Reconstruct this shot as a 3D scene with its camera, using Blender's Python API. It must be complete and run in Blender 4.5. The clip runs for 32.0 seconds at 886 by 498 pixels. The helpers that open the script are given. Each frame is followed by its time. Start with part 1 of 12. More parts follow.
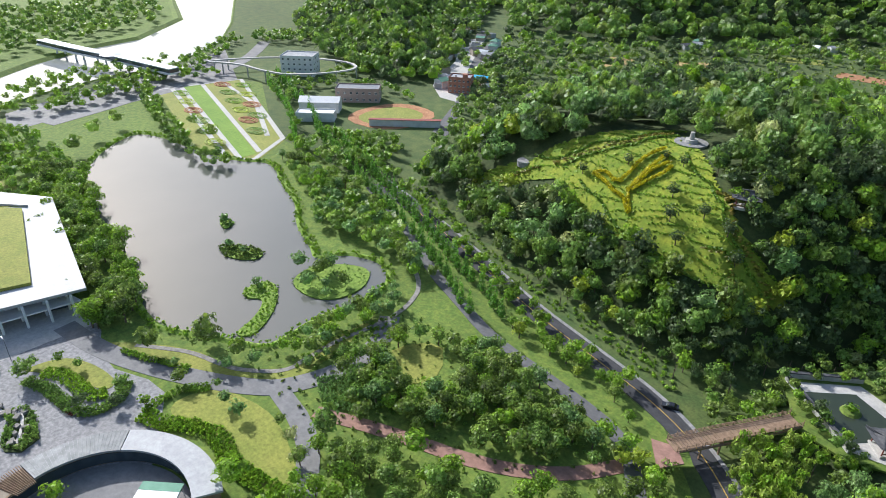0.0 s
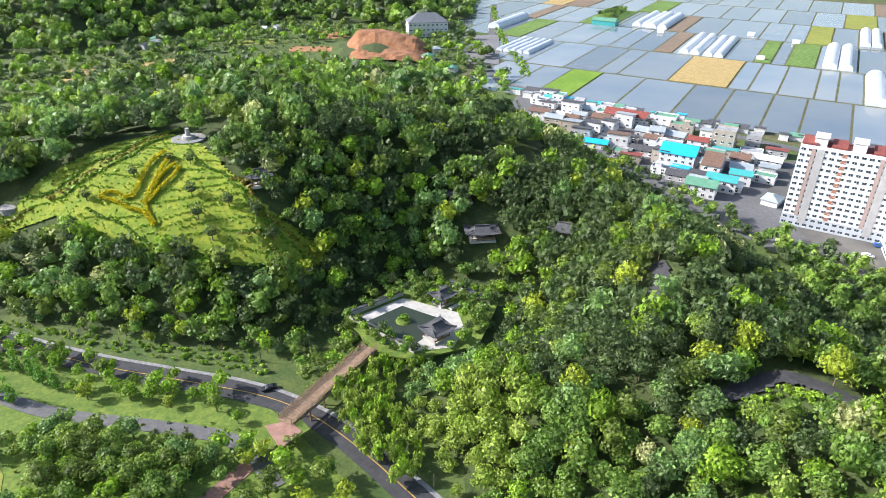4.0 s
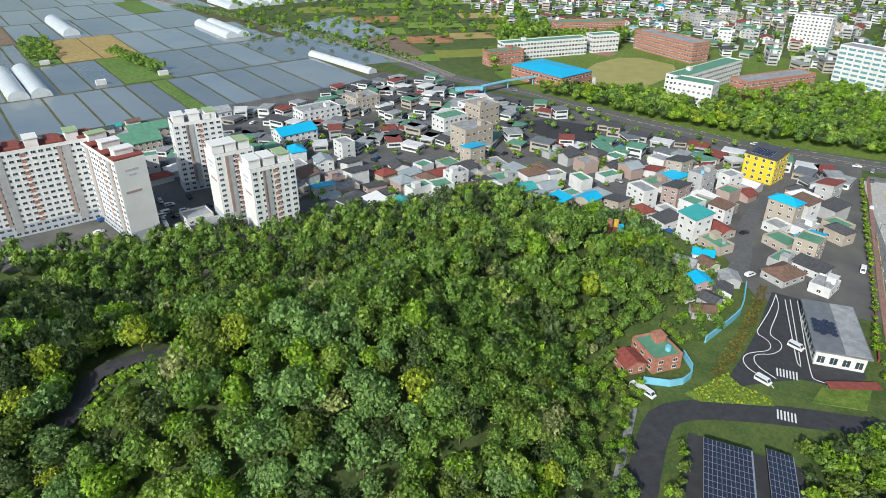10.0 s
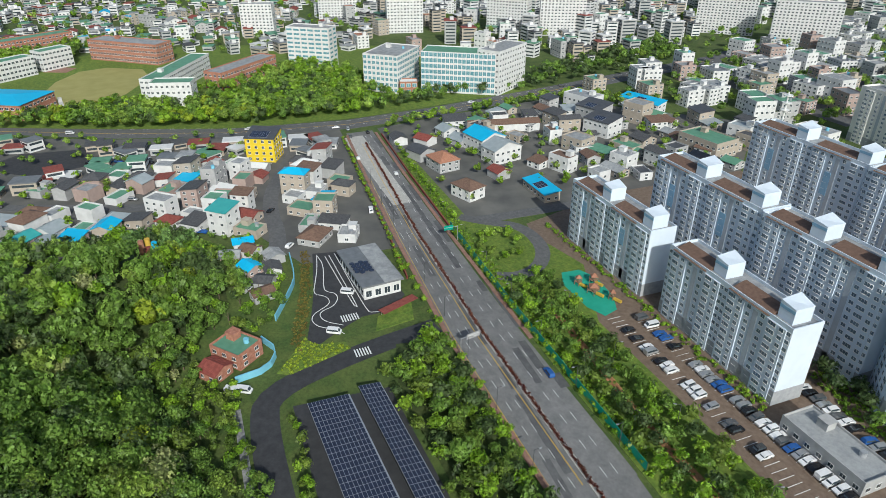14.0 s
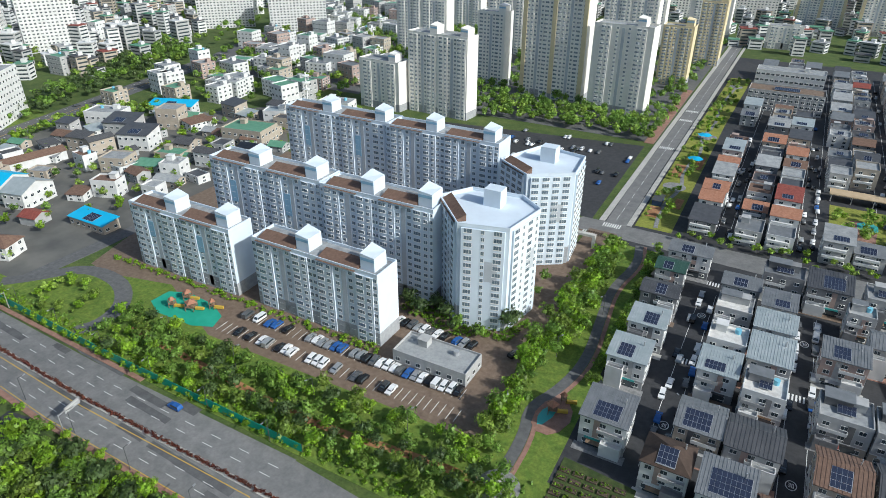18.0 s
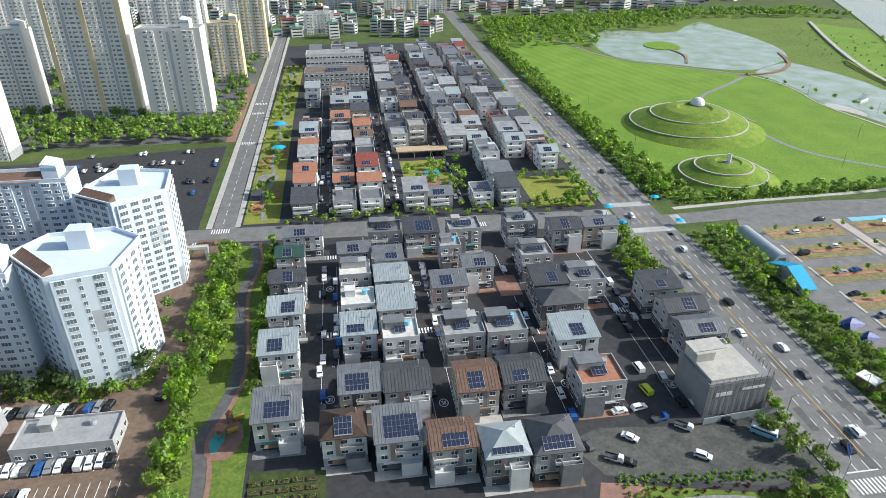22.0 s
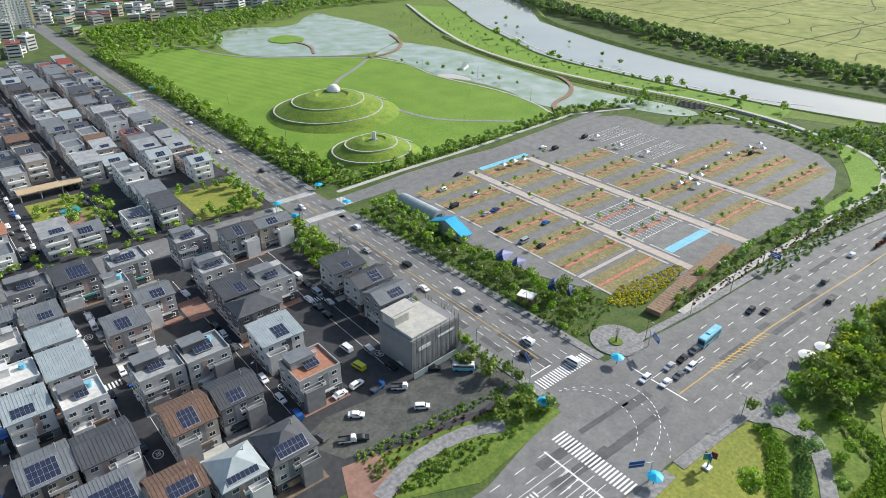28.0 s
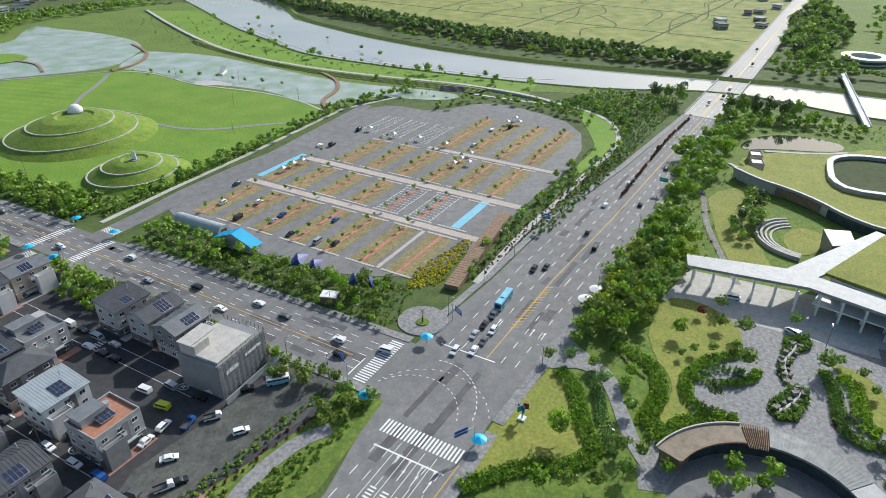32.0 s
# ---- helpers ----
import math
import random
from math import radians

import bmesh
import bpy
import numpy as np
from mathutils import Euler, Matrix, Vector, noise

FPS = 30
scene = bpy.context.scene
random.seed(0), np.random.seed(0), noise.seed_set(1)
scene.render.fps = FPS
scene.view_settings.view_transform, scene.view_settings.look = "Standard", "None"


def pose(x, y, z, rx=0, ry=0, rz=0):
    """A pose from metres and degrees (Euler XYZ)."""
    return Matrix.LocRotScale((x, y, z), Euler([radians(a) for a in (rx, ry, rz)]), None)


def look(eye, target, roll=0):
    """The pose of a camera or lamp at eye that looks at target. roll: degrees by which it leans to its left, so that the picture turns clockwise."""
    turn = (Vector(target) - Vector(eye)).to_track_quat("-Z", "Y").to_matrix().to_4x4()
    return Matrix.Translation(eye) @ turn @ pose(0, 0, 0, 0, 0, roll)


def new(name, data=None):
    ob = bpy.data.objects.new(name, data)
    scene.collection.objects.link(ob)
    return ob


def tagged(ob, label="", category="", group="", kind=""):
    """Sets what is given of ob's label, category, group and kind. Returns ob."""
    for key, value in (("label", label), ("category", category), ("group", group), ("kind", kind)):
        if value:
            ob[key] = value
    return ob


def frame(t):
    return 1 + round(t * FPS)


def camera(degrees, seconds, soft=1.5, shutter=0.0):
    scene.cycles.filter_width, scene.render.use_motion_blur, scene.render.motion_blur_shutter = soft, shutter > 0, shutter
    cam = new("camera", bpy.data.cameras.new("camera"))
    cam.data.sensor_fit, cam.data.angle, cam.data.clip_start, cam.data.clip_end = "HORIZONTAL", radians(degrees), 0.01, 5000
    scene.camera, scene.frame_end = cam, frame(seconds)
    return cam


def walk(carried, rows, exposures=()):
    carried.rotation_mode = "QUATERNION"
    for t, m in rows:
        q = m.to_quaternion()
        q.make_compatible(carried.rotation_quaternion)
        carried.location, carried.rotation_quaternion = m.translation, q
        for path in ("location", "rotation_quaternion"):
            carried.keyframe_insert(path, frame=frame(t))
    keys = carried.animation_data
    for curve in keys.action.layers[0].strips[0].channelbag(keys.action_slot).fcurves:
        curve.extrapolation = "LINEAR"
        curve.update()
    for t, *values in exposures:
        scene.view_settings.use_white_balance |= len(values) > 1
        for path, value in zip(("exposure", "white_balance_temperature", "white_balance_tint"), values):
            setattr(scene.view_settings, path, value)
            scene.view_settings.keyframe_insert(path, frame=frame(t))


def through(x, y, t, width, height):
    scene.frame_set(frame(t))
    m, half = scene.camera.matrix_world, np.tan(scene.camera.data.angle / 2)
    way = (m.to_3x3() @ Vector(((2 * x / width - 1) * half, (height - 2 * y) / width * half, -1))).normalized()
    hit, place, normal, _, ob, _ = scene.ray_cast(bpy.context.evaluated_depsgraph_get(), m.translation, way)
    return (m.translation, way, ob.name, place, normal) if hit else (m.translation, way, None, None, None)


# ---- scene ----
EYE = 128.0
cam = camera(68.4, 32.0, 0.8)
# seconds, yaw, pitch, roll: a drone that hovers and turns
ROWS = [
    (0, 223.43, -28.70, 0.99),
    (0.5, 218.21, -28.68, 0.87),
    (1, 213.16, -28.66, 0.77),
    (1.5, 208.06, -28.65, 0.68),
    (2, 202.96, -28.64, 0.59),
    (2.5, 197.39, -28.64, 0.51),
    (3, 191.53, -28.65, 0.41),
    (3.5, 185.63, -28.67, 0.30),
    (4, 179.73, -28.68, 0.18),
    (4.5, 173.78, -28.69, 0.08),
    (6.5, 150.96, -28.77, 0.02),
    (7, 145.80, -28.80, 0.01),
    (7.5, 140.21, -28.82, 0.02),
    (8, 134.61, -28.84, 0.07),
    (8.5, 129.00, -28.85, 0.13),
    (9, 123.44, -28.84, 0.18),
    (9.5, 117.84, -28.83, 0.23),
    (10, 112.25, -28.81, 0.28),
    (10.5, 106.70, -28.80, 0.31),
    (11, 101.15, -28.79, 0.33),
    (11.5, 95.61, -28.78, 0.31),
    (12, 90.09, -28.78, 0.27),
    (12.5, 84.63, -28.78, 0.23),
    (13, 79.11, -28.78, 0.19),
    (13.5, 73.68, -28.78, 0.15),
    (14, 68.49, -28.77, 0.16),
    (14.5, 63.36, -28.76, 0.23),
    (16.5, 43.11, -28.75, 0.24),
    (17, 38.19, -28.78, 0.24),
    (17.5, 33.26, -28.80, 0.27),
    (18, 28.39, -28.81, 0.30),
    (18.5, 23.50, -28.81, 0.28),
    (19, 18.69, -28.80, 0.24),
    (19.5, 13.97, -28.80, 0.22),
    (20, 9.35, -28.79, 0.22),
    (20.5, 4.84, -28.79, 0.23),
    (21, 0.31, -28.79, 0.23),
    (21.5, -4.25, -28.79, 0.22),
    (22, -8.77, -28.80, 0.22),
    (22.5, -13.29, -28.80, 0.22),
    (23, -17.80, -28.81, 0.21),
    (23.5, -22.28, -28.82, 0.17),
    (24, -26.53, -28.84, 0.13),
    (24.5, -29.51, -28.86, 0.06),
    (26.5, -34.63, -28.86, 0.16),
    (27, -36.34, -28.88, 0.21),
    (27.5, -38.14, -28.90, 0.25),
    (28, -40.03, -28.93, 0.26),
    (28.5, -41.97, -28.96, 0.26),
    (29, -43.99, -29.00, 0.26),
    (29.5, -46.36, -29.04, 0.27),
    (30, -49.17, -29.07, 0.27),
    (30.5, -52.01, -29.11, 0.25),
    (31, -54.84, -29.13, 0.20),
    (31.5, -57.63, -29.15, 0.17),
    (32, -60.43, -29.16, 0.16),
]
walk(cam, [(t, pose(0, 0, EYE, 90 + pitch, 0, yaw) @ pose(0, 0, 0, 0, 0, roll)) for t, yaw, pitch, roll in ROWS],
     [(0, 0.42, 5900, 12), (2, 0.90, 5950, 13), (4, 0.86, 6100, 14), (5.5, 0.48, 6150, 11), (8, 0.06, 6050, 9), (10, -0.12, 6100, 6), (14.5, -0.36, 6050, 5), (17, -0.22, 5950, 5), (20, 0.02, 6100, 6), (24, 0.31, 6200, 8), (27, 0.24, 6250, 8), (32, 0.04, 6050, 8)])

# ---- world and sun ----
SUN_UP, SUN_WAY = 33.0, -6.0  # degrees above the horizon; degrees from +x towards +y
world = bpy.data.worlds.new("sky")
scene.world = world
world.use_nodes = True
sky = world.node_tree.nodes.new("ShaderNodeTexSky")
sky.sky_type, sky.sun_disc = "NISHITA", False
sky.sun_elevation, sky.sun_rotation = radians(SUN_UP), radians(90 - SUN_WAY)
sky.air_density, sky.dust_density, sky.ozone_density = 1.2, 2.5, 1.2
world.node_tree.links.new(sky.outputs[0], world.node_tree.nodes["Background"].inputs[0])
world.node_tree.nodes["Background"].inputs[1].default_value = 0.12
sun = new("sun", bpy.data.lights.new("sun", "SUN"))
sun.data.energy, sun.data.angle, sun.data.color = 4.6, radians(0.6), (1.0, 0.955, 0.885)
sun.matrix_world = look((0, 0, 0), [-math.cos(radians(SUN_UP)) * math.cos(radians(SUN_WAY)), -math.cos(radians(SUN_UP)) * math.sin(radians(SUN_WAY)), -math.sin(radians(SUN_UP))])
scene.view_settings.exposure = 0.0


# ---- materials ----
def material(name, a, b=None, scale=1.0, rough=0.8, metal=0.0, bump=0.0, big=0.0, spec=0.4, fine=None, island=0.0, thing=0.0, glow=0.0):
    """A surface whose colour wanders between a and b at grain size 1/scale, with large stains, fine grain and a bump."""
    m = bpy.data.materials.new(name)
    m.use_nodes = True
    nt = m.node_tree
    bs = nt.nodes["Principled BSDF"]
    bs.inputs["Roughness"].default_value, bs.inputs["Metallic"].default_value = rough, metal
    bs.inputs["Specular IOR Level"].default_value = spec
    b = b or tuple(c * 0.8 for c in a)
    geo = nt.nodes.new("ShaderNodeNewGeometry")
    n1 = nt.nodes.new("ShaderNodeTexNoise")
    n1.inputs["Scale"].default_value, n1.inputs["Detail"].default_value = scale, 4
    nt.links.new(geo.outputs["Position"], n1.inputs["Vector"])
    ram = nt.nodes.new("ShaderNodeMapRange")
    ram.inputs[1].default_value, ram.inputs[2].default_value = 0.3, 0.7
    nt.links.new(n1.outputs["Fac"], ram.inputs[0])
    mix = nt.nodes.new("ShaderNodeMix")
    mix.data_type = "RGBA"
    mix.inputs[6].default_value, mix.inputs[7].default_value = (*a, 1), (*b, 1)
    nt.links.new(ram.outputs[0], mix.inputs[0])
    out = mix.outputs[2]

    def shade(source, low, high):
        nonlocal out
        hs = nt.nodes.new("ShaderNodeHueSaturation")
        mr = nt.nodes.new("ShaderNodeMapRange")
        mr.inputs[3].default_value, mr.inputs[4].default_value = low, high
        nt.links.new(source, mr.inputs[0])
        nt.links.new(mr.outputs[0], hs.inputs["Value"])
        nt.links.new(out, hs.inputs["Color"])
        out = hs.outputs[0]

    if big:
        n2 = nt.nodes.new("ShaderNodeTexNoise")
        n2.inputs["Scale"].default_value, n2.inputs["Detail"].default_value = scale / 12, 3
        nt.links.new(geo.outputs["Position"], n2.inputs["Vector"])
        shade(n2.outputs["Fac"], 1 - big, 1 + big)
    fine = (0.3 if rough >= 0.9 else 0.14) if fine is None and bump else fine
    if fine:
        n3 = nt.nodes.new("ShaderNodeTexNoise")
        n3.inputs["Scale"].default_value, n3.inputs["Detail"].default_value, n3.inputs["Roughness"].default_value = 0.9, 5, 0.7
        nt.links.new(geo.outputs["Position"], n3.inputs["Vector"])
        sharp = nt.nodes.new("ShaderNodeMapRange")
        sharp.inputs[1].default_value, sharp.inputs[2].default_value = 0.32, 0.68
        nt.links.new(n3.outputs["Fac"], sharp.inputs[0])
        shade(sharp.outputs[0], 1 - fine, 1 + fine)
    if island:
        shade(geo.outputs["Random Per Island"], 1 - island, 1 + island)
    if thing:
        shade(nt.nodes.new("ShaderNodeObjectInfo").outputs["Random"], 1 - thing, 1 + thing)
    nt.links.new(out, bs.inputs["Base Color"])
    if bump:
        bp = nt.nodes.new("ShaderNodeBump")
        bp.inputs["Strength"].default_value, bp.inputs["Distance"].default_value = bump, 0.1
        nt.links.new(n1.outputs["Fac"], bp.inputs["Height"])
        nt.links.new(bp.outputs[0], bs.inputs["Normal"])
    if glow:
        bs.inputs["Emission Strength"].default_value = glow
    return m


def leaf(name, a, b, patch=0.12, through=0.36, island=0.5, thing=0.0, grain=1.7):
    """Foliage: two greens that mix by patches, each clump a little different, with light shining through and gaps between the leaves."""
    m = material(name, a, b, scale=patch, rough=0.5, spec=0.35, fine=0.3, island=island, thing=thing)
    nt = m.node_tree
    bs = nt.nodes["Principled BSDF"]
    tr = nt.nodes.new("ShaderNodeBsdfTranslucent")
    colour = bs.inputs["Base Color"].links[0].from_socket
    nt.links.new(colour, tr.inputs[0])
    mx = nt.nodes.new("ShaderNodeMixShader")
    mx.inputs[0].default_value = through
    nt.links.new(bs.outputs[0], mx.inputs[1])
    nt.links.new(tr.outputs[0], mx.inputs[2])
    if not grain:
        nt.links.new(mx.outputs[0], nt.nodes["Material Output"].inputs[0])
        return m
    gap = nt.nodes.new("ShaderNodeTexNoise")
    gap.inputs["Scale"].default_value, gap.inputs["Detail"].default_value, gap.inputs["Roughness"].default_value = grain, 2, 0.6
    nt.links.new(nt.nodes["Geometry"].outputs["Position"], gap.inputs["Vector"])
    cut = nt.nodes.new("ShaderNodeMath")
    cut.operation = "GREATER_THAN"
    cut.inputs[1].default_value = 0.54
    nt.links.new(gap.outputs["Fac"], cut.inputs[0])
    clear, leafy = nt.nodes.new("ShaderNodeBsdfTransparent"), nt.nodes.new("ShaderNodeMixShader")
    nt.links.new(cut.outputs[0], leafy.inputs[0])
    nt.links.new(mx.outputs[0], leafy.inputs[1])
    nt.links.new(clear.outputs[0], leafy.inputs[2])
    nt.links.new(leafy.outputs[0], nt.nodes["Material Output"].inputs[0])
    return m


def water(name, a, b, rough=0.06, scale=0.02, ripple=0.25, spec=0.6, thing=0.0):
    m = material(name, a, b, scale=scale, rough=rough, spec=spec, thing=thing)
    nt = m.node_tree
    wave = nt.nodes.new("ShaderNodeTexNoise")
    wave.inputs["Scale"].default_value, wave.inputs["Detail"].default_value = 1.3, 3
    bp = nt.nodes.new("ShaderNodeBump")
    bp.inputs["Strength"].default_value, bp.inputs["Distance"].default_value = ripple, 0.03
    geo = nt.nodes.new("ShaderNodeNewGeometry")
    nt.links.new(geo.outputs["Position"], wave.inputs["Vector"])
    nt.links.new(wave.outputs["Fac"], bp.inputs["Height"])
    nt.links.new(bp.outputs[0], nt.nodes["Principled BSDF"].inputs["Normal"])
    return m


M_SOIL = material("meadow_soil", (0.05, 0.09, 0.02), (0.10, 0.13, 0.032), 0.15, 0.95, bump=0.5, big=0.35)
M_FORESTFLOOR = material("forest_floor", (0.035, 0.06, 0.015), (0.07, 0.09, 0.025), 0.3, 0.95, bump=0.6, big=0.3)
M_ASPHALT = material("asphalt", (0.105, 0.105, 0.108), (0.14, 0.14, 0.138), 0.5, 0.85, bump=0.15, big=0.22)
M_ASPHALT_DARK = material("dark_asphalt", (0.036, 0.037, 0.04), (0.055, 0.055, 0.058), 0.4, 0.8, bump=0.15, big=0.25)
# Worn asphalt, its greys lifted a little to include the sun's sheen.
M_ASPHALT_OLD = material("worn_grey_asphalt", (0.15, 0.15, 0.148), (0.21, 0.206, 0.20), 0.25, 0.8, bump=0.2, big=0.25)
M_CONCRETE = material("pale_concrete", (0.40, 0.39, 0.36), (0.50, 0.48, 0.44), 0.4, 0.85, bump=0.2, big=0.15)
M_PAVER = material("grey_paving", (0.19, 0.19, 0.19), (0.29, 0.285, 0.28), 0.9, 0.85, bump=0.2, big=0.15)
M_REDPAVE = material("red_paving", (0.25, 0.14, 0.105), (0.33, 0.19, 0.145), 0.5, 0.85, bump=0.2, big=0.2)
M_BROWNPAVE = material("brown_block_paving", (0.15, 0.105, 0.075), (0.21, 0.155, 0.115), 0.6, 0.85, bump=0.2, big=0.2)
M_LAWN = material("bright_lawn", (0.125, 0.235, 0.018), (0.175, 0.285, 0.028), 0.05, 0.9, bump=0.3, big=0.15)
M_LAWN_DRY = material("dry_lawn", (0.19, 0.22, 0.035), (0.26, 0.265, 0.05), 0.12, 0.9, bump=0.3, big=0.2)
M_GRASS = material("rough_grass", (0.085, 0.15, 0.022), (0.165, 0.22, 0.035), 0.35, 0.95, bump=0.7, big=0.3)
M_REED = material("reed_grass", (0.13, 0.22, 0.025), (0.22, 0.31, 0.05), 0.8, 0.95, bump=0.9, big=0.25)
M_STRAW = material("straw_stubble", (0.34, 0.25, 0.09), (0.42, 0.31, 0.13), 0.2, 0.95, bump=0.3, big=0.15)
M_EARTH = material("red_earth", (0.30, 0.14, 0.06), (0.42, 0.22, 0.11), 0.15, 0.95, bump=0.5, big=0.25)
M_GRAVEL = material("grey_gravel", (0.20, 0.19, 0.17), (0.28, 0.26, 0.23), 0.3, 0.95, bump=0.3, big=0.2)
M_WHITE = material("white_paint", (0.78, 0.78, 0.76), (0.70, 0.70, 0.68), 0.8, 0.6)
M_WHITEWALL = material("white_rendered_wall", (0.70, 0.70, 0.69), (0.58, 0.58, 0.57), 0.3, 0.8, big=0.06)
M_SHEETWHITE = material("white_sheet_roof", (0.29, 0.30, 0.305), (0.35, 0.36, 0.36), 0.3, 0.6, bump=0.1, big=0.16)
M_OLDSHEET = material("weathered_grey_sheet_roof", (0.17, 0.18, 0.175), (0.29, 0.30, 0.29), 0.5, 0.7, bump=0.2, big=0.35)
M_STAINED = material("stained_flat_roof", (0.19, 0.15, 0.105), (0.30, 0.255, 0.19), 0.35, 0.85, bump=0.2, big=0.4)
M_YELLOW = material("yellow_road_paint", (0.65, 0.42, 0.06), (0.55, 0.36, 0.06), 0.8, 0.6)
M_BLUEPAINT = material("light_blue_paint", (0.22, 0.55, 0.68), (0.18, 0.45, 0.60), 0.5, 0.6)
M_GLASS = material("window_glass", (0.035, 0.05, 0.06), (0.06, 0.075, 0.085), 0.4, 0.08, spec=0.9)
M_SOLAR = material("solar_cells", (0.022, 0.028, 0.052), (0.03, 0.038, 0.068), 0.7, 0.12, spec=0.8)
M_ALU = material("aluminium", (0.60, 0.61, 0.62), (0.5, 0.5, 0.52), 1.0, 0.4, 0.6)
M_STEEL = material("dark_steel", (0.08, 0.085, 0.09), (0.12, 0.12, 0.12), 1.0, 0.5, 0.3)
M_TYRE = material("tyre_rubber", (0.015, 0.015, 0.015), (0.025, 0.025, 0.025), 1.0, 0.8)
M_BARK = material("bark", (0.11, 0.08, 0.055), (0.17, 0.13, 0.09), 2.0, 0.95, bump=0.8)
M_TIMBER = material("weathered_timber", (0.20, 0.13, 0.08), (0.29, 0.20, 0.13), 0.8, 0.85, bump=0.3, big=0.15)
M_BRICK = material("red_brick", (0.33, 0.14, 0.09), (0.42, 0.20, 0.14), 0.8, 0.9, bump=0.2, big=0.1)
M_KTILE = material("dark_roof_tile", (0.06, 0.062, 0.066), (0.10, 0.10, 0.105), 1.2, 0.8, bump=0.5)
M_ORANGE = material("orange_roof_tile", (0.33, 0.15, 0.09), (0.40, 0.20, 0.13), 1.0, 0.85, bump=0.4)
M_REDROOF = material("red_brown_roof", (0.20, 0.05, 0.04), (0.28, 0.08, 0.06), 1.0, 0.8, bump=0.3)
M_BROWNROOF = material("brown_shingle_roof", (0.14, 0.085, 0.062), (0.20, 0.125, 0.09), 1.0, 0.85, bump=0.3)
M_GREENROOF = material("green_waterproof_roof", (0.10, 0.25, 0.16), (0.14, 0.31, 0.21), 0.4, 0.7, big=0.2)
M_BLUEROOF = material("bright_blue_sheet_roof", (0.02, 0.42, 0.70), (0.03, 0.46, 0.74), 0.3, 0.5)
M_TEAL = material("teal_sheet", (0.05, 0.32, 0.32), (0.07, 0.38, 0.36), 0.3, 0.5)
M_GREYMETAL = material("grey_metal_roof", (0.17, 0.18, 0.19), (0.23, 0.24, 0.25), 0.5, 0.5, 0.2, big=0.08)
M_DARKMETAL = material("charcoal_metal_roof", (0.075, 0.078, 0.085), (0.11, 0.112, 0.12), 0.5, 0.5, 0.2, big=0.08)
M_PALEMETAL = material("pale_metal_roof", (0.33, 0.38, 0.39), (0.43, 0.47, 0.48), 0.4, 0.5, 0.2, big=0.08)
M_ROOFTOP = material("grey_roof_coating", (0.24, 0.25, 0.26), (0.37, 0.38, 0.38), 0.4, 0.8, bump=0.1, big=0.3)
M_GREENHOUSE = material("plastic_greenhouse_sheet", (0.55, 0.60, 0.63), (0.66, 0.70, 0.72), 0.3, 0.35, big=0.1)
M_LAKE = water("lake_water", (0.11, 0.115, 0.10), (0.14, 0.14, 0.12), 0.05, 0.01)
# Pale base colour adds the sky's sheen to the silty water.
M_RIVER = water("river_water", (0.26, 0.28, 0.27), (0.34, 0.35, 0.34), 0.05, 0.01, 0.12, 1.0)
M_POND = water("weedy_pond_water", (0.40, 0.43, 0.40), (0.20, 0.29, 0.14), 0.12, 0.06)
# Blue-grey base and tone per field stand for the mirrored sky.
M_PADDY = water("flooded_paddy", (0.15, 0.19, 0.225), (0.23, 0.25, 0.245), 0.04, 0.012, 0.12, 0.6, 0.28)
M_DARKWATER = water("dark_pond_water", (0.03, 0.042, 0.025), (0.045, 0.055, 0.035), 0.05, 0.05, 0.25, 0.3)
L_BROAD = leaf("broadleaf_green", (0.125, 0.225, 0.040), (0.225, 0.355, 0.062))
L_DARK = leaf("dark_pine_green", (0.065, 0.11, 0.038), (0.12, 0.175, 0.055))
L_LIGHT = leaf("fresh_green", (0.176, 0.324, 0.024), (0.270, 0.419, 0.034))
L_YELLOW = leaf("yellow_green", (0.29, 0.39, 0.03), (0.38, 0.45, 0.045))
L_BLUEGREEN = leaf("grey_green", (0.155, 0.27, 0.075), (0.24, 0.385, 0.11))
L_CREAM = leaf("cream_blossom", (0.486, 0.499, 0.230), (0.351, 0.419, 0.121))
L_RED = leaf("purple_red_leaves", (0.121, 0.034, 0.027), (0.189, 0.068, 0.041))
L_BAMBOO = leaf("bamboo_leaves", (0.230, 0.338, 0.041), (0.351, 0.446, 0.081))
L_CEDAR = leaf("redwood_needles", (0.11, 0.27, 0.03), (0.18, 0.37, 0.04))
L_CRANE = leaf("golden_hedge", (0.52, 0.47, 0.012), (0.60, 0.55, 0.02))
L_OCHRE = leaf("ochre_ground_cover", (0.26, 0.20, 0.03), (0.22, 0.24, 0.03), grain=0)
L_BRONZE = leaf("bronze_hedge", (0.17, 0.12, 0.03), (0.20, 0.19, 0.04))
L_HEDGE = leaf("clipped_hedge", (0.15, 0.28, 0.022), (0.24, 0.38, 0.04))
L_PARK = leaf("park_leaves", (0.155, 0.245, 0.042), (0.265, 0.365, 0.06), thing=0.35)


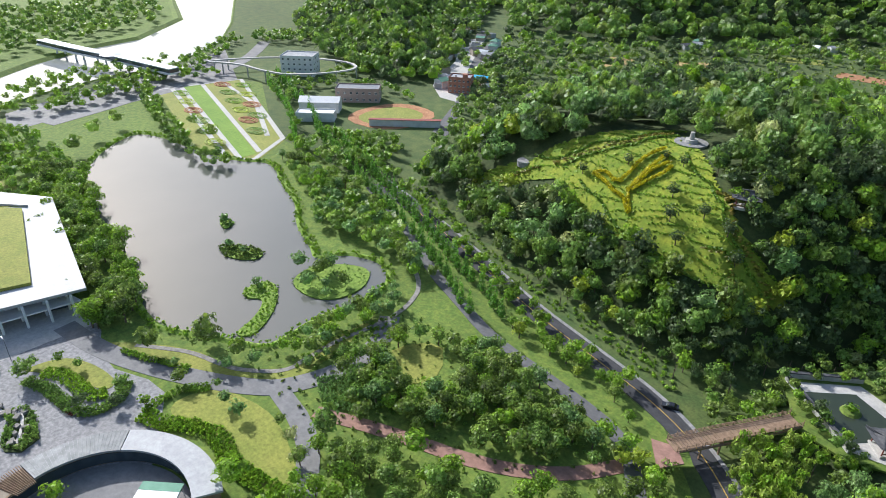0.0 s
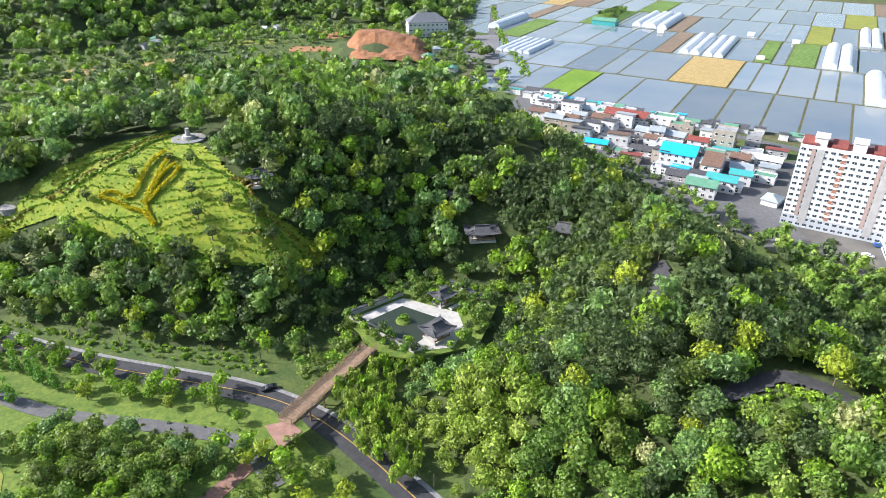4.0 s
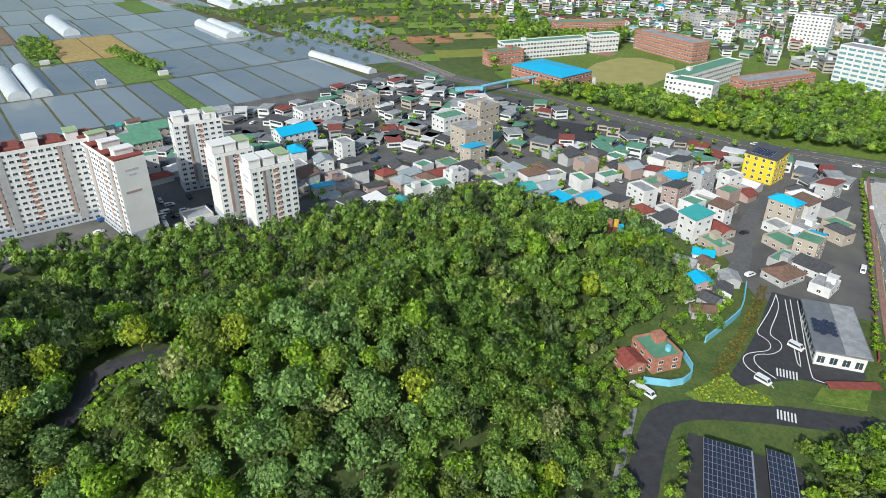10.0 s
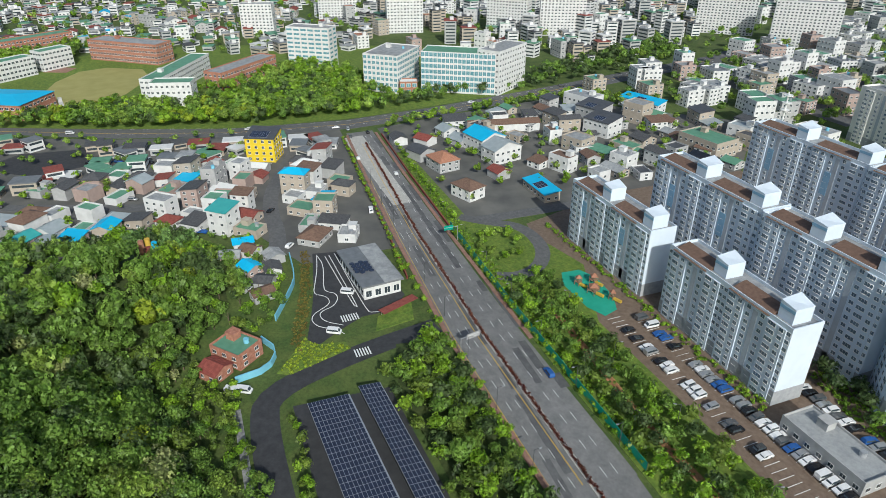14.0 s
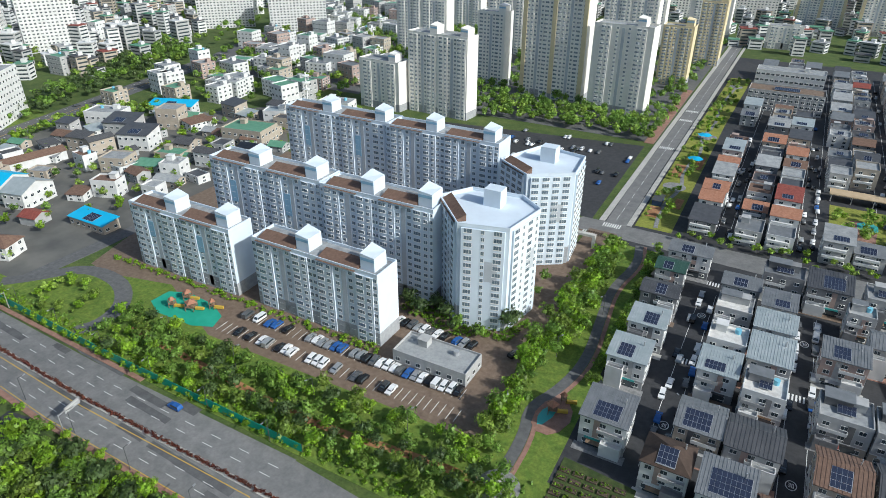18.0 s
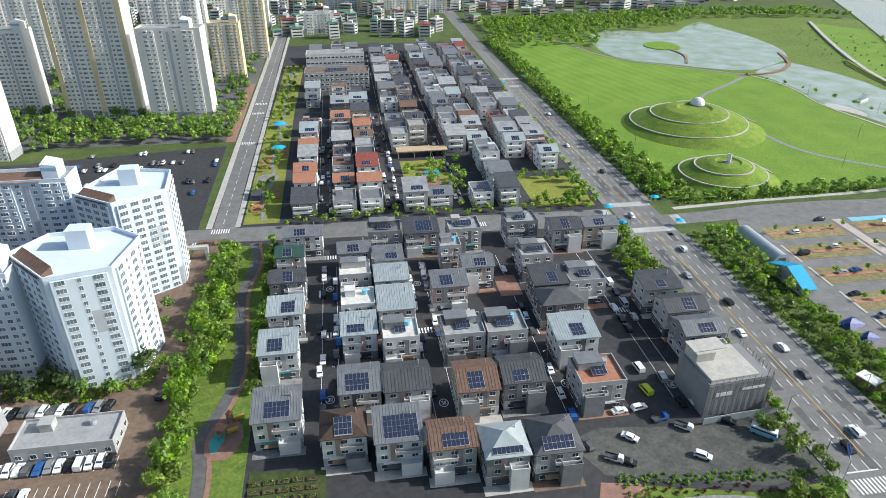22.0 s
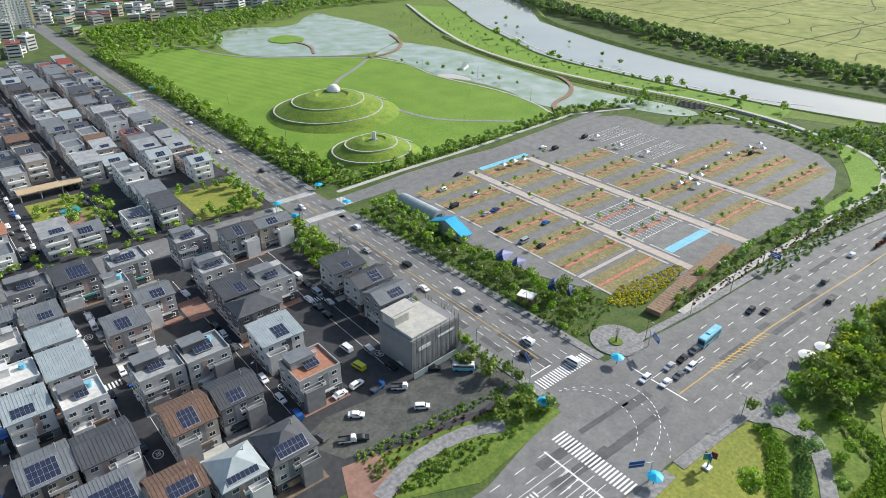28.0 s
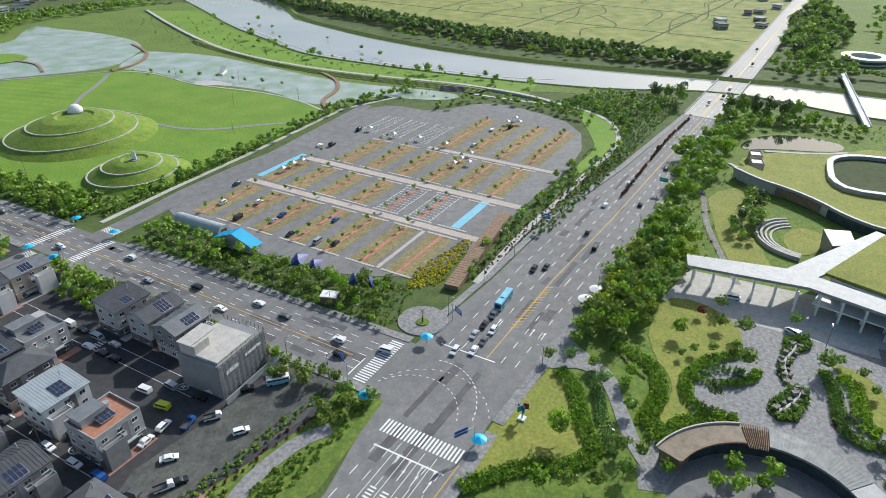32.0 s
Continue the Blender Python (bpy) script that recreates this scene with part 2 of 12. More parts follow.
# ---- mesh helpers ----
class Build:
    """Collects faces of simple solids into one mesh, each face with a material slot."""

    def __init__(self):
        self.v, self.f, self.s = [], [], []

    def add(self, verts, faces, slot=0):
        n = len(self.v)
        self.v.extend(verts)
        self.f.extend([tuple(n + i for i in face) for face in faces])
        self.s.extend([slot] * len(faces))
        return self

    def box(self, x0, x1, y0, y1, z0, z1, slot=0):
        return self.add([(x0, y0, z0), (x1, y0, z0), (x1, y1, z0), (x0, y1, z0), (x0, y0, z1), (x1, y0, z1), (x1, y1, z1), (x0, y1, z1)],
                        [(0, 3, 2, 1), (4, 5, 6, 7), (0, 1, 5, 4), (1, 2, 6, 5), (2, 3, 7, 6), (3, 0, 4, 7)], slot)

    def turned(self, cx, cy, sx, sy, z0, z1, angle, slot=0):
        c, s = math.cos(radians(angle)), math.sin(radians(angle))
        pts = [(cx + c * x - s * y, cy + s * x + c * y) for x, y in ((-sx / 2, -sy / 2), (sx / 2, -sy / 2), (sx / 2, sy / 2), (-sx / 2, sy / 2))]
        return self.prism(pts, z0, z1, slot)

    def prism(self, pts, z0, z1, slot=0, top=None):
        n = len(pts)
        area = sum(a[0] * b[1] - b[0] * a[1] for a, b in zip(pts, pts[1:] + pts[:1]))
        pts = list(pts) if area > 0 else list(pts)[::-1]
        self.add([(x, y, z0) for x, y in pts] + [(x, y, z1) for x, y in pts],
                 [tuple(range(n - 1, -1, -1))] + [(i, (i + 1) % n, n + (i + 1) % n, n + i) for i in range(n)], slot)
        return self.add([(x, y, z1) for x, y in pts], [tuple(range(n))], slot if top is None else top)

    def tray(self, w, d, z0, z1, rim, floor, slot=0):
        """A box open at the top: walls with a rim round a sunk floor."""
        a = [(-w / 2, -d / 2), (w / 2, -d / 2), (w / 2, d / 2), (-w / 2, d / 2)]
        b = [(x - math.copysign(rim, x), y - math.copysign(rim, y)) for x, y in a]
        return self.add([(*p, z0) for p in a] + [(*p, z1) for p in a] + [(*p, z1) for p in b] + [(*p, floor) for p in b],
                        [(3, 2, 1, 0), (12, 13, 14, 15)] + [(k + i, k + (i + 1) % 4, k + 4 + (i + 1) % 4, k + 4 + i) for k in (0, 4, 8) for i in range(4)], slot)

    def profile(self, x0, x1, pts, slot=0):
        """A solid with one outline in y and z, drawn along x."""
        n = len(pts)
        return self.add([(x0, *p) for p in pts] + [(x1, *p) for p in pts], [tuple(range(n - 1, -1, -1)), tuple(range(n, 2 * n))] + [(i, (i + 1) % n, n + (i + 1) % n, n + i) for i in range(n)], slot)

    def tube(self, cx, cy, z0, z1, r0, r1, sides=8, slot=0):
        ring = [(math.cos(2 * math.pi * i / sides), math.sin(2 * math.pi * i / sides)) for i in range(sides)]
        n = sides
        return self.add([(cx + r0 * x, cy + r0 * y, z0) for x, y in ring] + [(cx + r1 * x, cy + r1 * y, z1) for x, y in ring],
                        [tuple(range(n - 1, -1, -1)), tuple(range(n, 2 * n))] + [(i, (i + 1) % n, n + (i + 1) % n, n + i) for i in range(n)], slot)

    def strip(self, line, width, z0, z1, slot=0, ground=False):
        """A band of one width along a line."""
        left, right = offset(line, width / 2), offset(line, -width / 2)
        verts, n = [], len(line)
        for p, q in zip(left, right):
            hp, hq = (float(ground_height(*p)), float(ground_height(*q))) if ground else (0.0, 0.0)
            verts += [(*p, z0 + hp), (*q, z0 + hq), (*q, z1 + hq), (*p, z1 + hp)]
        return self.add(verts, [(3, 2, 1, 0), (4 * n - 4, 4 * n - 3, 4 * n - 2, 4 * n - 1)] + [(4 * i + k, 4 * i + (k + 1) % 4, 4 * i + 4 + (k + 1) % 4, 4 * i + 4 + k) for i in range(n - 1) for k in range(4)], slot)

    def mesh(self, name, *materials):
        me = bpy.data.meshes.new(name)
        me.from_pydata(self.v, [], self.f)
        for m in materials:
            me.materials.append(m)
        if len(materials) > 1:
            me.polygons.foreach_set("material_index", self.s)
        me.update()
        return me


def offset(line, d):
    """The line shifted sideways by d."""
    out = []
    for i, (x, y) in enumerate(line):
        a, b = line[max(i - 1, 0)], line[min(i + 1, len(line) - 1)]
        dx, dy = b[0] - a[0], b[1] - a[1]
        n = math.hypot(dx, dy) or 1
        out.append((x - dy / n * d, y + dx / n * d))
    return out


def smooth_line(line, rounds=2, closed=False):
    """Rounds the corners of a line."""
    for _ in range(rounds):
        pairs = list(zip(line, line[1:] + (line[:1] if closed else [])))
        cut = [p for a, b in pairs for p in ((a[0] * 0.75 + b[0] * 0.25, a[1] * 0.75 + b[1] * 0.25), (a[0] * 0.25 + b[0] * 0.75, a[1] * 0.25 + b[1] * 0.75))]
        line = cut if closed else [line[0]] + cut + [line[-1]]
    return line


def dense(line, step):
    """Points every step metres along a line."""
    out = []
    for (ax, ay), (bx, by) in zip(line, line[1:]):
        n = max(1, int(math.hypot(bx - ax, by - ay) / step))
        out += [(ax + (bx - ax) * i / n, ay + (by - ay) * i / n) for i in range(n)]
    return out + [line[-1]]


def thing(name, label, category, x=0.0, y=0.0, z=0.0, turn=0.0, group=""):
    ob = tagged(new(name), label, category, group)
    ob.matrix_basis = pose(x, y, z, 0, 0, turn)
    return ob


def part(name, build, mats, parent, label="", kind=""):
    """One mesh object under a thing or a part; build is a Build or a mesh."""
    mats = mats if isinstance(mats, (list, tuple)) else [mats]
    ob = new(name, build.mesh(name, *mats) if isinstance(build, Build) else build)
    ob.parent = parent
    return tagged(ob, label, kind=kind)


def setting(name, build, mats, label, category):
    mats = mats if isinstance(mats, (list, tuple)) else [mats]
    return tagged(new(name, build.mesh(name, *mats)), label, category, kind="structure")


def scatter(poly, step, seed, keep_out=(), jitter=0.45):
    """Points spread over a polygon, about step apart."""
    rng = np.random.default_rng(seed)
    xs, ys = [p[0] for p in poly], [p[1] for p in poly]
    gx, gy = np.meshgrid(np.arange(min(xs), max(xs), step, float), np.arange(min(ys), max(ys), step * 0.87, float))
    gx[1::2] += step / 2
    x = gx.ravel() + rng.uniform(-jitter, jitter, gx.size) * step
    y = gy.ravel() + rng.uniform(-jitter, jitter, gx.size) * step
    ok = inside(poly, x, y)
    for area in keep_out:
        ok &= ~inside(area, x, y)
    return list(zip(x[ok].tolist(), y[ok].tolist()))



# ---- the lie of the land ----
def inside(poly, x, y):
    """Whether points lie in a polygon."""
    x, y = np.asarray(x, float), np.asarray(y, float)
    res = np.zeros(np.broadcast(x, y).shape, bool)
    for (ax, ay), (bx, by) in zip(poly, poly[1:] + poly[:1]):
        if ay != by:
            res ^= ((ay > y) != (by > y)) & (x < (bx - ax) * (y - ay) / (by - ay) + ax)
    return res


def edge_distance(line, x, y, closed=True):
    """Distance of points from a line."""
    x, y = np.asarray(x, float), np.asarray(y, float)
    best = np.full(np.broadcast(x, y).shape, 1e9)
    for (ax, ay), (bx, by) in zip(line, (line[1:] + line[:1]) if closed else line[1:]):
        dx, dy = bx - ax, by - ay
        k = np.clip(((x - ax) * dx + (y - ay) * dy) / (dx * dx + dy * dy + 1e-9), 0, 1)
        best = np.minimum(best, np.hypot(x - ax - k * dx, y - ay - k * dy))
    return best


RIDGE = [(219, -198), (173, -190), (138, -177), (98, -167), (63, -163), (44, -156), (30, -182), (6, -206), (-20, -196), (-14, -166), (14, -150), (2, -112),
         (-26, -80), (-58, -44), (-92, -8), (-112, -3), (-147, -10), (-162, -20), (-186, -4), (-212, 12), (-246, 4), (-268, -14), (-268, -42), (-240, -66), (-214, -88),
         (-188, -106), (-160, -122), (-146, -140), (-140, -170), (-132, -212), (-116, -246), (-104, -282), (-90, -316), (-74, -352), (-52, -396), (20, -446), (120, -440), (215, -440), (262, -360), (244, -280)]
COURT = [(32, -180), (20, -160), (8, -157), (-12, -164), (-20, -188), (-4, -203), (12, -202)]
WOOD_HILL = [(455, -341), (383, -323), (342, -358), (402, -436), (459, -530), (542, -655), (640, -900), (900, -900), (760, -560), (600, -400)]
FAR_HILL = [(437, -563), (312, -607), (229, -720), (159, -774), (49, -722), (-38, -790), (-60, -1150), (700, -1150), (560, -700)]
KNOLL = [(97, -575), (60, -548), (14, -575), (16, -630), (50, -668), (110, -650)]


def ramp(v, width):
    k = np.clip(v / width, 0, 1)
    return k * k * (3 - 2 * k)


def ground_height(x, y):
    """Height of the land."""
    x, y = np.asarray(x, float), np.asarray(y, float)
    h = np.zeros(np.broadcast(x, y).shape)
    for poly, top, width in ((RIDGE, 32, 70), (WOOD_HILL, 75, 190), (FAR_HILL, 95, 230), (KNOLL, 12, 60)):
        d = np.where(inside(poly, x, y), edge_distance(poly, x, y), 0)
        h = np.maximum(h, top * ramp(d, width))
    h = np.minimum(h, 4 + 0.46 * np.where(inside(COURT, x, y), 0, edge_distance(COURT, x, y)))
    on = np.where(inside(RIDGE, x, y), ramp(edge_distance(RIDGE, x, y), 40), 0)
    h = h + on * (15 * np.exp(-((x - 94) ** 2 + (y + 240) ** 2) / 72**2) - 6 * np.exp(-((x + 74) ** 2 + (y + 122) ** 2) / 24**2) + 3 * np.sin(x / 31 + y / 47) + 2.5 * np.sin(x / 23 + 1) * np.cos(y / 19))
    return h


def height_at(x, y):
    """Height of the land at one place; flat ground needs no working out."""
    for poly in (RIDGE, WOOD_HILL, FAR_HILL, KNOLL):
        if min(p[0] for p in poly) < x < max(p[0] for p in poly) and min(p[1] for p in poly) < y < max(p[1] for p in poly):
            return float(ground_height(x, y))
    return 0.0

# ---- ground ----
LAKE = smooth_line([(343, -95), (363, -109), (380, -126), (389, -145), (365, -153), (337, -155), (306, -162), (291, -176), (263, -162), (238, -154), (221, -141), (198, -133), (190, -128),
                    (186, -140), (170, -146), (157, -139), (152, -124), (157, -106), (154, -89), (155, -82), (165, -77), (180, -68), (192, -62), (216, -66), (253, -77), (289, -81)], 2, True)
steps = np.concatenate([np.arange(-5000, -1000, 500), np.arange(-1000, -420, 20), np.arange(-420, 420, 6), np.arange(420, 1000, 20), np.arange(1000, 5001, 500)]).astype(float)
gx, gy = np.meshgrid(steps, steps)
gz = ground_height(gx, gy)
gz = np.where(inside(COURT, gx, gy), 3.6, gz)
gz = np.where(inside(LAKE, gx, gy) & (edge_distance(LAKE, gx, gy) > 5), -1.5, gz)
count = len(steps)
idx = np.arange(count * count).reshape(count, count)
quads = np.stack([idx[:-1, :-1], idx[:-1, 1:], idx[1:, 1:], idx[1:, :-1]], -1).reshape(-1, 4)
me = bpy.data.meshes.new("ground")
me.from_pydata(np.stack([gx, gy, gz], -1).reshape(-1, 3).tolist(), [], quads.tolist())
me.materials.append(M_SOIL), me.materials.append(M_FORESTFLOOR)
mid = gz.ravel()[quads].mean(1)
me.polygons.foreach_set("material_index", (mid > 1.0).astype(np.int32))
me.polygons.foreach_set("use_smooth", np.ones(len(quads), bool))
tagged(new("ground", me), "green meadow ground that rises to wooded hills", "ground", kind="structure")


def sheet(name, pts, mat, label, category, z=0.12, rounds=0):
    return setting(name, Build().prism(smooth_line(pts, rounds, True) if rounds else pts, z - 0.6, z), mat, label, category)


def bank(name, line, width, height, mat, label, closed=True):
    """A low grassy bank along a shore."""
    line = line + line[:1] if closed else line
    a, b, c = offset(line, width / 2), line, offset(line, -width / 2)
    bu = Build()
    for i in range(len(line) - 1):
        bu.add([(*a[i], -0.4), (*a[i + 1], -0.4), (*b[i + 1], height), (*b[i], height), (*c[i + 1], -0.4), (*c[i], -0.4)], [(0, 1, 2, 3), (3, 2, 4, 5)])
    return setting(name, bu, mat, label, "bank")


def dashes(bu, line, width=0.16, on=3.0, off=5.0, z=0.02, slot=0):
    run = 0.0
    for (ax, ay), (bx, by) in zip(line, line[1:]):
        n = math.hypot(bx - ax, by - ay)
        ux, uy = (bx - ax) / n, (by - ay) / n
        s = 0.0
        while s < n:
            e = min(s + on, n)
            bu.strip([(ax + ux * s, ay + uy * s), (ax + ux * e, ay + uy * e)], width, z - 0.02, z, slot)
            s += on + off


def zebra(bu, x0, x1, y0, y1, z, along="x", bar=0.5, gap=0.5):
    """White bars that repeat along one axis."""
    k = x0 if along == "x" else y0
    end = x1 if along == "x" else y1
    while k + bar <= end + 0.01:
        if along == "x":
            bu.box(k, k + bar, y0, y1, z - 0.02, z)
        else:
            bu.box(x0, x1, k, k + bar, z - 0.02, z)
        k += bar + gap


# ---- water ----
setting("water_lake", Build().prism(LAKE, -0.5, 0.06), M_LAKE, "calm grey lake mirroring a bright sky", "lake")
bank("shore_lake", LAKE, 5, 0.7, M_REED, "reedy green bank round the lake")
for isle in ([(226, -106), (220, -114), (208, -117), (205, -110), (216, -103)], [(246, -117), (249, -122), (240, -122), (237, -115)],
             [(190, -95), (190, -105), (183, -106), (171, -97), (162, -83), (168, -78), (171, -88), (179, -98), (184, -93)],
             [(183, -110), (187, -124), (178, -134), (168, -138), (160, -128), (160, -116), (168, -109)]):
    tagged(new("islet", Build().prism(smooth_line(isle, 2, True), -0.5, 0.5).mesh("islet", M_REED)), "reedy islet standing in the lake", "islet", "islets in the lake", "structure")
NEAR_BANK = [(496, 38), (490, 76), (466, 118), (452, 173), (444, 234), (440, 294), (438, 368), (446, 408), (472, 464), (498, 532), (554, 633), (620, 760), (690, 900)]
FAR_BANK = [(531, 39), (527, 76), (514, 150), (507, 225), (511, 304), (527, 390), (564, 507), (634, 590), (730, 740), (810, 900)]
RIVER_SE = [(496, 38), (490, 9), (481, -24), (480, -46), (488, -95), (512, -127), (530, -188), (528, -230), (591, -313), (677, -375), (822, -464), (1100, -640), (1200, -560), (870, -406), (727, -345), (652, -264), (641, -219), (610, -160), (564, -105), (537, -47), (536, 13), (531, 39)]
setting("water_river", Build().prism(RIVER_SE, -0.5, 0.15), M_RIVER, "broad silty river, the bright sky's sheen in its pale colour", "river")
setting("water_river_upstream", Build().prism(NEAR_BANK + FAR_BANK[::-1], -0.5, 0.15), M_RIVER, "broad silty river, the bright sky's sheen in its pale colour", "river")
bank("shore_river_near", [(1100, -640), (822, -464), (677, -375), (591, -313), (528, -230), (530, -188), (512, -127), (488, -95), (480, -46), (481, -24), (490, 9)] + smooth_line(NEAR_BANK, 1), 5, 0.9, M_GRASS, "grassy river bank", False)
bank("shore_river_far", offset([(870, -406), (727, -345), (652, -264), (641, -219), (610, -160), (564, -105), (537, -47), (536, 13)] + smooth_line(FAR_BANK, 1), -5), 12, 2.4, M_GRASS, "green flood bank on the far side of the river", False)

# ---- east side: lawn park, ponds, car park ----
sheet("ground_riverside_meadow", [(335, 262), (395, 250), (440, 150), (450, 100), (462, 210), (480, 330), (520, 450), (560, 560), (590, 690), (560, 760), (150, 760), (150, 262)], M_GRASS, "rough green riverside meadow", "meadow", 0.08)
sheet("lawn_park", [(152, 262), (223, 262), (270, 261), (320, 268), (330, 300), (331, 338), (323, 379), (322, 405), (327, 424), (328, 453), (320, 475), (270, 516), (237, 542), (220, 574), (214, 622), (178, 650), (150, 600)], M_LAWN, "wide mown bright green lawn", "lawn", 0.13, 1)
stripes, LAWN_IN = Build(), [(158, 420), (176, 420), (212, 420), (238, 430), (262, 442), (300, 470), (262, 512), (232, 540), (216, 570), (210, 612), (182, 636), (158, 600)]
for k in range(-20, 34, 2):
    run = [(158 + k * 4.6 + 0.27 * j, 640 - j) for j in range(0, 330, 3)]
    run = [q for q in run if inside(LAWN_IN, *q)]
    if len(run) > 2:
        stripes.strip([run[0], run[-1]], 3.6, 0.05, 0.148)
setting("mown_stripes", stripes, material("mown_lawn", (0.145, 0.26, 0.022), (0.195, 0.31, 0.032), 0.05, 0.9, bump=0.3, big=0.15), "paler mown stripes in the lawn", "lawn")
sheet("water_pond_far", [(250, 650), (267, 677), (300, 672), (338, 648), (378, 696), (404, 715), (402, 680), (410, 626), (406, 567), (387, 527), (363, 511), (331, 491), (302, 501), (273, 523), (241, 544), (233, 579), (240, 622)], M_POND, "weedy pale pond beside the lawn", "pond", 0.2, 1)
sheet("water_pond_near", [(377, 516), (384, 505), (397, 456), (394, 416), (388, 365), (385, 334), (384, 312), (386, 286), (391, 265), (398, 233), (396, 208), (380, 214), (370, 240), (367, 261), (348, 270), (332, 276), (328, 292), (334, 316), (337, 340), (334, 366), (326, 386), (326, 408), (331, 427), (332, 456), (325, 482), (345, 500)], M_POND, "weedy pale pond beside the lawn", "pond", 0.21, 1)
sheet("islet_pond", [(281, 592), (287, 606), (300, 613), (313, 610), (316, 584), (306, 573), (288, 577)], M_LAWN, "round green islet in the pond", "islet", 0.7, 2)
sheet("sand_beach", [(322, 388), (330, 378), (334, 366), (340, 372), (338, 392), (328, 400)], M_CONCRETE, "small pale sand beach at the pond", "beach", 0.24, 1)
for name, x, y, r, h, label in (("mound", 212, 364, 44, 12.2, "large terraced grass mound with a spiral path"), ("mound", 190, 285, 27, 8.6, "small terraced grass mound with a spiral path")):
    bu, ringy = Build(), [(1.0, 0.0), (0.8, 0.30), (0.78, 0.33), (0.6, 0.62), (0.57, 0.65), (0.38, 0.92), (0.34, 0.95), (0.24, 1.0), (0.2, 0.93), (0.0, 0.93)]
    rows, n = [], 72
    for k, hh in ringy:
        rows.append([(x + r * k * math.cos(2 * math.pi * i / n), y + r * k * math.sin(2 * math.pi * i / n), h * hh - (0.4 if hh == 0 else 0)) for i in range(n)])
    bu.v = [v for row in rows for v in row]
    bu.f = [(j * n + i, j * n + (i + 1) % n, (j + 1) * n + (i + 1) % n, (j + 1) * n + i) for j in range(len(rows) - 1) for i in range(n)]
    bu.s = [0] * len(bu.f)
    mound = thing(name, label, "mound", group="mounds on the lawn")
    part("grass_slope", bu, material("mound_grass", (0.11, 0.20, 0.02), (0.20, 0.265, 0.03), 0.2, 0.9, bump=0.3, big=0.25), mound)
    spiral = [(x + r * (0.97 - 0.62 * k / 150) * math.cos(k / 150 * 4.6 * math.pi), y + r * (0.97 - 0.62 * k / 150) * math.sin(k / 150 * 4.6 * math.pi)) for k in range(151)]
    pb = Build()
    for i in range(150):
        z0, z1 = [h * np.interp(-math.hypot(p[0] - x, p[1] - y) / r, [-a for a, _ in ringy], [b for _, b in ringy]) for p in (spiral[i], spiral[i + 1])]
        q = [*offset([spiral[i], spiral[i + 1]], 0.4), *offset([spiral[i], spiral[i + 1]], -0.4)[::-1]]
        pb.add([(*q[0], z0 + 0.35), (*q[1], z1 + 0.35), (*q[2], z1 + 0.35), (*q[3], z0 + 0.35), (*q[0], z0 - 0.5), (*q[1], z1 - 0.5), (*q[2], z1 - 0.5), (*q[3], z0 - 0.5)], [(0, 3, 2, 1), (0, 1, 5, 4), (2, 3, 7, 6)])
    part("spiral_path", pb, M_CONCRETE, mound)
pb = Build().strip(smooth_line([(318, 480), (290, 455), (260, 435), (242, 415), (244, 398), (250, 382), (248, 350), (249, 325), (258, 304), (282, 284), (296, 268)], 2), 3, 0, 0.22).strip(smooth_line([(318, 480), (270, 518), (238, 545), (222, 576), (214, 625), (180, 655)], 2), 3, 0, 0.22)
setting("path_lawn", pb, M_PAVER, "narrow grey path winding over the lawn", "path")
LEVEE = [(520, 690), (480, 610), (441, 526), (414, 456), (404, 397), (402, 338), (408, 283), (419, 226), (419, 187), (415, 160), (407, 140)]
pb = Build().strip(smooth_line(LEVEE, 2), 3.4, 0, 1.5).strip(smooth_line([(320, 270), (331, 300), (333, 338), (325, 379), (324, 405), (329, 424), (330, 453), (320, 478)], 2), 1.6, 0, 0.25).strip(smooth_line([(470, 170), (456, 205), (452, 250), (449, 300), (447, 366), (456, 408), (482, 464), (508, 532)], 2), 2.2, 0, 0.26)
setting("path_waterside", pb, M_CONCRETE, "pale path along the water", "path")
foot, crest = [(421, 500), (406, 440), (397, 385), (393, 335), (398, 276), (406, 230), (404, 205)], [(432, 514), (413, 452), (402, 396), (400, 338), (406, 283), (417, 226), (416, 200)]
for k in range(6):
    a = k / 6
    line = smooth_line([(p[0] + (q[0] - p[0]) * a, p[1] + (q[1] - p[1]) * a) for p, q in zip(foot, crest)], 2)
    setting("terrace_bank", Build().strip(line, 3.0, -0.2, 0.3 + 0.22 * k), M_GRASS if k % 2 else M_SOIL, "stepped grass terraces beside the pond", "terrace")
bu = Build().strip(smooth_line([(318, 479), (335, 480), (352, 486), (374, 506), (384, 528), (392, 550)], 2), 3, 0.3, 0.9).strip(smooth_line([(402, 346), (388, 314), (374, 300), (358, 291), (338, 287), (324, 271)], 2), 3, 0.3, 0.9).strip(smooth_line([(300, 578), (303, 556), (298, 540), (289, 523)], 2), 2.4, 0.3, 0.8)
setting("boardwalk", bu, M_TIMBER, "brown timber boardwalk crossing the pond", "boardwalk")
sheet("lawn_riverside", [(418, 170), (450, 176), (442, 234), (437, 294), (435, 368), (443, 410), (469, 468), (495, 535), (552, 640), (520, 690), (441, 526), (414, 456), (404, 397), (402, 338), (408, 283), (419, 226)], M_LAWN, "mown green lawn along the river", "lawn", 0.2)
ob = thing("stage_steps", "dark stepped stage on the pond bank", "steps", 402, 222, 0.1, -78)
for k in range(6):
    part("step", Build().box(-9, 9, k * 1.1, k * 1.1 + 1.1, 0, 0.35 + 0.35 * k), M_STEEL, ob)
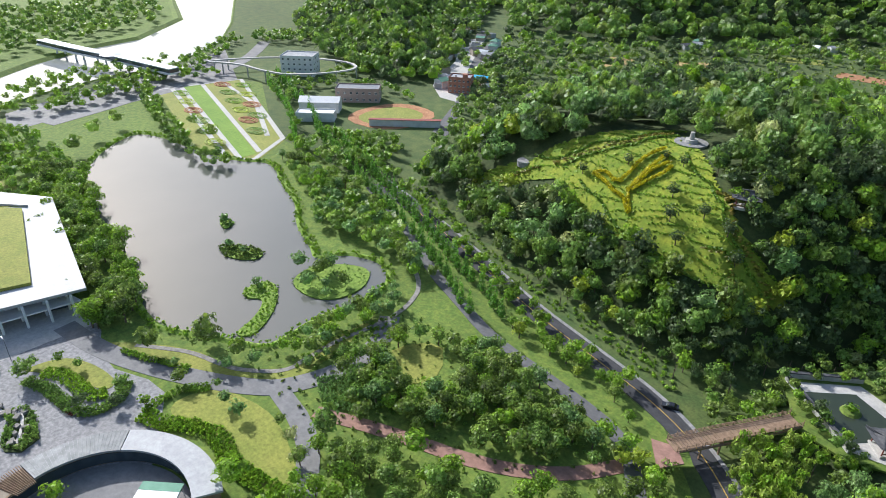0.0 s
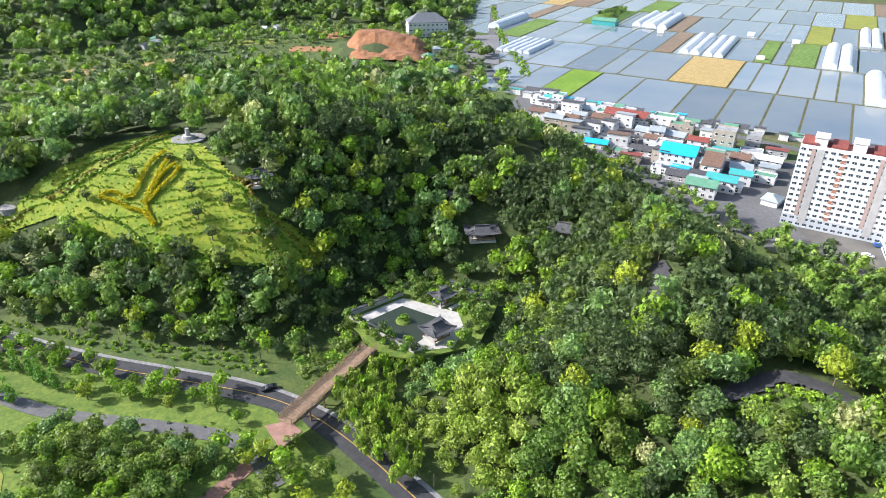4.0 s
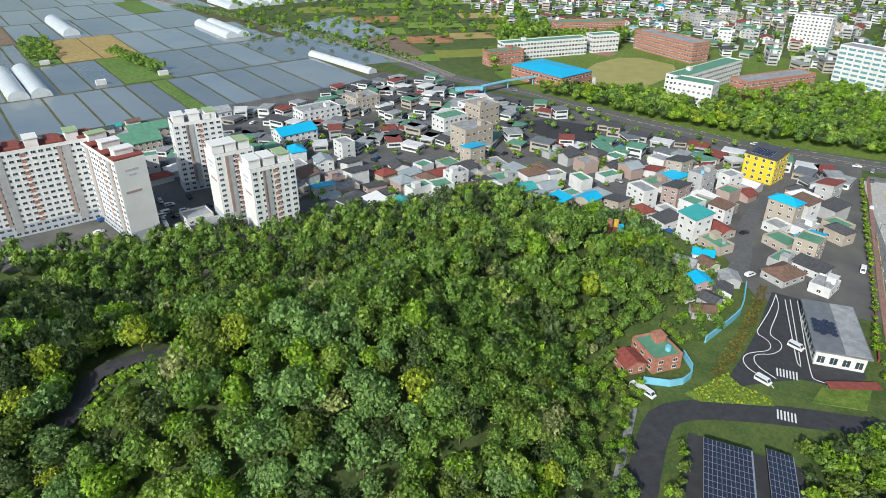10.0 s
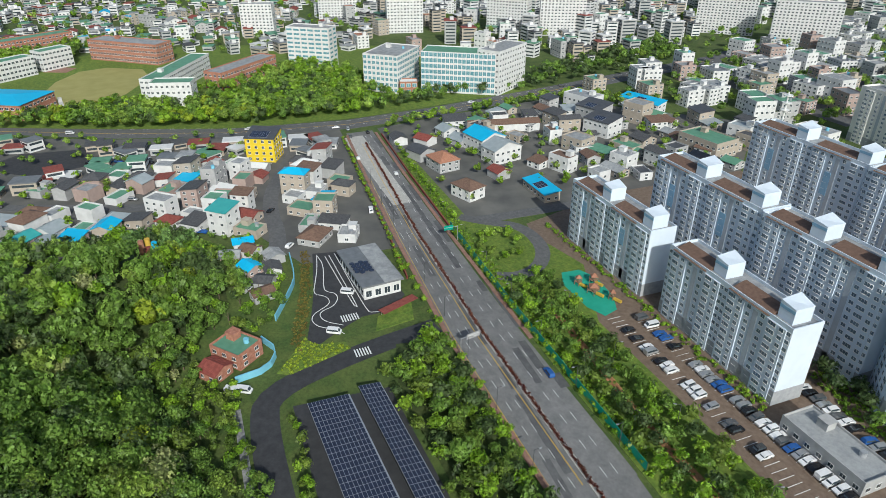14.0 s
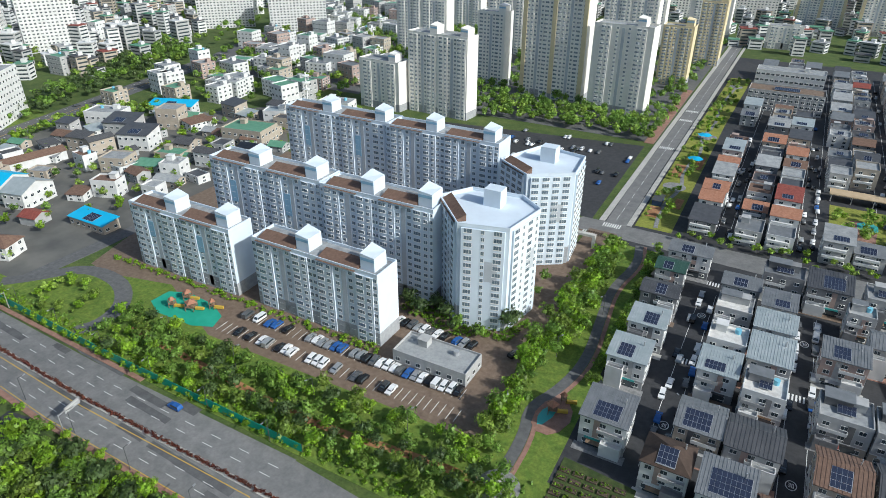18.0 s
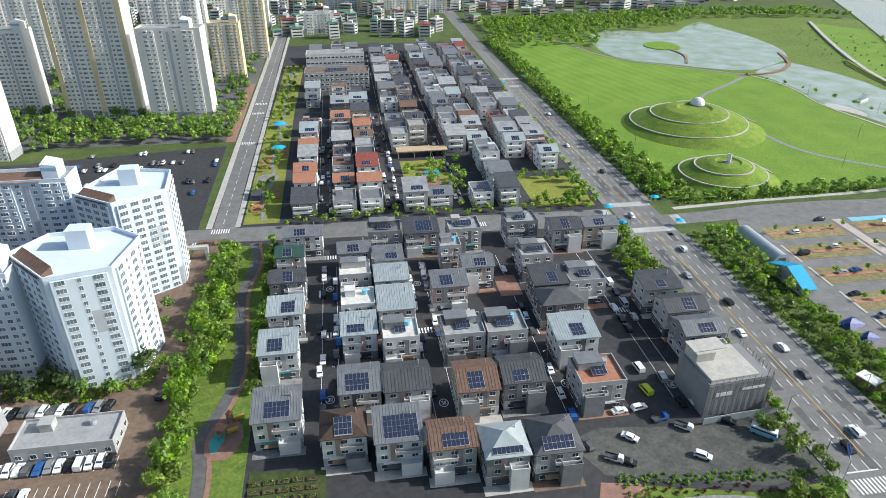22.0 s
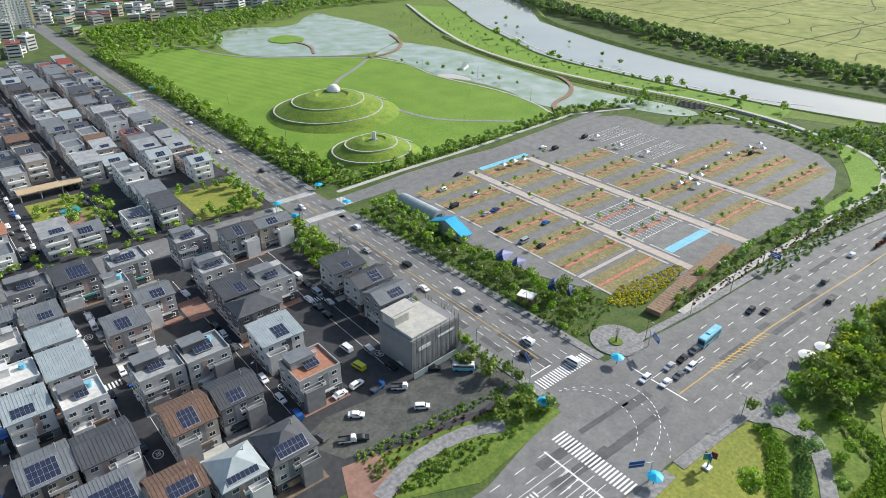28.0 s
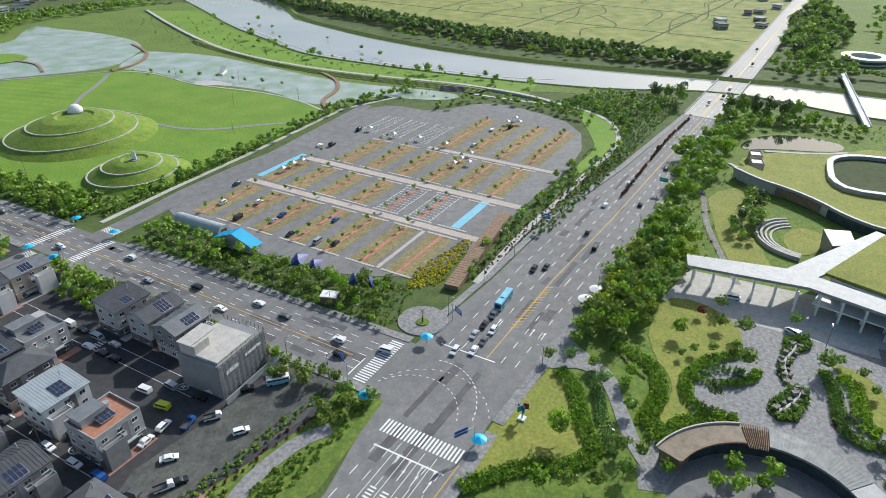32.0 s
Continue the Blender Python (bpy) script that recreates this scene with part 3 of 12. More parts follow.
sheet("lawn_far_bank", [(640, -50), (620, -6), (760, 24), (1100, 14), (1100, -120), (760, -140)], M_GRASS, "green park ground on the far bank", "lawn", 0.3)
setting("path_lawn_edge", Build().strip([(146, 253), (186, 255.5), (236, 257), (330, 263), (388, 240)], 2.6, 0, 0.2), M_CONCRETE, "pale pavement along the lawn", "path")

# car park
M_REDSTRIP = material("red_strip_paving", (0.40, 0.17, 0.10), (0.48, 0.23, 0.15), 0.5, 0.9, bump=0.2, big=0.2)
M_DRYSTRIP = material("trodden_dry_grass", (0.19, 0.165, 0.07), (0.28, 0.235, 0.12), 0.3, 0.95, bump=0.4, big=0.3)
LOT = [(160, 236), (198, 248), (262, 245), (337, 251), (355, 240), (354, 208), (391, 190), (391, 160), (374, 116), (324, 98), (252, 101), (212, 102), (178, 107), (166, 130), (160, 150)]
sheet("car_park", LOT, M_ASPHALT_OLD, "worn grey car park with grass strips", "car park", 0.1, 1)
sheet("road_lot", [(134, 247), (159, 248), (186, 251), (221, 251), (246, 249), (345, 258), (345, 250), (250, 240), (221, 240), (160, 238), (134, 237)], M_ASPHALT_OLD, "grey access road beside the car park", "road", 0.14)
lines, tints = Build(), Build()
for row, yy in enumerate((119, 136, 153, 170, 188, 206, 223)):
    for col, (x0, x1) in enumerate(((174, 209), (217, 246), (255, 293), (301, 360))):
        for xe in (x0, x1):
            tagged(new("kerb_end", Build().box(xe - 0.5, xe + 0.5, yy - 7.0, yy + 7.0, 0.0, 0.22).mesh("kerb_end", M_CONCRETE)), "pale kerb at the end of a parking row", "kerb", "kerbs in the car park", "structure") if row < 6 and col < 3 else None
        if row == 0 and col == 1 or row > 3 and col == 3 or row > 5 and col > 1 or row in (1, 2) and col == 1:
            if row in (1, 2) and col == 1:
                tagged(new("paved_strip", Build().box(x0, x1, yy - 0.85, yy + 0.85, 0.0, 0.2).mesh("paved_strip", M_REDSTRIP)), "red paved strip between painted parking bays", "paved strip", "strips in the car park", "structure")
            if row in (1, 2) and col == 1 or row > 3 and col == 3:
                for k in range(14):
                    lines.box(x0 + k * 2.4, x0 + k * 2.4 + 0.15, yy - 5.6, yy + 5.6, 0.1, 0.135)
                lines.box(x0, x0 + 33, yy - 5.7, yy - 5.5, 0.1, 0.135).box(x0, x0 + 33, yy + 5.5, yy + 5.7, 0.1, 0.135)
            continue
        tagged(new("grass_strip", Build().box(x0, x1, yy - 5.6, yy - 0.95, 0.0, 0.16).mesh("grass_strip", M_DRYSTRIP)), "strip of dry grass between parking rows", "grass strip", "strips in the car park", "structure")
        if x1 > x0:
            tagged(new("grass_strip", Build().box(x0, x1, yy + 0.95, yy + 5.6, 0.0, 0.16).mesh("grass_strip", M_DRYSTRIP)), "strip of dry grass between parking rows", "grass strip", "strips in the car park", "structure")
            tagged(new("paved_strip", Build().box(x0, x1, yy - 0.85, yy + 0.85, 0.0, 0.2).mesh("paved_strip", M_REDSTRIP)), "red paved strip between parking rows", "paved strip", "strips in the car park", "structure")
tints.box(218, 251, 116, 120, 0.1, 0.15).box(219, 254, 229, 232.6, 0.1, 0.15)
setting("parking_lines", lines, M_WHITE, "white painted bay lines on the car park", "road marking")
setting("parking_tint", tints, M_BLUEPAINT, "light blue painted parking bays", "road marking")
walks = Build().box(211, 215.2, 104, 232, 0.0, 0.19).box(248, 252.6, 102, 226, 0.0, 0.19).box(295, 298.4, 104, 178, 0.0, 0.19).box(174, 209, 127, 128.6, 0.0, 0.2)
setting("walkway_lot", walks, material("pinkish_walkway", (0.42, 0.36, 0.31), (0.52, 0.45, 0.40), 0.5, 0.9, big=0.15), "pale pinkish paved walkways across the car park", "walkway")

# ---- the avenues ----
bu = Build()
bu.prism([(116, 86), (141, 90), (139, 200), (136, 320), (134, 640), (140, 900), (124, 900), (122, 640), (118, 320), (117, 200)], -0.4, 0.10)
setting("road_avenue", bu, M_ASPHALT_OLD, "worn grey asphalt avenue with many lanes", "road")
bu = Build().prism([(-94, 88), (-94, 64), (0, 56), (90, 52), (120, 54), (200, 50), (300, 49), (420, 47), (1200, 20), (1200, 42), (440, 64), (320, 74), (250, 84), (188, 86), (141, 90), (116, 86), (80, 78), (0, 80)], -0.4, 0.08)
setting("road_main", bu, M_ASPHALT_OLD, "wide grey main road across the town", "road")
bu = Build().prism([(-90, 64), (-160, 65.0), (-234, 70.6), (-300, 77), (-372, 84), (-372, 100), (-300, 95), (-234, 92), (-170, 89), (-90, 88)], -0.4, 0.11)
setting("viaduct_deck", Build().prism([(-364, 80), (-365, 92), (-265, 88.6), (-264, 79.4)], 0, 0.135), M_CONCRETE, "pale concrete deck of the viaduct", "road")
setting("road_expressway", bu, M_ASPHALT_OLD, "grey divided expressway with a planted median", "road")
bu = Build().prism([(-520, -290), (-470, -200), (-445, -110), (-412, -45), (-390, 20), (-380, 90), (-386, 150), (-400, 235), (-440, 430), (-560, 760), (-580, 750), (-462, 430), (-420, 235), (-404, 150), (-398, 90), (-406, 20), (-430, -45), (-462, -120), (-490, -205), (-540, -290)], -0.4, 0.09)
setting("road_ring", bu, M_ASPHALT, "grey ring road past the school", "road")
paint, yellow = Build(), Build()
for k in range(1, 6):
    dashes(paint, [(118 + k * 3.4, 100), (119 + k * 3.2, 200), (118.5 + k * 2.9, 330), (122.5 + k * 2, 640)], 0.2, 3, 5, 0.13)
dashes(yellow, [(126.5, 104), (127.5, 200), (126.5, 330), (128, 640)], 0.25, 500, 1, 0.135)
for k in (1, 2, 4, 5, 6):
    dashes(paint, [(146, 53 + k * 4.6), (200, 51 + k * 4.9), (260, 49 + k * 4.6), (330, 49 + k * 3.4), (430, 47.5 + k * 2.4)], 0.2, 3.5, 5, 0.115)
    dashes(paint, [(100, 53 + k * 3.9), (20, 56 + k * 3.5)], 0.2, 3.5, 5, 0.115)
dashes(yellow, [(146, 67), (200, 66), (260, 62), (330, 59), (430, 54)], 0.3, 500, 1, 0.12)
dashes(yellow, [(104, 54.2), (20, 57)], 0.25, 500, 1, 0.12)
for yy in (68.4, 71.2, 80.4, 83.6):
    dashes(paint, [(-92, yy), (-160, yy + 1.1), (-234, yy + 5.0), (-300, yy + 9), (-365, yy + 13)], 0.14, 3.5, 6.5, 0.145)
dashes(yellow, [(-92, 73.4), (-160, 74.4), (-234, 78.4), (-300, 83.5), (-350, 88)], 0.25, 500, 1, 0.15)
dashes(yellow, [(-92, 65.4), (-160, 66.6), (-234, 72.0), (-300, 78)], 0.2, 500, 1, 0.15)
for k in (-5, 5):
    dashes(paint, [(-425 + k, -45), (-401 + k, 20), (-391 + k, 90), (-395 + k, 150), (-412 + k, 235), (-451 + k, 430)], 0.2, 3, 5, 0.13)
dashes(yellow, [(-480, -205), (-453, -115), (-421, -45), (-398, 20), (-389, 90), (-395, 150), (-410, 235), (-451, 430)], 0.3, 500, 1, 0.13)
zebra(paint, 117.5, 140, 93, 97.5, 0.135, "x", 0.55, 0.55)
zebra(paint, 104, 109, 55, 79, 0.125, "y", 0.55, 0.55)
zebra(paint, 118, 138, 232, 236.5, 0.135, "x", 0.55, 0.55)
zebra(paint, 118, 138, 258, 262.5, 0.135, "x", 0.55, 0.55)
zebra(paint, 141, 145, 238, 247, 0.175, "y", 0.5, 0.5)
zebra(paint, 112, 116, 240, 256, 0.175, "y", 0.5, 0.5)
zebra(paint, 119, 136, 470, 474, 0.135, "x", 0.55, 0.55)
zebra(paint, 119, 136, 492, 496, 0.135, "x", 0.55, 0.55)
paint.box(145, 145.5, 64, 83, 0.08, 0.125).box(118, 127, 99.5, 99.9, 0.1, 0.135).box(99, 99.5, 56, 77, 0.08, 0.125)
for k in range(16):
    a = k * 5.6
    paint.turned(114 + 24 * math.cos(radians(-75 + a)), 106 - 24 + 18 * math.sin(radians(-75 + a)) - 6, 0.25, 1.1, 0.08, 0.125, -75 + a)
for xx, lane in ((92, 57.6), (92, 61.4), (92, 65.2), (80, 57.6), (80, 61.4), (150, 72), (150, 76), (163, 72), (163, 56), (163, 60), (132.6, 112), (129.4, 112), (123, 112)):
    if xx > 120 and lane > 100:
        paint.box(xx - 0.12, xx + 0.12, lane, lane + 3, 0.1, 0.135).add([(xx - 0.5, lane, 0.135), (xx + 0.5, lane, 0.135), (xx, lane - 1.2, 0.135)], [(0, 2, 1)])
    else:
        paint.box(xx, xx + 3, lane - 0.12, lane + 0.12, 0.08, 0.125).add([(xx + 3, lane - 0.5, 0.125), (xx + 3, lane + 0.5, 0.125), (xx + 4.3, lane, 0.125)], [(0, 2, 1)])
for k in range(16):
    yellow.turned(165 + k * 1.9, 66.2 - k * 0.05, 0.3, 3.2, 0.08, 0.125, 35)
for lane in (58.2, 61.8, 65.4, 69.0):
    for k in range(4):
        paint.box(84 + k * 1.1, 84.5 + k * 1.1, lane - 0.9, lane + 0.9, 0.08, 0.126)
    paint.box(96, 98.4, lane - 0.1, lane + 0.1, 0.08, 0.126).add([(98.4, lane - 0.45, 0.126), (98.4, lane + 0.45, 0.126), (99.4, lane, 0.126)], [(0, 1, 2)])
    paint.box(72, 103, lane + 1.75, lane + 1.9, 0.08, 0.127)
for a0, a1, r in ((-70, 60, 17), (-60, 62, 22)):
    for k in range(18):
        a = radians(a0 + (a1 - a0) * k / 17)
        paint.turned(112 + r * math.cos(a), 92 - r * 0.9 + r * 0.9 * math.sin(a), 0.2, 0.9, 0.08, 0.128, math.degrees(a))
setting("road_paint", paint, M_WHITE, "white painted lane lines, arrows and crossings", "road marking")
setting("road_paint_yellow", yellow, M_YELLOW, "yellow painted centre lines", "road marking")
for line, wide in (([(115.3, 90), (116.4, 200), (116.8, 236)], 3.2), ([(142, 92), (139.6, 200), (138.6, 228)], 3.2), ([(138, 262), (136, 330), (134.6, 480)], 3.2), ([(117, 262), (116.5, 330), (120.5, 480)], 3.2), ([(148, 91.5), (190, 88), (250, 86), (320, 76), (430, 66)], 3), ([(122, 52), (200, 48.4), (300, 47.2), (420, 45)], 3.4), ([(118, 51.8), (60, 51), (20, 53)], 3.4)):
    setting("pavement_avenue", Build().strip(line, wide, -0.2, 0.26), M_PAVER, "grey paved footway with kerb along the avenue", "pavement")

for line, wide in (([(-92, 64.6), (-160, 65.2), (-234, 70.6), (-300, 76.6), (-368, 83.4)], 1.6), ([(-150, 90.2), (-234, 93.2), (-300, 96.4), (-368, 101)], 1.6)):
    setting("verge_red", Build().strip(line, wide, -0.1, 0.3), M_REDPAVE, "red-brown paved edge strip of the expressway", "verge")
patches = Build()
rp = random.Random(71)
for k in range(46):
    t = rp.random()
    x = -95 - 260 * t
    y = 67 + 0.055 * (-95 - x) + rp.choice((1.5, 5, 13, 16.5, 19.5))
    patches.turned(x, y, rp.uniform(5, 26), rp.uniform(1.6, 3.1), 0.05, 0.114 + 0.0035 * (k % 9), 180 - 3.5)
for k in range(40):
    x = rp.uniform(-80, 330)
    patches.turned(x, rp.uniform(58, 76), rp.uniform(4, 22), rp.uniform(1.4, 3.2), 0.03, 0.084 + 0.0035 * (k % 9), 178)
for k in range(34):
    patches.turned(rp.uniform(119, 137), rp.uniform(100, 420), rp.uniform(1.4, 3), rp.uniform(5, 24), 0.05, 0.104 + 0.0035 * (k % 9), 0)
setting("asphalt_patches", patches, material("patched_asphalt", (0.085, 0.085, 0.088), (0.13, 0.13, 0.13), 0.3, 0.85, bump=0.2, big=0.25), "darker repaired patches in the asphalt", "road")

# ---- housing quarter: streets ----
sheet("ground_housing", [(-33, 104), (60, 98), (114, 96), (115, 238), (115, 258), (116, 640), (-62, 640), (-62, 258), (-33, 236)], M_ASPHALT_DARK, "dark asphalt of the housing quarter", "street", 0.06)
bu = Build().prism([(-78, 250), (116, 240), (116, 257), (-70, 262)], -0.3, 0.105)
setting("road_cross", bu, M_ASPHALT_OLD, "grey cross street between two housing blocks", "road")
bu = Build().strip([(-56, 100), (-60, 176), (-58, 252)], 12, -0.3, 0.115)
setting("road_apartments", bu, M_BROWNPAVE, "street beside the apartment towers", "road")
setting("road_towers", Build().strip([(-55, 252), (-56, 320), (-56, 490), (-57, 690), (-55, 900)], 9, -0.3, 0.125), M_ASPHALT_OLD, "grey street between the towers and the housing quarter", "road")
setting("pavement_towers", Build().strip([(-61.5, 262), (-62, 370), (-62.5, 690)], 2.6, -0.2, 0.24).strip([(-49.5, 262), (-50, 480), (-50, 690)], 2.2, -0.2, 0.24), M_CONCRETE, "pale pavement along the tower street", "pavement")
setting("pavement_brick", Build().strip([(-67, 374), (-67.5, 430), (-68, 505)], 5.5, -0.2, 0.26), M_REDPAVE, "red brick forecourt at the apartment entrance", "pavement")
sheet("garden_strip", [(-47.5, 264), (-32, 264), (-33, 430), (-31, 560), (-46, 560), (-48, 400)], M_LAWN_DRY, "long strip of small gardens beside the houses", "garden", 0.13)
sheet("estate_ground", [(-420, 378), (-64, 376), (-66, 700), (-420, 760)], M_ASPHALT, "dark paved ground between the far apartment towers", "ground", 0.05)
gp = Build().strip(smooth_line([(-39, 266), (-42, 290), (-37, 316), (-42, 340), (-37, 370), (-42, 400), (-38, 430), (-42, 470), (-38, 540)], 2), 1.8, 0, 0.22)
for x, y, r in ((-41, 316, 5.5), (-39, 402, 5.5), (-39, 532, 5)):
    gp.tube(x, y, 0, 0.24, r, r, 20)
setting("path_gardens", gp, M_PAVER, "pale winding path and round plazas in the garden strip", "path")
setting("bed_gardens", Build().box(-46, -41, 276, 288, 0, 0.3).box(-46, -41, 330, 348, 0, 0.3).box(-37, -33.5, 345, 366, 0, 0.3).box(-37, -33.5, 290, 302, 0, 0.3), M_EARTH, "bare earth beds in the garden strip", "flower bed")
paint = Build()
for x in (-12.5, -7.5, 19, 25, 55.5, 62.5, 88, 93):
    dashes(paint, [(x, 128), (x, 222)], 0.15, 100, 1, 0.08)
for x in (-15, -10, 16, 22, 46, 52, 80):
    dashes(paint, [(x, 275), (x, 600)], 0.15, 400, 1, 0.08)
for x0, x1, y in ((-13, -7, 176), (19, 26, 174), (56, 62, 168), (88, 93, 176), (-13, -7, 228)):
    zebra(paint, x0, x1, y, y + 3, 0.085, "x", 0.5, 0.5)
for x, y in ((-10, 146), (22, 140), (59, 143), (90, 138), (-10, 206), (22, 205)):
    ring = [(1.25 * math.cos(a / 12 * math.pi), 1.6 * math.sin(a / 12 * math.pi)) for a in range(25)]
    for p, q in zip(ring, ring[1:]):
        paint.strip([(x + p[0], y + p[1]), (x + q[0], y + q[1])], 0.25, 0.05, 0.085)
    for x0 in (x - 0.65, x + 0.1):
        for yy in (y - 0.75, y + 0.55):
            paint.box(x0, x0 + 0.55, yy, yy + 0.2, 0.05, 0.085)
        paint.box(x0 + 0.37, x0 + 0.55, y - 0.75, y + 0.75, 0.05, 0.086)
    paint.box(x - 0.65, x - 0.1, y - 0.1, y + 0.1, 0.05, 0.085).box(x + 0.1, x + 0.28, y - 0.75, y + 0.75, 0.05, 0.086)
zebra(paint, -66, -55, 246, 250, 0.115, "x", 0.5, 0.5)
for y in (257, 369, 427, 449):
    zebra(paint, -60, -52, y, y + 4, 0.13, "x", 0.5, 0.5)
dashes(paint, [(-56, 266), (-56, 690)], 0.18, 5, 4, 0.13)
zebra(paint, 50, 58, 248, 252, 0.115, "x", 0.5, 0.5)
setting("street_paint", paint, M_WHITE, "white painted lines and rings on the streets", "road marking")
sheet("lot_gravel", [(52, 120), (62, 124), (112, 118), (114, 100), (96, 99), (58, 108)], material("stained_asphalt", (0.065, 0.068, 0.062), (0.11, 0.112, 0.10), 0.25, 0.9, bump=0.3, big=0.35), "rough stained asphalt car park beside the houses", "car park", 0.1)
sheet("pavement_red", [(50, 92), (56, 106), (66, 104), (64, 90)], M_REDPAVE, "red paved corner plaza", "plaza", 0.12)
sheet("garden_corner", [(58, 90), (60, 105), (95, 97), (112, 98), (114, 84), (80, 80)], M_GRASS, "green corner garden with shrubs", "garden", 0.11)
setting("path_corner", Build().strip(smooth_line([(58, 92), (72, 97), (90, 95), (98, 90)], 2), 4.5, 0, 0.2), M_PAVER, "curved pale paved path in the corner garden", "path")
sheet("red_square", [(51, 192), (59, 192), (59, 206), (51, 206)], M_REDPAVE, "red painted crossing square on the street", "road marking", 0.09)

# ---- apartment grounds and the green strip ----
sheet("ground_apartments", [(-225, 128), (-150, 114), (-62, 112), (-66, 252), (-240, 262), (-240, 180)], M_BROWNPAVE, "brown block paving round the apartment towers", "paving", 0.07)
sheet("green_strip", [(-330, 102), (-170, 91), (-30, 88), (-30, 112), (-60, 116), (-150, 116), (-185, 132), (-204, 128), (-226, 120), (-236, 106), (-330, 108)], M_GRASS, "planted green strip with paths beside the expressway", "green strip", 0.135)
sheet("green_linear", [(-52, 108), (-31, 106), (-32, 244), (-50, 244), (-54, 180)], M_GRASS, "long narrow park with trees and a winding path", "park", 0.145)
setting("path_linear", Build().strip(smooth_line([(-42, 108), (-42, 124), (-45, 135), (-40, 146), (-37, 163), (-40, 189), (-42, 208), (-38, 230), (-41, 246)], 2), 3.2, 0, 0.2), M_ASPHALT, "winding dark path through the narrow park", "path")
setting("path_linear_edge", Build().strip(smooth_line([(-39.6, 108), (-39.6, 124), (-42.6, 135), (-37.6, 146), (-34.6, 163), (-37.6, 189), (-39.6, 208), (-35.6, 230), (-38.6, 246)], 2), 1.3, 0, 0.22), M_REDPAVE, "red edge strip beside the winding path", "path")
setting("path_strip", Build().strip(smooth_line([(-175, 106), (-130, 103), (-95, 100), (-60, 104), (-44, 104)], 2), 2.5, 0, 0.2), M_EARTH, "bare earth path in the green strip", "path")
setting("road_loop", Build().strip(smooth_line([(-242, 103), (-233, 112), (-224, 125), (-204, 125), (-190, 116), (-186, 104), (-190, 96)], 2), 6, -0.2, 0.16).strip([(-236, 110), (-235, 136), (-235, 160)], 7, -0.2, 0.17), M_ASPHALT, "curved grey slip road round an oval garden", "road")
sheet("garden_loop", [(-222, 104), (-224, 116), (-209, 119), (-197, 112), (-196, 102), (-210, 98)], M_GRASS, "oval garden inside the loop of the slip road", "garden", 0.2, 2)
sheet("play_ground", [(-183, 117), (-182, 132), (-155, 129), (-151, 117)], material("green_rubber_floor", (0.02, 0.30, 0.20), (0.035, 0.36, 0.25), 0.2, 0.8, big=0.15), "green rubber playground floor", "playground", 0.2, 1)
sheet("play_ground_mat", [(-40, 128), (-42, 134), (-39, 140), (-37, 136)], M_TEAL, "green rubber mat of the small playground", "playground", 0.3, 1)
sheet("play_ground_small", [(-42, 127), (-43, 137), (-38, 145), (-32, 137), (-35, 127)], M_REDPAVE, "red rubber playground floor", "playground", 0.26, 1)
sheet("lot_apartments", [(-160, 265), (-66, 262), (-68, 368), (-200, 350)], M_ASPHALT_DARK, "dark asphalt car park behind the apartments", "car park", 0.12)
lotp = Build()
for k in range(38):
    lotp.box(-150 + k * 2.4, -149.85 + k * 2.4, 119.5, 124.5, 0.05, 0.14).box(-147.2 + k * 2.45, -147.05 + k * 2.45, 128.2, 133, 0.05, 0.09)
setting("bay_paint", lotp, M_WHITE, "white painted parking bays", "road marking")
setting("plaza_round", Build().tube(-41, 105, 0, 0.26, 5.4, 5.4, 32), M_PAVER, "round paved plaza with a small fountain", "plaza")

# ---- west side: traffic school, solar car ports ----
sheet("ground_traffic_school", [(-232, 35), (-230, 45), (-229, 58), (-190, 60), (-182, 53), (-182, 42), (-177, 33), (-171, 24), (-176, 22), (-193, 27), (-205, 30)], M_ASPHALT_DARK, "dark asphalt practice yard of a traffic school", "yard", 0.1)
bu = Build().strip(smooth_line([(-168, 64), (-163, 34), (-154, 6), (-140, 3), (-109, 3), (-80, 4)], 2), 8, -0.3, 0.1)
setting("road_lane", bu, M_ASPHALT_DARK, "dark lane along the foot of the wooded hill", "road")
bu = Build().strip(smooth_line([(-150, -3), (-109, -3), (-80, -2)], 1), 2.2, 0, 0.22)
setting("pavement_lane", bu, M_PAVER, "grey footway beside the lane", "pavement")
sheet("lot_solar", [(-146, 12), (-144, 40), (-90, 42), (-90, 12)], M_ASPHALT_DARK, "dark asphalt car park below solar roofs", "car park", 0.08)
paint = Build()
for line in ([(-230.4, 36.3), (-220, 34.4), (-210, 31.6), (-202, 29.2), (-199.8, 32.6), (-196.6, 34), (-193.2, 33), (-190.3, 28), (-188.4, 26.2), (-185.2, 25.3), (-181, 27), (-178.4, 32), (-174.4, 34)], [(-230.4, 36.3), (-221.3, 37.3), (-204.5, 33.4), (-201.6, 34.4), (-200.2, 36.7), (-196.3, 37.2), (-191.8, 34.4), (-190.4, 30.2), (-188.2, 28.4), (-183.6, 29.4), (-179.4, 34.8)], [(-228, 39.2), (-190.2, 41), (-189, 41.6), (-187.8, 42.2), (-228.6, 40.9)], [(-229, 43.3), (-184.6, 44.4), (-183, 46), (-182.8, 52)]):
    paint.strip(smooth_line(line, 2), 0.3, 0.08, 0.13)
zebra(paint, -165, -161, 34.5, 39.5, 0.13, "y", 0.45, 0.45)
zebra(paint, -185, -181, 35, 41, 0.131, "y", 0.45, 0.45)
setting("practice_paint", paint, M_WHITE, "white painted practice track lines", "road marking")
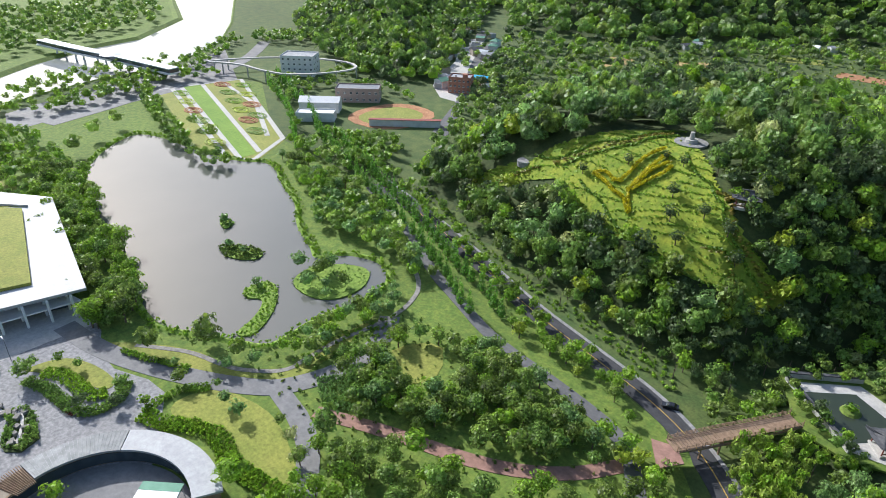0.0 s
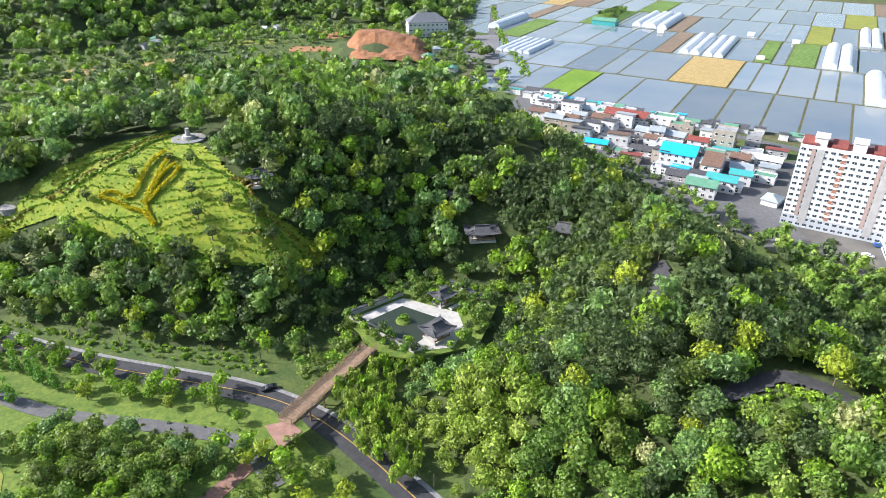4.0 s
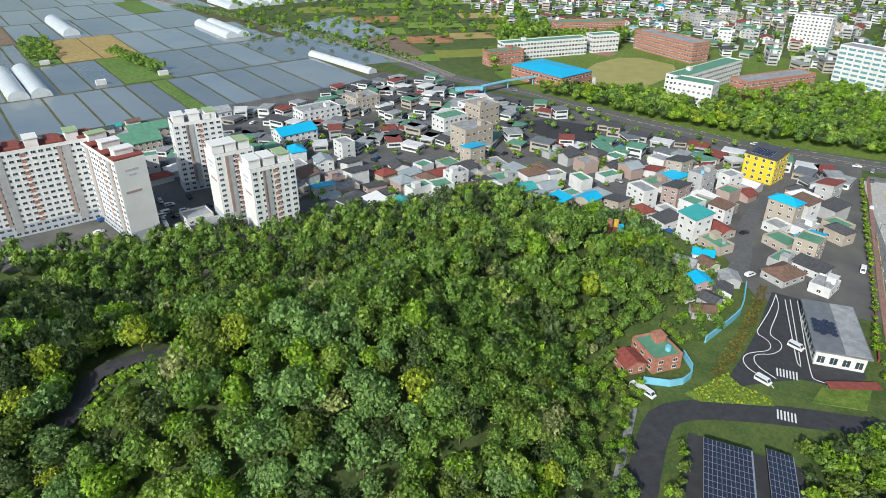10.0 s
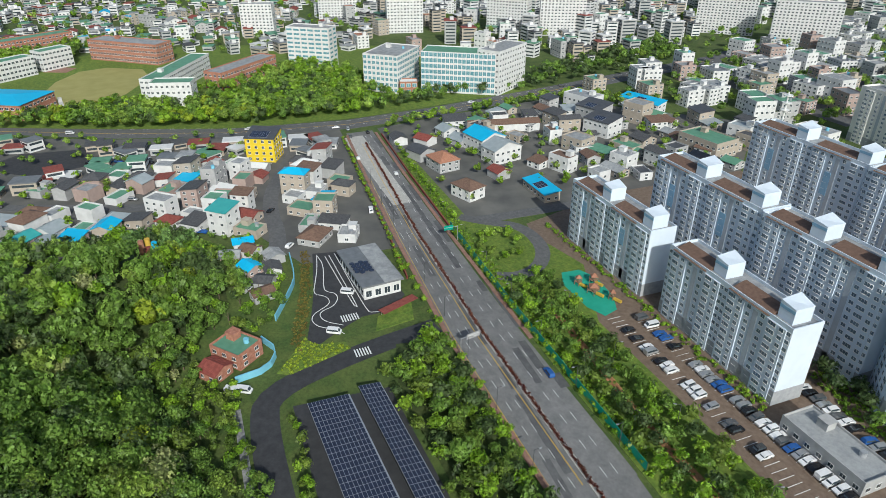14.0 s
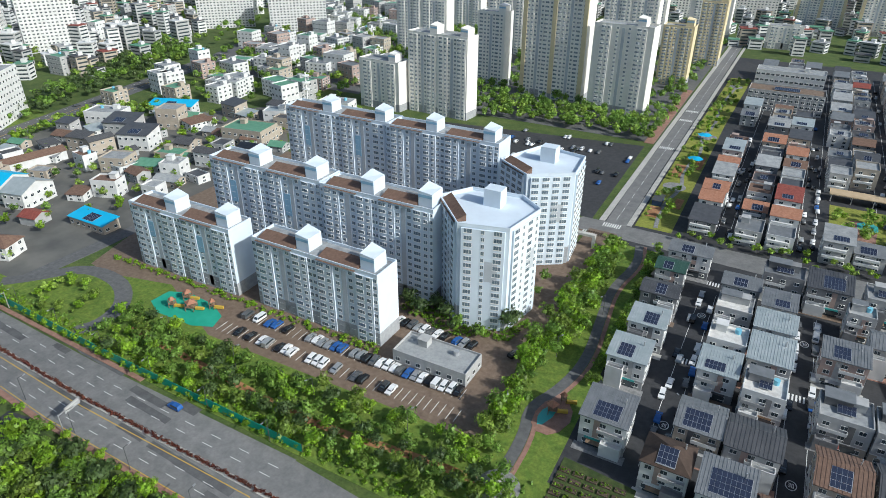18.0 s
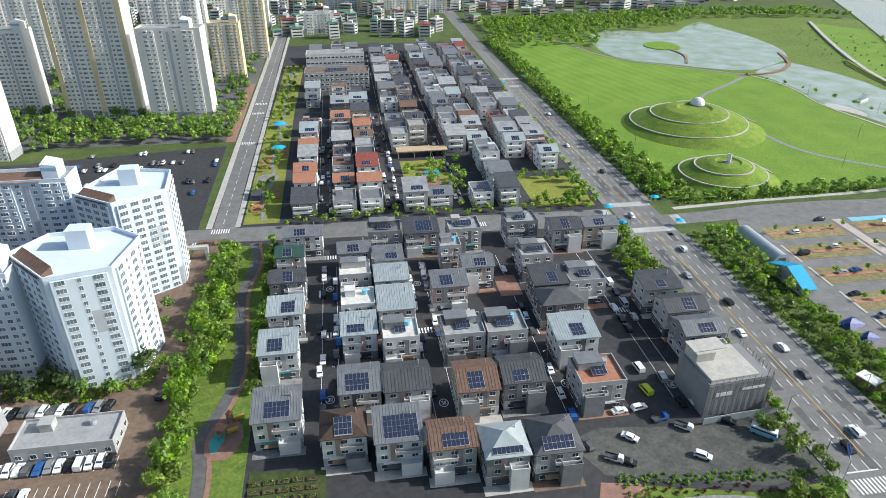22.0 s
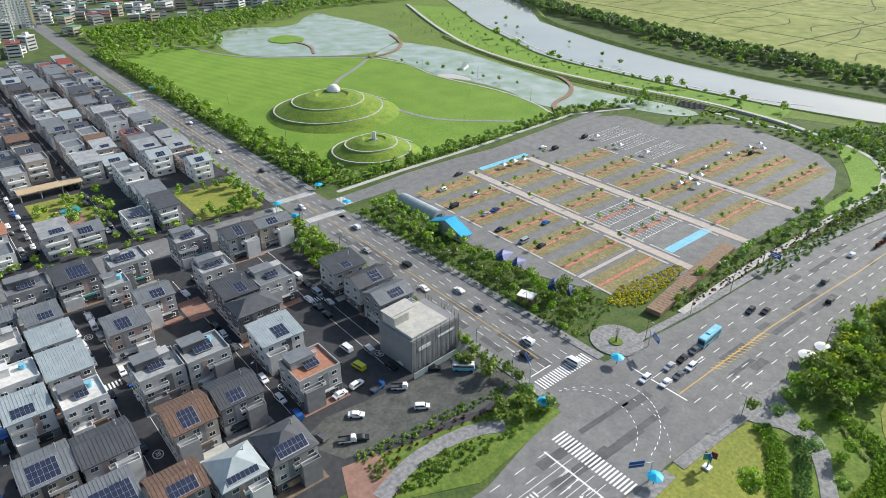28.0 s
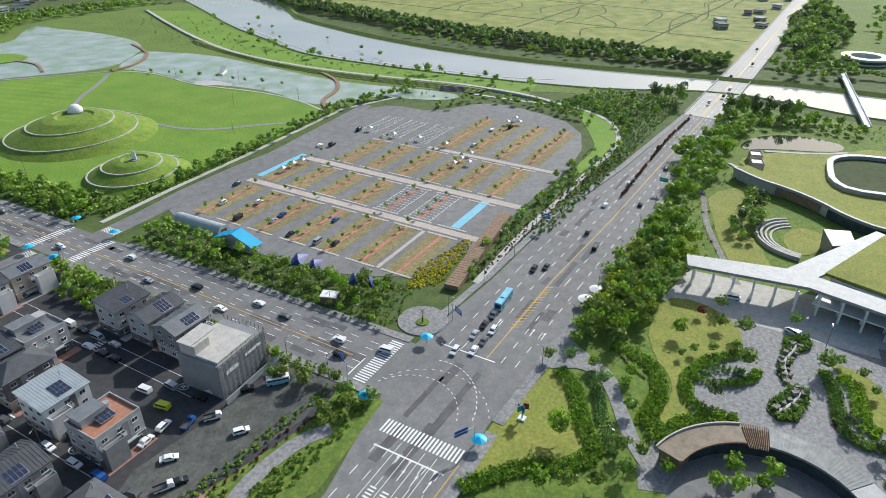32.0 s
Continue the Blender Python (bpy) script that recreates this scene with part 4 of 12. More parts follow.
for pts in ([(-176, 21), (-162, 10), (-160, 14), (-166, 34), (-170, 33), (-172, 24)], [(-180, 47), (-172, 44), (-174, 58), (-186, 61)]):
    sheet("verge", pts, M_GRASS, "planted verge beside the lane", "verge", 0.25)
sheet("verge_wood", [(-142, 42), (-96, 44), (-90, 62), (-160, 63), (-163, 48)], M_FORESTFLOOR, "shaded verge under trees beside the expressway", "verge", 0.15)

# ---- town ground, school yard ----
sheet("ground_town", [(-146, -205), (-160, -330), (-240, -342), (-353, -308), (-470, -245), (-440, -115), (-410, -45), (-390, 20), (-382, 82), (-300, 76), (-225, 70), (-225, 30), (-268, 12), (-280, -45), (-215, -95), (-165, -130)], material("town_ground", (0.085, 0.085, 0.082), (0.15, 0.145, 0.13), 0.08, 0.9, big=0.3), "grey paved ground of an old town quarter", "ground", 0.04)
sheet("ground_town_south", [(-60, -478), (-40, -420), (-78, -358), (-100, -296), (-120, -262), (-150, -205), (-165, -330), (-110, -432)], M_ASPHALT, "grey paved ground beside the white blocks", "ground", 0.05)
sheet("ground_town_north", [(-375, 104), (-240, 98), (-236, 150), (-240, 262), (-300, 330), (-395, 235), (-384, 150)], material("town_ground_north", (0.09, 0.09, 0.085), (0.16, 0.155, 0.14), 0.08, 0.9, big=0.3), "grey ground between sheds and small houses", "ground", 0.04)
sheet("school_yard", [(-552, -100), (-612, -72), (-580, -18), (-490, -50), (-496, -88)], material("sandy_turf", (0.30, 0.28, 0.09), (0.36, 0.33, 0.12), 0.1, 0.95, big=0.15), "sandy yellow-green school sports field", "sports field", 0.15, 1)
sheet("court_red", [(-598, -88), (-612, -82), (-622, -98), (-606, -106)], M_REDPAVE, "red and blue sports court", "court", 0.2)
sheet("lot_black", [(-398, -60), (-372, -50), (-362, -80), (-385, -110), (-402, -92)], M_ASPHALT_DARK, "fresh black asphalt lot", "lot", 0.12)
sheet("ground_campus", [(-500, -160), (-440, -105), (-425, -40), (-405, 30), (-400, 100), (-420, 240), (-560, 260), (-640, 120), (-680, -40), (-600, -200)], M_GRASS, "green campus ground", "ground", 0.03)
setting("road_town", Build().strip(smooth_line([(-215, 6), (-240, 25), (-290, 25), (-330, 40), (-378, 60)], 2), 7, -0.3, 0.1).strip([(-300, -20), (-330, -100), (-400, -160), (-460, -185)], 7, -0.3, 0.1).strip([(-200, -240), (-260, -215), (-330, -100)], 6, -0.3, 0.09).strip([(-160, -340), (-330, -255), (-470, -195)], 9, -0.3, 0.11), M_ASPHALT, "grey street through the old town", "road")
setting("railway_bed", Build().strip([(-760, -860), (-674, -630), (-612, -455), (-573, -361), (-534, -283), (-505, -230), (-476, -190)], 12, -0.3, 1.0), M_GRAVEL, "railway bed with gravel ballast", "railway")
rails = Build()
for k in (-3.2, -1.8, 1.8, 3.2):
    rails.strip(offset([(-760, -860), (-674, -630), (-612, -455), (-573, -361), (-534, -283), (-505, -230), (-476, -190)], k), 0.2, 0.9, 1.15)
setting("rails", rails, M_STEEL, "steel rails on the railway bed", "railway")

# ---- flooded fields ----
dykes = Build().prism([(-10, -500), (-40, -495), (-110, -438), (-210, -356), (-276, -345), (-353, -308), (-470, -245), (-600, -430), (-800, -760), (-700, -900), (100, -1100), (-60, -700)], -0.3, 0.08)
setting("ground_paddies", dykes, material("dyke_grass", (0.07, 0.08, 0.03), (0.13, 0.12, 0.06), 0.1, 0.95, big=0.3), "low green dykes between flooded fields", "ground")
U, V = Vector((-0.865, 0.502)), Vector((-0.502, -0.865))  # along and across the field rows
rng = random.Random(5)
M_GREENPLOT = material("garden_plot_green", (0.08, 0.16, 0.03), (0.16, 0.24, 0.05), 0.3, 0.95, bump=0.6, big=0.3)
M_FURROW = material("ploughed_brown_earth", (0.16, 0.12, 0.085), (0.24, 0.18, 0.12), 0.25, 0.95, bump=0.5, big=0.2)
FIELD_KINDS = {"p": (M_PADDY, "flooded rice field, mirrored sky put into its grey-blue colour"), "y": (M_STRAW, "field of dry yellow stubble"), "g": (M_GREENPLOT, "field of green spring growth"), "b": (M_FURROW, "ploughed field of brown earth"), "l": (M_LAWN, "bed of bright green rice seedlings"), "d": (M_LAWN_DRY, "field of dry grass")}
# for each row: near edge, far edge, where its fields begin and end along the row, what grows in each
for near, deep, ends, kinds in ((431, 526, (-240, -203, -178, -152, -118, -80, -52, -25, -3, 25, 51, 72, 90, 106, 125, 136, 154, 174, 197, 221, 262), "pplpppppppppppgppppp"),
                                (527, 628, (-285, -248, -224, -188, -159, -142, -102, -58, -44, -24, 0, 14, 31, 65, 86, 108, 144, 180, 206, 233, 300), "ppppppyppppppppgpppp"),
                                (629, 738, (-380, -341, -299, -272, -241, -208, -182, -163, -139, -122, -78, -53, -39, -28, -5, 26, 51, 63, 85, 116, 147, 175, 211, 275), "ppgpppppbppgpgpppgyyppp"),
                                (739, 850, (-438, -387, -342, -319, -302, -282, -250, -211, -206, -162, -153, -135, -102, -63, -38, -21, 2, 25, 47, 66, 92, 106, 131, 169, 202, 260), "pppbppgpppbppppdppbpppppp"),
                                (851, 958, tuple(range(-470, 300, 32)), "ppppybppgppppppdpppppgpppp"), (959, 1070, tuple(range(-500, 240, 36)), "pppgpppypppppppbppppppp")):
    for a, b, kind in zip(ends, ends[1:], kinds):
        gap = 0.8
        corners = [U * (a + gap) + V * (near + 1.2), U * (b - gap) + V * (near + 1.2), U * (b - gap) + V * (deep - 1.2), U * (a + gap) + V * (deep - 1.2)]
        tagged(new("field", Build().prism([tuple(p) for p in corners], -0.2, 0.12 if kind == "p" else 0.5).mesh("field", FIELD_KINDS[kind][0])), FIELD_KINDS[kind][1], "field", "fields on the plain", "structure")
for kind, pts in (("p", [(-584, -437), (-692, -409), (-618, -311), (-546, -337)]), ("p", [(-530, -343), (-577, -322), (-531, -262), (-508, -251), (-478, -275)]), ("b", [(-580, -322), (-613, -311), (-543, -238), (-517, -253)])):
    tagged(new("field", Build().prism(pts, -0.2, 0.3).mesh("field", FIELD_KINDS[kind][0])), FIELD_KINDS[kind][1], "field", "fields on the plain", "structure")
sheet("field_east", [(596, 60), (1200, 40), (1300, 900), (830, 900), (740, 700), (655, 520), (612, 385), (595, 251), (592, 145)], material("reed_field", (0.15, 0.20, 0.04), (0.30, 0.30, 0.09), 0.06, 0.95, bump=0.4, big=0.35), "wide yellow-green field behind the river", "field", 0.1)
tracks = Build()
for k in range(5):
    tracks.strip([(604 + k * 42, 150 + k * 130), (900, 120 + k * 140), (1250, 90 + k * 150)], 2.2, 0, 0.2)
for x in (690, 820, 960, 1100):
    tracks.strip([(x, 60), (x + 40, 900)], 2.5, 0, 0.21)
rd = random.Random(19)
for k in range(26):
    x, y = rd.uniform(620, 1000), rd.uniform(100, 620)
    if x > 560 + max(0, y - 250) * 0.36 + 60:
        tracks.strip(smooth_line([(x, y), (x + rd.uniform(20, 50), y + rd.uniform(-14, 22)), (x + rd.uniform(60, 90), y + rd.uniform(-30, 30)), (x + rd.uniform(100, 140), y + rd.uniform(-20, 40))], 2), 1.4, 0, 0.22)
setting("field_tracks", tracks, M_FORESTFLOOR, "dark ditches and tracks across the field", "track")
sheet("field_southeast", [(580, -60), (1200, -60), (1200, -540), (880, -400), (735, -340), (660, -262), (648, -210), (590, -120)], M_GRASS, "green river meadow", "meadow", 0.12)

# ---- south-east park ----
sheet("ground_park", [(100, 50), (118, 50), (300, 46), (465, 44), (470, -95), (520, -190), (440, -262), (330, -200), (225, -192), (160, -174), (110, -157), (77, -148), (48, -140), (36, -128), (10, -100), (40, 0)], M_GRASS, "green park ground with paths", "park", 0.02)
sheet("plaza_park", [(207, 20), (214, -45), (206, -52), (184, -42), (160, -52), (148, -45), (128, -32), (140, -10), (122, 4), (118, 16), (150, 12), (160, 6), (182, 16)], M_PAVER, "grey paved plaza with flower beds", "plaza", 0.1, 1)
sheet("lawn_sculpture", [(146, 53), (152, 47), (149, 42), (136, 37), (128, 30), (124, 29), (115, 36), (112, 43), (100, 51), (117, 53.5)], M_LAWN_DRY, "sunlit lawn with hedges round it", "lawn", 0.12, 1)
sheet("plaza_approach", [(170, 51), (159, 54), (150, 52), (152, 46), (156, 40), (153, 33), (146, 28), (137, 23), (130, 18), (125, 13), (120, 11), (122, 8), (128, 12), (134, 16), (142, 21), (150, 26), (158, 30), (163, 40)], M_PAVER, "grey paved approach from the road into the park", "plaza", 0.18, 1)
sheet("lawn_park_mid", [(186, 28), (172, 22), (166, 16), (157, 13), (146, 15), (143, 11), (152, 6), (157, 10), (163, 13), (170, 13), (178, 9), (189, -2), (204, 2), (212, 16), (208, 28)], M_LAWN_DRY, "sunlit park lawn", "lawn", 0.15, 1)
sheet("lawn_bed", [(149, -47), (152, -52), (149, -61), (144, -64), (131, -67), (121, -66), (108, -61), (96, -56), (102, -51), (114, -51), (122, -51), (128, -53), (134, -51), (141, -49)], M_LAWN_DRY, "sunlit lawn beside the ring building", "lawn", 0.12, 1)
sheet("lawn_shore", [(193, -46), (191, -51), (171, -66), (155, -69), (144, -74), (140, -82), (144, -97), (143, -119), (137, -100), (135, -78), (151, -66), (168, -53), (182, -47)], M_LAWN_DRY, "sunlit lawn on the lake shore", "lawn", 0.12, 1)
sheet("lawn_wood", [(127, -110), (118, -125), (106, -113), (108, -103), (114, -104), (121, -108)], M_LAWN_DRY, "sunlit glade among park trees", "lawn", 0.12, 1)
sheet("lawn_kidney", [(197, -24), (195, -36), (185, -41), (172, -43), (169, -39), (178, -35), (185, -33), (192, -28)], M_LAWN_DRY, "kidney-shaped lawn with hedges", "lawn", 0.25, 2)
bu = Build().strip(smooth_line([(212, -42), (190, -45), (165, -55), (144, -67), (134, -76), (128, -96), (132, -112), (140, -122)], 2), 7, -0.2, 0.16).strip(smooth_line([(136, -74), (114, -70), (97, -56), (80, -40)], 2), 6, -0.2, 0.17)
setting("path_park", bu, M_ASPHALT_OLD, "grey asphalt park road", "path")
bu = Build().strip(smooth_line([(120, -76), (98, -86), (74, -94), (57, -106), (48, -120)], 2), 4.5, -0.2, 0.18)
setting("path_red", bu, M_REDPAVE, "curved red paved path among trees", "path")
bu = Build().strip(smooth_line([(230, -190), (175, -168), (152, -154), (130, -146), (107, -137), (76, -133), (52, -128), (40, -112)], 2), 4.5, -0.2, 0.19)
setting("path_trees", bu, M_ASPHALT, "shaded grey path below tall trees", "path")
bu = Build().strip(smooth_line([(185, -54), (178, -59), (169, -65), (154, -69), (148, -73), (140.5, -80), (141, -88), (142, -100), (140, -111), (139, -122), (141, -133), (147, -144), (164, -154)], 2), 1.7, -0.2, 0.2).strip(smooth_line([(313, 37), (308, 32), (281, 27), (262, 20), (243, 12), (230, 6)], 2), 2.6, -0.2, 0.17)
setting("path_pale", bu, M_GRAVEL, "pale winding foot path", "path")
bu = Build().strip(smooth_line([(230, -196), (196, -188), (155, -176), (110, -160), (77, -152), (52, -146), (36, -138), (22, -126), (5, -108), (-20, -80)], 2), 7.5, -0.4, 0.14)
setting("road_hill", bu, M_ASPHALT_DARK, "dark road along the foot of the hill", "road")
bu = Build().strip(smooth_line([(230, -202), (196, -193), (155, -181), (112, -165), (79, -157), (54, -151), (34, -141), (19, -129), (2, -111), (-23, -83)], 2), 1.2, -0.4, 0.3)
setting("pavement_hill", bu, M_PAVER, "pale concrete footway along the hill road", "pavement")
yel = Build()
dashes(yel, smooth_line([(230, -196), (196, -188), (155, -176), (110, -160), (77, -152), (52, -146), (36, -138), (22, -126), (5, -108), (-20, -80)], 2), 0.2, 100, 0.01, 0.17)
setting("hill_road_paint", yel, M_YELLOW, "yellow centre line of the hill road", "road marking")
# formal garden
sheet("garden_ground", [(470, -194), (455, -254), (316, -198), (298, -168), (340, -156)], M_LAWN_DRY, "formal flower garden with parterre beds", "garden", 0.12)
bu = Build().prism([(468, -213), (463, -225), (308, -175), (309, -165)], 0, 0.2)
setting("lawn_garden", bu, M_LAWN, "long bright green lawn strip in the garden", "lawn")
bu = Build()
for line in ([(470, -205), (312, -160), (302, -170), (320, -200), (456, -254), (470, -196)], [(464, -226), (310, -178)], [(460, -240), (390, -226), (330, -196)], [(470, -212), (306, -164)]):
    bu.strip(line, 3, 0, 0.24)
setting("path_garden", bu, M_CONCRETE, "pale straight paths of the formal garden", "path")
for k, (x, y) in enumerate([(450 - 22 * i, -203 + 7 * i) for i in range(6)] + [(452 - 22 * i, -236 + 8 * i) for i in range(6)] + [(440 - 24 * i, -246 + 11 * i) for i in range(4)]):
    bed = Build()
    for r0 in (2.0, 4.2, 6.0):
        ring = [(x + r0 * 1.25 * math.cos(a / 14 * math.pi), y + r0 * 0.8 * math.sin(a / 14 * math.pi)) for a in range(29)]
        bed.strip(ring, 0.9, 0.1, 0.5)
    tagged(new("flower_bed", bed.mesh("flower_bed", (L_HEDGE, L_YELLOW, M_EARTH, L_BROAD)[k % 4])), "oval parterre bed with low clipped rings", "flower bed", "beds in the formal garden", "structure")
sheet("plaza_river", [(470, -190), (458, -252), (560, -300), (520, -225), (505, -160), (480, -100), (440, -90), (455, -150)], M_ASPHALT_OLD, "grey paved square by the river bridge", "plaza", 0.1)
sheet("village_road", [(255, -272), (262, -280), (300, -342), (362, -424), (415, -500), (420, -494), (368, -418), (306, -336), (268, -272)], M_ASPHALT, "grey village road", "road", 0.1)
sheet("ground_village", [(295, -330), (330, -370), (372, -445), (460, -540), (480, -505), (390, -425), (345, -350), (318, -330)], M_CONCRETE, "paved ground of a small village", "ground", 0.06)
sheet("oval_lawn", [(325, -252), (327, -294), (292, -296), (288, -258)], M_LAWN_DRY, "oval sports lawn with a running track", "lawn", 0.2, 2)
sheet("oval_track", [(332, -246), (334, -302), (286, -304), (282, -252)], M_EARTH, "reddish running track", "track", 0.14, 2)
# courtyard of the old garden
PAVED_COURT = [(29.5, -178), (13, -191), (-6, -182), (-8, -172), (-4, -163), (7, -161)]
sheet("court_lawn", COURT, M_GRASS, "planted ground of the old garden", "garden", 4.0)
sheet("court_paving", PAVED_COURT, M_CONCRETE, "pale sandy courtyard round a square pond", "courtyard", 4.1)
sheet("water_court", [(25.5, -175.5), (13, -186), (-2.5, -177), (8, -164.5)], M_DARKWATER, "dark square garden pond", "pond", 4.18)
# quarry of red earth: a bench below a rough steep face
QU, n = [], 26
for j in range(n):
    for i in range(n):
        a, b = i / (n - 1), j / (n - 1)
        x, y = 82 - 68 * a + 8 * b - 14 * a * b, -570 + 8 * a - 74 * b + 16 * a * b
        rise = 2.5 + 3 * min(b / 0.2, 1) + 10 * float(ramp(np.array(b - 0.45), 0.3)) * (0.55 + 0.45 * math.cos((a - 0.35) * 3.4)) + 1.6 * noise.noise(Vector((x / 7, y / 7, 3)))
        QU.append((x, y, rise * min(1, 6 * min(a, 1 - a) + 0.1)))
me = bpy.data.meshes.new("cut_slope")
me.from_pydata(QU, [], [(j * n + i, j * n + i + 1, (j + 1) * n + i + 1, (j + 1) * n + i) for j in range(n - 1) for i in range(n - 1)])
me.materials.append(material("quarry_earth", (0.20, 0.085, 0.035), (0.34, 0.17, 0.085), 0.12, 0.95, bump=0.8, big=0.4))
tagged(new("cut_slope", me), "cut slope of bare red earth", "earth slope", kind="structure")

# plots beside the railway and the ring road
for k, (x, y, w, d) in enumerate([(-520, -250, 60, 26), (-560, -210, 50, 30), (-600, -270, 60, 34), (-560, -310, 60, 30), (-640, -230, 50, 30), (-620, -330, 60, 34), (-680, -290, 60, 34), (-700, -220, 56, 30), (-680, -370, 70, 36), (-740, -330, 60, 40), (-760, -260, 60, 34), (-780, -400, 70, 40), (-840, -340, 70, 44), (-720, -450, 70, 40)]):
    tagged(new("field", Build().turned(x, y, w, d, -0.2, 0.14 + 0.004 * k, -58).mesh("field", (M_REED, M_LAWN_DRY, M_EARTH, M_GRASS, M_STRAW, M_REED)[k % 6])), ("plot of tall pale green growth", "plot of dry grass", "plot of bare brown earth", "plot of green growth", "plot of straw stubble", "plot of fresh growth")[k % 6], "field", "plots beside the railway", "structure")
setting("promenade", Build().strip(smooth_line([(440, -112), (452, -155), (472, -205), (488, -255), (516, -298), (566, -346)], 2), 11, -0.2, 0.17), M_ASPHALT_OLD, "wide grey promenade between garden and river", "path")
sheet("plaza_garden", [(452, -170), (500, -190), (520, -236), (486, -260), (462, -226)], M_ASPHALT_OLD, "grey paved square beside the river bridge", "plaza", 0.145)
sheet("vacant_lot", [(84, 264), (112, 262), (113, 298), (84, 300)], M_LAWN_DRY, "vacant lot of dry grass beside the avenue", "lot", 0.12)
sheet("vacant_lot_small", [(66, 176), (77, 176), (77, 181.5), (66, 181.5)], M_GRASS, "small green vacant lot among houses", "lot", 0.11)

# ---- buildings ----
window_kinds = {}


def window_mesh(w, h, frame_mat=M_WHITE, glass=M_GLASS, bars=2):
    """A shallow window: frame, panes set in it and a sill."""
    key = (round(w, 2), round(h, 2), frame_mat.name, glass.name, bars)
    if key not in window_kinds:
        bu = Build().add([(-w / 2, 0.05, 0), (w / 2, 0.05, 0), (w / 2, 0.05, h), (-w / 2, 0.05, h), (-w / 2, -0.07, 0), (w / 2, -0.07, 0), (w / 2, -0.07, h), (-w / 2, -0.07, h)], [(4, 5, 6, 7), (0, 4, 7, 3), (5, 1, 2, 6), (7, 6, 2, 3)])
        pw = (w - 0.08 * (bars + 1)) / bars
        for k in range(bars):
            x0 = -w / 2 + 0.08 + k * (pw + 0.08)
            bu.add([(x0, -0.085, 0.08), (x0 + pw, -0.085, 0.08), (x0 + pw, -0.085, h - 0.08), (x0, -0.085, h - 0.08)], [(0, 1, 2, 3)], 1)
        bu.add([(-w / 2 - 0.08, -0.16, -0.1), (w / 2 + 0.08, -0.16, -0.1), (w / 2 + 0.08, -0.16, 0), (-w / 2 - 0.08, -0.16, 0), (-w / 2 - 0.08, 0, 0), (w / 2 + 0.08, 0, 0)], [(0, 1, 2, 3), (3, 2, 5, 4)])
        window_kinds[key] = bu.mesh("window", frame_mat, glass)
    return window_kinds[key]


def join_copies(name, me, places, mats):
    """Many copies of one mesh as one mesh: places are rows of x, y, z, turn, scale."""
    n = len(me.vertices)
    co = np.empty(n * 3)
    me.vertices.foreach_get("co", co)
    co = co.reshape(-1, 3)
    loops = np.empty(len(me.loops), np.int32)
    me.loops.foreach_get("vertex_index", loops)
    starts, totals, slots = (np.empty(len(me.polygons), np.int32) for _ in range(3))
    me.polygons.foreach_get("loop_start", starts), me.polygons.foreach_get("loop_total", totals), me.polygons.foreach_get("material_index", slots)
    p = np.array(places, float)
    c, s = np.cos(p[:, 3]), np.sin(p[:, 3])
    sc = p[:, 4:5] if p.shape[1] > 4 else np.ones((len(p), 1))
    sz = p[:, 5:6] if p.shape[1] > 5 else sc
    x = (c[:, None] * co[:, 0] - s[:, None] * co[:, 1]) * sc + p[:, 0:1]
    y = (s[:, None] * co[:, 0] + c[:, None] * co[:, 1]) * sc + p[:, 1:2]
    z = co[:, 2] * sz + p[:, 2:3]
    k = len(p)
    out = bpy.data.meshes.new(name)
    out.vertices.add(n * k), out.loops.add(len(loops) * k), out.polygons.add(len(starts) * k)
    out.vertices.foreach_set("co", np.stack([x, y, z], -1).ravel())
    out.loops.foreach_set("vertex_index", (loops[None] + (np.arange(k) * n)[:, None]).ravel().astype(np.int32))
    out.polygons.foreach_set("loop_start", (starts[None] + (np.arange(k) * len(loops))[:, None]).ravel().astype(np.int32))
    for m in mats:
        out.materials.append(m)
    out.polygons.foreach_set("material_index", np.tile(slots, k))
    out.update(calc_edges=True)
    return out


def windows(parent, ox, oy, turn, w, d, rows, spots, size, split, frame_mat=M_WHITE, glass=M_GLASS, faces="sewn", name="window", bars=2):
    """Windows on the walls that look towards the open middle of the place. rows: heights; spots: spacing along a wall."""
    c, s = math.cos(radians(turn)), math.sin(radians(turn))
    me, places = window_mesh(*size, frame_mat, glass, bars), []
    for key, nx, ny, length, dist in (("s", 0, -1, w, d / 2), ("n", 0, 1, w, d / 2), ("e", 1, 0, d, w / 2), ("w", -1, 0, d, w / 2)):
        wx, wy = c * nx - s * ny, s * nx + c * ny
        if key not in faces or wx * (-ox - wx * dist) + wy * (-oy - wy * dist) < 0:
            continue
        n = max(1, int((length - 0.8) / spots))
        for z in rows:
            for k in range(n):
                a = (k - (n - 1) / 2) * (length / n)
                places.append((nx * dist - ny * a, ny * dist + nx * a, z, math.atan2(ny, nx) + math.pi / 2))
    if not places:
        return
    if split:
        for x, y, z, r in places[:300]:
            ob = new(name, me)
            ob.parent = parent
            ob.matrix_basis = Matrix.Translation((x, y, z)) @ Matrix.Rotation(r, 4, "Z")
    else:
        part(name, join_copies(name, me, places, list(me.materials)), [], parent, kind="stuff")


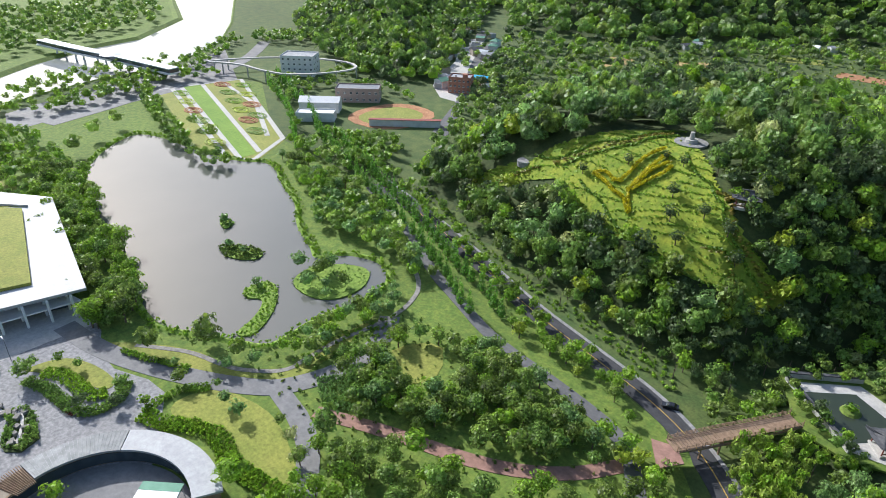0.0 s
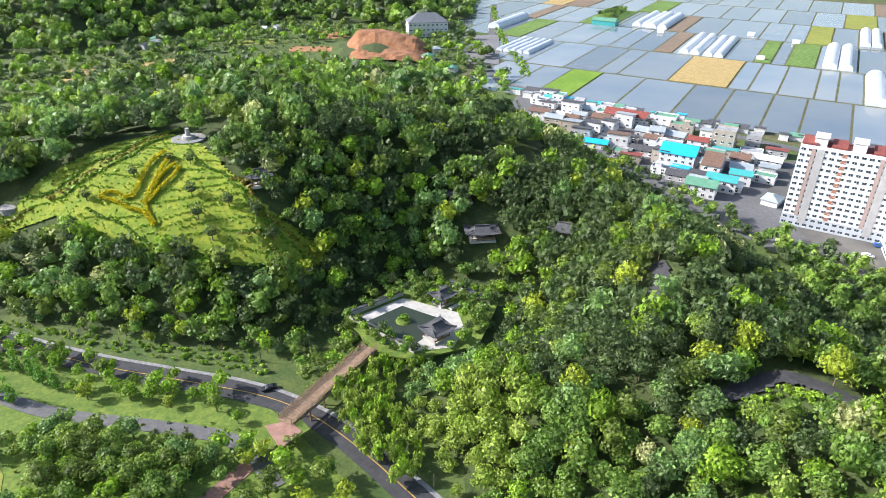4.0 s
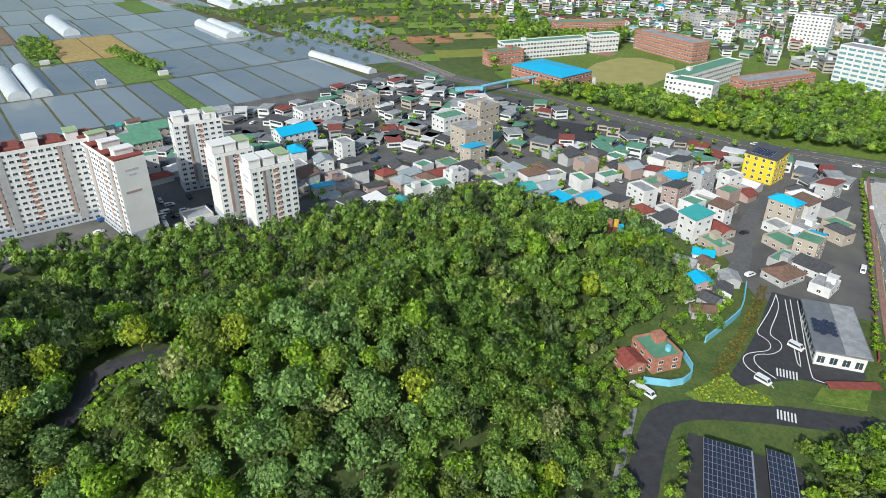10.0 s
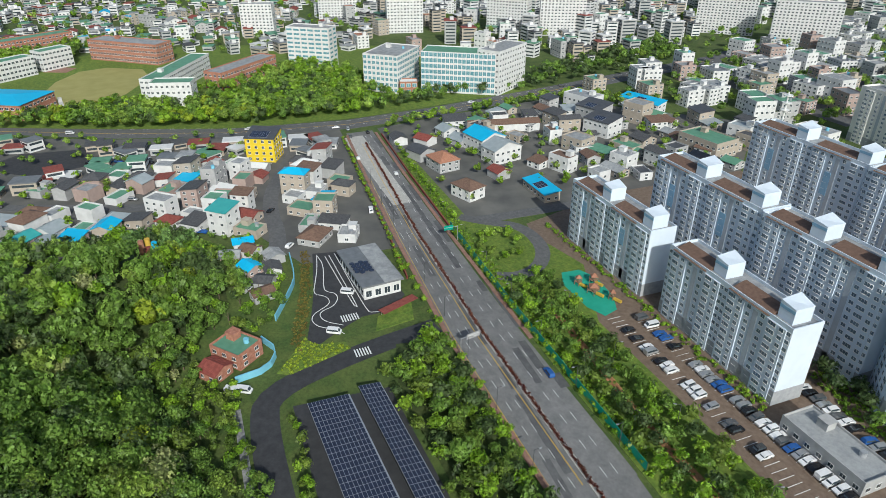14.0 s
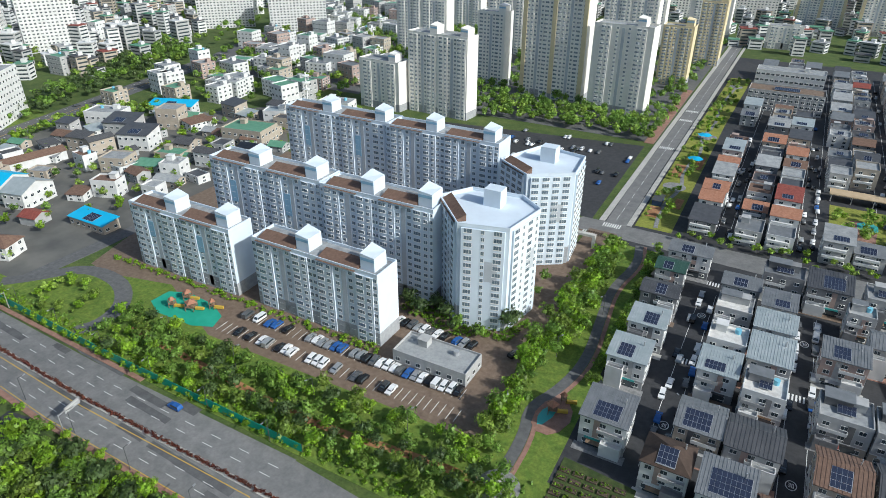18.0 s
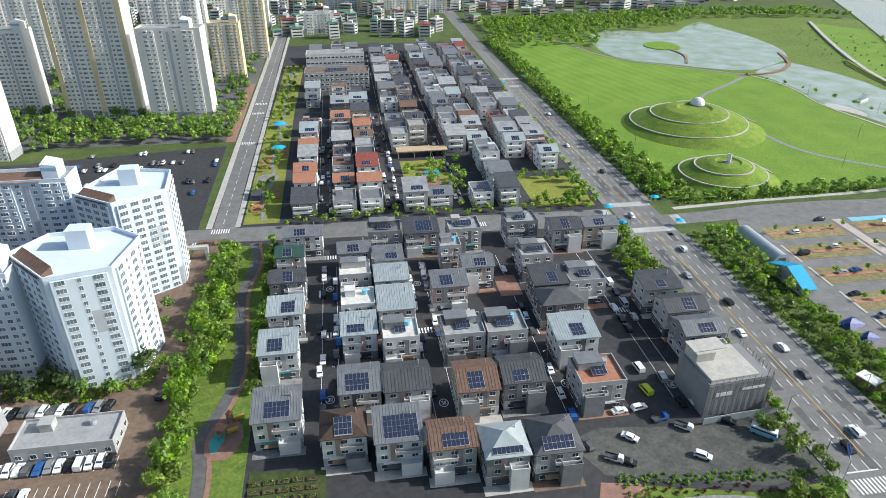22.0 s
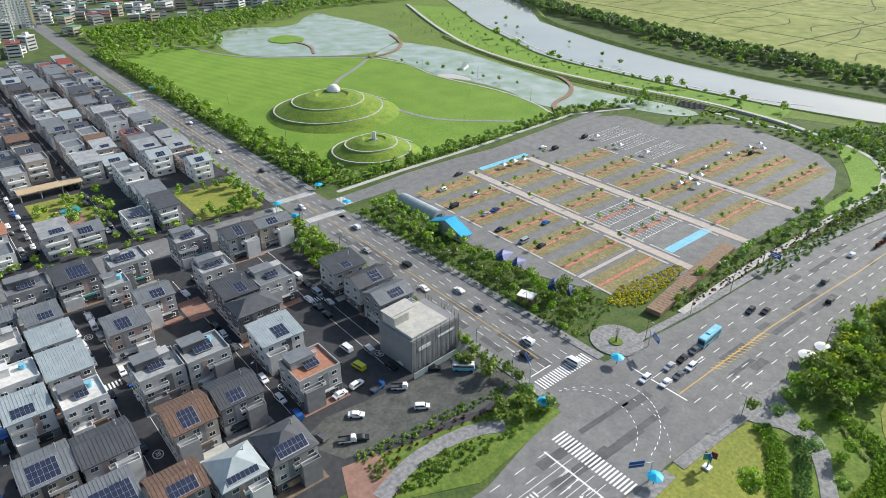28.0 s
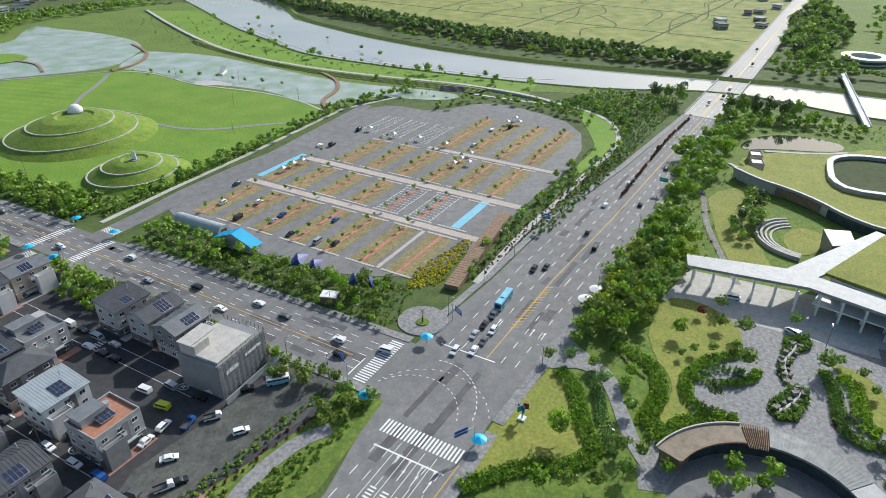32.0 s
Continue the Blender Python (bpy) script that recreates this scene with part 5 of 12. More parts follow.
def slope_box(bu, x0, x1, y0, z0, y1, z1, thick, slot=0):
    """A slab on a slope that rises along y."""
    bu.add([(x0, y0, z0), (x1, y0, z0), (x1, y1, z1), (x0, y1, z1), (x0, y0, z0 + thick), (x1, y0, z0 + thick), (x1, y1, z1 + thick), (x0, y1, z1 + thick)],
           [(0, 3, 2, 1), (4, 5, 6, 7), (0, 1, 5, 4), (1, 2, 6, 5), (2, 3, 7, 6), (3, 0, 4, 7)], slot)


def ribbed(bu, x0, x1, y0, z0, y1, z1, thick, pitch):
    """A sheet roof on a slope along y, folded into standing seams."""
    prof, n = [(x0, 0.0)], max(1, int((x1 - x0) / pitch))
    for k in range(n):
        xx = x0 + (x1 - x0) * (k + 0.5) / n
        prof += [(xx - 0.05, 0.0), (xx - 0.03, 0.08), (xx + 0.03, 0.08), (xx + 0.05, 0.0)]
    prof.append((x1, 0.0))
    m = len(prof)
    bu.add([(x, y0, z0 + thick + dz) for x, dz in prof] + [(x, y1, z1 + thick + dz) for x, dz in prof] + [(x0, y0, z0), (x1, y0, z0), (x1, y1, z1), (x0, y1, z1)],
           [(i, i + 1, m + i + 1, m + i) for i in range(m - 1)] + [(2 * m, 2 * m + 3, 2 * m + 2, 2 * m + 1), (2 * m, 2 * m + 1, *range(m - 1, -1, -1)), (2 * m + 2, 2 * m + 3, *range(m, 2 * m)), (2 * m + 3, 2 * m, 0, m), (2 * m + 1, 2 * m + 2, 2 * m - 1, m - 1)])


def solar_on_slope(parent, x0, y0, z0, y1, z1, cols, rows):
    bu, k = Build(), rows * 1.75 / math.hypot(y1 - y0, z1 - z0)
    near, pieces = 0 < parent.matrix_basis.translation.y < 142 and parent.matrix_basis.translation.x > -40, []
    ya, za = y0 + (y1 - y0) * 0.12, z0 + (z1 - z0) * 0.12
    dy, dz = (y1 - y0) * min(k, 0.78) / rows, (z1 - z0) * min(k, 0.78) / rows
    slope_box(bu, x0 - 0.1, x0 + cols * 1.08 + 0.05, ya - 0.05, za + 0.10, ya + dy * rows, za + dz * rows + 0.10, 0.12, 1)
    for r in range(rows):
        for c in range(cols):
            xx = x0 + c * 1.08
            target = bu
            if near:
                target = Build()
                pieces.append(target)
            slope_box(target, xx, xx + 1.0, ya + dy * r + 0.04, za + dz * r + 0.23, ya + dy * (r + 1) - 0.06, za + dz * (r + 1) + 0.23, 0.03, 0)
    for piece in pieces:
        part("solar_panel", piece, M_SOLAR, parent)
    part("solar_frame" if near else "solar_panel", bu, [M_SOLAR, M_ALU], parent, "aluminium frame below solar panels" if near else "dark blue solar panels in a metal frame", "" if near else "stuff")


def roof_on(parent, w, d, h, kind, mat, over=0.5, rise=None, ribs=True, solar=(), wall=M_WHITEWALL, rng=random):
    """A roof over a box of w x d x h."""
    bu = Build()
    W_, D_ = w / 2 + over, d / 2 + over
    if kind == "gable":
        r = rise or d * 0.2
        for sgn in (-1, 1):
            y0, z0 = sgn * D_, h - over * r / (d / 2)
            edge = (y0, z0, 0, h + r) if sgn < 0 else (0, h + r, y0, z0)
            if ribs:
                ribbed(bu, -W_, W_, *edge, 0.22, 0.9)
            else:
                slope_box(bu, -W_, W_, *edge, 0.22)
        part("roof", bu, mat, parent)
        if solar:
            solar_on_slope(parent, -solar[0] * 0.54 + rng.uniform(-1, 1), -D_, h - over * r / (d / 2) + 0.05, 0, h + r + 0.05, *solar)
    elif kind == "shed":
        r = rise or d * 0.16
        if ribs:
            ribbed(bu, -W_, W_, -D_, h, D_, h + r, 0.25, 0.8)
        else:
            slope_box(bu, -W_, W_, -D_, h, D_, h + r, 0.25)
        part("roof", bu, mat, parent)
        if solar:
            solar_on_slope(parent, -solar[0] * 0.54 + rng.uniform(-1.2, 1.2), -D_, h + 0.1, D_, h + r + 0.1, *solar)
    elif kind == "hip":
        r, rg = rise or min(w, d) * 0.28, max(0.3, (w - d) / 2)
        bu.add([(-W_, -D_, h), (W_, -D_, h), (W_, D_, h), (-W_, D_, h), (-rg, 0, h + r), (rg, 0, h + r)], [(0, 1, 5, 4), (1, 2, 5), (2, 3, 4, 5), (3, 0, 4), (3, 2, 1, 0)])
        bu.box(-W_, W_, -D_, D_, h - 0.2, h)
        part("roof", bu, mat, parent)
        if solar:
            solar_on_slope(parent, -solar[0] * 0.54, -D_, h, 0, h + r, *solar)
    else:
        part("roof", Build().box(-w / 2 + 0.25, w / 2 - 0.25, -d / 2 + 0.25, d / 2 - 0.25, h - 0.2, h + 0.08), mat, parent)
        near = ribs
        pr = Build().tray(w, d, h - 0.2, h + 0.8, 0.25, h - 0.15)
        if near:
            part("parapet", pr, wall, parent)
        if w > 6 and (near or w > 10 and rng.random() < 0.5):
            sx, sy = rng.choice((-1, 1)) * w * 0.22, d * 0.2
            part("stair_house", Build().box(sx - 1.6, sx + 1.6, sy - 1.6, sy + 1.6, h, h + 2.5).box(sx - 1.8, sx + 1.8, sy - 1.8, sy + 1.8, h + 2.5, h + 2.7), wall, parent)
            if near or rng.random() < 0.4:
                part("water_tank", Build().tube(-sx, sy, h, h + 1.6, 0.9, 0.9, 10), (M_ALU, M_BLUEPAINT, M_ALU)[rng.randrange(3)], parent)
        if solar:
            solar_on_slope(parent, -solar[0] * 0.54, -d * 0.3, h + 0.3, d * 0.3, h + 1.6, *solar)


def block(name, label, category, x, y, w, d, h, turn=0.0, floors=3, wall=M_WHITEWALL, base=None, roof="flat", roof_mat=M_ROOFTOP, size=(1.5, 1.4), spots=3.2, split=True, solar=(), group="", glass=M_GLASS, frame_mat=M_WHITE, faces="sewn", z=0.0, bars=2, rng=random, rise=None):
    """A plain building: walls, a base course, a roof and windows."""
    ob = thing(name, label, category, x, y, z, turn, group)
    fh = h / floors
    near = math.hypot(x, y) < 262
    low, top = fh if base else -0.5, Build()
    if roof == "gable":
        top.profile(-w / 2, w / 2, [(-d / 2, low), (d / 2, low), (d / 2, h), (0, h + (rise or d * 0.2)), (-d / 2, h)])
    elif roof == "shed":
        top.profile(-w / 2, w / 2, [(-d / 2, low), (d / 2, low), (d / 2, h + (rise or d * 0.16) * 0.93), (-d / 2, h + 0.05)])
    elif roof == "flat" and not near:
        top.tray(w, d, low, h + 0.8, 0.25, h - 0.2)
    else:
        top.box(-w / 2, w / 2, -d / 2, d / 2, low, h - 0.2)
    part("wall", top, wall, ob)
    if base:
        part("base_wall", Build().box(-w / 2, w / 2, -d / 2, d / 2, -0.5, fh), base, ob)
    roof_on(ob, w, d, h, roof, roof_mat, 0.5 if roof != "flat" else 0, rise, near, solar, wall, rng)
    if floors > 1 or math.hypot(x, y) < 300:
        windows(ob, x, y, turn, w, d, [fh * k + fh * 0.32 for k in range(floors)], spots, size, split, frame_mat, glass, faces, bars=bars)
    return ob


rng = random.Random(11)
WALLS = [M_WHITEWALL, material("light_grey_wall", (0.44, 0.44, 0.44), (0.36, 0.36, 0.355), 0.5, 0.85, big=0.08), material("beige_wall", (0.45, 0.39, 0.32), (0.38, 0.33, 0.27), 0.5, 0.85, big=0.08), material("mid_grey_wall", (0.20, 0.20, 0.21), (0.26, 0.26, 0.26), 0.5, 0.85, big=0.08), material("charcoal_wall", (0.10, 0.10, 0.105), (0.14, 0.14, 0.14), 0.5, 0.85), material("pinkish_tile_wall", (0.42, 0.32, 0.28), (0.36, 0.27, 0.24), 0.5, 0.85, big=0.08)]
WALL_WORDS = ["white rendered", "light grey", "beige", "grey", "charcoal", "pinkish tiled"]
ROOFS = {"g": (M_GREYMETAL, "grey metal"), "d": (M_DARKMETAL, "charcoal metal"), "p": (M_PALEMETAL, "pale metal"), "o": (M_ORANGE, "orange tile"), "b": (M_BROWNROOF, "brown"), "n": (M_GREENROOF, "green"), "w": (M_ROOFTOP, "flat pale"), "r": (M_REDROOF, "dark red"), "u": (M_BLUEROOF, "blue"), "t": (M_KTILE, "dark tiled"), "k": (material("dark_brown_shingle", (0.05, 0.033, 0.025), (0.075, 0.05, 0.038), 1.0, 0.85, bump=0.3), "dark brown shingle"), "e": (material("dark_green_metal", (0.03, 0.075, 0.06), (0.045, 0.10, 0.08), 0.5, 0.6), "dark green metal"), "s": (material("white_stained_coating", (0.52, 0.50, 0.47), (0.66, 0.65, 0.62), 0.35, 0.85, bump=0.1, big=0.4), "white stained flat")}


def house(x, y, w, d, kind, roof, wall, solar=(), floors=3, h=9.6):
    """A three-storey town house: shop floor, balcony, roof with panels. y is the street front."""
    words = "%s house with a %s roof%s" % (WALL_WORDS[wall], ROOFS[roof][1], " and solar panels" if solar else "")
    ob = block("house", words, "house", x, y + d / 2, w, d, h, 0, floors, WALLS[wall], WALLS[(wall + 1) % 3] if rng.random() < 0.6 else WALLS[(wall + 3) % 6], kind, ROOFS[roof][0], (1.7, 1.3), 3.4, y < 165, solar, "houses of the quarter", faces="sew", rng=rng)
    fh = h / floors
    x0 = rng.choice((-w / 2 + 0.3, -w * 0.1))
    slab = Build().box(x0, x0 + w * 0.55, -d / 2 - 1.2, -d / 2, fh * 2 - 0.15, fh * 2).box(x0, x0 + w * 0.55, -d / 2 - 1.2, -d / 2 - 1.1, fh * 2, fh * 2 + 0.9).box(x0, x0 + 0.1, -d / 2 - 1.1, -d / 2, fh * 2, fh * 2 + 0.9).box(x0 + w * 0.55 - 0.1, x0 + w * 0.55, -d / 2 - 1.1, -d / 2, fh * 2, fh * 2 + 0.9)
    part("balcony", slab, WALLS[0 if wall else 1], ob)
    part("string_course", Build().box(-w / 2 - 0.08, w / 2 + 0.08, -d / 2 - 0.08, d / 2 + 0.08, fh - 0.12, fh + 0.12), WALLS[0], ob)
    part("shop_front", Build().box(-w * 0.36, w * 0.30, -d / 2 - 0.12, -d / 2, 0.2, fh * 0.75), M_GLASS, ob)
    part("sign_board", Build().box(-w * 0.36, w * 0.30, -d / 2 - 0.25, -d / 2 - 0.02, fh * 0.77, fh * 0.95), (M_STEEL, M_TIMBER, M_WHITE, M_TEAL)[rng.randrange(4)], ob)
    if kind != "flat":
        part("vent", Build().tube(w * 0.3, d * 0.2, h, h + d * 0.2 + 0.9, 0.18, 0.18, 8), M_ALU, ob)
    side = -1 if x0 < -w * 0.2 else 1
    tx, tw = side * w * 0.24, w * 0.44
    part("terrace_block", Build().tray(tw, 2.4, 0.1, fh * rng.choice((1.3, 2.3)) , 0.2, fh * 1.05), WALLS[rng.choice((0, 0, 1, 3))], ob).matrix_basis = Matrix.Translation((tx, -d / 2 - 1.21, 0))
    part("cladding", Build().box(-side * w * 0.12 - 0.9, -side * w * 0.12 + 0.9, -d / 2 - 0.07, -d / 2, fh + 0.2, h - 0.5), WALLS[rng.choice((1, 3, 4, 5))], ob, "panel cladding")
    part("awning", Build().profile(-w * 0.30, w * 0.02, [(-d / 2 - 1.5, fh * 0.66), (-d / 2 - 0.05, fh * 0.66), (-d / 2 - 0.05, fh * 0.8)]), (M_STEEL, M_TIMBER, M_REDROOF, M_ALU)[rng.randrange(4)], ob)
    part("forecourt", Build().box(-w / 2 - 0.8, w / 2 + 0.8, -d / 2 - 3.0, -d / 2 - 0.02, -0.2, 0.13), (M_PAVER, M_BROWNPAVE, M_CONCRETE, M_REDPAVE)[rng.randrange(4)], ob)
    part("door", Build().box(w / 2, w / 2 + 0.08, -d * 0.3, -d * 0.3 + 1.1, 0.1, 2.2), M_STEEL, ob)
    part("downpipe", Build().tube(w / 2 + 0.1, -d / 2 + 0.2, 0, h - 0.2, 0.06, 0.06, 6), M_ALU, ob)
    if kind == "flat" and rng.random() < 0.7:
        part("roof_room", Build().box(-w * 0.42, w * 0.1, d * 0.02, d * 0.42, h, h + 2.5), WALLS[rng.choice((1, 3, 4))], ob)
        part("room_roof", Build().box(-w * 0.45, w * 0.13, d * 0.0, d * 0.45, h + 2.5, h + 2.75), M_GREYMETAL, ob)
    part("air_conditioner", Build().box(w / 2, w / 2 + 0.4, -0.5, 0.4, fh * 2 + 0.3, fh * 2 + 1.0), M_ALU, ob)
    return ob


# houses near the drone: x, front y, width, depth, roof form, roof, wall, panels
for row in [(-23, 129, 12, 11, "shed", "g", 0, (6, 3)), (-24.5, 157, 11, 10, "shed", "p", 0, (4, 3)), (-23.5, 177, 11, 9, "shed", "p", 0, (4, 3)), (-24, 197, 12, 9, "gable", "d", 3, (3, 3)), (-24, 215, 10, 9, "gable", "e", 1, (3, 2)), (-20, 231, 15, 9, "gable", "g", 0, (4, 2)),
            (-1.3, 137, 11, 12, "gable", "g", 2, (6, 3)), (-0.5, 163, 10.5, 10, "shed", "p", 0, (5, 2)), (-0.2, 179, 11, 10, "flat", "s", 0, ()), (-0.6, 198, 11, 10, "flat", "s", 1, ()), (-0.3, 215, 12, 9, "gable", "g", 1, (4, 2)),
            (11.6, 136, 12.4, 12, "gable", "d", 1, ()), (12, 159, 11, 10, "flat", "s", 0, (3, 3)), (12, 175, 11.5, 12, "shed", "p", 1, ()), (12, 193, 11.5, 9, "shed", "p", 0, ()), (12.2, 207, 10, 9, "shed", "g", 0, (4, 2)),
            (30.7, 133, 11, 13, "gable", "b", 2, (4, 3)), (31.4, 158, 12.5, 11, "flat", "w", 1, (4, 3)), (31.4, 186, 12, 9, "shed", "g", 5, (4, 3)), (43.6, 198, 11, 10, "gable", "g", 1, (4, 2)), (44, 134.5, 11.6, 12, "gable", "d", 3, (4, 2)), (44.6, 157.5, 12.6, 11, "flat", "w", 1, (5, 3)), (36, 214, 8, 7, "flat", "w", 1, ()),
            (65.2, 130.5, 13, 12, "flat", "o", 1, (4, 2)), (65, 151.5, 13, 11, "shed", "p", 0, (4, 3)), (66.5, 170.5, 14, 10, "hip", "d", 4, ()), (66.2, 182.5, 12, 11, "shed", "d", 4, (3, 3)), (79.2, 182.5, 13, 11, "flat", "g", 1, (4, 3)), (66.7, 202.5, 12, 10, "flat", "w", 1, (6, 2)),
            (12.2, 229, 13, 10, "flat", "g", 3, (5, 3)), (26.6, 227, 13.5, 11, "shed", "d", 3, (6, 4)), (44, 227, 13, 11, "flat", "w", 1, (6, 2)), (68.2, 230, 13, 10, "flat", "w", 3, (4, 2)), (84.6, 222, 12, 11, "gable", "d", 1, (3, 3)), (99.2, 223, 14, 9, "gable", "g", 2, (4, 2)),
            (103, 174, 13, 10, "shed", "d", 1, (3, 2)), (105, 160.5, 14, 10, "gable", "d", 1, (4, 3)), (104.5, 148, 13, 10, "gable", "g", 3, (5, 2)),
            (-6, 121, 11, 10, "hip", "k", 0, (4, 3)), (7.5, 117.5, 11.5, 11, "shed", "g", 0, (8, 4)), (20.5, 113.5, 11, 10, "gable", "b", 1, (6, 2)), (33, 109, 10.5, 11, "hip", "p", 3, (7, 1)), (45.6, 108.5, 11.5, 12, "hip", "d", 1, (7, 2))]:
    house(*row)
# the unfinished block with scaffolding net
ob = thing("unfinished_building", "grey netted concrete shell of an unfinished building", "building", 101, 132, 0, 4)
M_NET = material("grey_scaffold_net", (0.22, 0.225, 0.23), (0.28, 0.28, 0.285), 0.3, 0.9, big=0.1)
part("shell", Build().box(-9.5, 9.5, -7.5, 7.5, -0.2, 11.4).box(-9.7, 9.7, -7.7, -7.5, 0, 11).box(9.5, 9.7, -7.5, 7.5, 0, 11), M_NET, ob)
part("roof", Build().box(-8.6, 6, -6.8, 6.8, 11.4, 12.2).box(-8.6, -3, 1, 6.8, 12.2, 15).box(-9, 1, 2, 7.2, 15, 15.3), M_CONCRETE, ob)
part("banner", Build().box(-7, -2, -7.9, -7.75, 7, 8.2).box(1, 8, -7.9, -7.75, 8, 8.8), M_WHITE, ob)
pole_mesh = Build().tube(0, 0, 0, 13, 0.06, 0.06, 5).mesh("scaffold_pole", M_STEEL)
for k in range(11):
    for px, py in ((-9.8 + k * 1.96, -7.9), (9.9, -7.5 + k * 1.5)):
        part("scaffold_pole", pole_mesh, [], ob).matrix_basis = Matrix.Translation((px, py, 0))
part("hoarding", Build().box(-11, 12, -10.3, -10.1, 0, 2.2), M_PALEMETAL, ob)

# houses further up the quarter
rng = random.Random(23)
for x in (-21, -3, 9, 29, 40.5, 60, 72, 90, 103):
    y = 272.0 + rng.uniform(0, 3)
    while y < 600:
        d_, w_ = rng.uniform(10.5, 13.5), rng.uniform(9, 11)
        if not (22 < x < 62 and 276 < y < 346) and not (x < 22 and 466 < y < 565) and not (x > 84 and (y < 300 or 262 < y < 268)) and rng.random() < 0.93:
            k = rng.random()
            roof = "o" if x < 15 and y < 405 and k < (0.5 if y < 320 else 0.25) else rng.choice("gggddwwwgpprbdgw")
            kind = "gable" if roof == "o" else rng.choice(("flat", "flat", "gable", "shed"))
            wl = rng.choice((0, 0, 0, 1, 1, 3, 2, 5))
            words = "%s house with a %s roof" % (WALL_WORDS[wl], ROOFS[roof][1])
            h_ = rng.choice((6.6, 9.6, 9.8))
            ob = block("house", words, "house", x, y, w_, d_, h_, 0, 3, WALLS[wl], None, kind, ROOFS[roof][0], (1.7, 1.3), 3.6, False, (rng.choice((3, 4, 5)), 2) if rng.random() < 0.45 else (), "houses of the quarter", faces="sew", rng=rng)
            if y < 400:
                for f in (1, 2):
                    part("balcony", Build().box(-w_ * 0.45, w_ * 0.3, -d_ / 2 - 1.1, -d_ / 2, h_ / 3 * f - 0.1, h_ / 3 * f + 0.9), M_WHITE, ob)
        y += d_ + rng.choice((1.5, 2, 2.5, 9))
block("school_building", "long low building with white roof and blue band", "building", -5, 546, 46, 16, 13, 0, 3, M_WHITEWALL, None, "flat", M_ROOFTOP, (2.4, 1.5), 3.2, False, rng=rng)
block("market_building", "long low building under a dark roof", "building", -4, 486, 46, 18, 13, 0, 4, WALLS[1], None, "flat", M_BROWNPAVE, (2.4, 1.5), 3.4, False, (14, 3), rng=rng)


ob = thing("pergola", "long tan roofed pergola beside a playground", "pergola", 40, 338, 0.1)
part("roof", Build().box(-14, 14, -4, 4, 3.6, 4.0), material("tan_flat_roof", (0.45, 0.33, 0.20), (0.52, 0.40, 0.26), 0.4, 0.8, big=0.15), ob)
for x in (-13, -4.5, 4.5, 13):
    for y in (-3.4, 3.4):
        part("post", Build().box(x - 0.2, x + 0.2, y - 0.2, y + 0.2, 0, 3.6), M_CONCRETE, ob)
sheet("quarter_park", [(27, 280), (50, 280), (50, 330), (27, 330)], M_LAWN_DRY, "small park with a playground among the houses", "park", 0.12)
sheet("quarter_playground", [(32, 288), (44, 288), (46, 312), (38, 318), (31, 308)], M_REDPAVE, "orange playground floor", "playground", 0.2, 1)
sheet("quarter_playmat", [(38, 306), (46, 306), (46, 316), (38, 316)], M_TEAL, "teal playground mat", "playground", 0.26, 1)
for x, y in ((-40, 397), (-38, 354)):
    ob = thing("sun_shade", "bright blue canopy on thin posts in the gardens", "canopy", x, y, 0.15, group="garden canopies")
    part("canopy", Build().tube(0, 0, 2.8, 3.6, 4.2, 0.3, 6), M_BLUEROOF, ob)
    for a in range(3):
        part("post", Build().tube(2.6 * math.cos(a * 2.1), 2.6 * math.sin(a * 2.1), 0, 2.9, 0.1, 0.1, 6), M_ALU, ob)
ob = thing("garden_shed", "dark blue garden shed", "shed", -44, 293, 0.1)
part("wall", Build().box(-2, 2, -4, 4, 0, 2.6), material("dark_blue_sheet", (0.03, 0.06, 0.14), (0.04, 0.08, 0.18), 0.5, 0.6), ob), part("roof", Build().box(-2.3, 2.3, -4.3, 4.3, 2.6, 2.8), M_STEEL, ob)


# ---- apartment towers ----
# White walls tinted blue: sky light on the shaded fronts, in the colour.
M_APT = material("apartment_white", (0.66, 0.74, 0.82), (0.60, 0.67, 0.75), 0.2, 0.8, big=0.06)
M_APT_GREY = material("apartment_grey", (0.50, 0.54, 0.58), (0.42, 0.45, 0.49), 0.3, 0.8, big=0.08)
M_APT_BASE = material("grey_stone_cladding", (0.30, 0.31, 0.33), (0.40, 0.41, 0.42), 0.8, 0.85, big=0.1)
M_APT_BLUE = material("pale_blue_panel", (0.30, 0.50, 0.66), (0.26, 0.44, 0.60), 0.4, 0.8)
M_CREAM = material("cream_panel", (0.70, 0.60, 0.38), (0.62, 0.53, 0.34), 0.3, 0.8)
M_TOWER = material("tower_offwhite", (0.82, 0.80, 0.75), (0.74, 0.72, 0.68), 0.2, 0.8, big=0.05)
# Light-blue glazing; its paler tone holds reflected sky.
M_APTGLASS = material("balcony_glass", (0.09, 0.13, 0.17), (0.22, 0.28, 0.33), 0.35, 0.12, spec=0.9)
M_RAIL = material("balcony_rail_grey", (0.55, 0.60, 0.64), (0.6, 0.65, 0.7), 0.6, 0.5)
rail_mesh = Build().box(-1.55, 1.55, -0.3, -0.24, 0, 0.85).box(-1.55, -1.45, -0.3, 0, 0, 0.85).box(1.45, 1.55, -0.3, 0, 0, 0.85).box(-1.55, 1.55, -0.3, 0, -0.12, 0).mesh("balcony", M_RAIL)


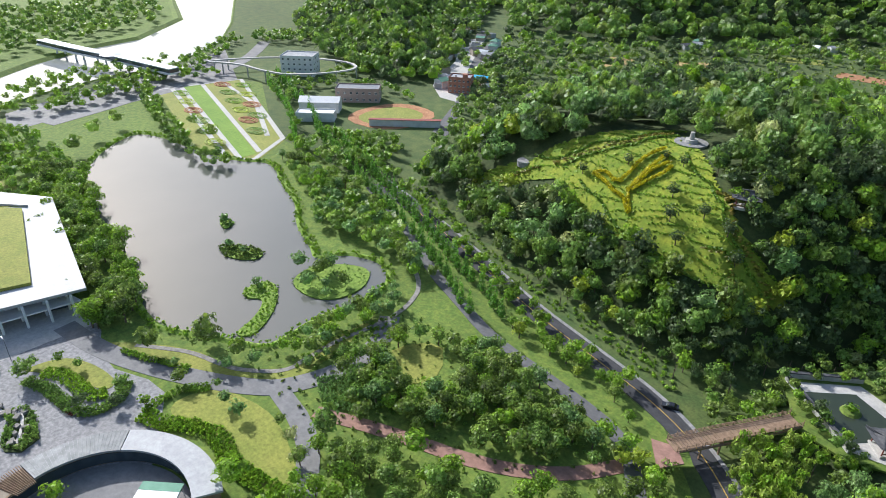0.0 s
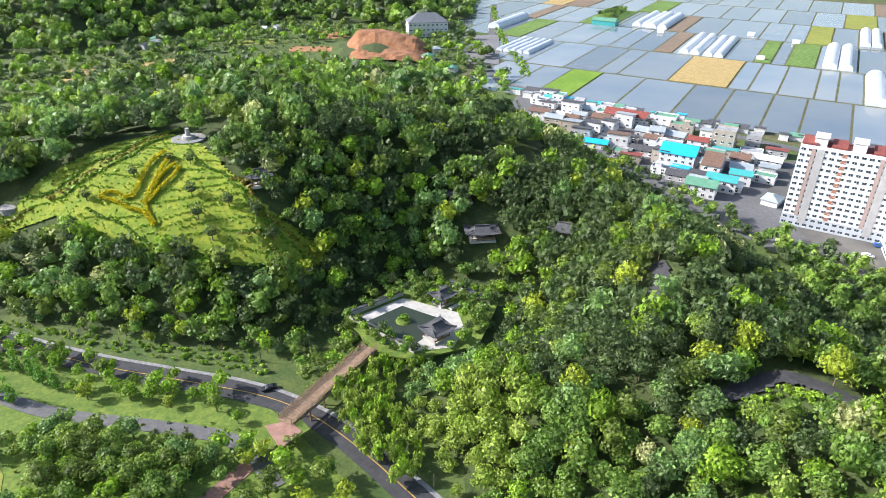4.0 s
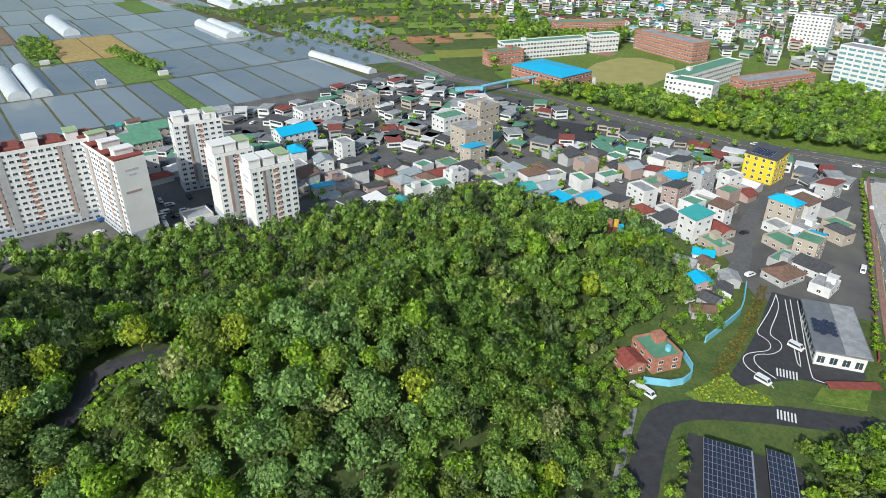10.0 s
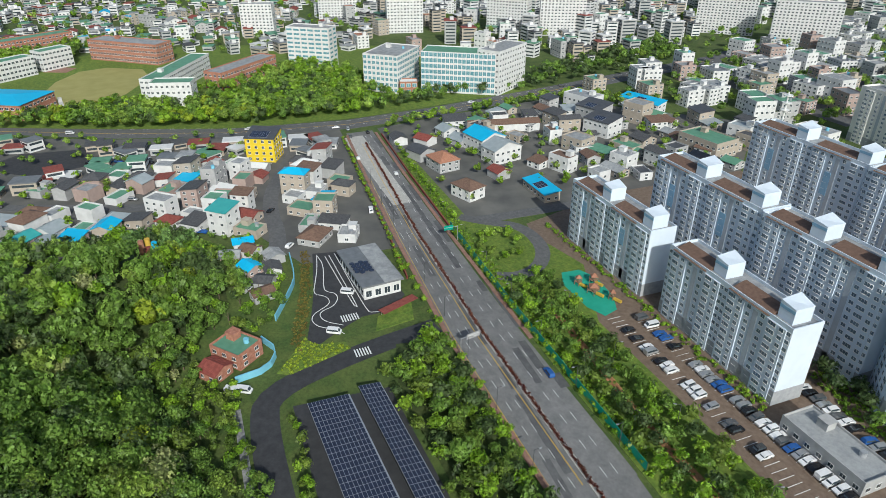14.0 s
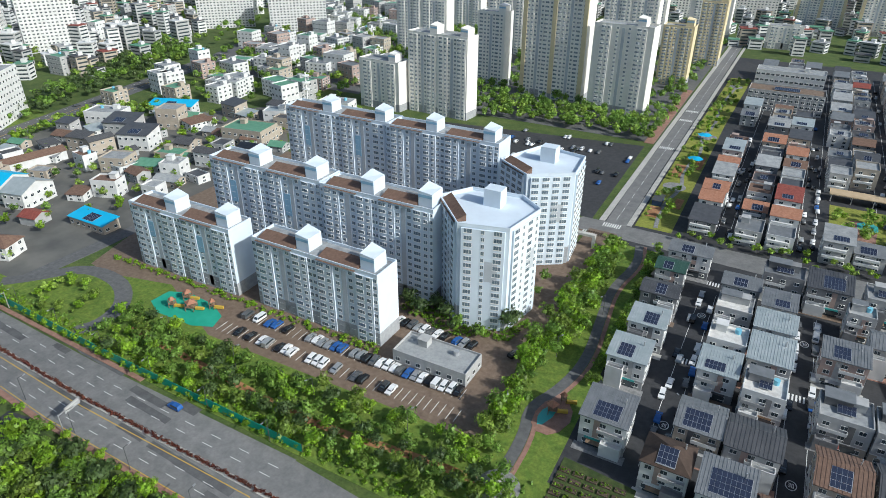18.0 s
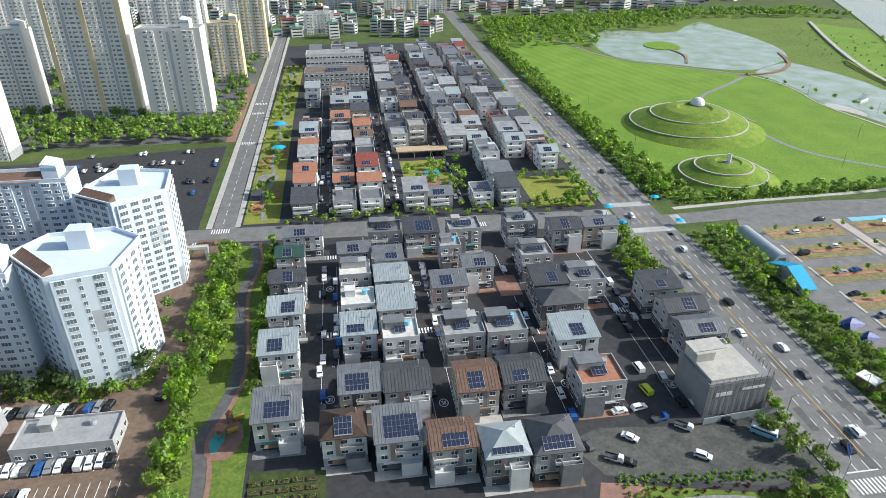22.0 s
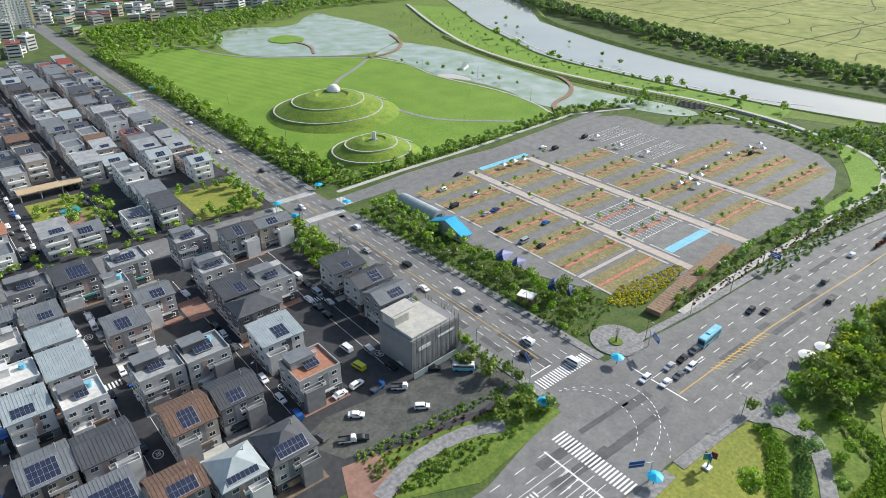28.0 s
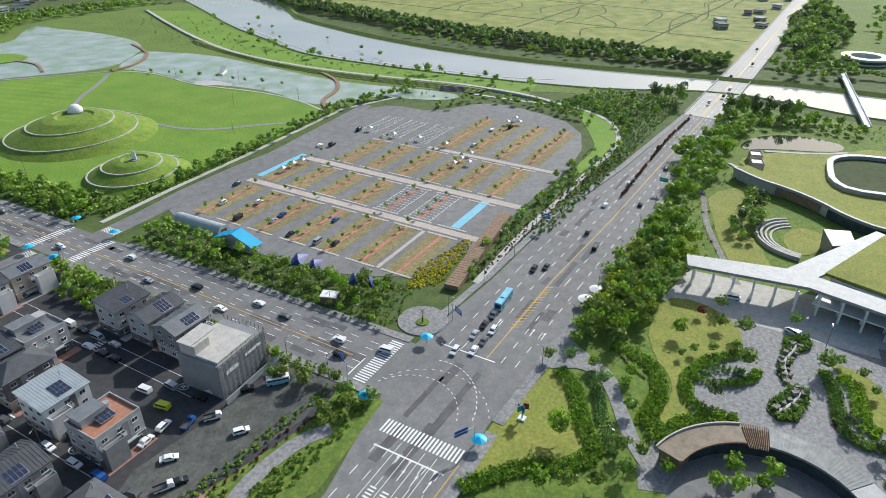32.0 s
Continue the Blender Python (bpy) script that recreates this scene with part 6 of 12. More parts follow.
def slab(x, y, w, d, h, floors, turn=0.0, split=False, blue=False, units=2, wall=None, group="apartment towers", label="", brown=True, lifts=True):
    """A slab of flats: stepped front, balconies, lift towers and brown roof pieces."""
    wall = wall or M_APT
    ob = thing("apartment_tower", label or "white apartment block with brown roof pieces and lift towers", "apartment building", x, y, 0, turn, group)
    fh = h / floors
    part("wall", Build().box(-w / 2, w / 2, -d / 2, d / 2, 2 * fh, h), wall, ob)
    part("base_wall", Build().box(-w / 2 - 0.1, w / 2 + 0.1, -d / 2 - 0.1, d / 2 + 0.1, -0.5, 2 * fh), M_APT_BASE, ob)
    uw = w / units
    for u in range(units):
        cx = -w / 2 + uw * (u + 0.5)
        for k in (-0.30, 0.30):
            xx = cx + k * uw
            part("bay", Build().box(xx - 3.4, xx + 3.4, -d / 2 - 0.35, -d / 2, -0.5, h - 0.4), wall, ob)
        if blue:
            part("blue_panel", Build().box(cx - 4, cx - 1, -d / 2 - 0.15, -d / 2 - 0.02, h * 0.55, h * 0.8), M_APT_BLUE, ob)
        part("recess", Build().box(cx - 0.9, cx + 0.9, -d / 2 - 0.1, -d / 2, 1, h - 1), M_APT_GREY, ob)
        if brown:
            part("brown_roof", Build().add([(cx - uw * 0.42, -d / 2 - 0.6, h + 0.2), (cx + uw * 0.18, -d / 2 - 0.6, h + 0.2), (cx + uw * 0.18, 0, h + 2.0), (cx - uw * 0.42, 0, h + 2.0), (cx - uw * 0.42, 0, h), (cx + uw * 0.18, 0, h)], [(0, 1, 2, 3), (3, 2, 5, 4), (0, 3, 4), (1, 5, 2)]), M_BROWNROOF, ob)
        if lifts:
            part("lift_tower", Build().add([(cx + uw * 0.2 + a, b, c) for a, b, c in ((0, -d * 0.3, h), (5.2, -d * 0.3, h), (5.2, d * 0.3, h), (0, d * 0.3, h), (0, -d * 0.3, h + 5.6), (5.2, -d * 0.3, h + 5.0), (5.2, d * 0.3, h + 5.0), (0, d * 0.3, h + 6.4))], [(0, 1, 5, 4), (1, 2, 6, 5), (2, 3, 7, 6), (3, 0, 4, 7), (4, 5, 6, 7)]), wall, ob)
            part("lift_band", Build().box(cx + uw * 0.2 - 0.05, cx + uw * 0.2 + 5.25, -d * 0.3 - 0.06, -d * 0.3, h + 3.4, h + 4.4), M_APT_BLUE, ob)
    pr = Build().tray(w, d, h, h + 1.1, 0.3, h + 0.04)
    part("parapet", pr, wall, ob)
    part("roof", Build().box(-w / 2 + 0.3, w / 2 - 0.3, -d / 2 + 0.3, d / 2 - 0.3, h - 0.2, h + 0.1), M_ROOFTOP, ob)
    rows = [fh * k + fh * 0.3 for k in range(floors)]
    big, small, places = window_mesh(2.7, 1.3, M_WHITE, M_APTGLASS, 3), window_mesh(1.5, 1.25, M_WHITE, M_APTGLASS, 2), [[], [], []]
    for z in rows:
        for u in range(units):
            cx = -w / 2 + uw * (u + 0.5)
            for k in (-0.30, 0.30):
                places[0].append((cx + k * uw - 1.4, -d / 2 - 0.35, z, 0.0)), places[1].append((cx + k * uw + 1.9, -d / 2 - 0.35, z, 0.0))
                places[2].append((cx + k * uw - 1.4, -d / 2 - 0.35, z, 0.0))
            for k in (-0.46, -0.10, 0.10, 0.46) if brown else (-0.1, 0.1):
                places[1].append((cx + k * uw, -d / 2, z, 0.0))
    for me, spots, name in ((big, places[0], "window"), (small, places[1], "window")):
        if split and name == "window":
            for px, py, pz, r in spots[:280]:
                o = new(name, me)
                o.parent = ob
                o.matrix_basis = Matrix.Translation((px, py, pz))
        else:
            part(name, join_copies(name, me, spots, list(me.materials)), [], ob, kind="stuff")
    return ob


slab(-183, 144, 50, 11, 25.5, 10, 0, True, True)
slab(-122.5, 144, 51, 11, 25.5, 10, -1, True)
slab(-168, 174, 54, 12, 36, 14, 0, False, True)
slab(-117, 173, 46, 12, 36, 14, 0, False)
slab(-181, 237, 58, 12, 38, 15, 0, False, True)
slab(-126, 236, 54, 12, 38, 15, 0, False)


def faceted(points, h, floors, split):
    """A tower of flats with a bent front of several faces."""
    cx, cy = sum(p[0] for p in points) / len(points), sum(p[1] for p in points) / len(points)
    loc = [(x - cx, y - cy) for x, y in points]
    ob = thing("apartment_tower", "white apartment tower with a bent sunlit front", "apartment building", cx, cy, 0, 0, "apartment towers")
    fh = h / floors
    part("wall", Build().prism(loc, 3 * fh, h), M_APT, ob)
    part("base_wall", Build().prism([(x * 1.006, y * 1.006) for x, y in loc], -0.5, 3 * fh), M_APT_BASE, ob)
    part("parapet", Build().strip(loc + loc[:1], 0.4, h, h + 1.2), M_APT, ob)
    part("lift_tower", Build().box(-3, 3, 1, 6, h, h + 6), M_APT, ob)
    for (ax, ay), (bx, by) in zip(loc, loc[1:] + loc[:1]):
        ln, ang = math.hypot(bx - ax, by - ay), math.atan2(by - ay, bx - ax)
        nx, ny = math.sin(ang), -math.cos(ang)
        mx, my = (ax + bx) / 2, (ay + by) / 2
        if nx * (-cx - mx) + ny * (-cy - my) < 0:
            continue
        fr = Matrix.Translation((mx, my, 0)) @ Matrix.Rotation(ang, 4, "Z")
        o = part("bay", Build().box(-ln * 0.42, ln * 0.42, -0.7, 0, -0.5, h - 0.3), M_APT, ob)
        o.matrix_basis = fr
        if ax + bx < 0:
            o = part("brown_roof", Build().add([(-ln * 0.4, -0.7, h + 0.3), (ln * 0.4, -0.7, h + 0.3), (ln * 0.4, 3.5, h + 2.4), (-ln * 0.4, 3.5, h + 2.4), (-ln * 0.4, 3.5, h), (ln * 0.4, 3.5, h)], [(0, 1, 2, 3), (0, 3, 4), (1, 5, 2)]), M_BROWNROOF, ob)
            o.matrix_basis = fr
        o = part("grey_panel", Build().box(ln * 0.05, ln * 0.3, -0.76, -0.7, h * 0.5, h * 0.7), M_APT_GREY, ob)
        o.matrix_basis = fr
        me1, me2, n = window_mesh(2.6, 1.5, M_WHITE, M_APTGLASS, 3), window_mesh(1.1, 1.4, M_WHITE, M_APTGLASS, 2), int(ln // 4.2)
        joined = []
        for k in range(n):
            for f in range(floors):
                a = (k - (n - 1) / 2) * ln / n * 0.86
                m = fr @ Matrix.Translation((a, -0.7, fh * f + fh * 0.3))
                if split:
                    o = new("window", me1 if k % 2 == 0 else me2)
                    o.parent, o.matrix_basis = ob, m
                else:
                    joined.append((*m.translation, ang))
        if joined:
            part("window", join_copies("window", me1, joined, list(me1.materials)), [], ob, kind="stuff")


faceted([(-97, 177), (-82, 161), (-66, 165), (-63, 183), (-72, 190), (-90, 188)], 37, 15, True)
faceted([(-93, 218), (-78, 208), (-63, 218), (-65, 236), (-84, 240)], 37, 15, False)
ob = block("annex_building", "low grey community building with a white flat roof", "building", -77, 139, 25, 11, 4.2, 0, 1, WALLS[1], None, "flat", M_SHEETWHITE, (1.6, 1.4), 3.4, True, rng=rng)
for x, y, w, d, h, fl, un, cream in ((-240, 362, 32, 13, 31, 13, 1, 0), (-200, 368, 44, 13, 50, 20, 2, 0), (-201, 450, 22, 13, 52, 20, 1, 0), (-150, 440, 46, 14, 92, 34, 2, 1), (-101, 428, 38, 13, 55, 21, 1, 0), (-84, 520, 22, 13, 42, 18, 1, 1), (-120, 520, 40, 13, 60, 24, 2, 0), (-72, 600, 20, 14, 50, 20, 1, 1), (-140, 640, 46, 14, 70, 28, 2, 0), (-230, 560, 50, 14, 60, 24, 2, 0), (-300, 520, 50, 14, 46, 18, 2, 0), (4, 830, 46, 14, 60, 24, 2, 1), (84, 815, 88, 14, 60, 24, 3, 1), (-330, 640, 60, 14, 50, 20, 2, 0), (-20, 700, 30, 12, 20, 7, 1, 0), (-90, 720, 40, 14, 70, 28, 1, 0)):
    ob = slab(x, y, w, d, h, fl, -4 if y < 460 and x < -90 else 0, False, False, un, M_CREAM if cream and w < 30 else M_TOWER, "far apartment towers", "tall off-white apartment tower" + (" with cream bands" if cream else ""), False, True)
    if cream and w >= 30:
        for k in (-0.5, 0.0, 0.5):
            part("cream_band", Build().box(k * (w - 3) - 1.5, k * (w - 3) + 1.5, -d / 2 - 0.75, -d / 2 + 0.3, 4, h + 0.6), M_CREAM, ob)
# towers on the south-west edge, white with red roofs
M_SW = material("bright_white_wall", (0.80, 0.79, 0.76), (0.73, 0.72, 0.70), 0.2, 0.8, big=0.05)


def sw_block(x, y, w, d, h, turn, floors, orange, roof_mat):
    ob = block("apartment_tower", "white apartment block with a red roof and orange panels" if roof_mat is M_REDROOF else "white apartment tower with orange panels", "apartment building", x, y, w, d, h, turn, floors, M_SW, M_APT_BASE, "flat", roof_mat, (1.8, 1.15), 2.7, False, (), "white apartment blocks", rng=rng, bars=2, faces="sn" if w > d else "ew", frame_mat=M_RAIL)
    long, short = max(w, d), min(w, d)
    def at(along, across, sx, sy, z0, z1):
        return Build().box(along - sx, along + sx, across - sy, across + sy, z0, z1) if w > d else Build().box(across - sy, across + sy, along - sx, along + sx, z0, z1)
    for k in (-0.32, 0.02, 0.34):
        part("lift_tower", at(long * k, 0, 2.4, short * 0.3, h, h + 3.6), M_SW, ob)
        part("lift_cap", at(long * k, 0, 2.7, short * 0.33, h + 3.6, h + 3.95), material("pale_green_cap", (0.36, 0.47, 0.27), (0.30, 0.40, 0.22), 0.4, 0.8) if k == -0.32 else M_SW, ob)
    if roof_mat is M_REDROOF:
        for k in (-0.42, -0.16, 0.18, 0.43):
            part("red_roof", at(long * k, 0, long * 0.065, short * 0.5, h + 0.9, h + 1.5), M_REDROOF, ob)
    for side in (-1, 1):
        for k in (-0.44, 0.12) if long > 30 else (-0.05,):
            for f in range(2, floors):
                part("panel", at(long * k, side * (short / 2 + 0.06), 1.0, 0.06, h / floors * (f + 0.08), h / floors * (f + 0.62)), M_ORANGE, ob, "orange wall panel")
            part("stair_strip", at(long * (k + 0.2), side * (short / 2 + 0.1), 1.5, 0.1, 2, h - 0.5), WALLS[1], ob)
            part("pilaster", at(long * (k + 0.26), side * (short / 2 + 0.1), 0.7, 0.1, h / floors * 2, h - 0.5), WALLS[5], ob, "pinkish vertical band")
    for side in (-1, 1):
        part("wall_mark", at(side * (long / 2 + 0.05), 0, 0.05, short * 0.22, h - 4.2, h - 3.4), M_APT_GREY, ob, "grey painted bar")
        part("wall_mark", at(side * (long / 2 + 0.05), 0, 0.05, short * 0.12, h - 6.2, h - 5.4), M_APT_GREY, ob, "grey painted bar")
        part("wall_mark", at(side * (long / 2 + 0.05), short * 0.08, 0.05, short * 0.26, h * 0.62, h * 0.62 + 0.9), WALLS[5], ob, "pink painted bar")
    part("base_band", Build().tray(w + 0.16, d + 0.16, -0.4, h / floors * 2, 0.05, 0), M_APT_GREY, ob)
    return ob


sw_block(-172, -252, 44, 12, 36, -32, 14, False, M_REDROOF)
sw_block(-183, -223, 12, 40, 35, -22, 14, False, M_REDROOF)
sw_block(-232, -222, 22, 12, 33, -38, 13, True, M_ROOFTOP)
sw_block(-210, -185, 17, 13, 31, -32, 13, True, M_ROOFTOP)
sw_block(-206, -163, 19, 13, 29.5, -32, 12, True, M_ROOFTOP)

# ---- town, school and campus ----
def fronted(name, label, category, a, b, depth, h, floors, **kw):
    """A building whose front runs from a to b, with its back turned away from the open middle."""
    mx, my = (a[0] + b[0]) / 2, (a[1] + b[1]) / 2
    ang = math.atan2(b[1] - a[1], b[0] - a[0])
    if math.sin(ang) * -mx - math.cos(ang) * -my < 0:
        ang += math.pi
    return block(name, label, category, mx - math.sin(ang) * depth / 2, my + math.cos(ang) * depth / 2, math.dist(a, b), depth, h, math.degrees(ang), floors, **kw)


rng = random.Random(41)
M_BRICKWALL = M_BRICK
M_GLASSBLUE = material("blue_green_glass", (0.10, 0.25, 0.30), (0.16, 0.34, 0.38), 0.3, 0.1, spec=0.8)
far = dict(split=False, rng=rng)
fronted("sports_hall", "school sports hall with a bright blue roof", "hall", (-493, -145), (-469, -100), 34, 10, 2, wall=M_BRICKWALL, roof="hip", roof_mat=M_BLUEROOF, rise=2.0, size=(2.4, 1.6), spots=3.4, **far)
fronted("school_building", "long white school building with a green roof", "school", (-545, -168), (-600, -108), 13, 14, 4, wall=M_WHITEWALL, roof="flat", roof_mat=M_GREENROOF, size=(2.2, 1.6), spots=3.0, **far)
fronted("school_building", "white and green school wing", "school", (-606, -104), (-624, -84), 13, 15, 4, wall=M_WHITEWALL, roof="flat", roof_mat=M_GREENROOF, size=(2.2, 1.6), spots=3.0, **far)
fronted("school_building", "red brick school building", "school", (-520, -172), (-545, -150), 12, 11, 3, wall=M_BRICKWALL, roof="flat", roof_mat=M_GREENROOF, size=(1.8, 1.5), spots=3.0, **far)
fronted("school_building", "red brick main school building with white cornice", "school", (-643, -73), (-598, -19), 20, 16, 4, wall=M_BRICKWALL, roof="flat", roof_mat=M_ROOFTOP, size=(1.8, 1.7), spots=2.8, **far)
fronted("school_building", "far red brick school wing", "school", (-660, -150), (-700, -90), 16, 14, 4, wall=M_BRICKWALL, roof="flat", roof_mat=M_GREENROOF, size=(1.8, 1.5), spots=3.0, **far)
fronted("school_building", "white school tower wing with small windows", "school", (-470, -24), (-462, 2), 14, 16, 4, wall=M_WHITEWALL, roof="flat", roof_mat=M_GREENROOF, size=(1.6, 1.5), spots=3.0, **far)
fronted("school_building", "long pale school wing", "school", (-486, -18), (-560, 20), 14, 14, 4, wall=M_WHITEWALL, roof="flat", roof_mat=M_GREENROOF, size=(2.0, 1.5), spots=3.0, **far)
fronted("school_building", "brick and white school wing", "school", (-498, 24), (-545, 70), 16, 12, 3, wall=M_BRICKWALL, roof="flat", roof_mat=M_ROOFTOP, size=(2.0, 1.5), spots=3.2, **far)
fronted("office_tower", "white office tower with ribbon windows", "office", (-558, 82), (-536, 112), 16, 31, 9, wall=M_WHITEWALL, roof="flat", roof_mat=M_ROOFTOP, size=(5, 1.7), spots=5.4, glass=M_GLASSBLUE, **far)
fronted("office_building", "glass-fronted office building with white frame", "office", (-445, 158), (-416, 203), 22, 28, 7, wall=M_WHITEWALL, roof="flat", roof_mat=M_GREENROOF, size=(2.6, 2.9), spots=2.9, glass=M_GLASSBLUE, **far)
fronted("office_building", "pale office wing with yellow pattern", "office", (-414, 205), (-437, 238), 18, 30, 8, wall=M_WHITEWALL, roof="flat", roof_mat=M_ROOFTOP, size=(1.6, 1.5), spots=3.4, **far)
fronted("office_building", "green-glass corner office building", "office", (-462, 120), (-444, 140), 40, 26, 7, wall=M_WHITEWALL, roof="flat", roof_mat=M_ROOFTOP, size=(2.4, 2.2), spots=3.0, glass=M_GLASSBLUE, **far)
fronted("entrance_pavilion", "orange framed entrance pavilion", "pavilion", (-440, 140), (-436, 152), 10, 9, 2, wall=M_ORANGE, roof="flat", roof_mat=M_WHITE, size=(3, 2.6), spots=3.6, glass=M_GLASSBLUE, **far)
fronted("yellow_building", "bright yellow corner building with solar roof", "building", (-346, 23), (-339, 37), 14, 13, 4, wall=material("yellow_wall", (0.75, 0.55, 0.02), (0.68, 0.50, 0.03), 0.4, 0.8), roof="shed", roof_mat=M_DARKMETAL, size=(1.5, 1.5), spots=3.0, solar=(9, 4), **far)
for a, b, dp, h, fl in (((-664, 200), (-656, 236), 18, 50, 16), ((-640, 300), (-610, 330), 18, 40, 14), ((-600, 340), (-580, 380), 16, 46, 16), ((-760, 150), (-750, 190), 18, 40, 14), ((-560, 500), (-520, 540), 16, 40, 15), ((-480, 520), (-440, 560), 16, 40, 15), ((-700, 60), (-690, 90), 16, 30, 10)):
    fronted("apartment_tower", "distant white high-rise block", "apartment building", a, b, dp, h, fl, wall=M_WHITEWALL, roof="flat", roof_mat=M_ROOFTOP, size=(1.8, 1.4), spots=3.2, group="far apartment towers", **far)
# low-rise blocks behind the ring road
for k in range(64):
    x, y = -470 - rng.uniform(0, 330), rng.uniform(150, 640)
    if x < -440 - (y - 230) * 0.35 and not (-700 < x < -560 and 190 < y < 390 and rng.random() < 0.5):
        wl = rng.choice((0, 0, 0, 0, 1, 2, 5))
        block("town_building", WALL_WORDS[wl] + " low-rise town building", "building", x, y, rng.uniform(10, 18), rng.uniform(9, 13), rng.choice((8, 11, 14, 17)), rng.choice((0, 12, -20, 35)), 4, wall=WALLS[wl], roof="flat", roof_mat=rng.choice((M_ROOFTOP, M_GREENROOF, M_ROOFTOP, M_ORANGE)), size=(1.7, 1.4), spots=3.2, group="town behind the ring road", **far)
for k in range(46):
    x, y = rng.uniform(-900, -520), rng.uniform(-120, 150)
    if x < -690 or y > 100 and x < -600:
        block("town_building", "distant low town building", "building", x, y, rng.uniform(10, 18), rng.uniform(9, 13), rng.choice((5, 8, 11)), rng.choice((0, 12, -20, 35)), 3, wall=WALLS[rng.choice((0, 0, 1, 2))], roof=rng.choice(("flat", "gable")), roof_mat=rng.choice((M_ROOFTOP, M_GREENROOF, M_REDROOF, M_BLUEROOF)), size=(1.7, 1.4), spots=3.4, group="town behind the ring road", **far)

# the town that goes on behind the apartments
for x, y in scatter([(-236, 300), (-330, 330), (-410, 260), (-440, 420), (-540, 720), (-250, 760)], 27, 31, ([(-360, 500), (-360, 660), (-70, 660), (-70, 500)], [(-290, 340), (-290, 400), (-170, 400), (-170, 340)])):
    wl = rng.choice((0, 0, 0, 0, 1, 2, 5))
    block("town_building", WALL_WORDS[wl] + " low-rise town building", "building", x, y, rng.uniform(11, 20), rng.uniform(10, 14), rng.choice((8, 11, 11, 14, 17)), rng.choice((0, 8, -12)), 4, wall=WALLS[wl], roof="flat", roof_mat=rng.choice((M_ROOFTOP, M_ROOFTOP, M_GREENROOF, M_GREYMETAL)), size=(1.7, 1.4), spots=3.2, group="town behind the apartments", **far)

# the old quarter of low houses
TOWN_EDGE = [(-150, -158), (-164, -130), (-216, -95), (-244, -70), (-274, -42), (-274, -10), (-252, 14), (-240, 34), (-240, 62), (-368, 78), (-376, 20), (-396, -50), (-425, -120), (-460, -210), (-420, -240), (-340, -275), (-262, -312), (-190, -310), (-148, -290), (-160, -270), (-152, -220)]
HILL_FOOT = [(-128, -214), (-136, -168), (-142, -138), (-156, -118), (-186, -102), (-214, -84), (-240, -62), (-268, -44), (-276, -88), (-240, -120), (-212, -152), (-184, -184), (-162, -214), (-140, -242)]
TOWERS = [HILL_FOOT, [(-146, -250), (-160, -290), (-215, -262), (-206, -226), (-182, -190), (-160, -206)], [(-190, -160), (-216, -140), (-236, -170), (-258, -215), (-230, -244), (-206, -214)]]
STREETS = [[(-300, -20), (-330, -100), (-400, -160), (-460, -185)], [(-200, -240), (-260, -215), (-330, -100)], [(-160, -340), (-330, -255), (-470, -195)], [(-215, 6), (-240, 25), (-290, 25), (-330, 40), (-378, 60)], [(-250, 65), (-378, 84)]]
LOW_ROOFS = [(M_GREENROOF, "green"), (M_GREENROOF, "green"), (M_GREENROOF, "green"), (M_REDROOF, "dark red"), (M_KTILE, "dark tiled"), (M_KTILE, "dark tiled"), (M_KTILE, "dark tiled"), (M_ROOFTOP, "grey"), (M_ROOFTOP, "grey"), (M_BROWNROOF, "brown"), (M_BLUEROOF, "blue"), (M_TEAL, "teal"), (M_PALEMETAL, "pale"), (M_PALEMETAL, "pale"), (M_WHITE, "white")]
for x, y in scatter(TOWN_EDGE, 13.0, 6, ([(-404, -110), (-404, -60), (-370, -46), (-358, -84), (-384, -114)], [(-356, 18), (-334, 18), (-334, 46), (-362, 46)], *TOWERS), 0.18):
    if min(float(edge_distance(s, x, y, False)) for s in STREETS) < 8 or math.hypot(x, y) > 350:
        continue
    mat_, word = rng.choice(LOW_ROOFS)
    tall = rng.random() < 0.13
    wl = rng.choice((0, 0, 0, 0, 1, 2, 5))
    w_, d_ = rng.uniform(7.5, 12.5), rng.uniform(6.5, 10)
    block("town_house", "%s %s house with a %s roof" % ("taller" if tall else "low", WALL_WORDS[wl], word), "house", x, y, w_, d_, rng.choice((8.5, 11)) if tall else rng.choice((2.8, 3.2, 3.4, 5.6)), rng.choice((-32, -30, 58, -25, -40, 48)), 3 if tall else 1, wall=WALLS[wl], roof="flat" if mat_ in (M_GREENROOF, M_ROOFTOP) else rng.choice(("gable", "hip", "shed", "shed")), roof_mat=mat_, size=(1.5, 1.2), spots=3.6, group="houses of the old quarter", **far)
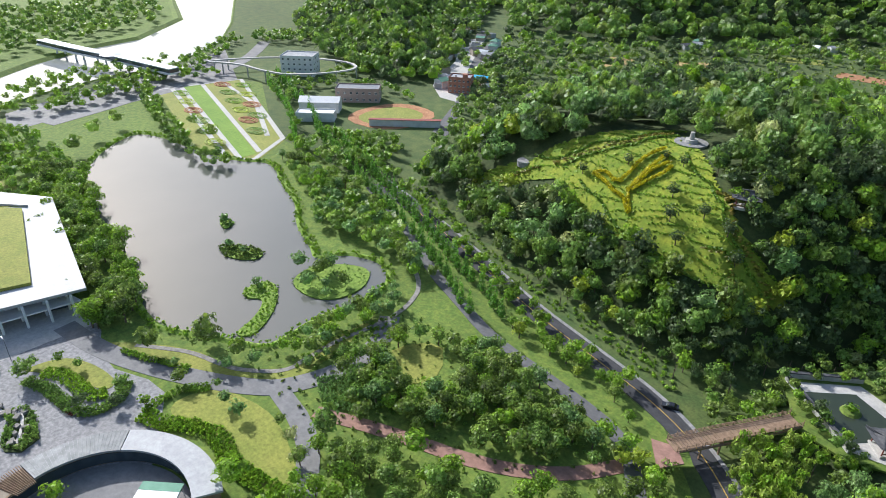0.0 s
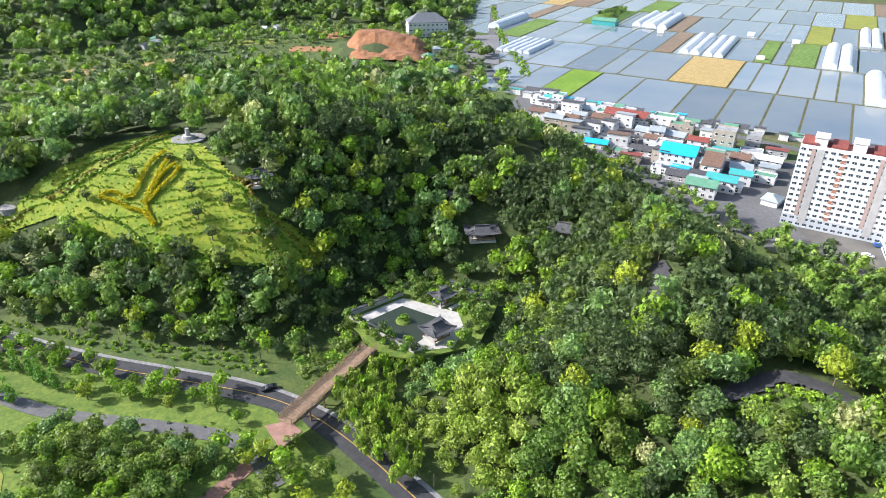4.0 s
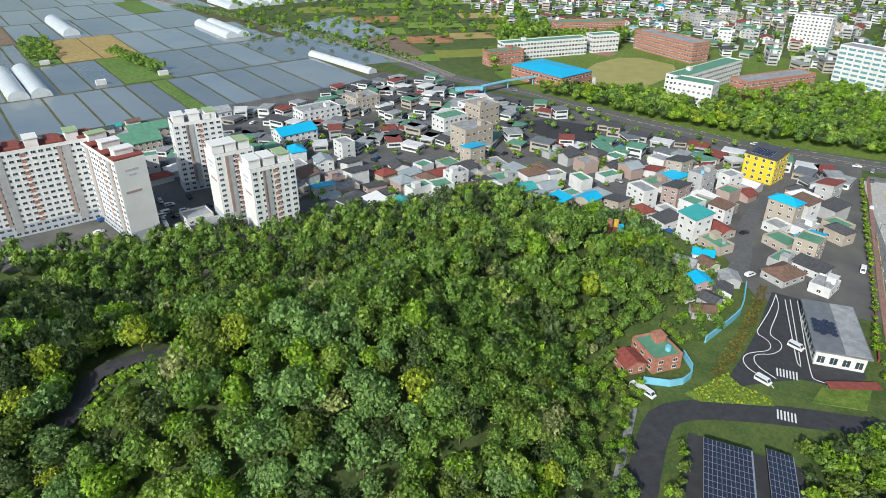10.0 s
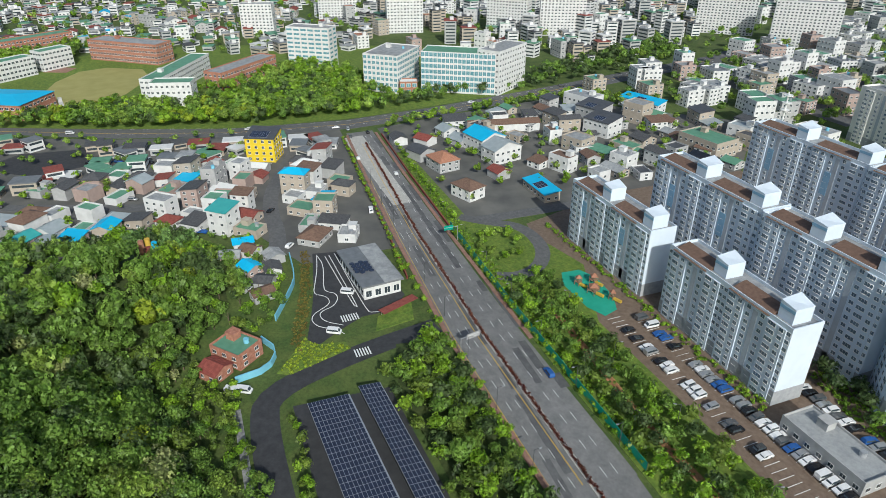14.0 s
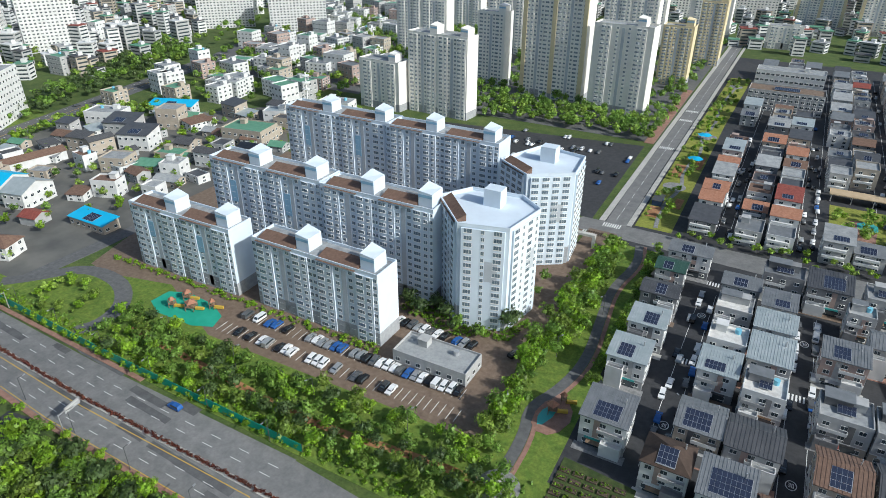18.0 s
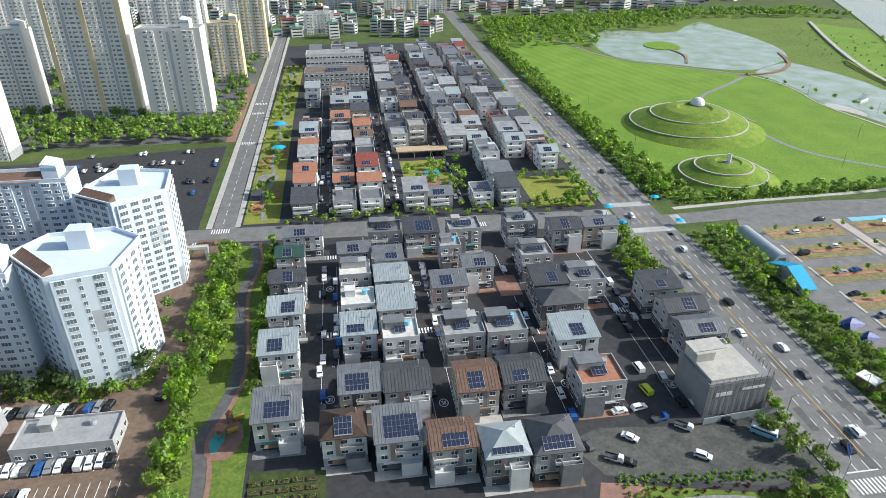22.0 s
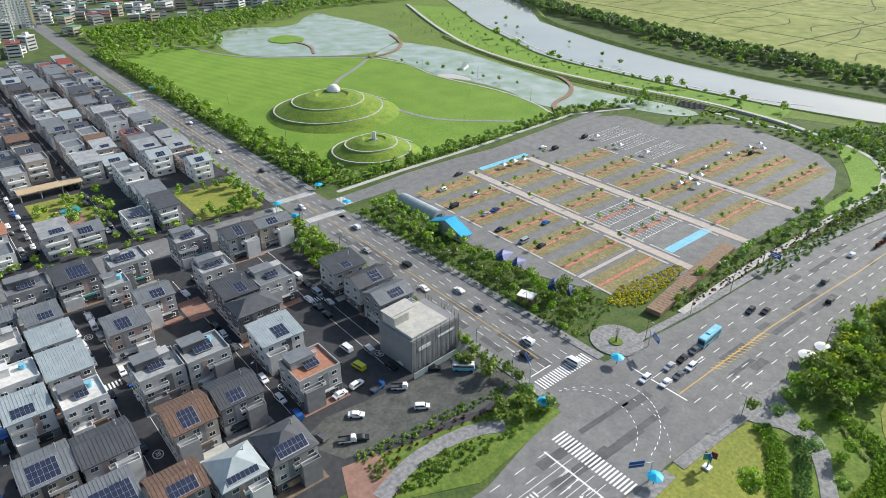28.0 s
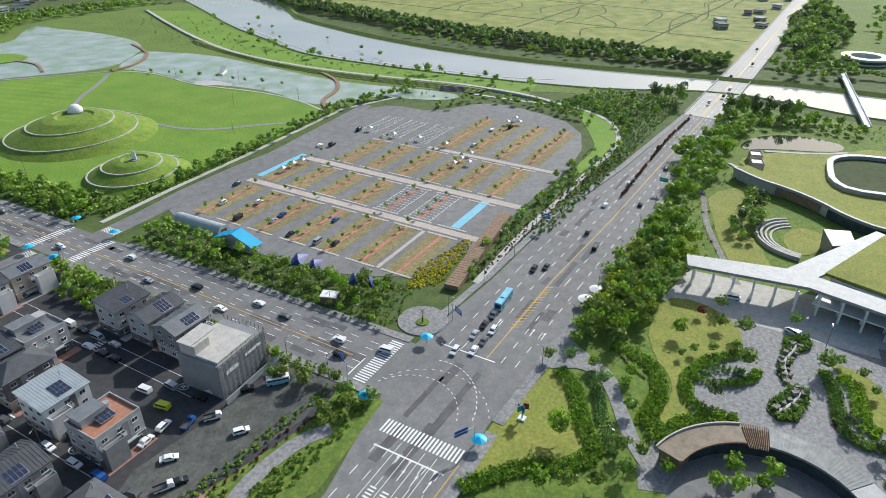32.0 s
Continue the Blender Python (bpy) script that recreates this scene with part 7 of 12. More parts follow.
for x, y, w_, d_, h_, tn, mat_ in ((-330, -118, 20, 13, 14, -30, M_ROOFTOP), (-352, -140, 18, 12, 11, -30, M_GREENROOF), (-376, -128, 16, 14, 13, -30, M_ROOFTOP), (-392, -138, 22, 10, 9, -30, M_ROOFTOP), (-300, -215, 22, 14, 8, -30, M_BLUEROOF), (-340, -225, 26, 14, 9, -30, M_ROOFTOP), (-372, -210, 18, 14, 10, -30, M_ROOFTOP), (-250, -288, 30, 18, 8, -30, M_GREENROOF), (-275, -300, 22, 14, 6, -30, M_GREENROOF), (-310, -285, 26, 12, 7, -30, M_ROOFTOP), (-128, -330, 18, 16, 8, -30, M_BLUEROOF), (-142, -318, 9, 20, 7, -30, M_BROWNROOF), (-118, -402, 26, 12, 6, -30, M_REDROOF), (-160, -352, 12, 10, 12, -30, M_ROOFTOP), (-138, -296, 14, 9, 6, -30, M_TEAL), (-126, -290, 14, 10, 6, -30, M_GREENROOF)):
    block("town_building", "white town building under a coloured roof", "building", x, y, w_, d_, h_, tn, 3 if h_ > 7 else 2, wall=WALLS[rng.choice((0, 0, 0, 2))], roof="flat" if h_ > 8 else "gable", roof_mat=mat_, size=(1.6, 1.4), spots=3.2, group="larger buildings of the old quarter", **far)
for k in range(34):
    x, y = -60 - k * 7.0 + rng.uniform(-3, 3), -478 + k * 4.4 + rng.uniform(-4, 4)
    if y < -330:
        block("roadside_shed", "small roadside shed with a coloured roof", "shed", x + 6, y + 12, rng.uniform(5, 9), rng.uniform(4, 7), 3.2, -30, 1, wall=WALLS[0], roof=rng.choice(("gable", "shed")), roof_mat=rng.choice(LOW_ROOFS)[0], size=(1.4, 1.1), spots=4, group="sheds beside the fields", **far)
for x, y in scatter([(-66, -470), (-110, -425), (-200, -340), (-160, -300), (-128, -276), (-112, -296), (-84, -360), (-62, -410)], 14.5, 16, (), 0.25):
    mat_, word = rng.choice(LOW_ROOFS)
    block("town_house", "low house with a %s roof beside the white blocks" % word, "house", x, y, rng.uniform(8, 14), rng.uniform(7, 10), rng.choice((3.2, 3.4, 5.6, 7)), -30 + rng.uniform(-6, 6), 2, wall=WALLS[rng.choice((0, 0, 0, 1, 2))], roof="flat" if mat_ in (M_GREENROOF, M_ROOFTOP) else rng.choice(("gable", "shed")), roof_mat=mat_, size=(1.5, 1.2), spots=3.6, group="houses of the old quarter", **far)
# sheds and houses north of the expressway
for x, y, w_, d_, h_, tn, mat_, kind in ((-262, 116, 13, 10, 6, 20, M_BROWNROOF, "hip"), (-300, 118, 14, 12, 6, 10, M_ORANGE, "hip"), (-318, 112, 12, 10, 5, 20, M_DARKMETAL, "gable"), (-318, 150, 18, 16, 9, 12, M_BLUEROOF, "gable"), (-300, 152, 12, 18, 8, 12, M_PALEMETAL, "gable"), (-345, 175, 44, 9, 5, 78, M_BROWNROOF, "gable"), (-300, 200, 14, 12, 7, 20, M_ROOFTOP, "flat"), (-318, 228, 18, 14, 9, 20, M_DARKMETAL, "shed"), (-340, 236, 18, 14, 10, 20, M_DARKMETAL, "shed"), (-362, 242, 22, 14, 11, 20, M_ROOFTOP, "flat"), (-330, 262, 14, 12, 12, 20, M_ROOFTOP, "flat"), (-352, 282, 30, 10, 6, 20, M_BLUEROOF, "shed"), (-285, 222, 16, 10, 5, 15, M_GREENROOF, "flat"), (-252, 150, 22, 8, 4, 0, M_BLUEROOF, "shed"), (-338, 122, 10, 9, 4, 30, M_REDROOF, "gable"), (-278, 140, 9, 8, 4, 10, M_REDROOF, "gable"), (-345, 108, 10, 8, 4, 0, M_KTILE, "gable"), (-270, 265, 26, 18, 9, 10, M_GREENROOF, "flat")):
    block("works_building", "pale shed or small house beside the expressway", "building", x, y, w_, d_, h_, tn, 2 if h_ > 5 else 1, wall=WALLS[rng.choice((0, 0, 1, 2))], roof=kind, roof_mat=mat_, size=(1.7, 1.3), spots=3.4, group="buildings beside the expressway", solar=(6, 3) if kind == "shed" else (), **far)
for x, y in scatter([(-240, 150), (-244, 290), (-300, 320), (-385, 240), (-376, 160), (-362, 112), (-330, 130), (-290, 165)], 19, 12, (), 0.3):
    if rng.random() < 0.75:
        block("works_building", "small shed or house between yards", "building", x, y, rng.uniform(8, 15), rng.uniform(7, 11), rng.choice((3.5, 5, 8)), rng.choice((10, 20, -8, 80)), 2, wall=WALLS[rng.choice((0, 0, 0, 1, 2))], roof=rng.choice(("flat", "gable", "shed")), roof_mat=rng.choice((M_ROOFTOP, M_PALEMETAL, M_DARKMETAL, M_BROWNROOF, M_KTILE, M_GREENROOF)), size=(1.6, 1.2), spots=3.4, group="buildings beside the expressway", **far)
mast = thing("radio_mast", "tall white lattice radio mast with platforms", "mast", -255, 300, 0)
part("pole", Build().tube(0, 0, 0, 34, 0.9, 0.4, 10), M_WHITE, mast)
for z in (24, 28, 32):
    part("platform", Build().tube(0, 0, z, z + 0.5, 2.4, 2.4, 12), M_WHITE, mast)

# roofs of the town in the distance
def far_town(label, poly, step, seed, tall=(4, 6, 9), keep_out=(), sides=(8, 15)):
    """Distant houses, too small to tell apart: walls, roofs and dark window rows in one mesh."""
    bu, rr = Build(), random.Random(seed)
    for x, y in scatter(poly, step, seed, keep_out, 0.4):
        if rr.random() < 0.14:
            continue
        h, w, d, a = rr.choice(tall), rr.uniform(*sides), rr.uniform(sides[0], sides[1] * 0.75), rr.choice((0, 12, -20, 35, 80))
        bu.turned(x, y, w, d, -0.5, h, a, rr.choice((0, 0, 1, 2)))
        bu.turned(x, y, w + 0.8, d + 0.8, h, h + 0.5, a, rr.choice((3, 3, 0, 4, 4, 5, 5, 6, 7)))
        for f in range(int(h / 3)):
            bu.turned(x, y, w + 0.1, d * 0.8, f * 3 + 1, f * 3 + 2.2, a, 8).turned(x, y, w * 0.8, d + 0.1, f * 3 + 1, f * 3 + 2.2, a, 8)
        if h > 8:
            bu.turned(x + 1, y + 1, 3.5, 3.5, h + 0.5, h + 3, a, 0)
    tagged(new("distant_houses", bu.mesh("distant_houses", M_WHITEWALL, WALLS[1], WALLS[2], M_ROOFTOP, M_GREENROOF, M_KTILE, M_REDROOF, M_GREYMETAL, M_GLASS)), label, "houses", kind="stuff")


ROUND = [(350 * math.cos(a / 16 * math.pi), 350 * math.sin(a / 16 * math.pi)) for a in range(32)]
far_town("low crowded roofs of the old quarter", TOWN_EDGE, 12, 9, (3, 3, 3.4, 6), (ROUND, *TOWERS, [(-404, -110), (-404, -60), (-370, -46), (-358, -84), (-384, -114)], [(-360, 14), (-330, 14), (-330, 48), (-366, 48)]), (7, 12))
far_town("distant low roofs of the town behind the school", [(-660, -40), (-560, 130), (-700, 200), (-1250, 260), (-1350, -420), (-900, -360), (-700, -210)], 24, 3)
far_town("distant pale town blocks behind the ring road", [(-470, 300), (-560, 560), (-640, 900), (-1150, 900), (-1150, 260), (-720, 200), (-600, 240)], 25, 4, (6, 9, 12, 15, 21))
far_town("distant houses beyond the apartment towers", [(-600, 760), (-160, 680), (110, 660), (110, 800), (120, 1100), (-700, 1200)], 26, 5, (6, 9, 12, 15))
far_town("distant houses beyond the lawn park", [(140, 740), (400, 790), (620, 900), (900, 960), (900, 1250), (140, 1250)], 26, 10, (5, 8, 11))
far_town("distant sheds and houses beside the river road", [(660, 120), (760, 60), (1100, 40), (1100, 90), (800, 100)], 40, 6, (4, 5))
far_town("distant village roofs at the foot of the hills", [(500, -500), (560, -560), (470, -560), (380, -470), (330, -420), (420, -500)], 15, 7, (3, 5), (), (6, 10))
for x, y, h in ((-330, 820, 58), (-260, 860, 64), (-200, 800, 60), (-130, 830, 70), (-60, 860, 66), (-390, 720, 46), (-480, 760, 50), (-30, 960, 60), (40, 980, 60), (-560, 640, 44)):
    fronted("apartment_tower", "distant cream and white high-rise block", "apartment building", (x - 22, y), (x + 22, y + 6), 14, h, int(h / 2.8), wall=M_TOWER, roof="flat", roof_mat=M_ROOFTOP, size=(1.8, 1.3), spots=3.6, group="far apartment towers", **far)

# ---- traffic school and solar car ports ----
ob = thing("traffic_centre", "low white training building with a grey roof", "building", -206, 51.5, 0, 4)
part("wall", Build().box(-14, 14, -7, 7, 0, 5.4), M_WHITEWALL, ob)
part("roof", Build().box(-15, 15, -8, -0.5, 5.4, 6.0).box(-15, 15, -0.5, 8, 5.4, 5.9), [M_GREYMETAL], ob)
part("roof_terrace", Build().box(-14.6, 14.6, 0.6, 7.6, 5.9, 6.1), M_ROOFTOP, ob)
windows(ob, -206, 51.5, 4, 28, 14, [1.0], 3.2, (2.2, 2.6), True, M_WHITE)
for k in range(16):
    part("solar_flower", Build().tube(-2 + 2.1 * (k % 4) + (k // 4) % 2, -6 + 1.7 * (k // 4), 6.3, 6.5, 0.95, 0.95, 12), M_SOLAR, ob)
shelter = thing("bicycle_shelter", "long shelter with a red sheet roof", "shelter", -181.5, 55, 0, 111)
part("roof", Build().box(-7.5, 7.5, -1.7, 1.7, 2.3, 2.5), M_REDROOF, shelter)
for k in range(4):
    part("post", Build().tube(-6.6 + 4.4 * k, 1.3, 0, 2.3, 0.07, 0.07, 6), M_ALU, shelter)
for name, x0, x1, y0, y1 in (("solar_carport", -141, -84, 15.5, 27.5), ("solar_carport", -143, -84, 30.5, 37)):
    ob = thing(name, "car port roofed with dark blue solar panels", "solar car port", x0, y0, 0, 3)
    w, d = x1 - x0, y1 - y0
    part("deck", Build().add([(0, 0, 4.2), (w, 0, 4.2), (w, d, 3.4), (0, d, 3.4), (0, 0, 3.95), (w, 0, 3.95), (w, d, 3.15), (0, d, 3.15)], [(0, 1, 2, 3), (4, 7, 6, 5), (0, 4, 5, 1), (1, 5, 6, 2), (2, 6, 7, 3), (3, 7, 4, 0)]), M_ALU, ob)
    cols, rows_ = int(w / 2.05), int(d / 1.05)
    pan = Build()
    for i in range(cols):
        for j in range(rows_):
            xa, ya = 0.15 + i * 2.05, 0.1 + j * 1.05
            za = 4.28 - 0.8 * ya / d
            pan.add([(xa, ya, za), (xa + 1.89, ya, za), (xa + 1.89, ya + 0.93, za - 0.8 * 0.93 / d), (xa, ya + 0.93, za - 0.8 * 0.93 / d)], [(0, 1, 2, 3)])
    part("solar_panel", pan, M_SOLAR, ob, kind="stuff")
    for i in range(int(w / 8)):
        part("post", Build().box(2 + i * 8, 2.3 + i * 8, d * 0.5 - 0.15, d * 0.5 + 0.15, 0, 3.7), M_ALU, ob)
ob = block("hillside_house", "brick house with a green flat roof", "house", -175, 0, 12, 10, 5, 40, 2, wall=M_BRICK, roof="flat", roof_mat=M_GREENROOF, size=(1.6, 1.3), spots=3.2, rng=rng)
block("hillside_house", "small brick house with a red roof", "house", -168, -7, 7, 7, 3.4, 40, 1, wall=M_BRICK, roof="gable", roof_mat=M_REDROOF, size=(1.2, 1.2), spots=3, rng=rng)
setting("wall_blue", Build().strip(smooth_line([(-162, -2), (-164, 8), (-172, 12), (-180, 8)], 1), 0.4, 0, 2.4).strip(smooth_line([(-190, 14), (-206, 22), (-214, 25), (-232, 26)], 1), 0.4, 0, 2.6), M_BLUEPAINT, "light blue painted garden wall", "wall")
for k, (x, y) in enumerate([(-222, 18), (-232, 20), (-226, 10), (-240, 12), (-214, 14), (-238, 4), (-248, 10), (-206, 12)]):
    block("town_house", "small old house crowded below the wooded hill", "house", x, y, rng.uniform(6, 8), rng.uniform(5, 7), 3.2, 15 * k, 1, wall=WALLS[(0, 1, 5)[k % 3]], roof="gable", roof_mat=(M_KTILE, M_ROOFTOP, M_BLUEROOF, M_BROWNROOF)[k % 4], size=(1.2, 1.1), spots=3, group="old houses below the hill", split=False, rng=rng)

# ---- park buildings ----
ob = thing("ring_building", "curved low building round a sunken plaza", "building", 122, -16, 0)
def arc(r0, r1, a0, a1, z0, z1, step=4):
    bu, n = Build(), max(2, int(abs(a1 - a0) / step))
    for i in range(n + 1):
        p = radians(a0 + (a1 - a0) * i / n)
        bu.v += [(r * math.cos(p), r * math.sin(p), z) for r, z in ((r0, z0), (r1, z0), (r1, z1), (r0, z1))]
    bu.f = [(0, 3, 2, 1), (4 * n, 4 * n + 1, 4 * n + 2, 4 * n + 3)] + [(4 * i + k, 4 * i + (k + 1) % 4, 4 * i + 4 + (k + 1) % 4, 4 * i + 4 + k) for i in range(n) for k in range(4)]
    bu.s = [0] * len(bu.f)
    return bu


part("wall", arc(23.2, 28.4, -114, 72, 0, 4.4), M_TIMBER, ob)
part("roof", arc(22.2, 29.2, -116, -42, 4.4, 5.0), M_SHEETWHITE, ob, "white sheet roof")
part("roof", arc(22.2, 29.2, -41.5, 8, 4.4, 5.0), M_OLDSHEET, ob, "weathered grey sheet roof")
for k in range(0, 49, 2):
    part("roof_seam", arc(22.2, 29.25, -41.5 + k, -41.38 + k, 5.0, 5.07, 1), M_SHEETWHITE, ob)
for k in range(12):
    part("pergola_beam", arc(20.8, 29.6, 8.6 + k * 1.1, 8.95 + k * 1.1, 4.5, 4.8, 1), M_TIMBER, ob)
part("roof", arc(22.2, 29.2, 22, 74, 4.4, 4.8), M_STAINED, ob, "stained brown flat roof")
part("roof_edge", arc(22.0, 22.5, 22, 74, 4.8, 5.2), M_TIMBER, ob)
part("roof_edge", arc(28.9, 29.3, 22, 74, 4.8, 5.3), M_CONCRETE, ob)
part("glass_front", arc(23.0, 23.2, -100, 60, 0.4, 3.4), M_GLASS, ob)
setting("plaza_ring", Build().tube(122, -16, 0, 0.22, 22.5, 22.5, 48), M_ASPHALT_OLD, "dark paved round plaza", "plaza")
ob = thing("canopy", "green and white striped canopy", "canopy", 120, -31, 0, 40)
part("roof", Build().box(-5, 5, -4, -1.5, 3.4, 3.7).box(-5, 5, 1.5, 4, 3.4, 3.7), M_GREENROOF, ob)
part("roof_stripe", Build().box(-5, 5, -1.4, 1.4, 3.4, 3.72), M_WHITE, ob)
for a, b in ((-4.6, -3.6), (4.6, -3.6), (4.6, 3.6), (-4.6, 3.6)):
    part("post", Build().tube(a, b, 0, 3.4, 0.1, 0.1), M_ALU, ob)
# the white hall with a planted roof
ob = thing("exhibition_hall", "white exhibition hall with a planted roof and tall pillars", "hall", 0, 0, 0)
part("roof", Build().prism([(226, 25), (218, 23), (223, -16), (214, -52), (300, -70), (330, -50), (318, -44), (298, -60), (226, -42), (232, -18), (278, -44), (282, -36), (233, -8)], 8.6, 9.6), M_SHEETWHITE, ob)
part("planted_roof", Build().prism([(236, -20), (230, -40), (296, -57), (312, -44), (282, -40)], 8.8, 9.9), M_LAWN_DRY, ob)
part("wall", Build().prism([(236, -22), (226, -42), (296, -62), (312, -46), (282, -40)], 0, 8.6), M_WHITEWALL, ob)
part("gallery", Build().prism([(222, -18), (216, -50), (226, -48), (232, -20)], 4.2, 4.7), M_WHITE, ob)
part("glass_front", Build().prism([(230, -24), (222, -48), (226, -48), (233, -24)], 0.2, 8.2), M_GLASS, ob)
for k in range(11):
    x, y = 221.5 + 1.0 * math.sin(k), 21 - k * 6.8
    if y < -16:
        x = 223 - (-16 - y) * 0.26
    part("pillar", Build().turned(x, y, 0.6, 0.6, 0, 8.6, 20), M_WHITE, ob)
    part("pillar", Build().turned(x + 5.5, y, 0.6, 0.6, 0, 8.6, 20), M_WHITE, ob)
sheet("plaza_hall", [(206, 28), (232, 24), (236, -20), (222, -52), (206, -50)], M_CONCRETE, "pale paving below the white hall", "plaza", 0.13)
ob = thing("garden_hall", "low curved hall with a grass roof and a white rim", "hall", 0, 0, 0)
RIM = smooth_line([(336, 24), (326, 11), (321, -2), (313, -15), (301, -27), (294, -42), (300, -56)], 2)
part("wall", Build().strip(offset(RIM, 4.5), 8, 0, 4.8), M_CONCRETE, ob)
part("timber_panel", Build().strip(RIM[8:15], 0.5, 0.6, 4.2), M_TIMBER, ob)
part("glass_front", Build().strip(RIM[15:], 0.5, 0.4, 4.2), M_GLASS, ob)
part("grass_roof", Build().strip(offset(RIM, 5), 9, 4.8, 5.3), M_LAWN_DRY, ob)
part("rim", Build().strip(RIM, 1.2, 4.7, 5.9), M_SHEETWHITE, ob)
oval = smooth_line([(370, -18), (385, -18), (396, -28), (400, -48), (386, -62), (360, -60), (346, -48), (343, -28), (352, -20)], 1, True)
sheet("lawn_roof", [(361, 26), (350, 16), (338, 2), (326, -13), (312, -30), (310, -46), (340, -70), (410, -70), (420, -40), (402, -24), (390, -6), (382, 14)], M_LAWN_DRY, "wide sunlit lawn behind the hall", "lawn", 0.3, 1)
ob = thing("sunken_court", "oval sunken court with a thick white rim", "courtyard", 0, 0, 0)
part("rim", Build().strip(oval + oval[:1], 3, 0.2, 2.4), M_SHEETWHITE, ob)
part("floor", Build().prism(oval, 0.2, 0.5), M_FORESTFLOOR, ob)
setting("path_lawn", Build().strip(smooth_line([(355, 28), (346, 17), (335, 3), (323, -14), (308, -32)], 2), 2.2, 0, 0.42).strip(smooth_line([(384, 14), (390, -4), (397, -18), (404, -26)], 2), 2.4, 0, 0.42), M_CONCRETE, "pale path along the hall's lawn", "path")
sheet("stage_lawn", [(278, -4), (290, -8), (293, -14), (288, -22), (270, -18), (263, -10)], M_LAWN_DRY, "half-round lawn before a stage", "lawn", 0.15, 1)
seats = Build()
for k in range(4):
    seats.add(*(lambda b: (b.v, b.f))(arc(12.5 + k * 1.9, 13.4 + k * 1.9, 28, 178, 0, 0.5 + 0.4 * k, 8)))
seats.v = [(x + 279, y - 13, z) for x, y, z in seats.v]
setting("seat_rings", seats, M_CONCRETE, "curved concrete seat steps", "steps")
ob = thing("stage_cube", "tilted grey cube-shaped stage house", "stage", 273, -25, 0, 20)
part("body", Build().add([(-5, -5, 0), (5, -5, 0), (5, 5, 0), (-5, 5, 0), (-4, -4, 7), (5.5, -4.5, 8.5), (5.5, 5.5, 8.5), (-5, 5, 6.5)], [(0, 1, 5, 4), (1, 2, 6, 5), (2, 3, 7, 6), (3, 0, 4, 7), (4, 5, 6, 7)]), M_GREYMETAL, ob)
for x, y in ((366, 17), (354, 15)):
    block("kiosk", "small beige park kiosk", "kiosk", x, y, 8, 6, 4, 15, 1, wall=WALLS[2], roof="flat", roof_mat=M_WHITE, size=(1.2, 1.2), spots=3, split=False, rng=rng)
sheet("water_park_pond", [(379, 27), (397, 26), (414, 16), (422, -1), (419, -24), (404, -24), (397, -10), (390, 11)], M_DARKWATER, "dark curved park pond", "pond", 0.2, 2)
setting("park_road", Build().strip(smooth_line([(312, 43), (332, 42), (348, 40.5), (371, 38), (386, 32)], 2), 6, -0.2, 0.2), M_ASPHALT_OLD, "grey park road from the main road", "road")
sheet("lawn_hall", [(308, 31), (329, 16), (320, 10), (301, 3), (265, 3), (240, -8), (238, 8), (262, 18), (287, 25)], M_LAWN_DRY, "green park lawn below the hall", "lawn", 0.12, 1)
# river bridge for walkers and the road bridge
ob = thing("river_bridge", "white covered bridge over the river on piers", "bridge", 0, 0, 0)
part("deck", Build().strip([(655, -180), (600, -190), (545, -203), (480, -214)], 11, 6.5, 7.6), M_WHITE, ob)
part("roof", Build().strip([(655, -180), (600, -190), (545, -203), (480, -214)], 9, 10.2, 10.8), M_PALEMETAL, ob)
part("glass_side", Build().strip([(655, -180), (600, -190), (545, -203), (480, -214)], 8, 7.6, 10.2), M_GLASS, ob)
part("dome", Build().tube(556, -200, 10.8, 12.2, 9, 4, 20), M_WHITE, ob)
for x, y in ((628, -185), (600, -190), (572, -197), (545, -203), (518, -208)):
    part("pier", Build().tube(x, y - 3, -0.5, 6.5, 0.8, 0.8).tube(x, y + 3, -0.5, 6.5, 0.8, 0.8), M_WHITE, ob)
ob = thing("road_bridge", "concrete road bridge with sun glare painted into its pale deck", "bridge", 0, 0, 0)
# The roadway takes the pale concrete colour to carry sun glare.
part("deck", Build().strip([(430, 56), (520, 52), (620, 48), (1200, 30)], 22, -0.4, 0.2), M_CONCRETE, ob)
for k in (-11, 11):
    part("parapet", Build().strip(offset([(430, 56), (520, 52), (620, 48), (1200, 30)], k), 0.5, 0.2, 1.3), M_CONCRETE, ob)
lanes_ = Build()
for k in (-7, -3.5, 3.5, 7):
    dashes(lanes_, offset([(432, 56), (520, 52), (620, 48), (1000, 36)], k), 0.25, 4, 6, 0.24)
part("lane_lines", lanes_, M_WHITE, ob, kind="stuff")
part("centre_line", Build().strip([(432, 56), (520, 52), (620, 48), (1000, 36)], 0.8, 0.2, 0.25), M_YELLOW, ob)
ob = thing("ring_pavilion", "low round white building with an open court", "building", 652, -33, 0.3)
for nm, r0, r1, z0, z1, m in (("wall", 12, 17.5, 0, 4.2, M_WHITEWALL), ("window_band", 17.4, 17.7, 1.2, 3.2, M_GLASS), ("roof", 11.4, 18.4, 4.2, 5.0, M_WHITE)):
    part(nm, arc(r0, r1, 0, 360, z0, z1), m, ob)
ob = thing("plank_bridge", "narrow pale footbridge across the river", "bridge", 0, 0, 0)
part("deck", Build().strip([(590, -18), (564, -21), (468, -33), (452, -35)], 4, 2.2, 2.7), M_WHITEWALL, ob)
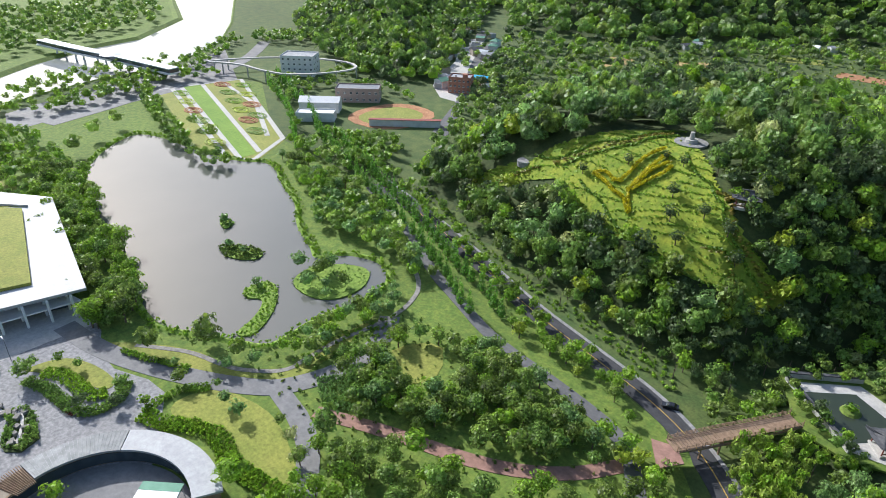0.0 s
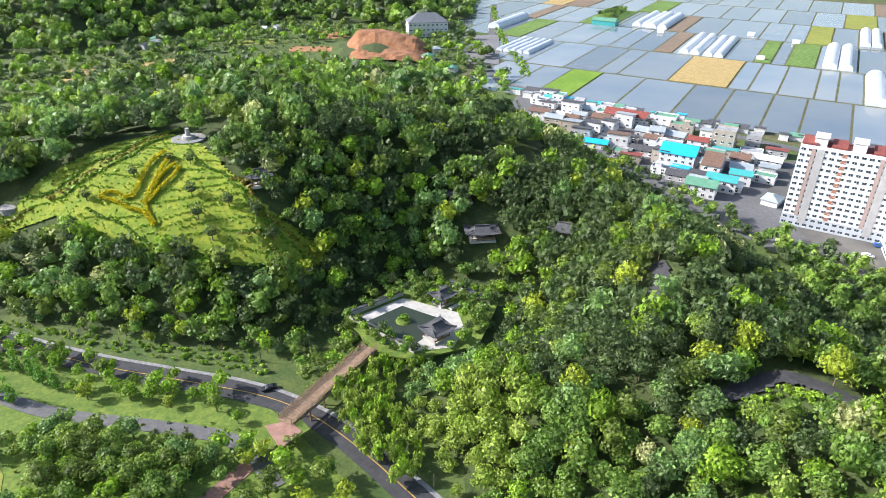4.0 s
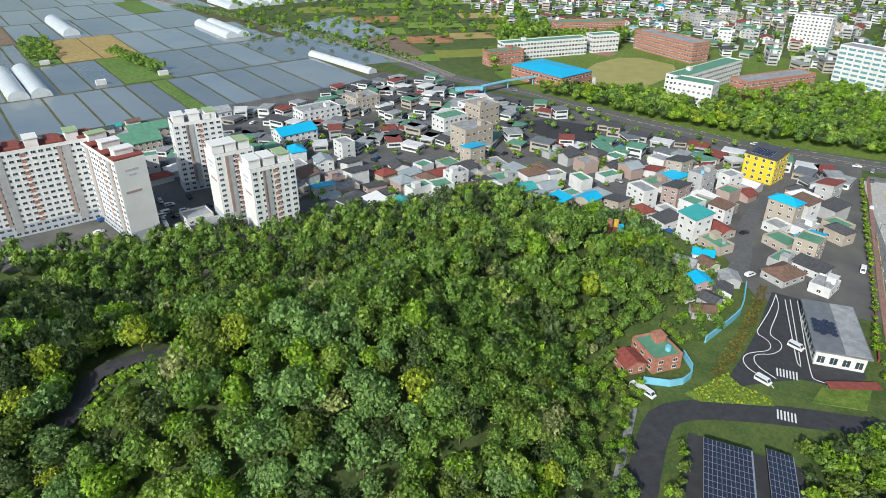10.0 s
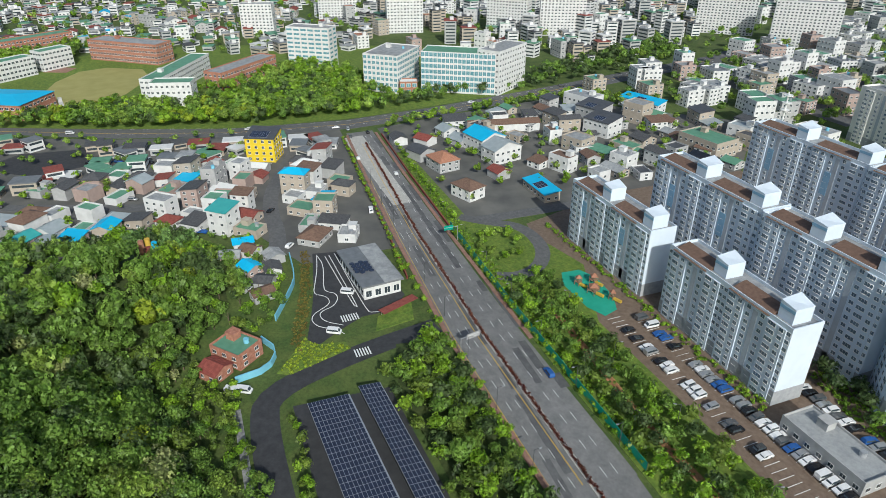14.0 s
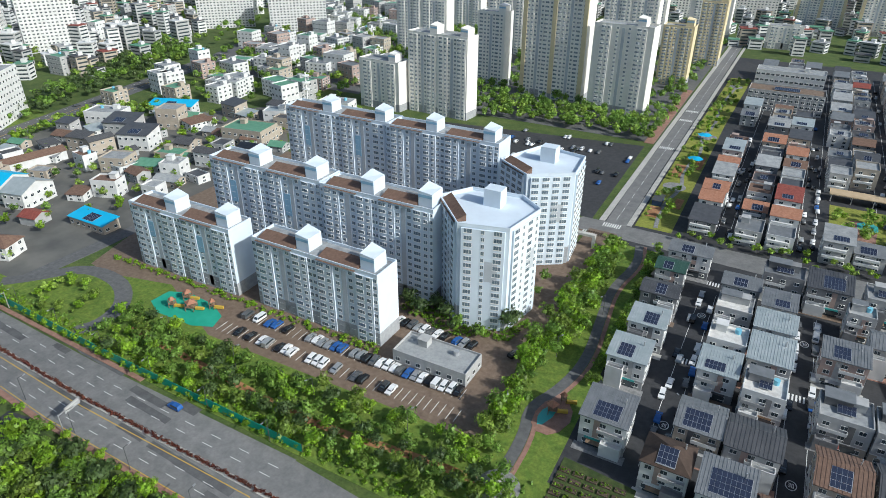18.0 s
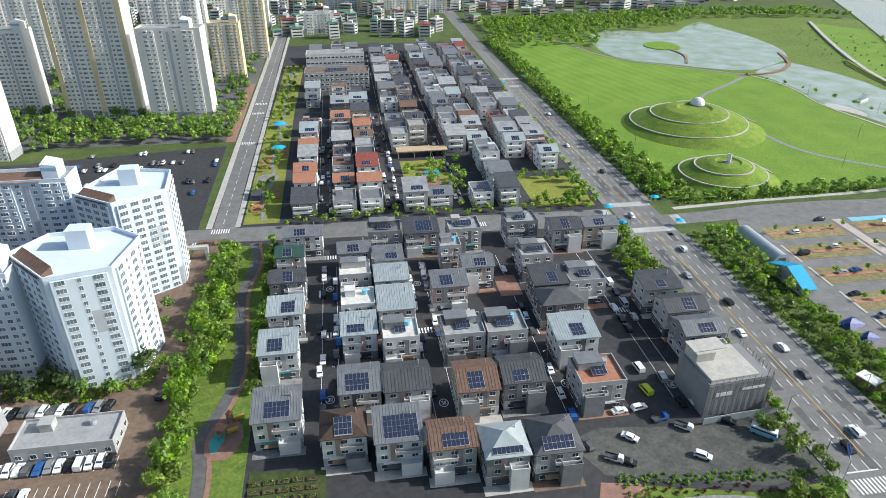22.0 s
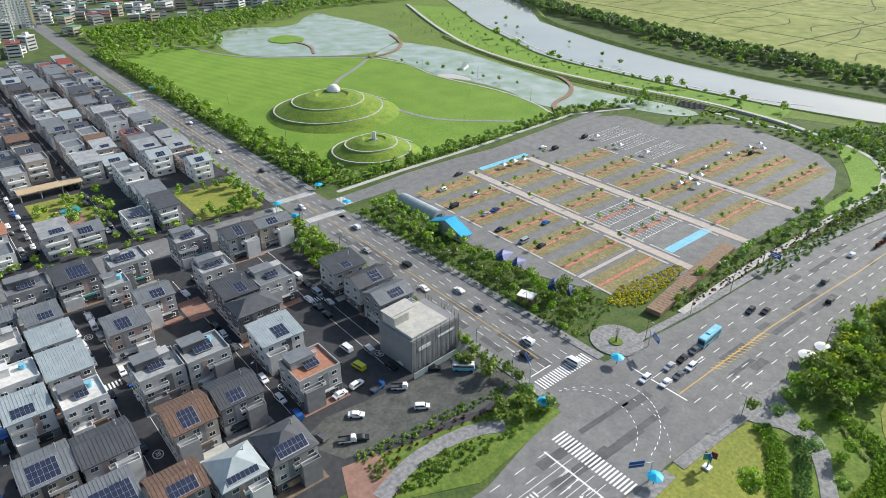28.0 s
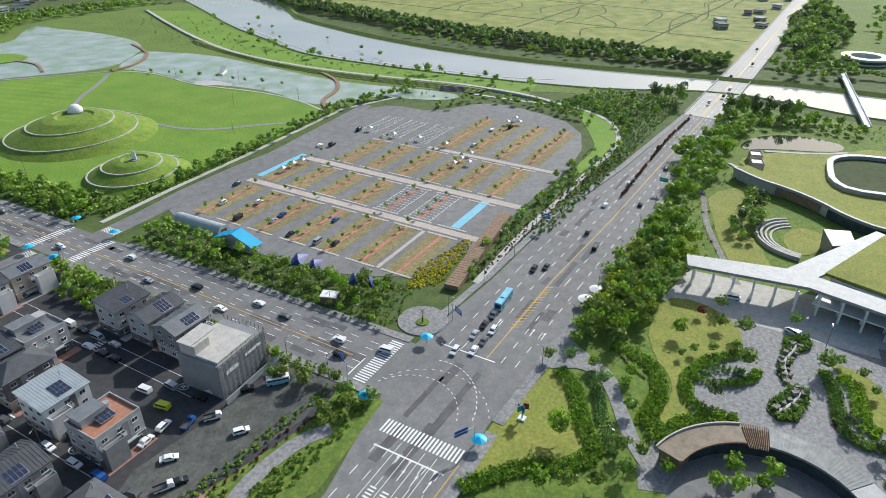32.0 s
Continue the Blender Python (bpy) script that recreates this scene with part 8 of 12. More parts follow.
for k in (-1.9, 1.9):
    part("railing", Build().strip(offset([(590, -18), (564, -21), (468, -33), (452, -35)], k), 0.15, 2.7, 3.7), M_WHITE, ob)
for x, y in ((560, -21.5), (530, -25), (500, -29), (476, -32)):
    part("pier", Build().tube(x, y, -0.5, 2.2, 0.7, 0.7), M_WHITE, ob)
# monorail loop, hall and village by the garden
ob = thing("monorail", "elevated loop of a monorail track", "monorail", 0, 0, 0)
loop_ = smooth_line([(500, -240), (470, -300), (420, -330), (390, -318), (410, -270), (440, -262), (470, -262)], 2, True)
part("track", Build().strip(loop_ + loop_[:1], 2.2, 8, 9), M_CONCRETE, ob)
for x, y in loop_[::3]:
    part("pillar", Build().tube(x, y, 0, 8, 0.6, 0.6), M_CONCRETE, ob)
block("white_hall", "white exhibition building beside the track", "building", 440, -298, 26, 18, 15, 38, 4, wall=M_WHITEWALL, roof="flat", roof_mat=M_ROOFTOP, size=(1.6, 1.4), spots=4, split=False, rng=rng)
block("brick_hall", "long pinkish brick hall", "building", 352, -284, 30, 14, 9, 42, 2, wall=WALLS[5], roof="flat", roof_mat=M_GREYMETAL, size=(1.6, 1.4), spots=4, split=False, rng=rng)
block("white_shed", "white vaulted shed beside the garden", "building", 350, -250, 26, 12, 7, 42, 1, wall=M_WHITEWALL, roof="gable", roof_mat=M_WHITE, size=(2, 1.6), spots=5, split=False, rng=rng)
block("low_shed", "low white shed with a flat roof", "building", 336, -236, 24, 10, 5, 42, 1, wall=M_WHITEWALL, roof="flat", roof_mat=M_WHITE, size=(2, 1.6), spots=5, split=False, rng=rng)
block("stand", "long grandstand with red and green seats", "stand", 288, -268, 44, 5, 3.5, 42, 1, wall=M_WHITEWALL, roof="shed", roof_mat=M_REDROOF, size=(2, 1.2), spots=5, split=False, rng=rng)
for k in range(46):
    t = rng.random()
    x, y = 300 + 165 * t + rng.uniform(-26, 26), -342 - 180 * t + rng.uniform(-22, 26)
    if abs((x - 300) * 0.74 + (y + 342) * 0.68) > 7:
        block("village_house", "small village house with a coloured roof", "house", x, y, rng.uniform(7, 11), rng.uniform(6, 9), rng.choice((3.2, 5.5)), rng.uniform(0, 90), 1, wall=WALLS[rng.choice((0, 1, 2))], roof=rng.choice(("gable", "flat", "hip")), roof_mat=rng.choice(LOW_ROOFS)[0], size=(1.4, 1.1), spots=3.4, group="village houses", split=False, rng=rng)
block("brick_flats", "red brick block of flats in the village", "building", 318, -352, 16, 12, 11, 30, 3, wall=M_BRICK, roof="flat", roof_mat=M_ROOFTOP, size=(1.5, 1.3), spots=3, split=False, rng=rng)
block("white_villa", "large white house with steep grey roofs", "house", 14, -690, 40, 22, 14, 10, 3, wall=M_WHITEWALL, roof="hip", roof_mat=M_GREYMETAL, size=(2, 1.6), spots=4, split=False, rng=rng, rise=8)
sheet("lot_villa", [(-10, -680), (-60, -690), (-50, -560), (-20, -560)], M_ASPHALT_OLD, "grey car park beside the villa", "car park", 0.62)
setting("road_plain", Build().strip([(-70, -900), (-48, -640), (-40, -540), (-46, -500), (-110, -432), (-230, -330)], 7, -0.2, 0.22), M_ASPHALT, "straight road along the edge of the fields", "road")
for k in range(14):
    x, y = rng.choice(((60, -640), (130, -700), (190, -700), (20, -600), (-20, -540), (260, -640), (150, -560)))
    block("valley_house", "small house among valley fields", "house", x + rng.uniform(-26, 26), y + rng.uniform(-24, 24), rng.uniform(7, 11), rng.uniform(6, 9), 4, rng.uniform(0, 90), 1, wall=WALLS[rng.choice((0, 1))], roof=rng.choice(("gable", "hip")), roof_mat=rng.choice(LOW_ROOFS)[0], size=(1.4, 1.1), spots=3.4, group="valley houses", split=False, rng=rng)
# plastic greenhouses on the plain
def greenhouse(x, y, w, length, n, turn):
    for k in range(n):
        a = radians(turn)
        px, py = x + math.cos(a) * k * (w + 0.6), y + math.sin(a) * k * (w + 0.6)
        ob = thing("greenhouse", "long vaulted plastic greenhouse", "greenhouse", px, py, 0.1, turn, "greenhouses on the plain")
        prof = [(w / 2 * math.cos(math.pi * i / 10), max(0, w * 0.42 * math.sin(math.pi * i / 10)) + 0.8) for i in range(11)]
        bu = Build()
        bu.v = [(a_, 0, b_) for a_, b_ in prof] + [(a_, length, b_) for a_, b_ in prof] + [(-w / 2, 0, 0), (w / 2, 0, 0), (-w / 2, length, 0), (w / 2, length, 0)]
        bu.f = [(i + 1, i, 11 + i, 12 + i) for i in range(10)] + [tuple(range(11)) + (22, 23)[:2], tuple(range(21, 10, -1)) + (25, 24), (0, 23, 25, 11), (22, 10, 21, 24)]
        bu.s = [0] * len(bu.f)
        part("cover", bu, M_GREENHOUSE, ob)
        rb = Build()
        for j in range(0, int(length), 6):
            for (a_, b_), (c_, d_) in zip(prof, prof[1:]):
                rb.add([(a_, j, b_ + 0.06), (c_, j, d_ + 0.06), (c_, j + 0.25, d_ + 0.06), (a_, j + 0.25, b_ + 0.06)], [(0, 1, 2, 3)])
        part("hoops", rb, M_ALU, ob, kind="stuff")


for x, y, w, ln, n in ((-57, -727, 13.9, 80, 1), (-54, -614, 6.1, 60, 5), (-221, -605, 8.7, 92, 2), (-238, -592, 8.3, 92, 2), (-323, -546, 11.2, 96, 2), (-298, -437, 13.5, 92, 2), (-214, -742, 9.8, 90, 2), (-227, -731, 10.6, 90, 2), (-404, -635, 8.9, 90, 2), (-479, -595, 15.2, 100, 1), (-533, -443, 12.0, 90, 2), (-678, -554, 12.7, 75, 10)):
    greenhouse(x, y, w, ln, n, 150)
greenhouse(-462, -250, 8, 88, 1, 155)
block("field_shed", "green farm shed between the fields", "shed", -182, -752, 26, 12, 5, 150, 1, wall=M_TEAL, roof="gable", roof_mat=M_GREENROOF, size=(2, 1.4), spots=6, split=False, rng=rng)
for x, y in ((-380, -512), (-352, -420), (-392, -398), (-230, -705), (-318, -690), (-280, -580), (-345, -650)):
    block("field_hut", "small white hut beside a field track", "hut", x, y, 7, 4, 2.8, 150, 1, wall=M_WHITEWALL, roof="flat", roof_mat=M_WHITE, size=(1.2, 1), spots=4, split=False, rng=rng)

# ---- trees ----
def crown(name, cards, size, seed, shape="broad", core=0.8, level=0):
    """A crown of unit radius over its foot: leaf clumps on the outside of several lobes, over a darker core."""
    rs = np.random.default_rng(seed)
    if shape == "broad":
        lobes = [((0, 0, 0.95), 0.62)] + [((0.52 * math.cos(a), 0.52 * math.sin(a), z), r) for a, z, r in zip(np.linspace(0, 6.28, 8)[:-1] + rs.uniform(-0.4, 0.4, 7), rs.uniform(0.45, 1.05, 7), rs.uniform(0.34, 0.5, 7))] + [((0.15, -0.1, 1.3), 0.36)]
    elif shape == "pine":
        lobes = [((0.4 * math.cos(k * 2.4), 0.4 * math.sin(k * 2.4), 0.5 + 0.14 * k), 0.52 - 0.03 * k) for k in range(8)]
    elif shape == "cone":
        lobes = [((0.06 * math.cos(k * 2.1), 0.06 * math.sin(k * 2.1), 0.35 + 0.42 * k), 0.88 * (1 - k / 9.5)) for k in range(9)]
    else:
        lobes = [((0.3 * math.cos(k * 2.1), 0.3 * math.sin(k * 2.1), 0.5 + 0.1 * k), 0.55) for k in range(4)]
    vol = np.array([r * r for _, r in lobes])
    pick = rs.choice(len(lobes), cards, p=vol / vol.sum())
    n = rs.normal(size=(cards, 3))
    n[:, 2] = np.abs(n[:, 2]) * 0.9 + n[:, 2] * 0.1
    n /= np.linalg.norm(n, axis=1)[:, None]
    flat = np.array([1, 1, 0.55 if shape == "pine" else 0.75 if shape == "cone" else 0.85])
    pos = np.array([lobes[k][0] for k in pick]) + n * flat * (np.array([lobes[k][1] for k in pick]) * rs.uniform(0.82, 1.12, cards))[:, None]
    nn = n + rs.normal(scale=0.5, size=(cards, 3))
    nn /= np.linalg.norm(nn, axis=1)[:, None]
    side = np.cross(nn, rs.normal(size=(cards, 3)))
    side /= np.linalg.norm(side, axis=1)[:, None]
    up = np.cross(nn, side)
    s = (size * rs.uniform(0.6, 1.25, cards))[:, None]
    quads = np.stack([pos - side * s * 0.5, pos - up * s * 0.42 + nn * s * 0.12, pos + side * s * 0.5, pos + up * s * 0.5 - nn * s * 0.05], 1).reshape(-1, 3)
    bu = Build()
    bu.v = [tuple(v) for v in quads.tolist()]
    bu.f = [(4 * i, 4 * i + 1, 4 * i + 2, 4 * i + 3) for i in range(cards)]
    bu.s = [0] * cards
    lobes = lobes[::3] if shape == "cone" else [((0, 0, 0.75 if shape == "broad" else 0.6), 0.85 if shape != "bush" else 0.7)]
    for (cx, cy, cz), r in lobes:
        ring = 6
        rr = r * core
        vs = [(cx, cy, cz + rr * flat[2])] + [(cx + rr * 0.87 * math.cos(a * 6.2832 / ring), cy + rr * 0.87 * math.sin(a * 6.2832 / ring), cz + rr * 0.4 * flat[2]) for a in range(ring)] + [(cx + rr * 0.8 * math.cos(a * 6.2832 / ring + 0.5), cy + rr * 0.8 * math.sin(a * 6.2832 / ring + 0.5), cz - rr * 0.5 * flat[2]) for a in range(ring)]
        bu.add(vs, [(0, 1 + a, 1 + (a + 1) % ring) for a in range(ring)] + [(1 + a, 1 + ring + a, 1 + (a + 1) % ring) for a in range(ring)] + [(1 + (a + 1) % ring, 1 + ring + a, 1 + ring + (a + 1) % ring) for a in range(ring)] + [tuple(range(2 * ring, ring, -1))])
    return bu


CROWNS = {}


def crown_mesh(shape, level, variant, mat):
    key = (shape, level, variant, mat.name)
    if key not in CROWNS:
        cards, size = {"broad": ((430, 0.2), (104, 0.38), (28, 0.66)), "pine": ((400, 0.17), (104, 0.36), (28, 0.64)), "cone": ((240, 0.32), (80, 0.52), (32, 0.8)), "bush": ((60, 0.45), (18, 0.76), (8, 1.1))}[shape][level]
        CROWNS[key] = crown("crown", cards, size, 7 * variant + len(shape) + 31 * level, shape, 0.8, level).mesh("crown", mat)
    return CROWNS[key]


def trunk_build(height, r):
    bu = Build().tube(0, 0, -0.5, height * 0.55, r, r * 0.7, 7).tube(0, 0, height * 0.55, height, r * 0.7, r * 0.25, 6)
    for k in range(3):
        a = k * 2.1 + 0.4
        x, y = math.cos(a) * height * 0.25, math.sin(a) * height * 0.25
        base, tip = (0, 0, height * 0.5), (x, y, height * 0.85)
        ring = [(math.cos(b * 1.571) * r * 0.35, math.sin(b * 1.571) * r * 0.35) for b in range(4)]
        bu.add([(base[0] + p, base[1] + q, base[2]) for p, q in ring] + [(tip[0] + p * 0.4, tip[1] + q * 0.4, tip[2]) for p, q in ring], [(i, (i + 1) % 4, 4 + (i + 1) % 4, 4 + i) for i in range(4)])
    return bu


TRUNK = trunk_build(1.0, 0.05).mesh("trunk", M_BARK)
TREE_WORDS = {"park_leaves": "leafy green park tree", "fresh_green": "fresh light-green tree", "yellow_green": "bright yellow-green tree", "purple_red_leaves": "purple-leaved small tree", "grey_green": "grey-green willow-like tree", "redwood_needles": "slender conical redwood tree", "dark_pine_green": "dark green pine tree", "broadleaf_green": "deep green broadleaf tree", "cream_blossom": "tree with cream blossom", "bamboo_leaves": "pale green bamboo-like tree"}
things_made = {}
late_trees = {}
rt = random.Random(3)


def tree(x, y, r, mat, shape="broad", z=None, level=0, group="park trees", tall=1.0, stem=0.55):
    """A single tree: trunk and crown. Past 300 of a kind the rest joins one mass of trees."""
    z = height_at(x, y) if z is None else z
    kind = "conifer" if shape == "cone" else "pine_tree" if shape == "pine" else "tree"
    lift = r * stem
    things_made[kind] = things_made.get(kind, 0) + 1
    if things_made[kind] > (80 if kind == "conifer" else 260) or level:
        late_trees.setdefault((shape, max(level, 1 if math.hypot(x, y) < 235 else 2), mat.name), (mat, []))[1].append((x, y, z + lift, rt.uniform(0, 6.28), r, r * tall))
        return None
    ob = thing(kind, TREE_WORDS[mat.name] + " with a rounded crown" if shape == "broad" else TREE_WORDS[mat.name] + " in a row", "tree", x, y, z, rt.uniform(0, 360), group)
    t = part("trunk", TRUNK, [], ob)
    t.matrix_basis = Matrix.Diagonal((r * 1.6, r * 1.6, lift + r * 0.9, 1))
    c = part("crown", crown_mesh(shape, level, rt.randrange(3), mat), [], ob)
    c.matrix_basis = Matrix.Translation((0, 0, lift)) @ Matrix.Diagonal((r, r, r * tall, 1))
    return ob


def mass(name, label, spots, shape, level, mat, variant=0):
    """Many trees or bushes as one object."""
    if spots:
        tagged(new(name, join_copies(name, crown_mesh(shape, level, variant, mat), spots, [mat])), label, "trees" if shape != "bush" else "shrubs", kind="stuff")


# the wooded ridge
MEADOW = [(176, -207), (185, -214), (174, -220), (166, -222), (156, -223), (149, -230), (136, -236), (125, -243), (115, -253), (100, -250), (85, -231), (76, -221), (69, -215), (60, -210), (52, -208), (44, -207), (40, -205), (47, -198), (56, -190), (73, -190), (89, -194), (99, -196), (113, -199), (130, -204), (138, -209), (139, -214), (164, -212)]
WOOD_PATH, WOOD_PATH2 = smooth_line([(-64, -118), (-69, -118), (-74, -119), (-80, -121), (-86, -117), (-90, -107), (-94, -99)], 1), smooth_line([(-66, -172), (-65, -164), (-62, -156), (-56, -152)], 1)
GLADE = offset(WOOD_PATH, 8) + offset(WOOD_PATH, -2.5)[::-1] if offset(WOOD_PATH, 8)[2][1] > WOOD_PATH[2][1] else offset(WOOD_PATH, -8) + offset(WOOD_PATH, 2.5)[::-1]
GLADE3 = offset(WOOD_PATH2, 4) + offset(WOOD_PATH2, -4)[::-1]
GLADE2 = [(-78, -150), (-94, -152), (-92, -172), (-80, -170)]
VILLA = [(-4, -214), (-24, -212), (-22, -230), (-6, -230)]
BALLOON = [(-232, -14), (-246, -22), (-238, -36), (-224, -28)]
rf = np.random.default_rng(77)
pts = scatter(RIDGE, 5.0, 1, (MEADOW, GLADE, GLADE2, GLADE3, VILLA, BALLOON))
species = {}
px, py = np.array(pts).T
heights, rims, courts = ground_height(px, py), edge_distance(RIDGE, px, py), edge_distance(COURT, px, py)
for (x, y), h, rim, to_court in zip(pts, heights.tolist(), rims.tolist(), courts.tolist()):
    dist = math.hypot(x, y)
    if dist > 250 and rf.random() < 0.52:
        continue
    if rim < 2.5 or to_court < 5:
        continue
    level = 0 if dist < 150 else 1 if dist < 290 else 2
    patch = noise.noise(Vector((x / 42, y / 42, 0)))
    k = rf.random()
    south = y < -150
    # Pines grow here, but extra ones stand in for the slope's shade.
    if k < (0.92 if y < -145 and x < -95 else 0.6 if y < -125 and -140 < x < -15 else 0.42 if south and patch > -0.1 else 0.14):
        sp = ("pine", L_DARK)
    elif k < 0.70:
        sp = ("broad", L_BROAD)
    elif k < 0.84:
        sp = ("broad", L_PARK)
    elif k < 0.93:
        sp = ("broad", L_LIGHT)
    elif k < 0.955:
        sp = ("broad", L_YELLOW)
    elif k < 0.975:
        sp = ("broad", L_CREAM)
    else:
        sp = ("broad", L_BLUEGREEN)
    if patch < -0.25 and sp[1] is L_BROAD:
        sp = ("broad", L_BLUEGREEN)
    if dist < 140 and -20 < x < 20 and y < -108:
        sp = ("broad", L_BAMBOO)
    r = float(rf.uniform(2.8, 5.4)) if dist < 250 else float(rf.uniform(4, 6.4))
    grow = float(ramp(np.array(rim), 16)) * 0.45 + 0.55
    species.setdefault((*sp, level, int(rf.integers(3))), []).append((x, y, h + r * 0.35 * grow, float(rf.uniform(0, 6.28)), r * grow, r * grow * float(rf.uniform(0.9, 1.35))))
words = {"dark_pine_green": "dark pines", "broadleaf_green": "deep green broadleaf trees", "park_leaves": "green oaks", "fresh_green": "fresh green trees", "yellow_green": "yellow-green trees in new leaf", "cream_blossom": "trees with cream blossom", "grey_green": "grey-green trees", "bamboo_leaves": "pale green bamboo"}
for (shape, mat, level, variant), spots in species.items():
    mass("forest", "dense woodland of %s covering the hill" % words[mat.name], spots, shape, level, mat, variant)
trunks = [(x, y, h, 0.0, 4.0, 5.0) for (x, y), h in list(zip(pts, heights.tolist()))[::3] if math.hypot(x, y) < 240]
tagged(new("forest_trunks", join_copies("forest_trunks", TRUNK, trunks, [M_BARK])), "brown trunks standing among the woodland", "trunks", kind="stuff")
# woods further off
for poly, step, seed, rad in ((WOOD_HILL, 11, 4, 7), (FAR_HILL, 13.5, 5, 8.5)):
    groups = {}
    spread = scatter(poly, step, seed)
    for (x, y), h in zip(spread, ground_height(*np.array(spread).T).tolist()):
        if math.hypot(x, y) > 1150:
            continue
        k = rf.random()
        mat = L_BROAD if k < 0.5 else L_DARK if k < 0.72 else L_PARK if k < 0.9 else L_LIGHT
        r = rad * float(rf.uniform(0.7, 1.15))
        groups.setdefault((mat, int(rf.integers(3))), []).append((x, y, h + r * 0.2, float(rf.uniform(0, 6.28)), r, r))
    for (mat, variant), spots in groups.items():
        mass("far_woods", "distant woodland on the hills behind", spots, "broad", 2, mat, variant)
VALLEY = [(-60, -470), (20, -450), (120, -445), (215, -445), (270, -370), (330, -380), (440, -560), (310, -605), (229, -715), (159, -770), (49, -715), (-20, -760)]
groups = {}
for x, y in scatter(VALLEY, 13, 8, (KNOLL, [(100, -650), (160, -640), (170, -560), (110, -560)])):
    if rf.random() < 0.72:
        mat = (L_BROAD, L_PARK, L_LIGHT, L_DARK)[int(rf.integers(4))]
        r = float(rf.uniform(3, 6.5))
        groups.setdefault(mat, []).append((x, y, r * 0.2, float(rf.uniform(0, 6.28)), r, r * 0.9))
for mat, spots in groups.items():
    mass("valley_trees", "scattered trees among valley fields", spots, "broad", 2, mat)
for k, (x, y) in enumerate([(120, -620), (180, -650), (240, -560), (150, -520), (60, -500), (290, -520), (110, -690), (200, -480), (20, -520)]):
    tagged(new("garden_plot", Build().turned(x, y, 40, 22, -0.2, 0.25, 20 * k).mesh("garden_plot", (M_EARTH, M_LAWN_DRY, M_STRAW)[k % 3])), "small vegetable plot in the valley", "field", "plots in the valley", "structure")

# the meadow with the golden crane
def draped(poly, step, lift, mat, name, label, category):
    xs, ys = [p[0] for p in poly], [p[1] for p in poly]
    ax, ay = np.arange(min(xs), max(xs) + step, step), np.arange(min(ys), max(ys) + step, step)
    X, Y = np.meshgrid(ax, ay)
    Z = ground_height(X, Y) + lift
    n = len(ax)
    keep = inside(poly, X, Y)
    faces = [(j * n + i, j * n + i + 1, (j + 1) * n + i + 1, (j + 1) * n + i) for j in range(len(ay) - 1) for i in range(n - 1) if keep[j, i] and keep[j + 1, i + 1] or keep[j + 1, i] and keep[j, i + 1]]
    me = bpy.data.meshes.new(name)
    me.from_pydata(np.stack([X, Y, Z], -1).reshape(-1, 3).tolist(), [], faces)
    me.materials.append(mat)
    return tagged(new(name, me), label, category, kind="structure")


draped(MEADOW, 1.5, 0.6, material("hill_meadow", (0.13, 0.21, 0.016), (0.27, 0.30, 0.026), 0.2, 0.95, bump=0.8, big=0.35), "meadow_hill", "bright yellow-green meadow on the hilltop", "meadow")
for line in (WOOD_PATH, WOOD_PATH2):
    draped(offset(line, 2.6) + offset(line, -2.6)[::-1], 0.8, 0.7, M_ASPHALT_DARK, "path_forest", "dark asphalt path through the woodland", "path")
mass("path_hedges", "clipped light green hedges beside the woodland path", [(x + rt.uniform(-1, 1), y + rt.uniform(-1, 1), height_at(x, y) + 0.3, rt.uniform(0, 6), rt.uniform(0.9, 1.5), 1.0) for k in (4.2, 6.0) for x, y in dense(offset(WOOD_PATH, k if offset(WOOD_PATH, 8)[2][1] > WOOD_PATH[2][1] else -k), 1.2)], "bush", 1, L_LIGHT)
draped(GLADE2, 1.5, 0.7, M_LAWN_DRY, "glade", "small grassy glade in the woodland", "glade")
bush_rows, lush = [], []
for j in range(13):
    for i in range(150):
        x = 42 + i * 1.05
        y = -193 - j * 3.7 + 4 * math.sin(x / 17 + j * 0.35) + rt.uniform(-0.3, 0.3)
        if inside(MEADOW, x, y) and math.sin(i * 0.13 + j * 2.1) > -0.75:
            lush.append((x, y, height_at(x, y) + 0.4, rt.uniform(0, 6), rt.uniform(0.5, 0.85), rt.uniform(0.4, 0.7)))
mass("meadow_shrubs", "rows of low green shrubs on the meadow", lush, "bush", 1, L_LIGHT)
hedge_lines = [[(106, -256), (112, -252), (117, -241), (121, -234), (133, -231), (136, -226), (140, -225), (142, -222), (150, -222), (157, -224)],
               [(106, -249), (112, -242), (115, -233), (119, -231), (125, -227), (132, -224), (136, -221), (139, -219)],
               [(151, -219), (161, -217), (167, -215), (174, -210)],
               [(95, -234), (89, -226), (83, -222), (79, -221), (75, -216), (70, -214), (69, -211), (66, -207), (62, -205), (58, -205), (55, -202), (51, -202), (48, -201), (47, -198)],
               [(69, -200), (62, -201), (59, -200), (58, -197), (54, -198), (55, -194)],
               [(127, -213), (122, -210), (114, -207), (109, -204), (105, -201), (99, -198), (90, -196), (77, -193), (65, -191), (56, -192)]]
for line in hedge_lines:
    bush_rows += [(x + rt.uniform(-0.3, 0.3), y + rt.uniform(-0.3, 0.3), height_at(x, y) + 0.5, rt.uniform(0, 6), 0.8, 0.7) for x, y in dense(smooth_line(line, 1), 0.5)]
mass("terrace_hedges", "dark green hedges winding along the slope", bush_rows, "bush", 2, L_HEDGE)
terr = []
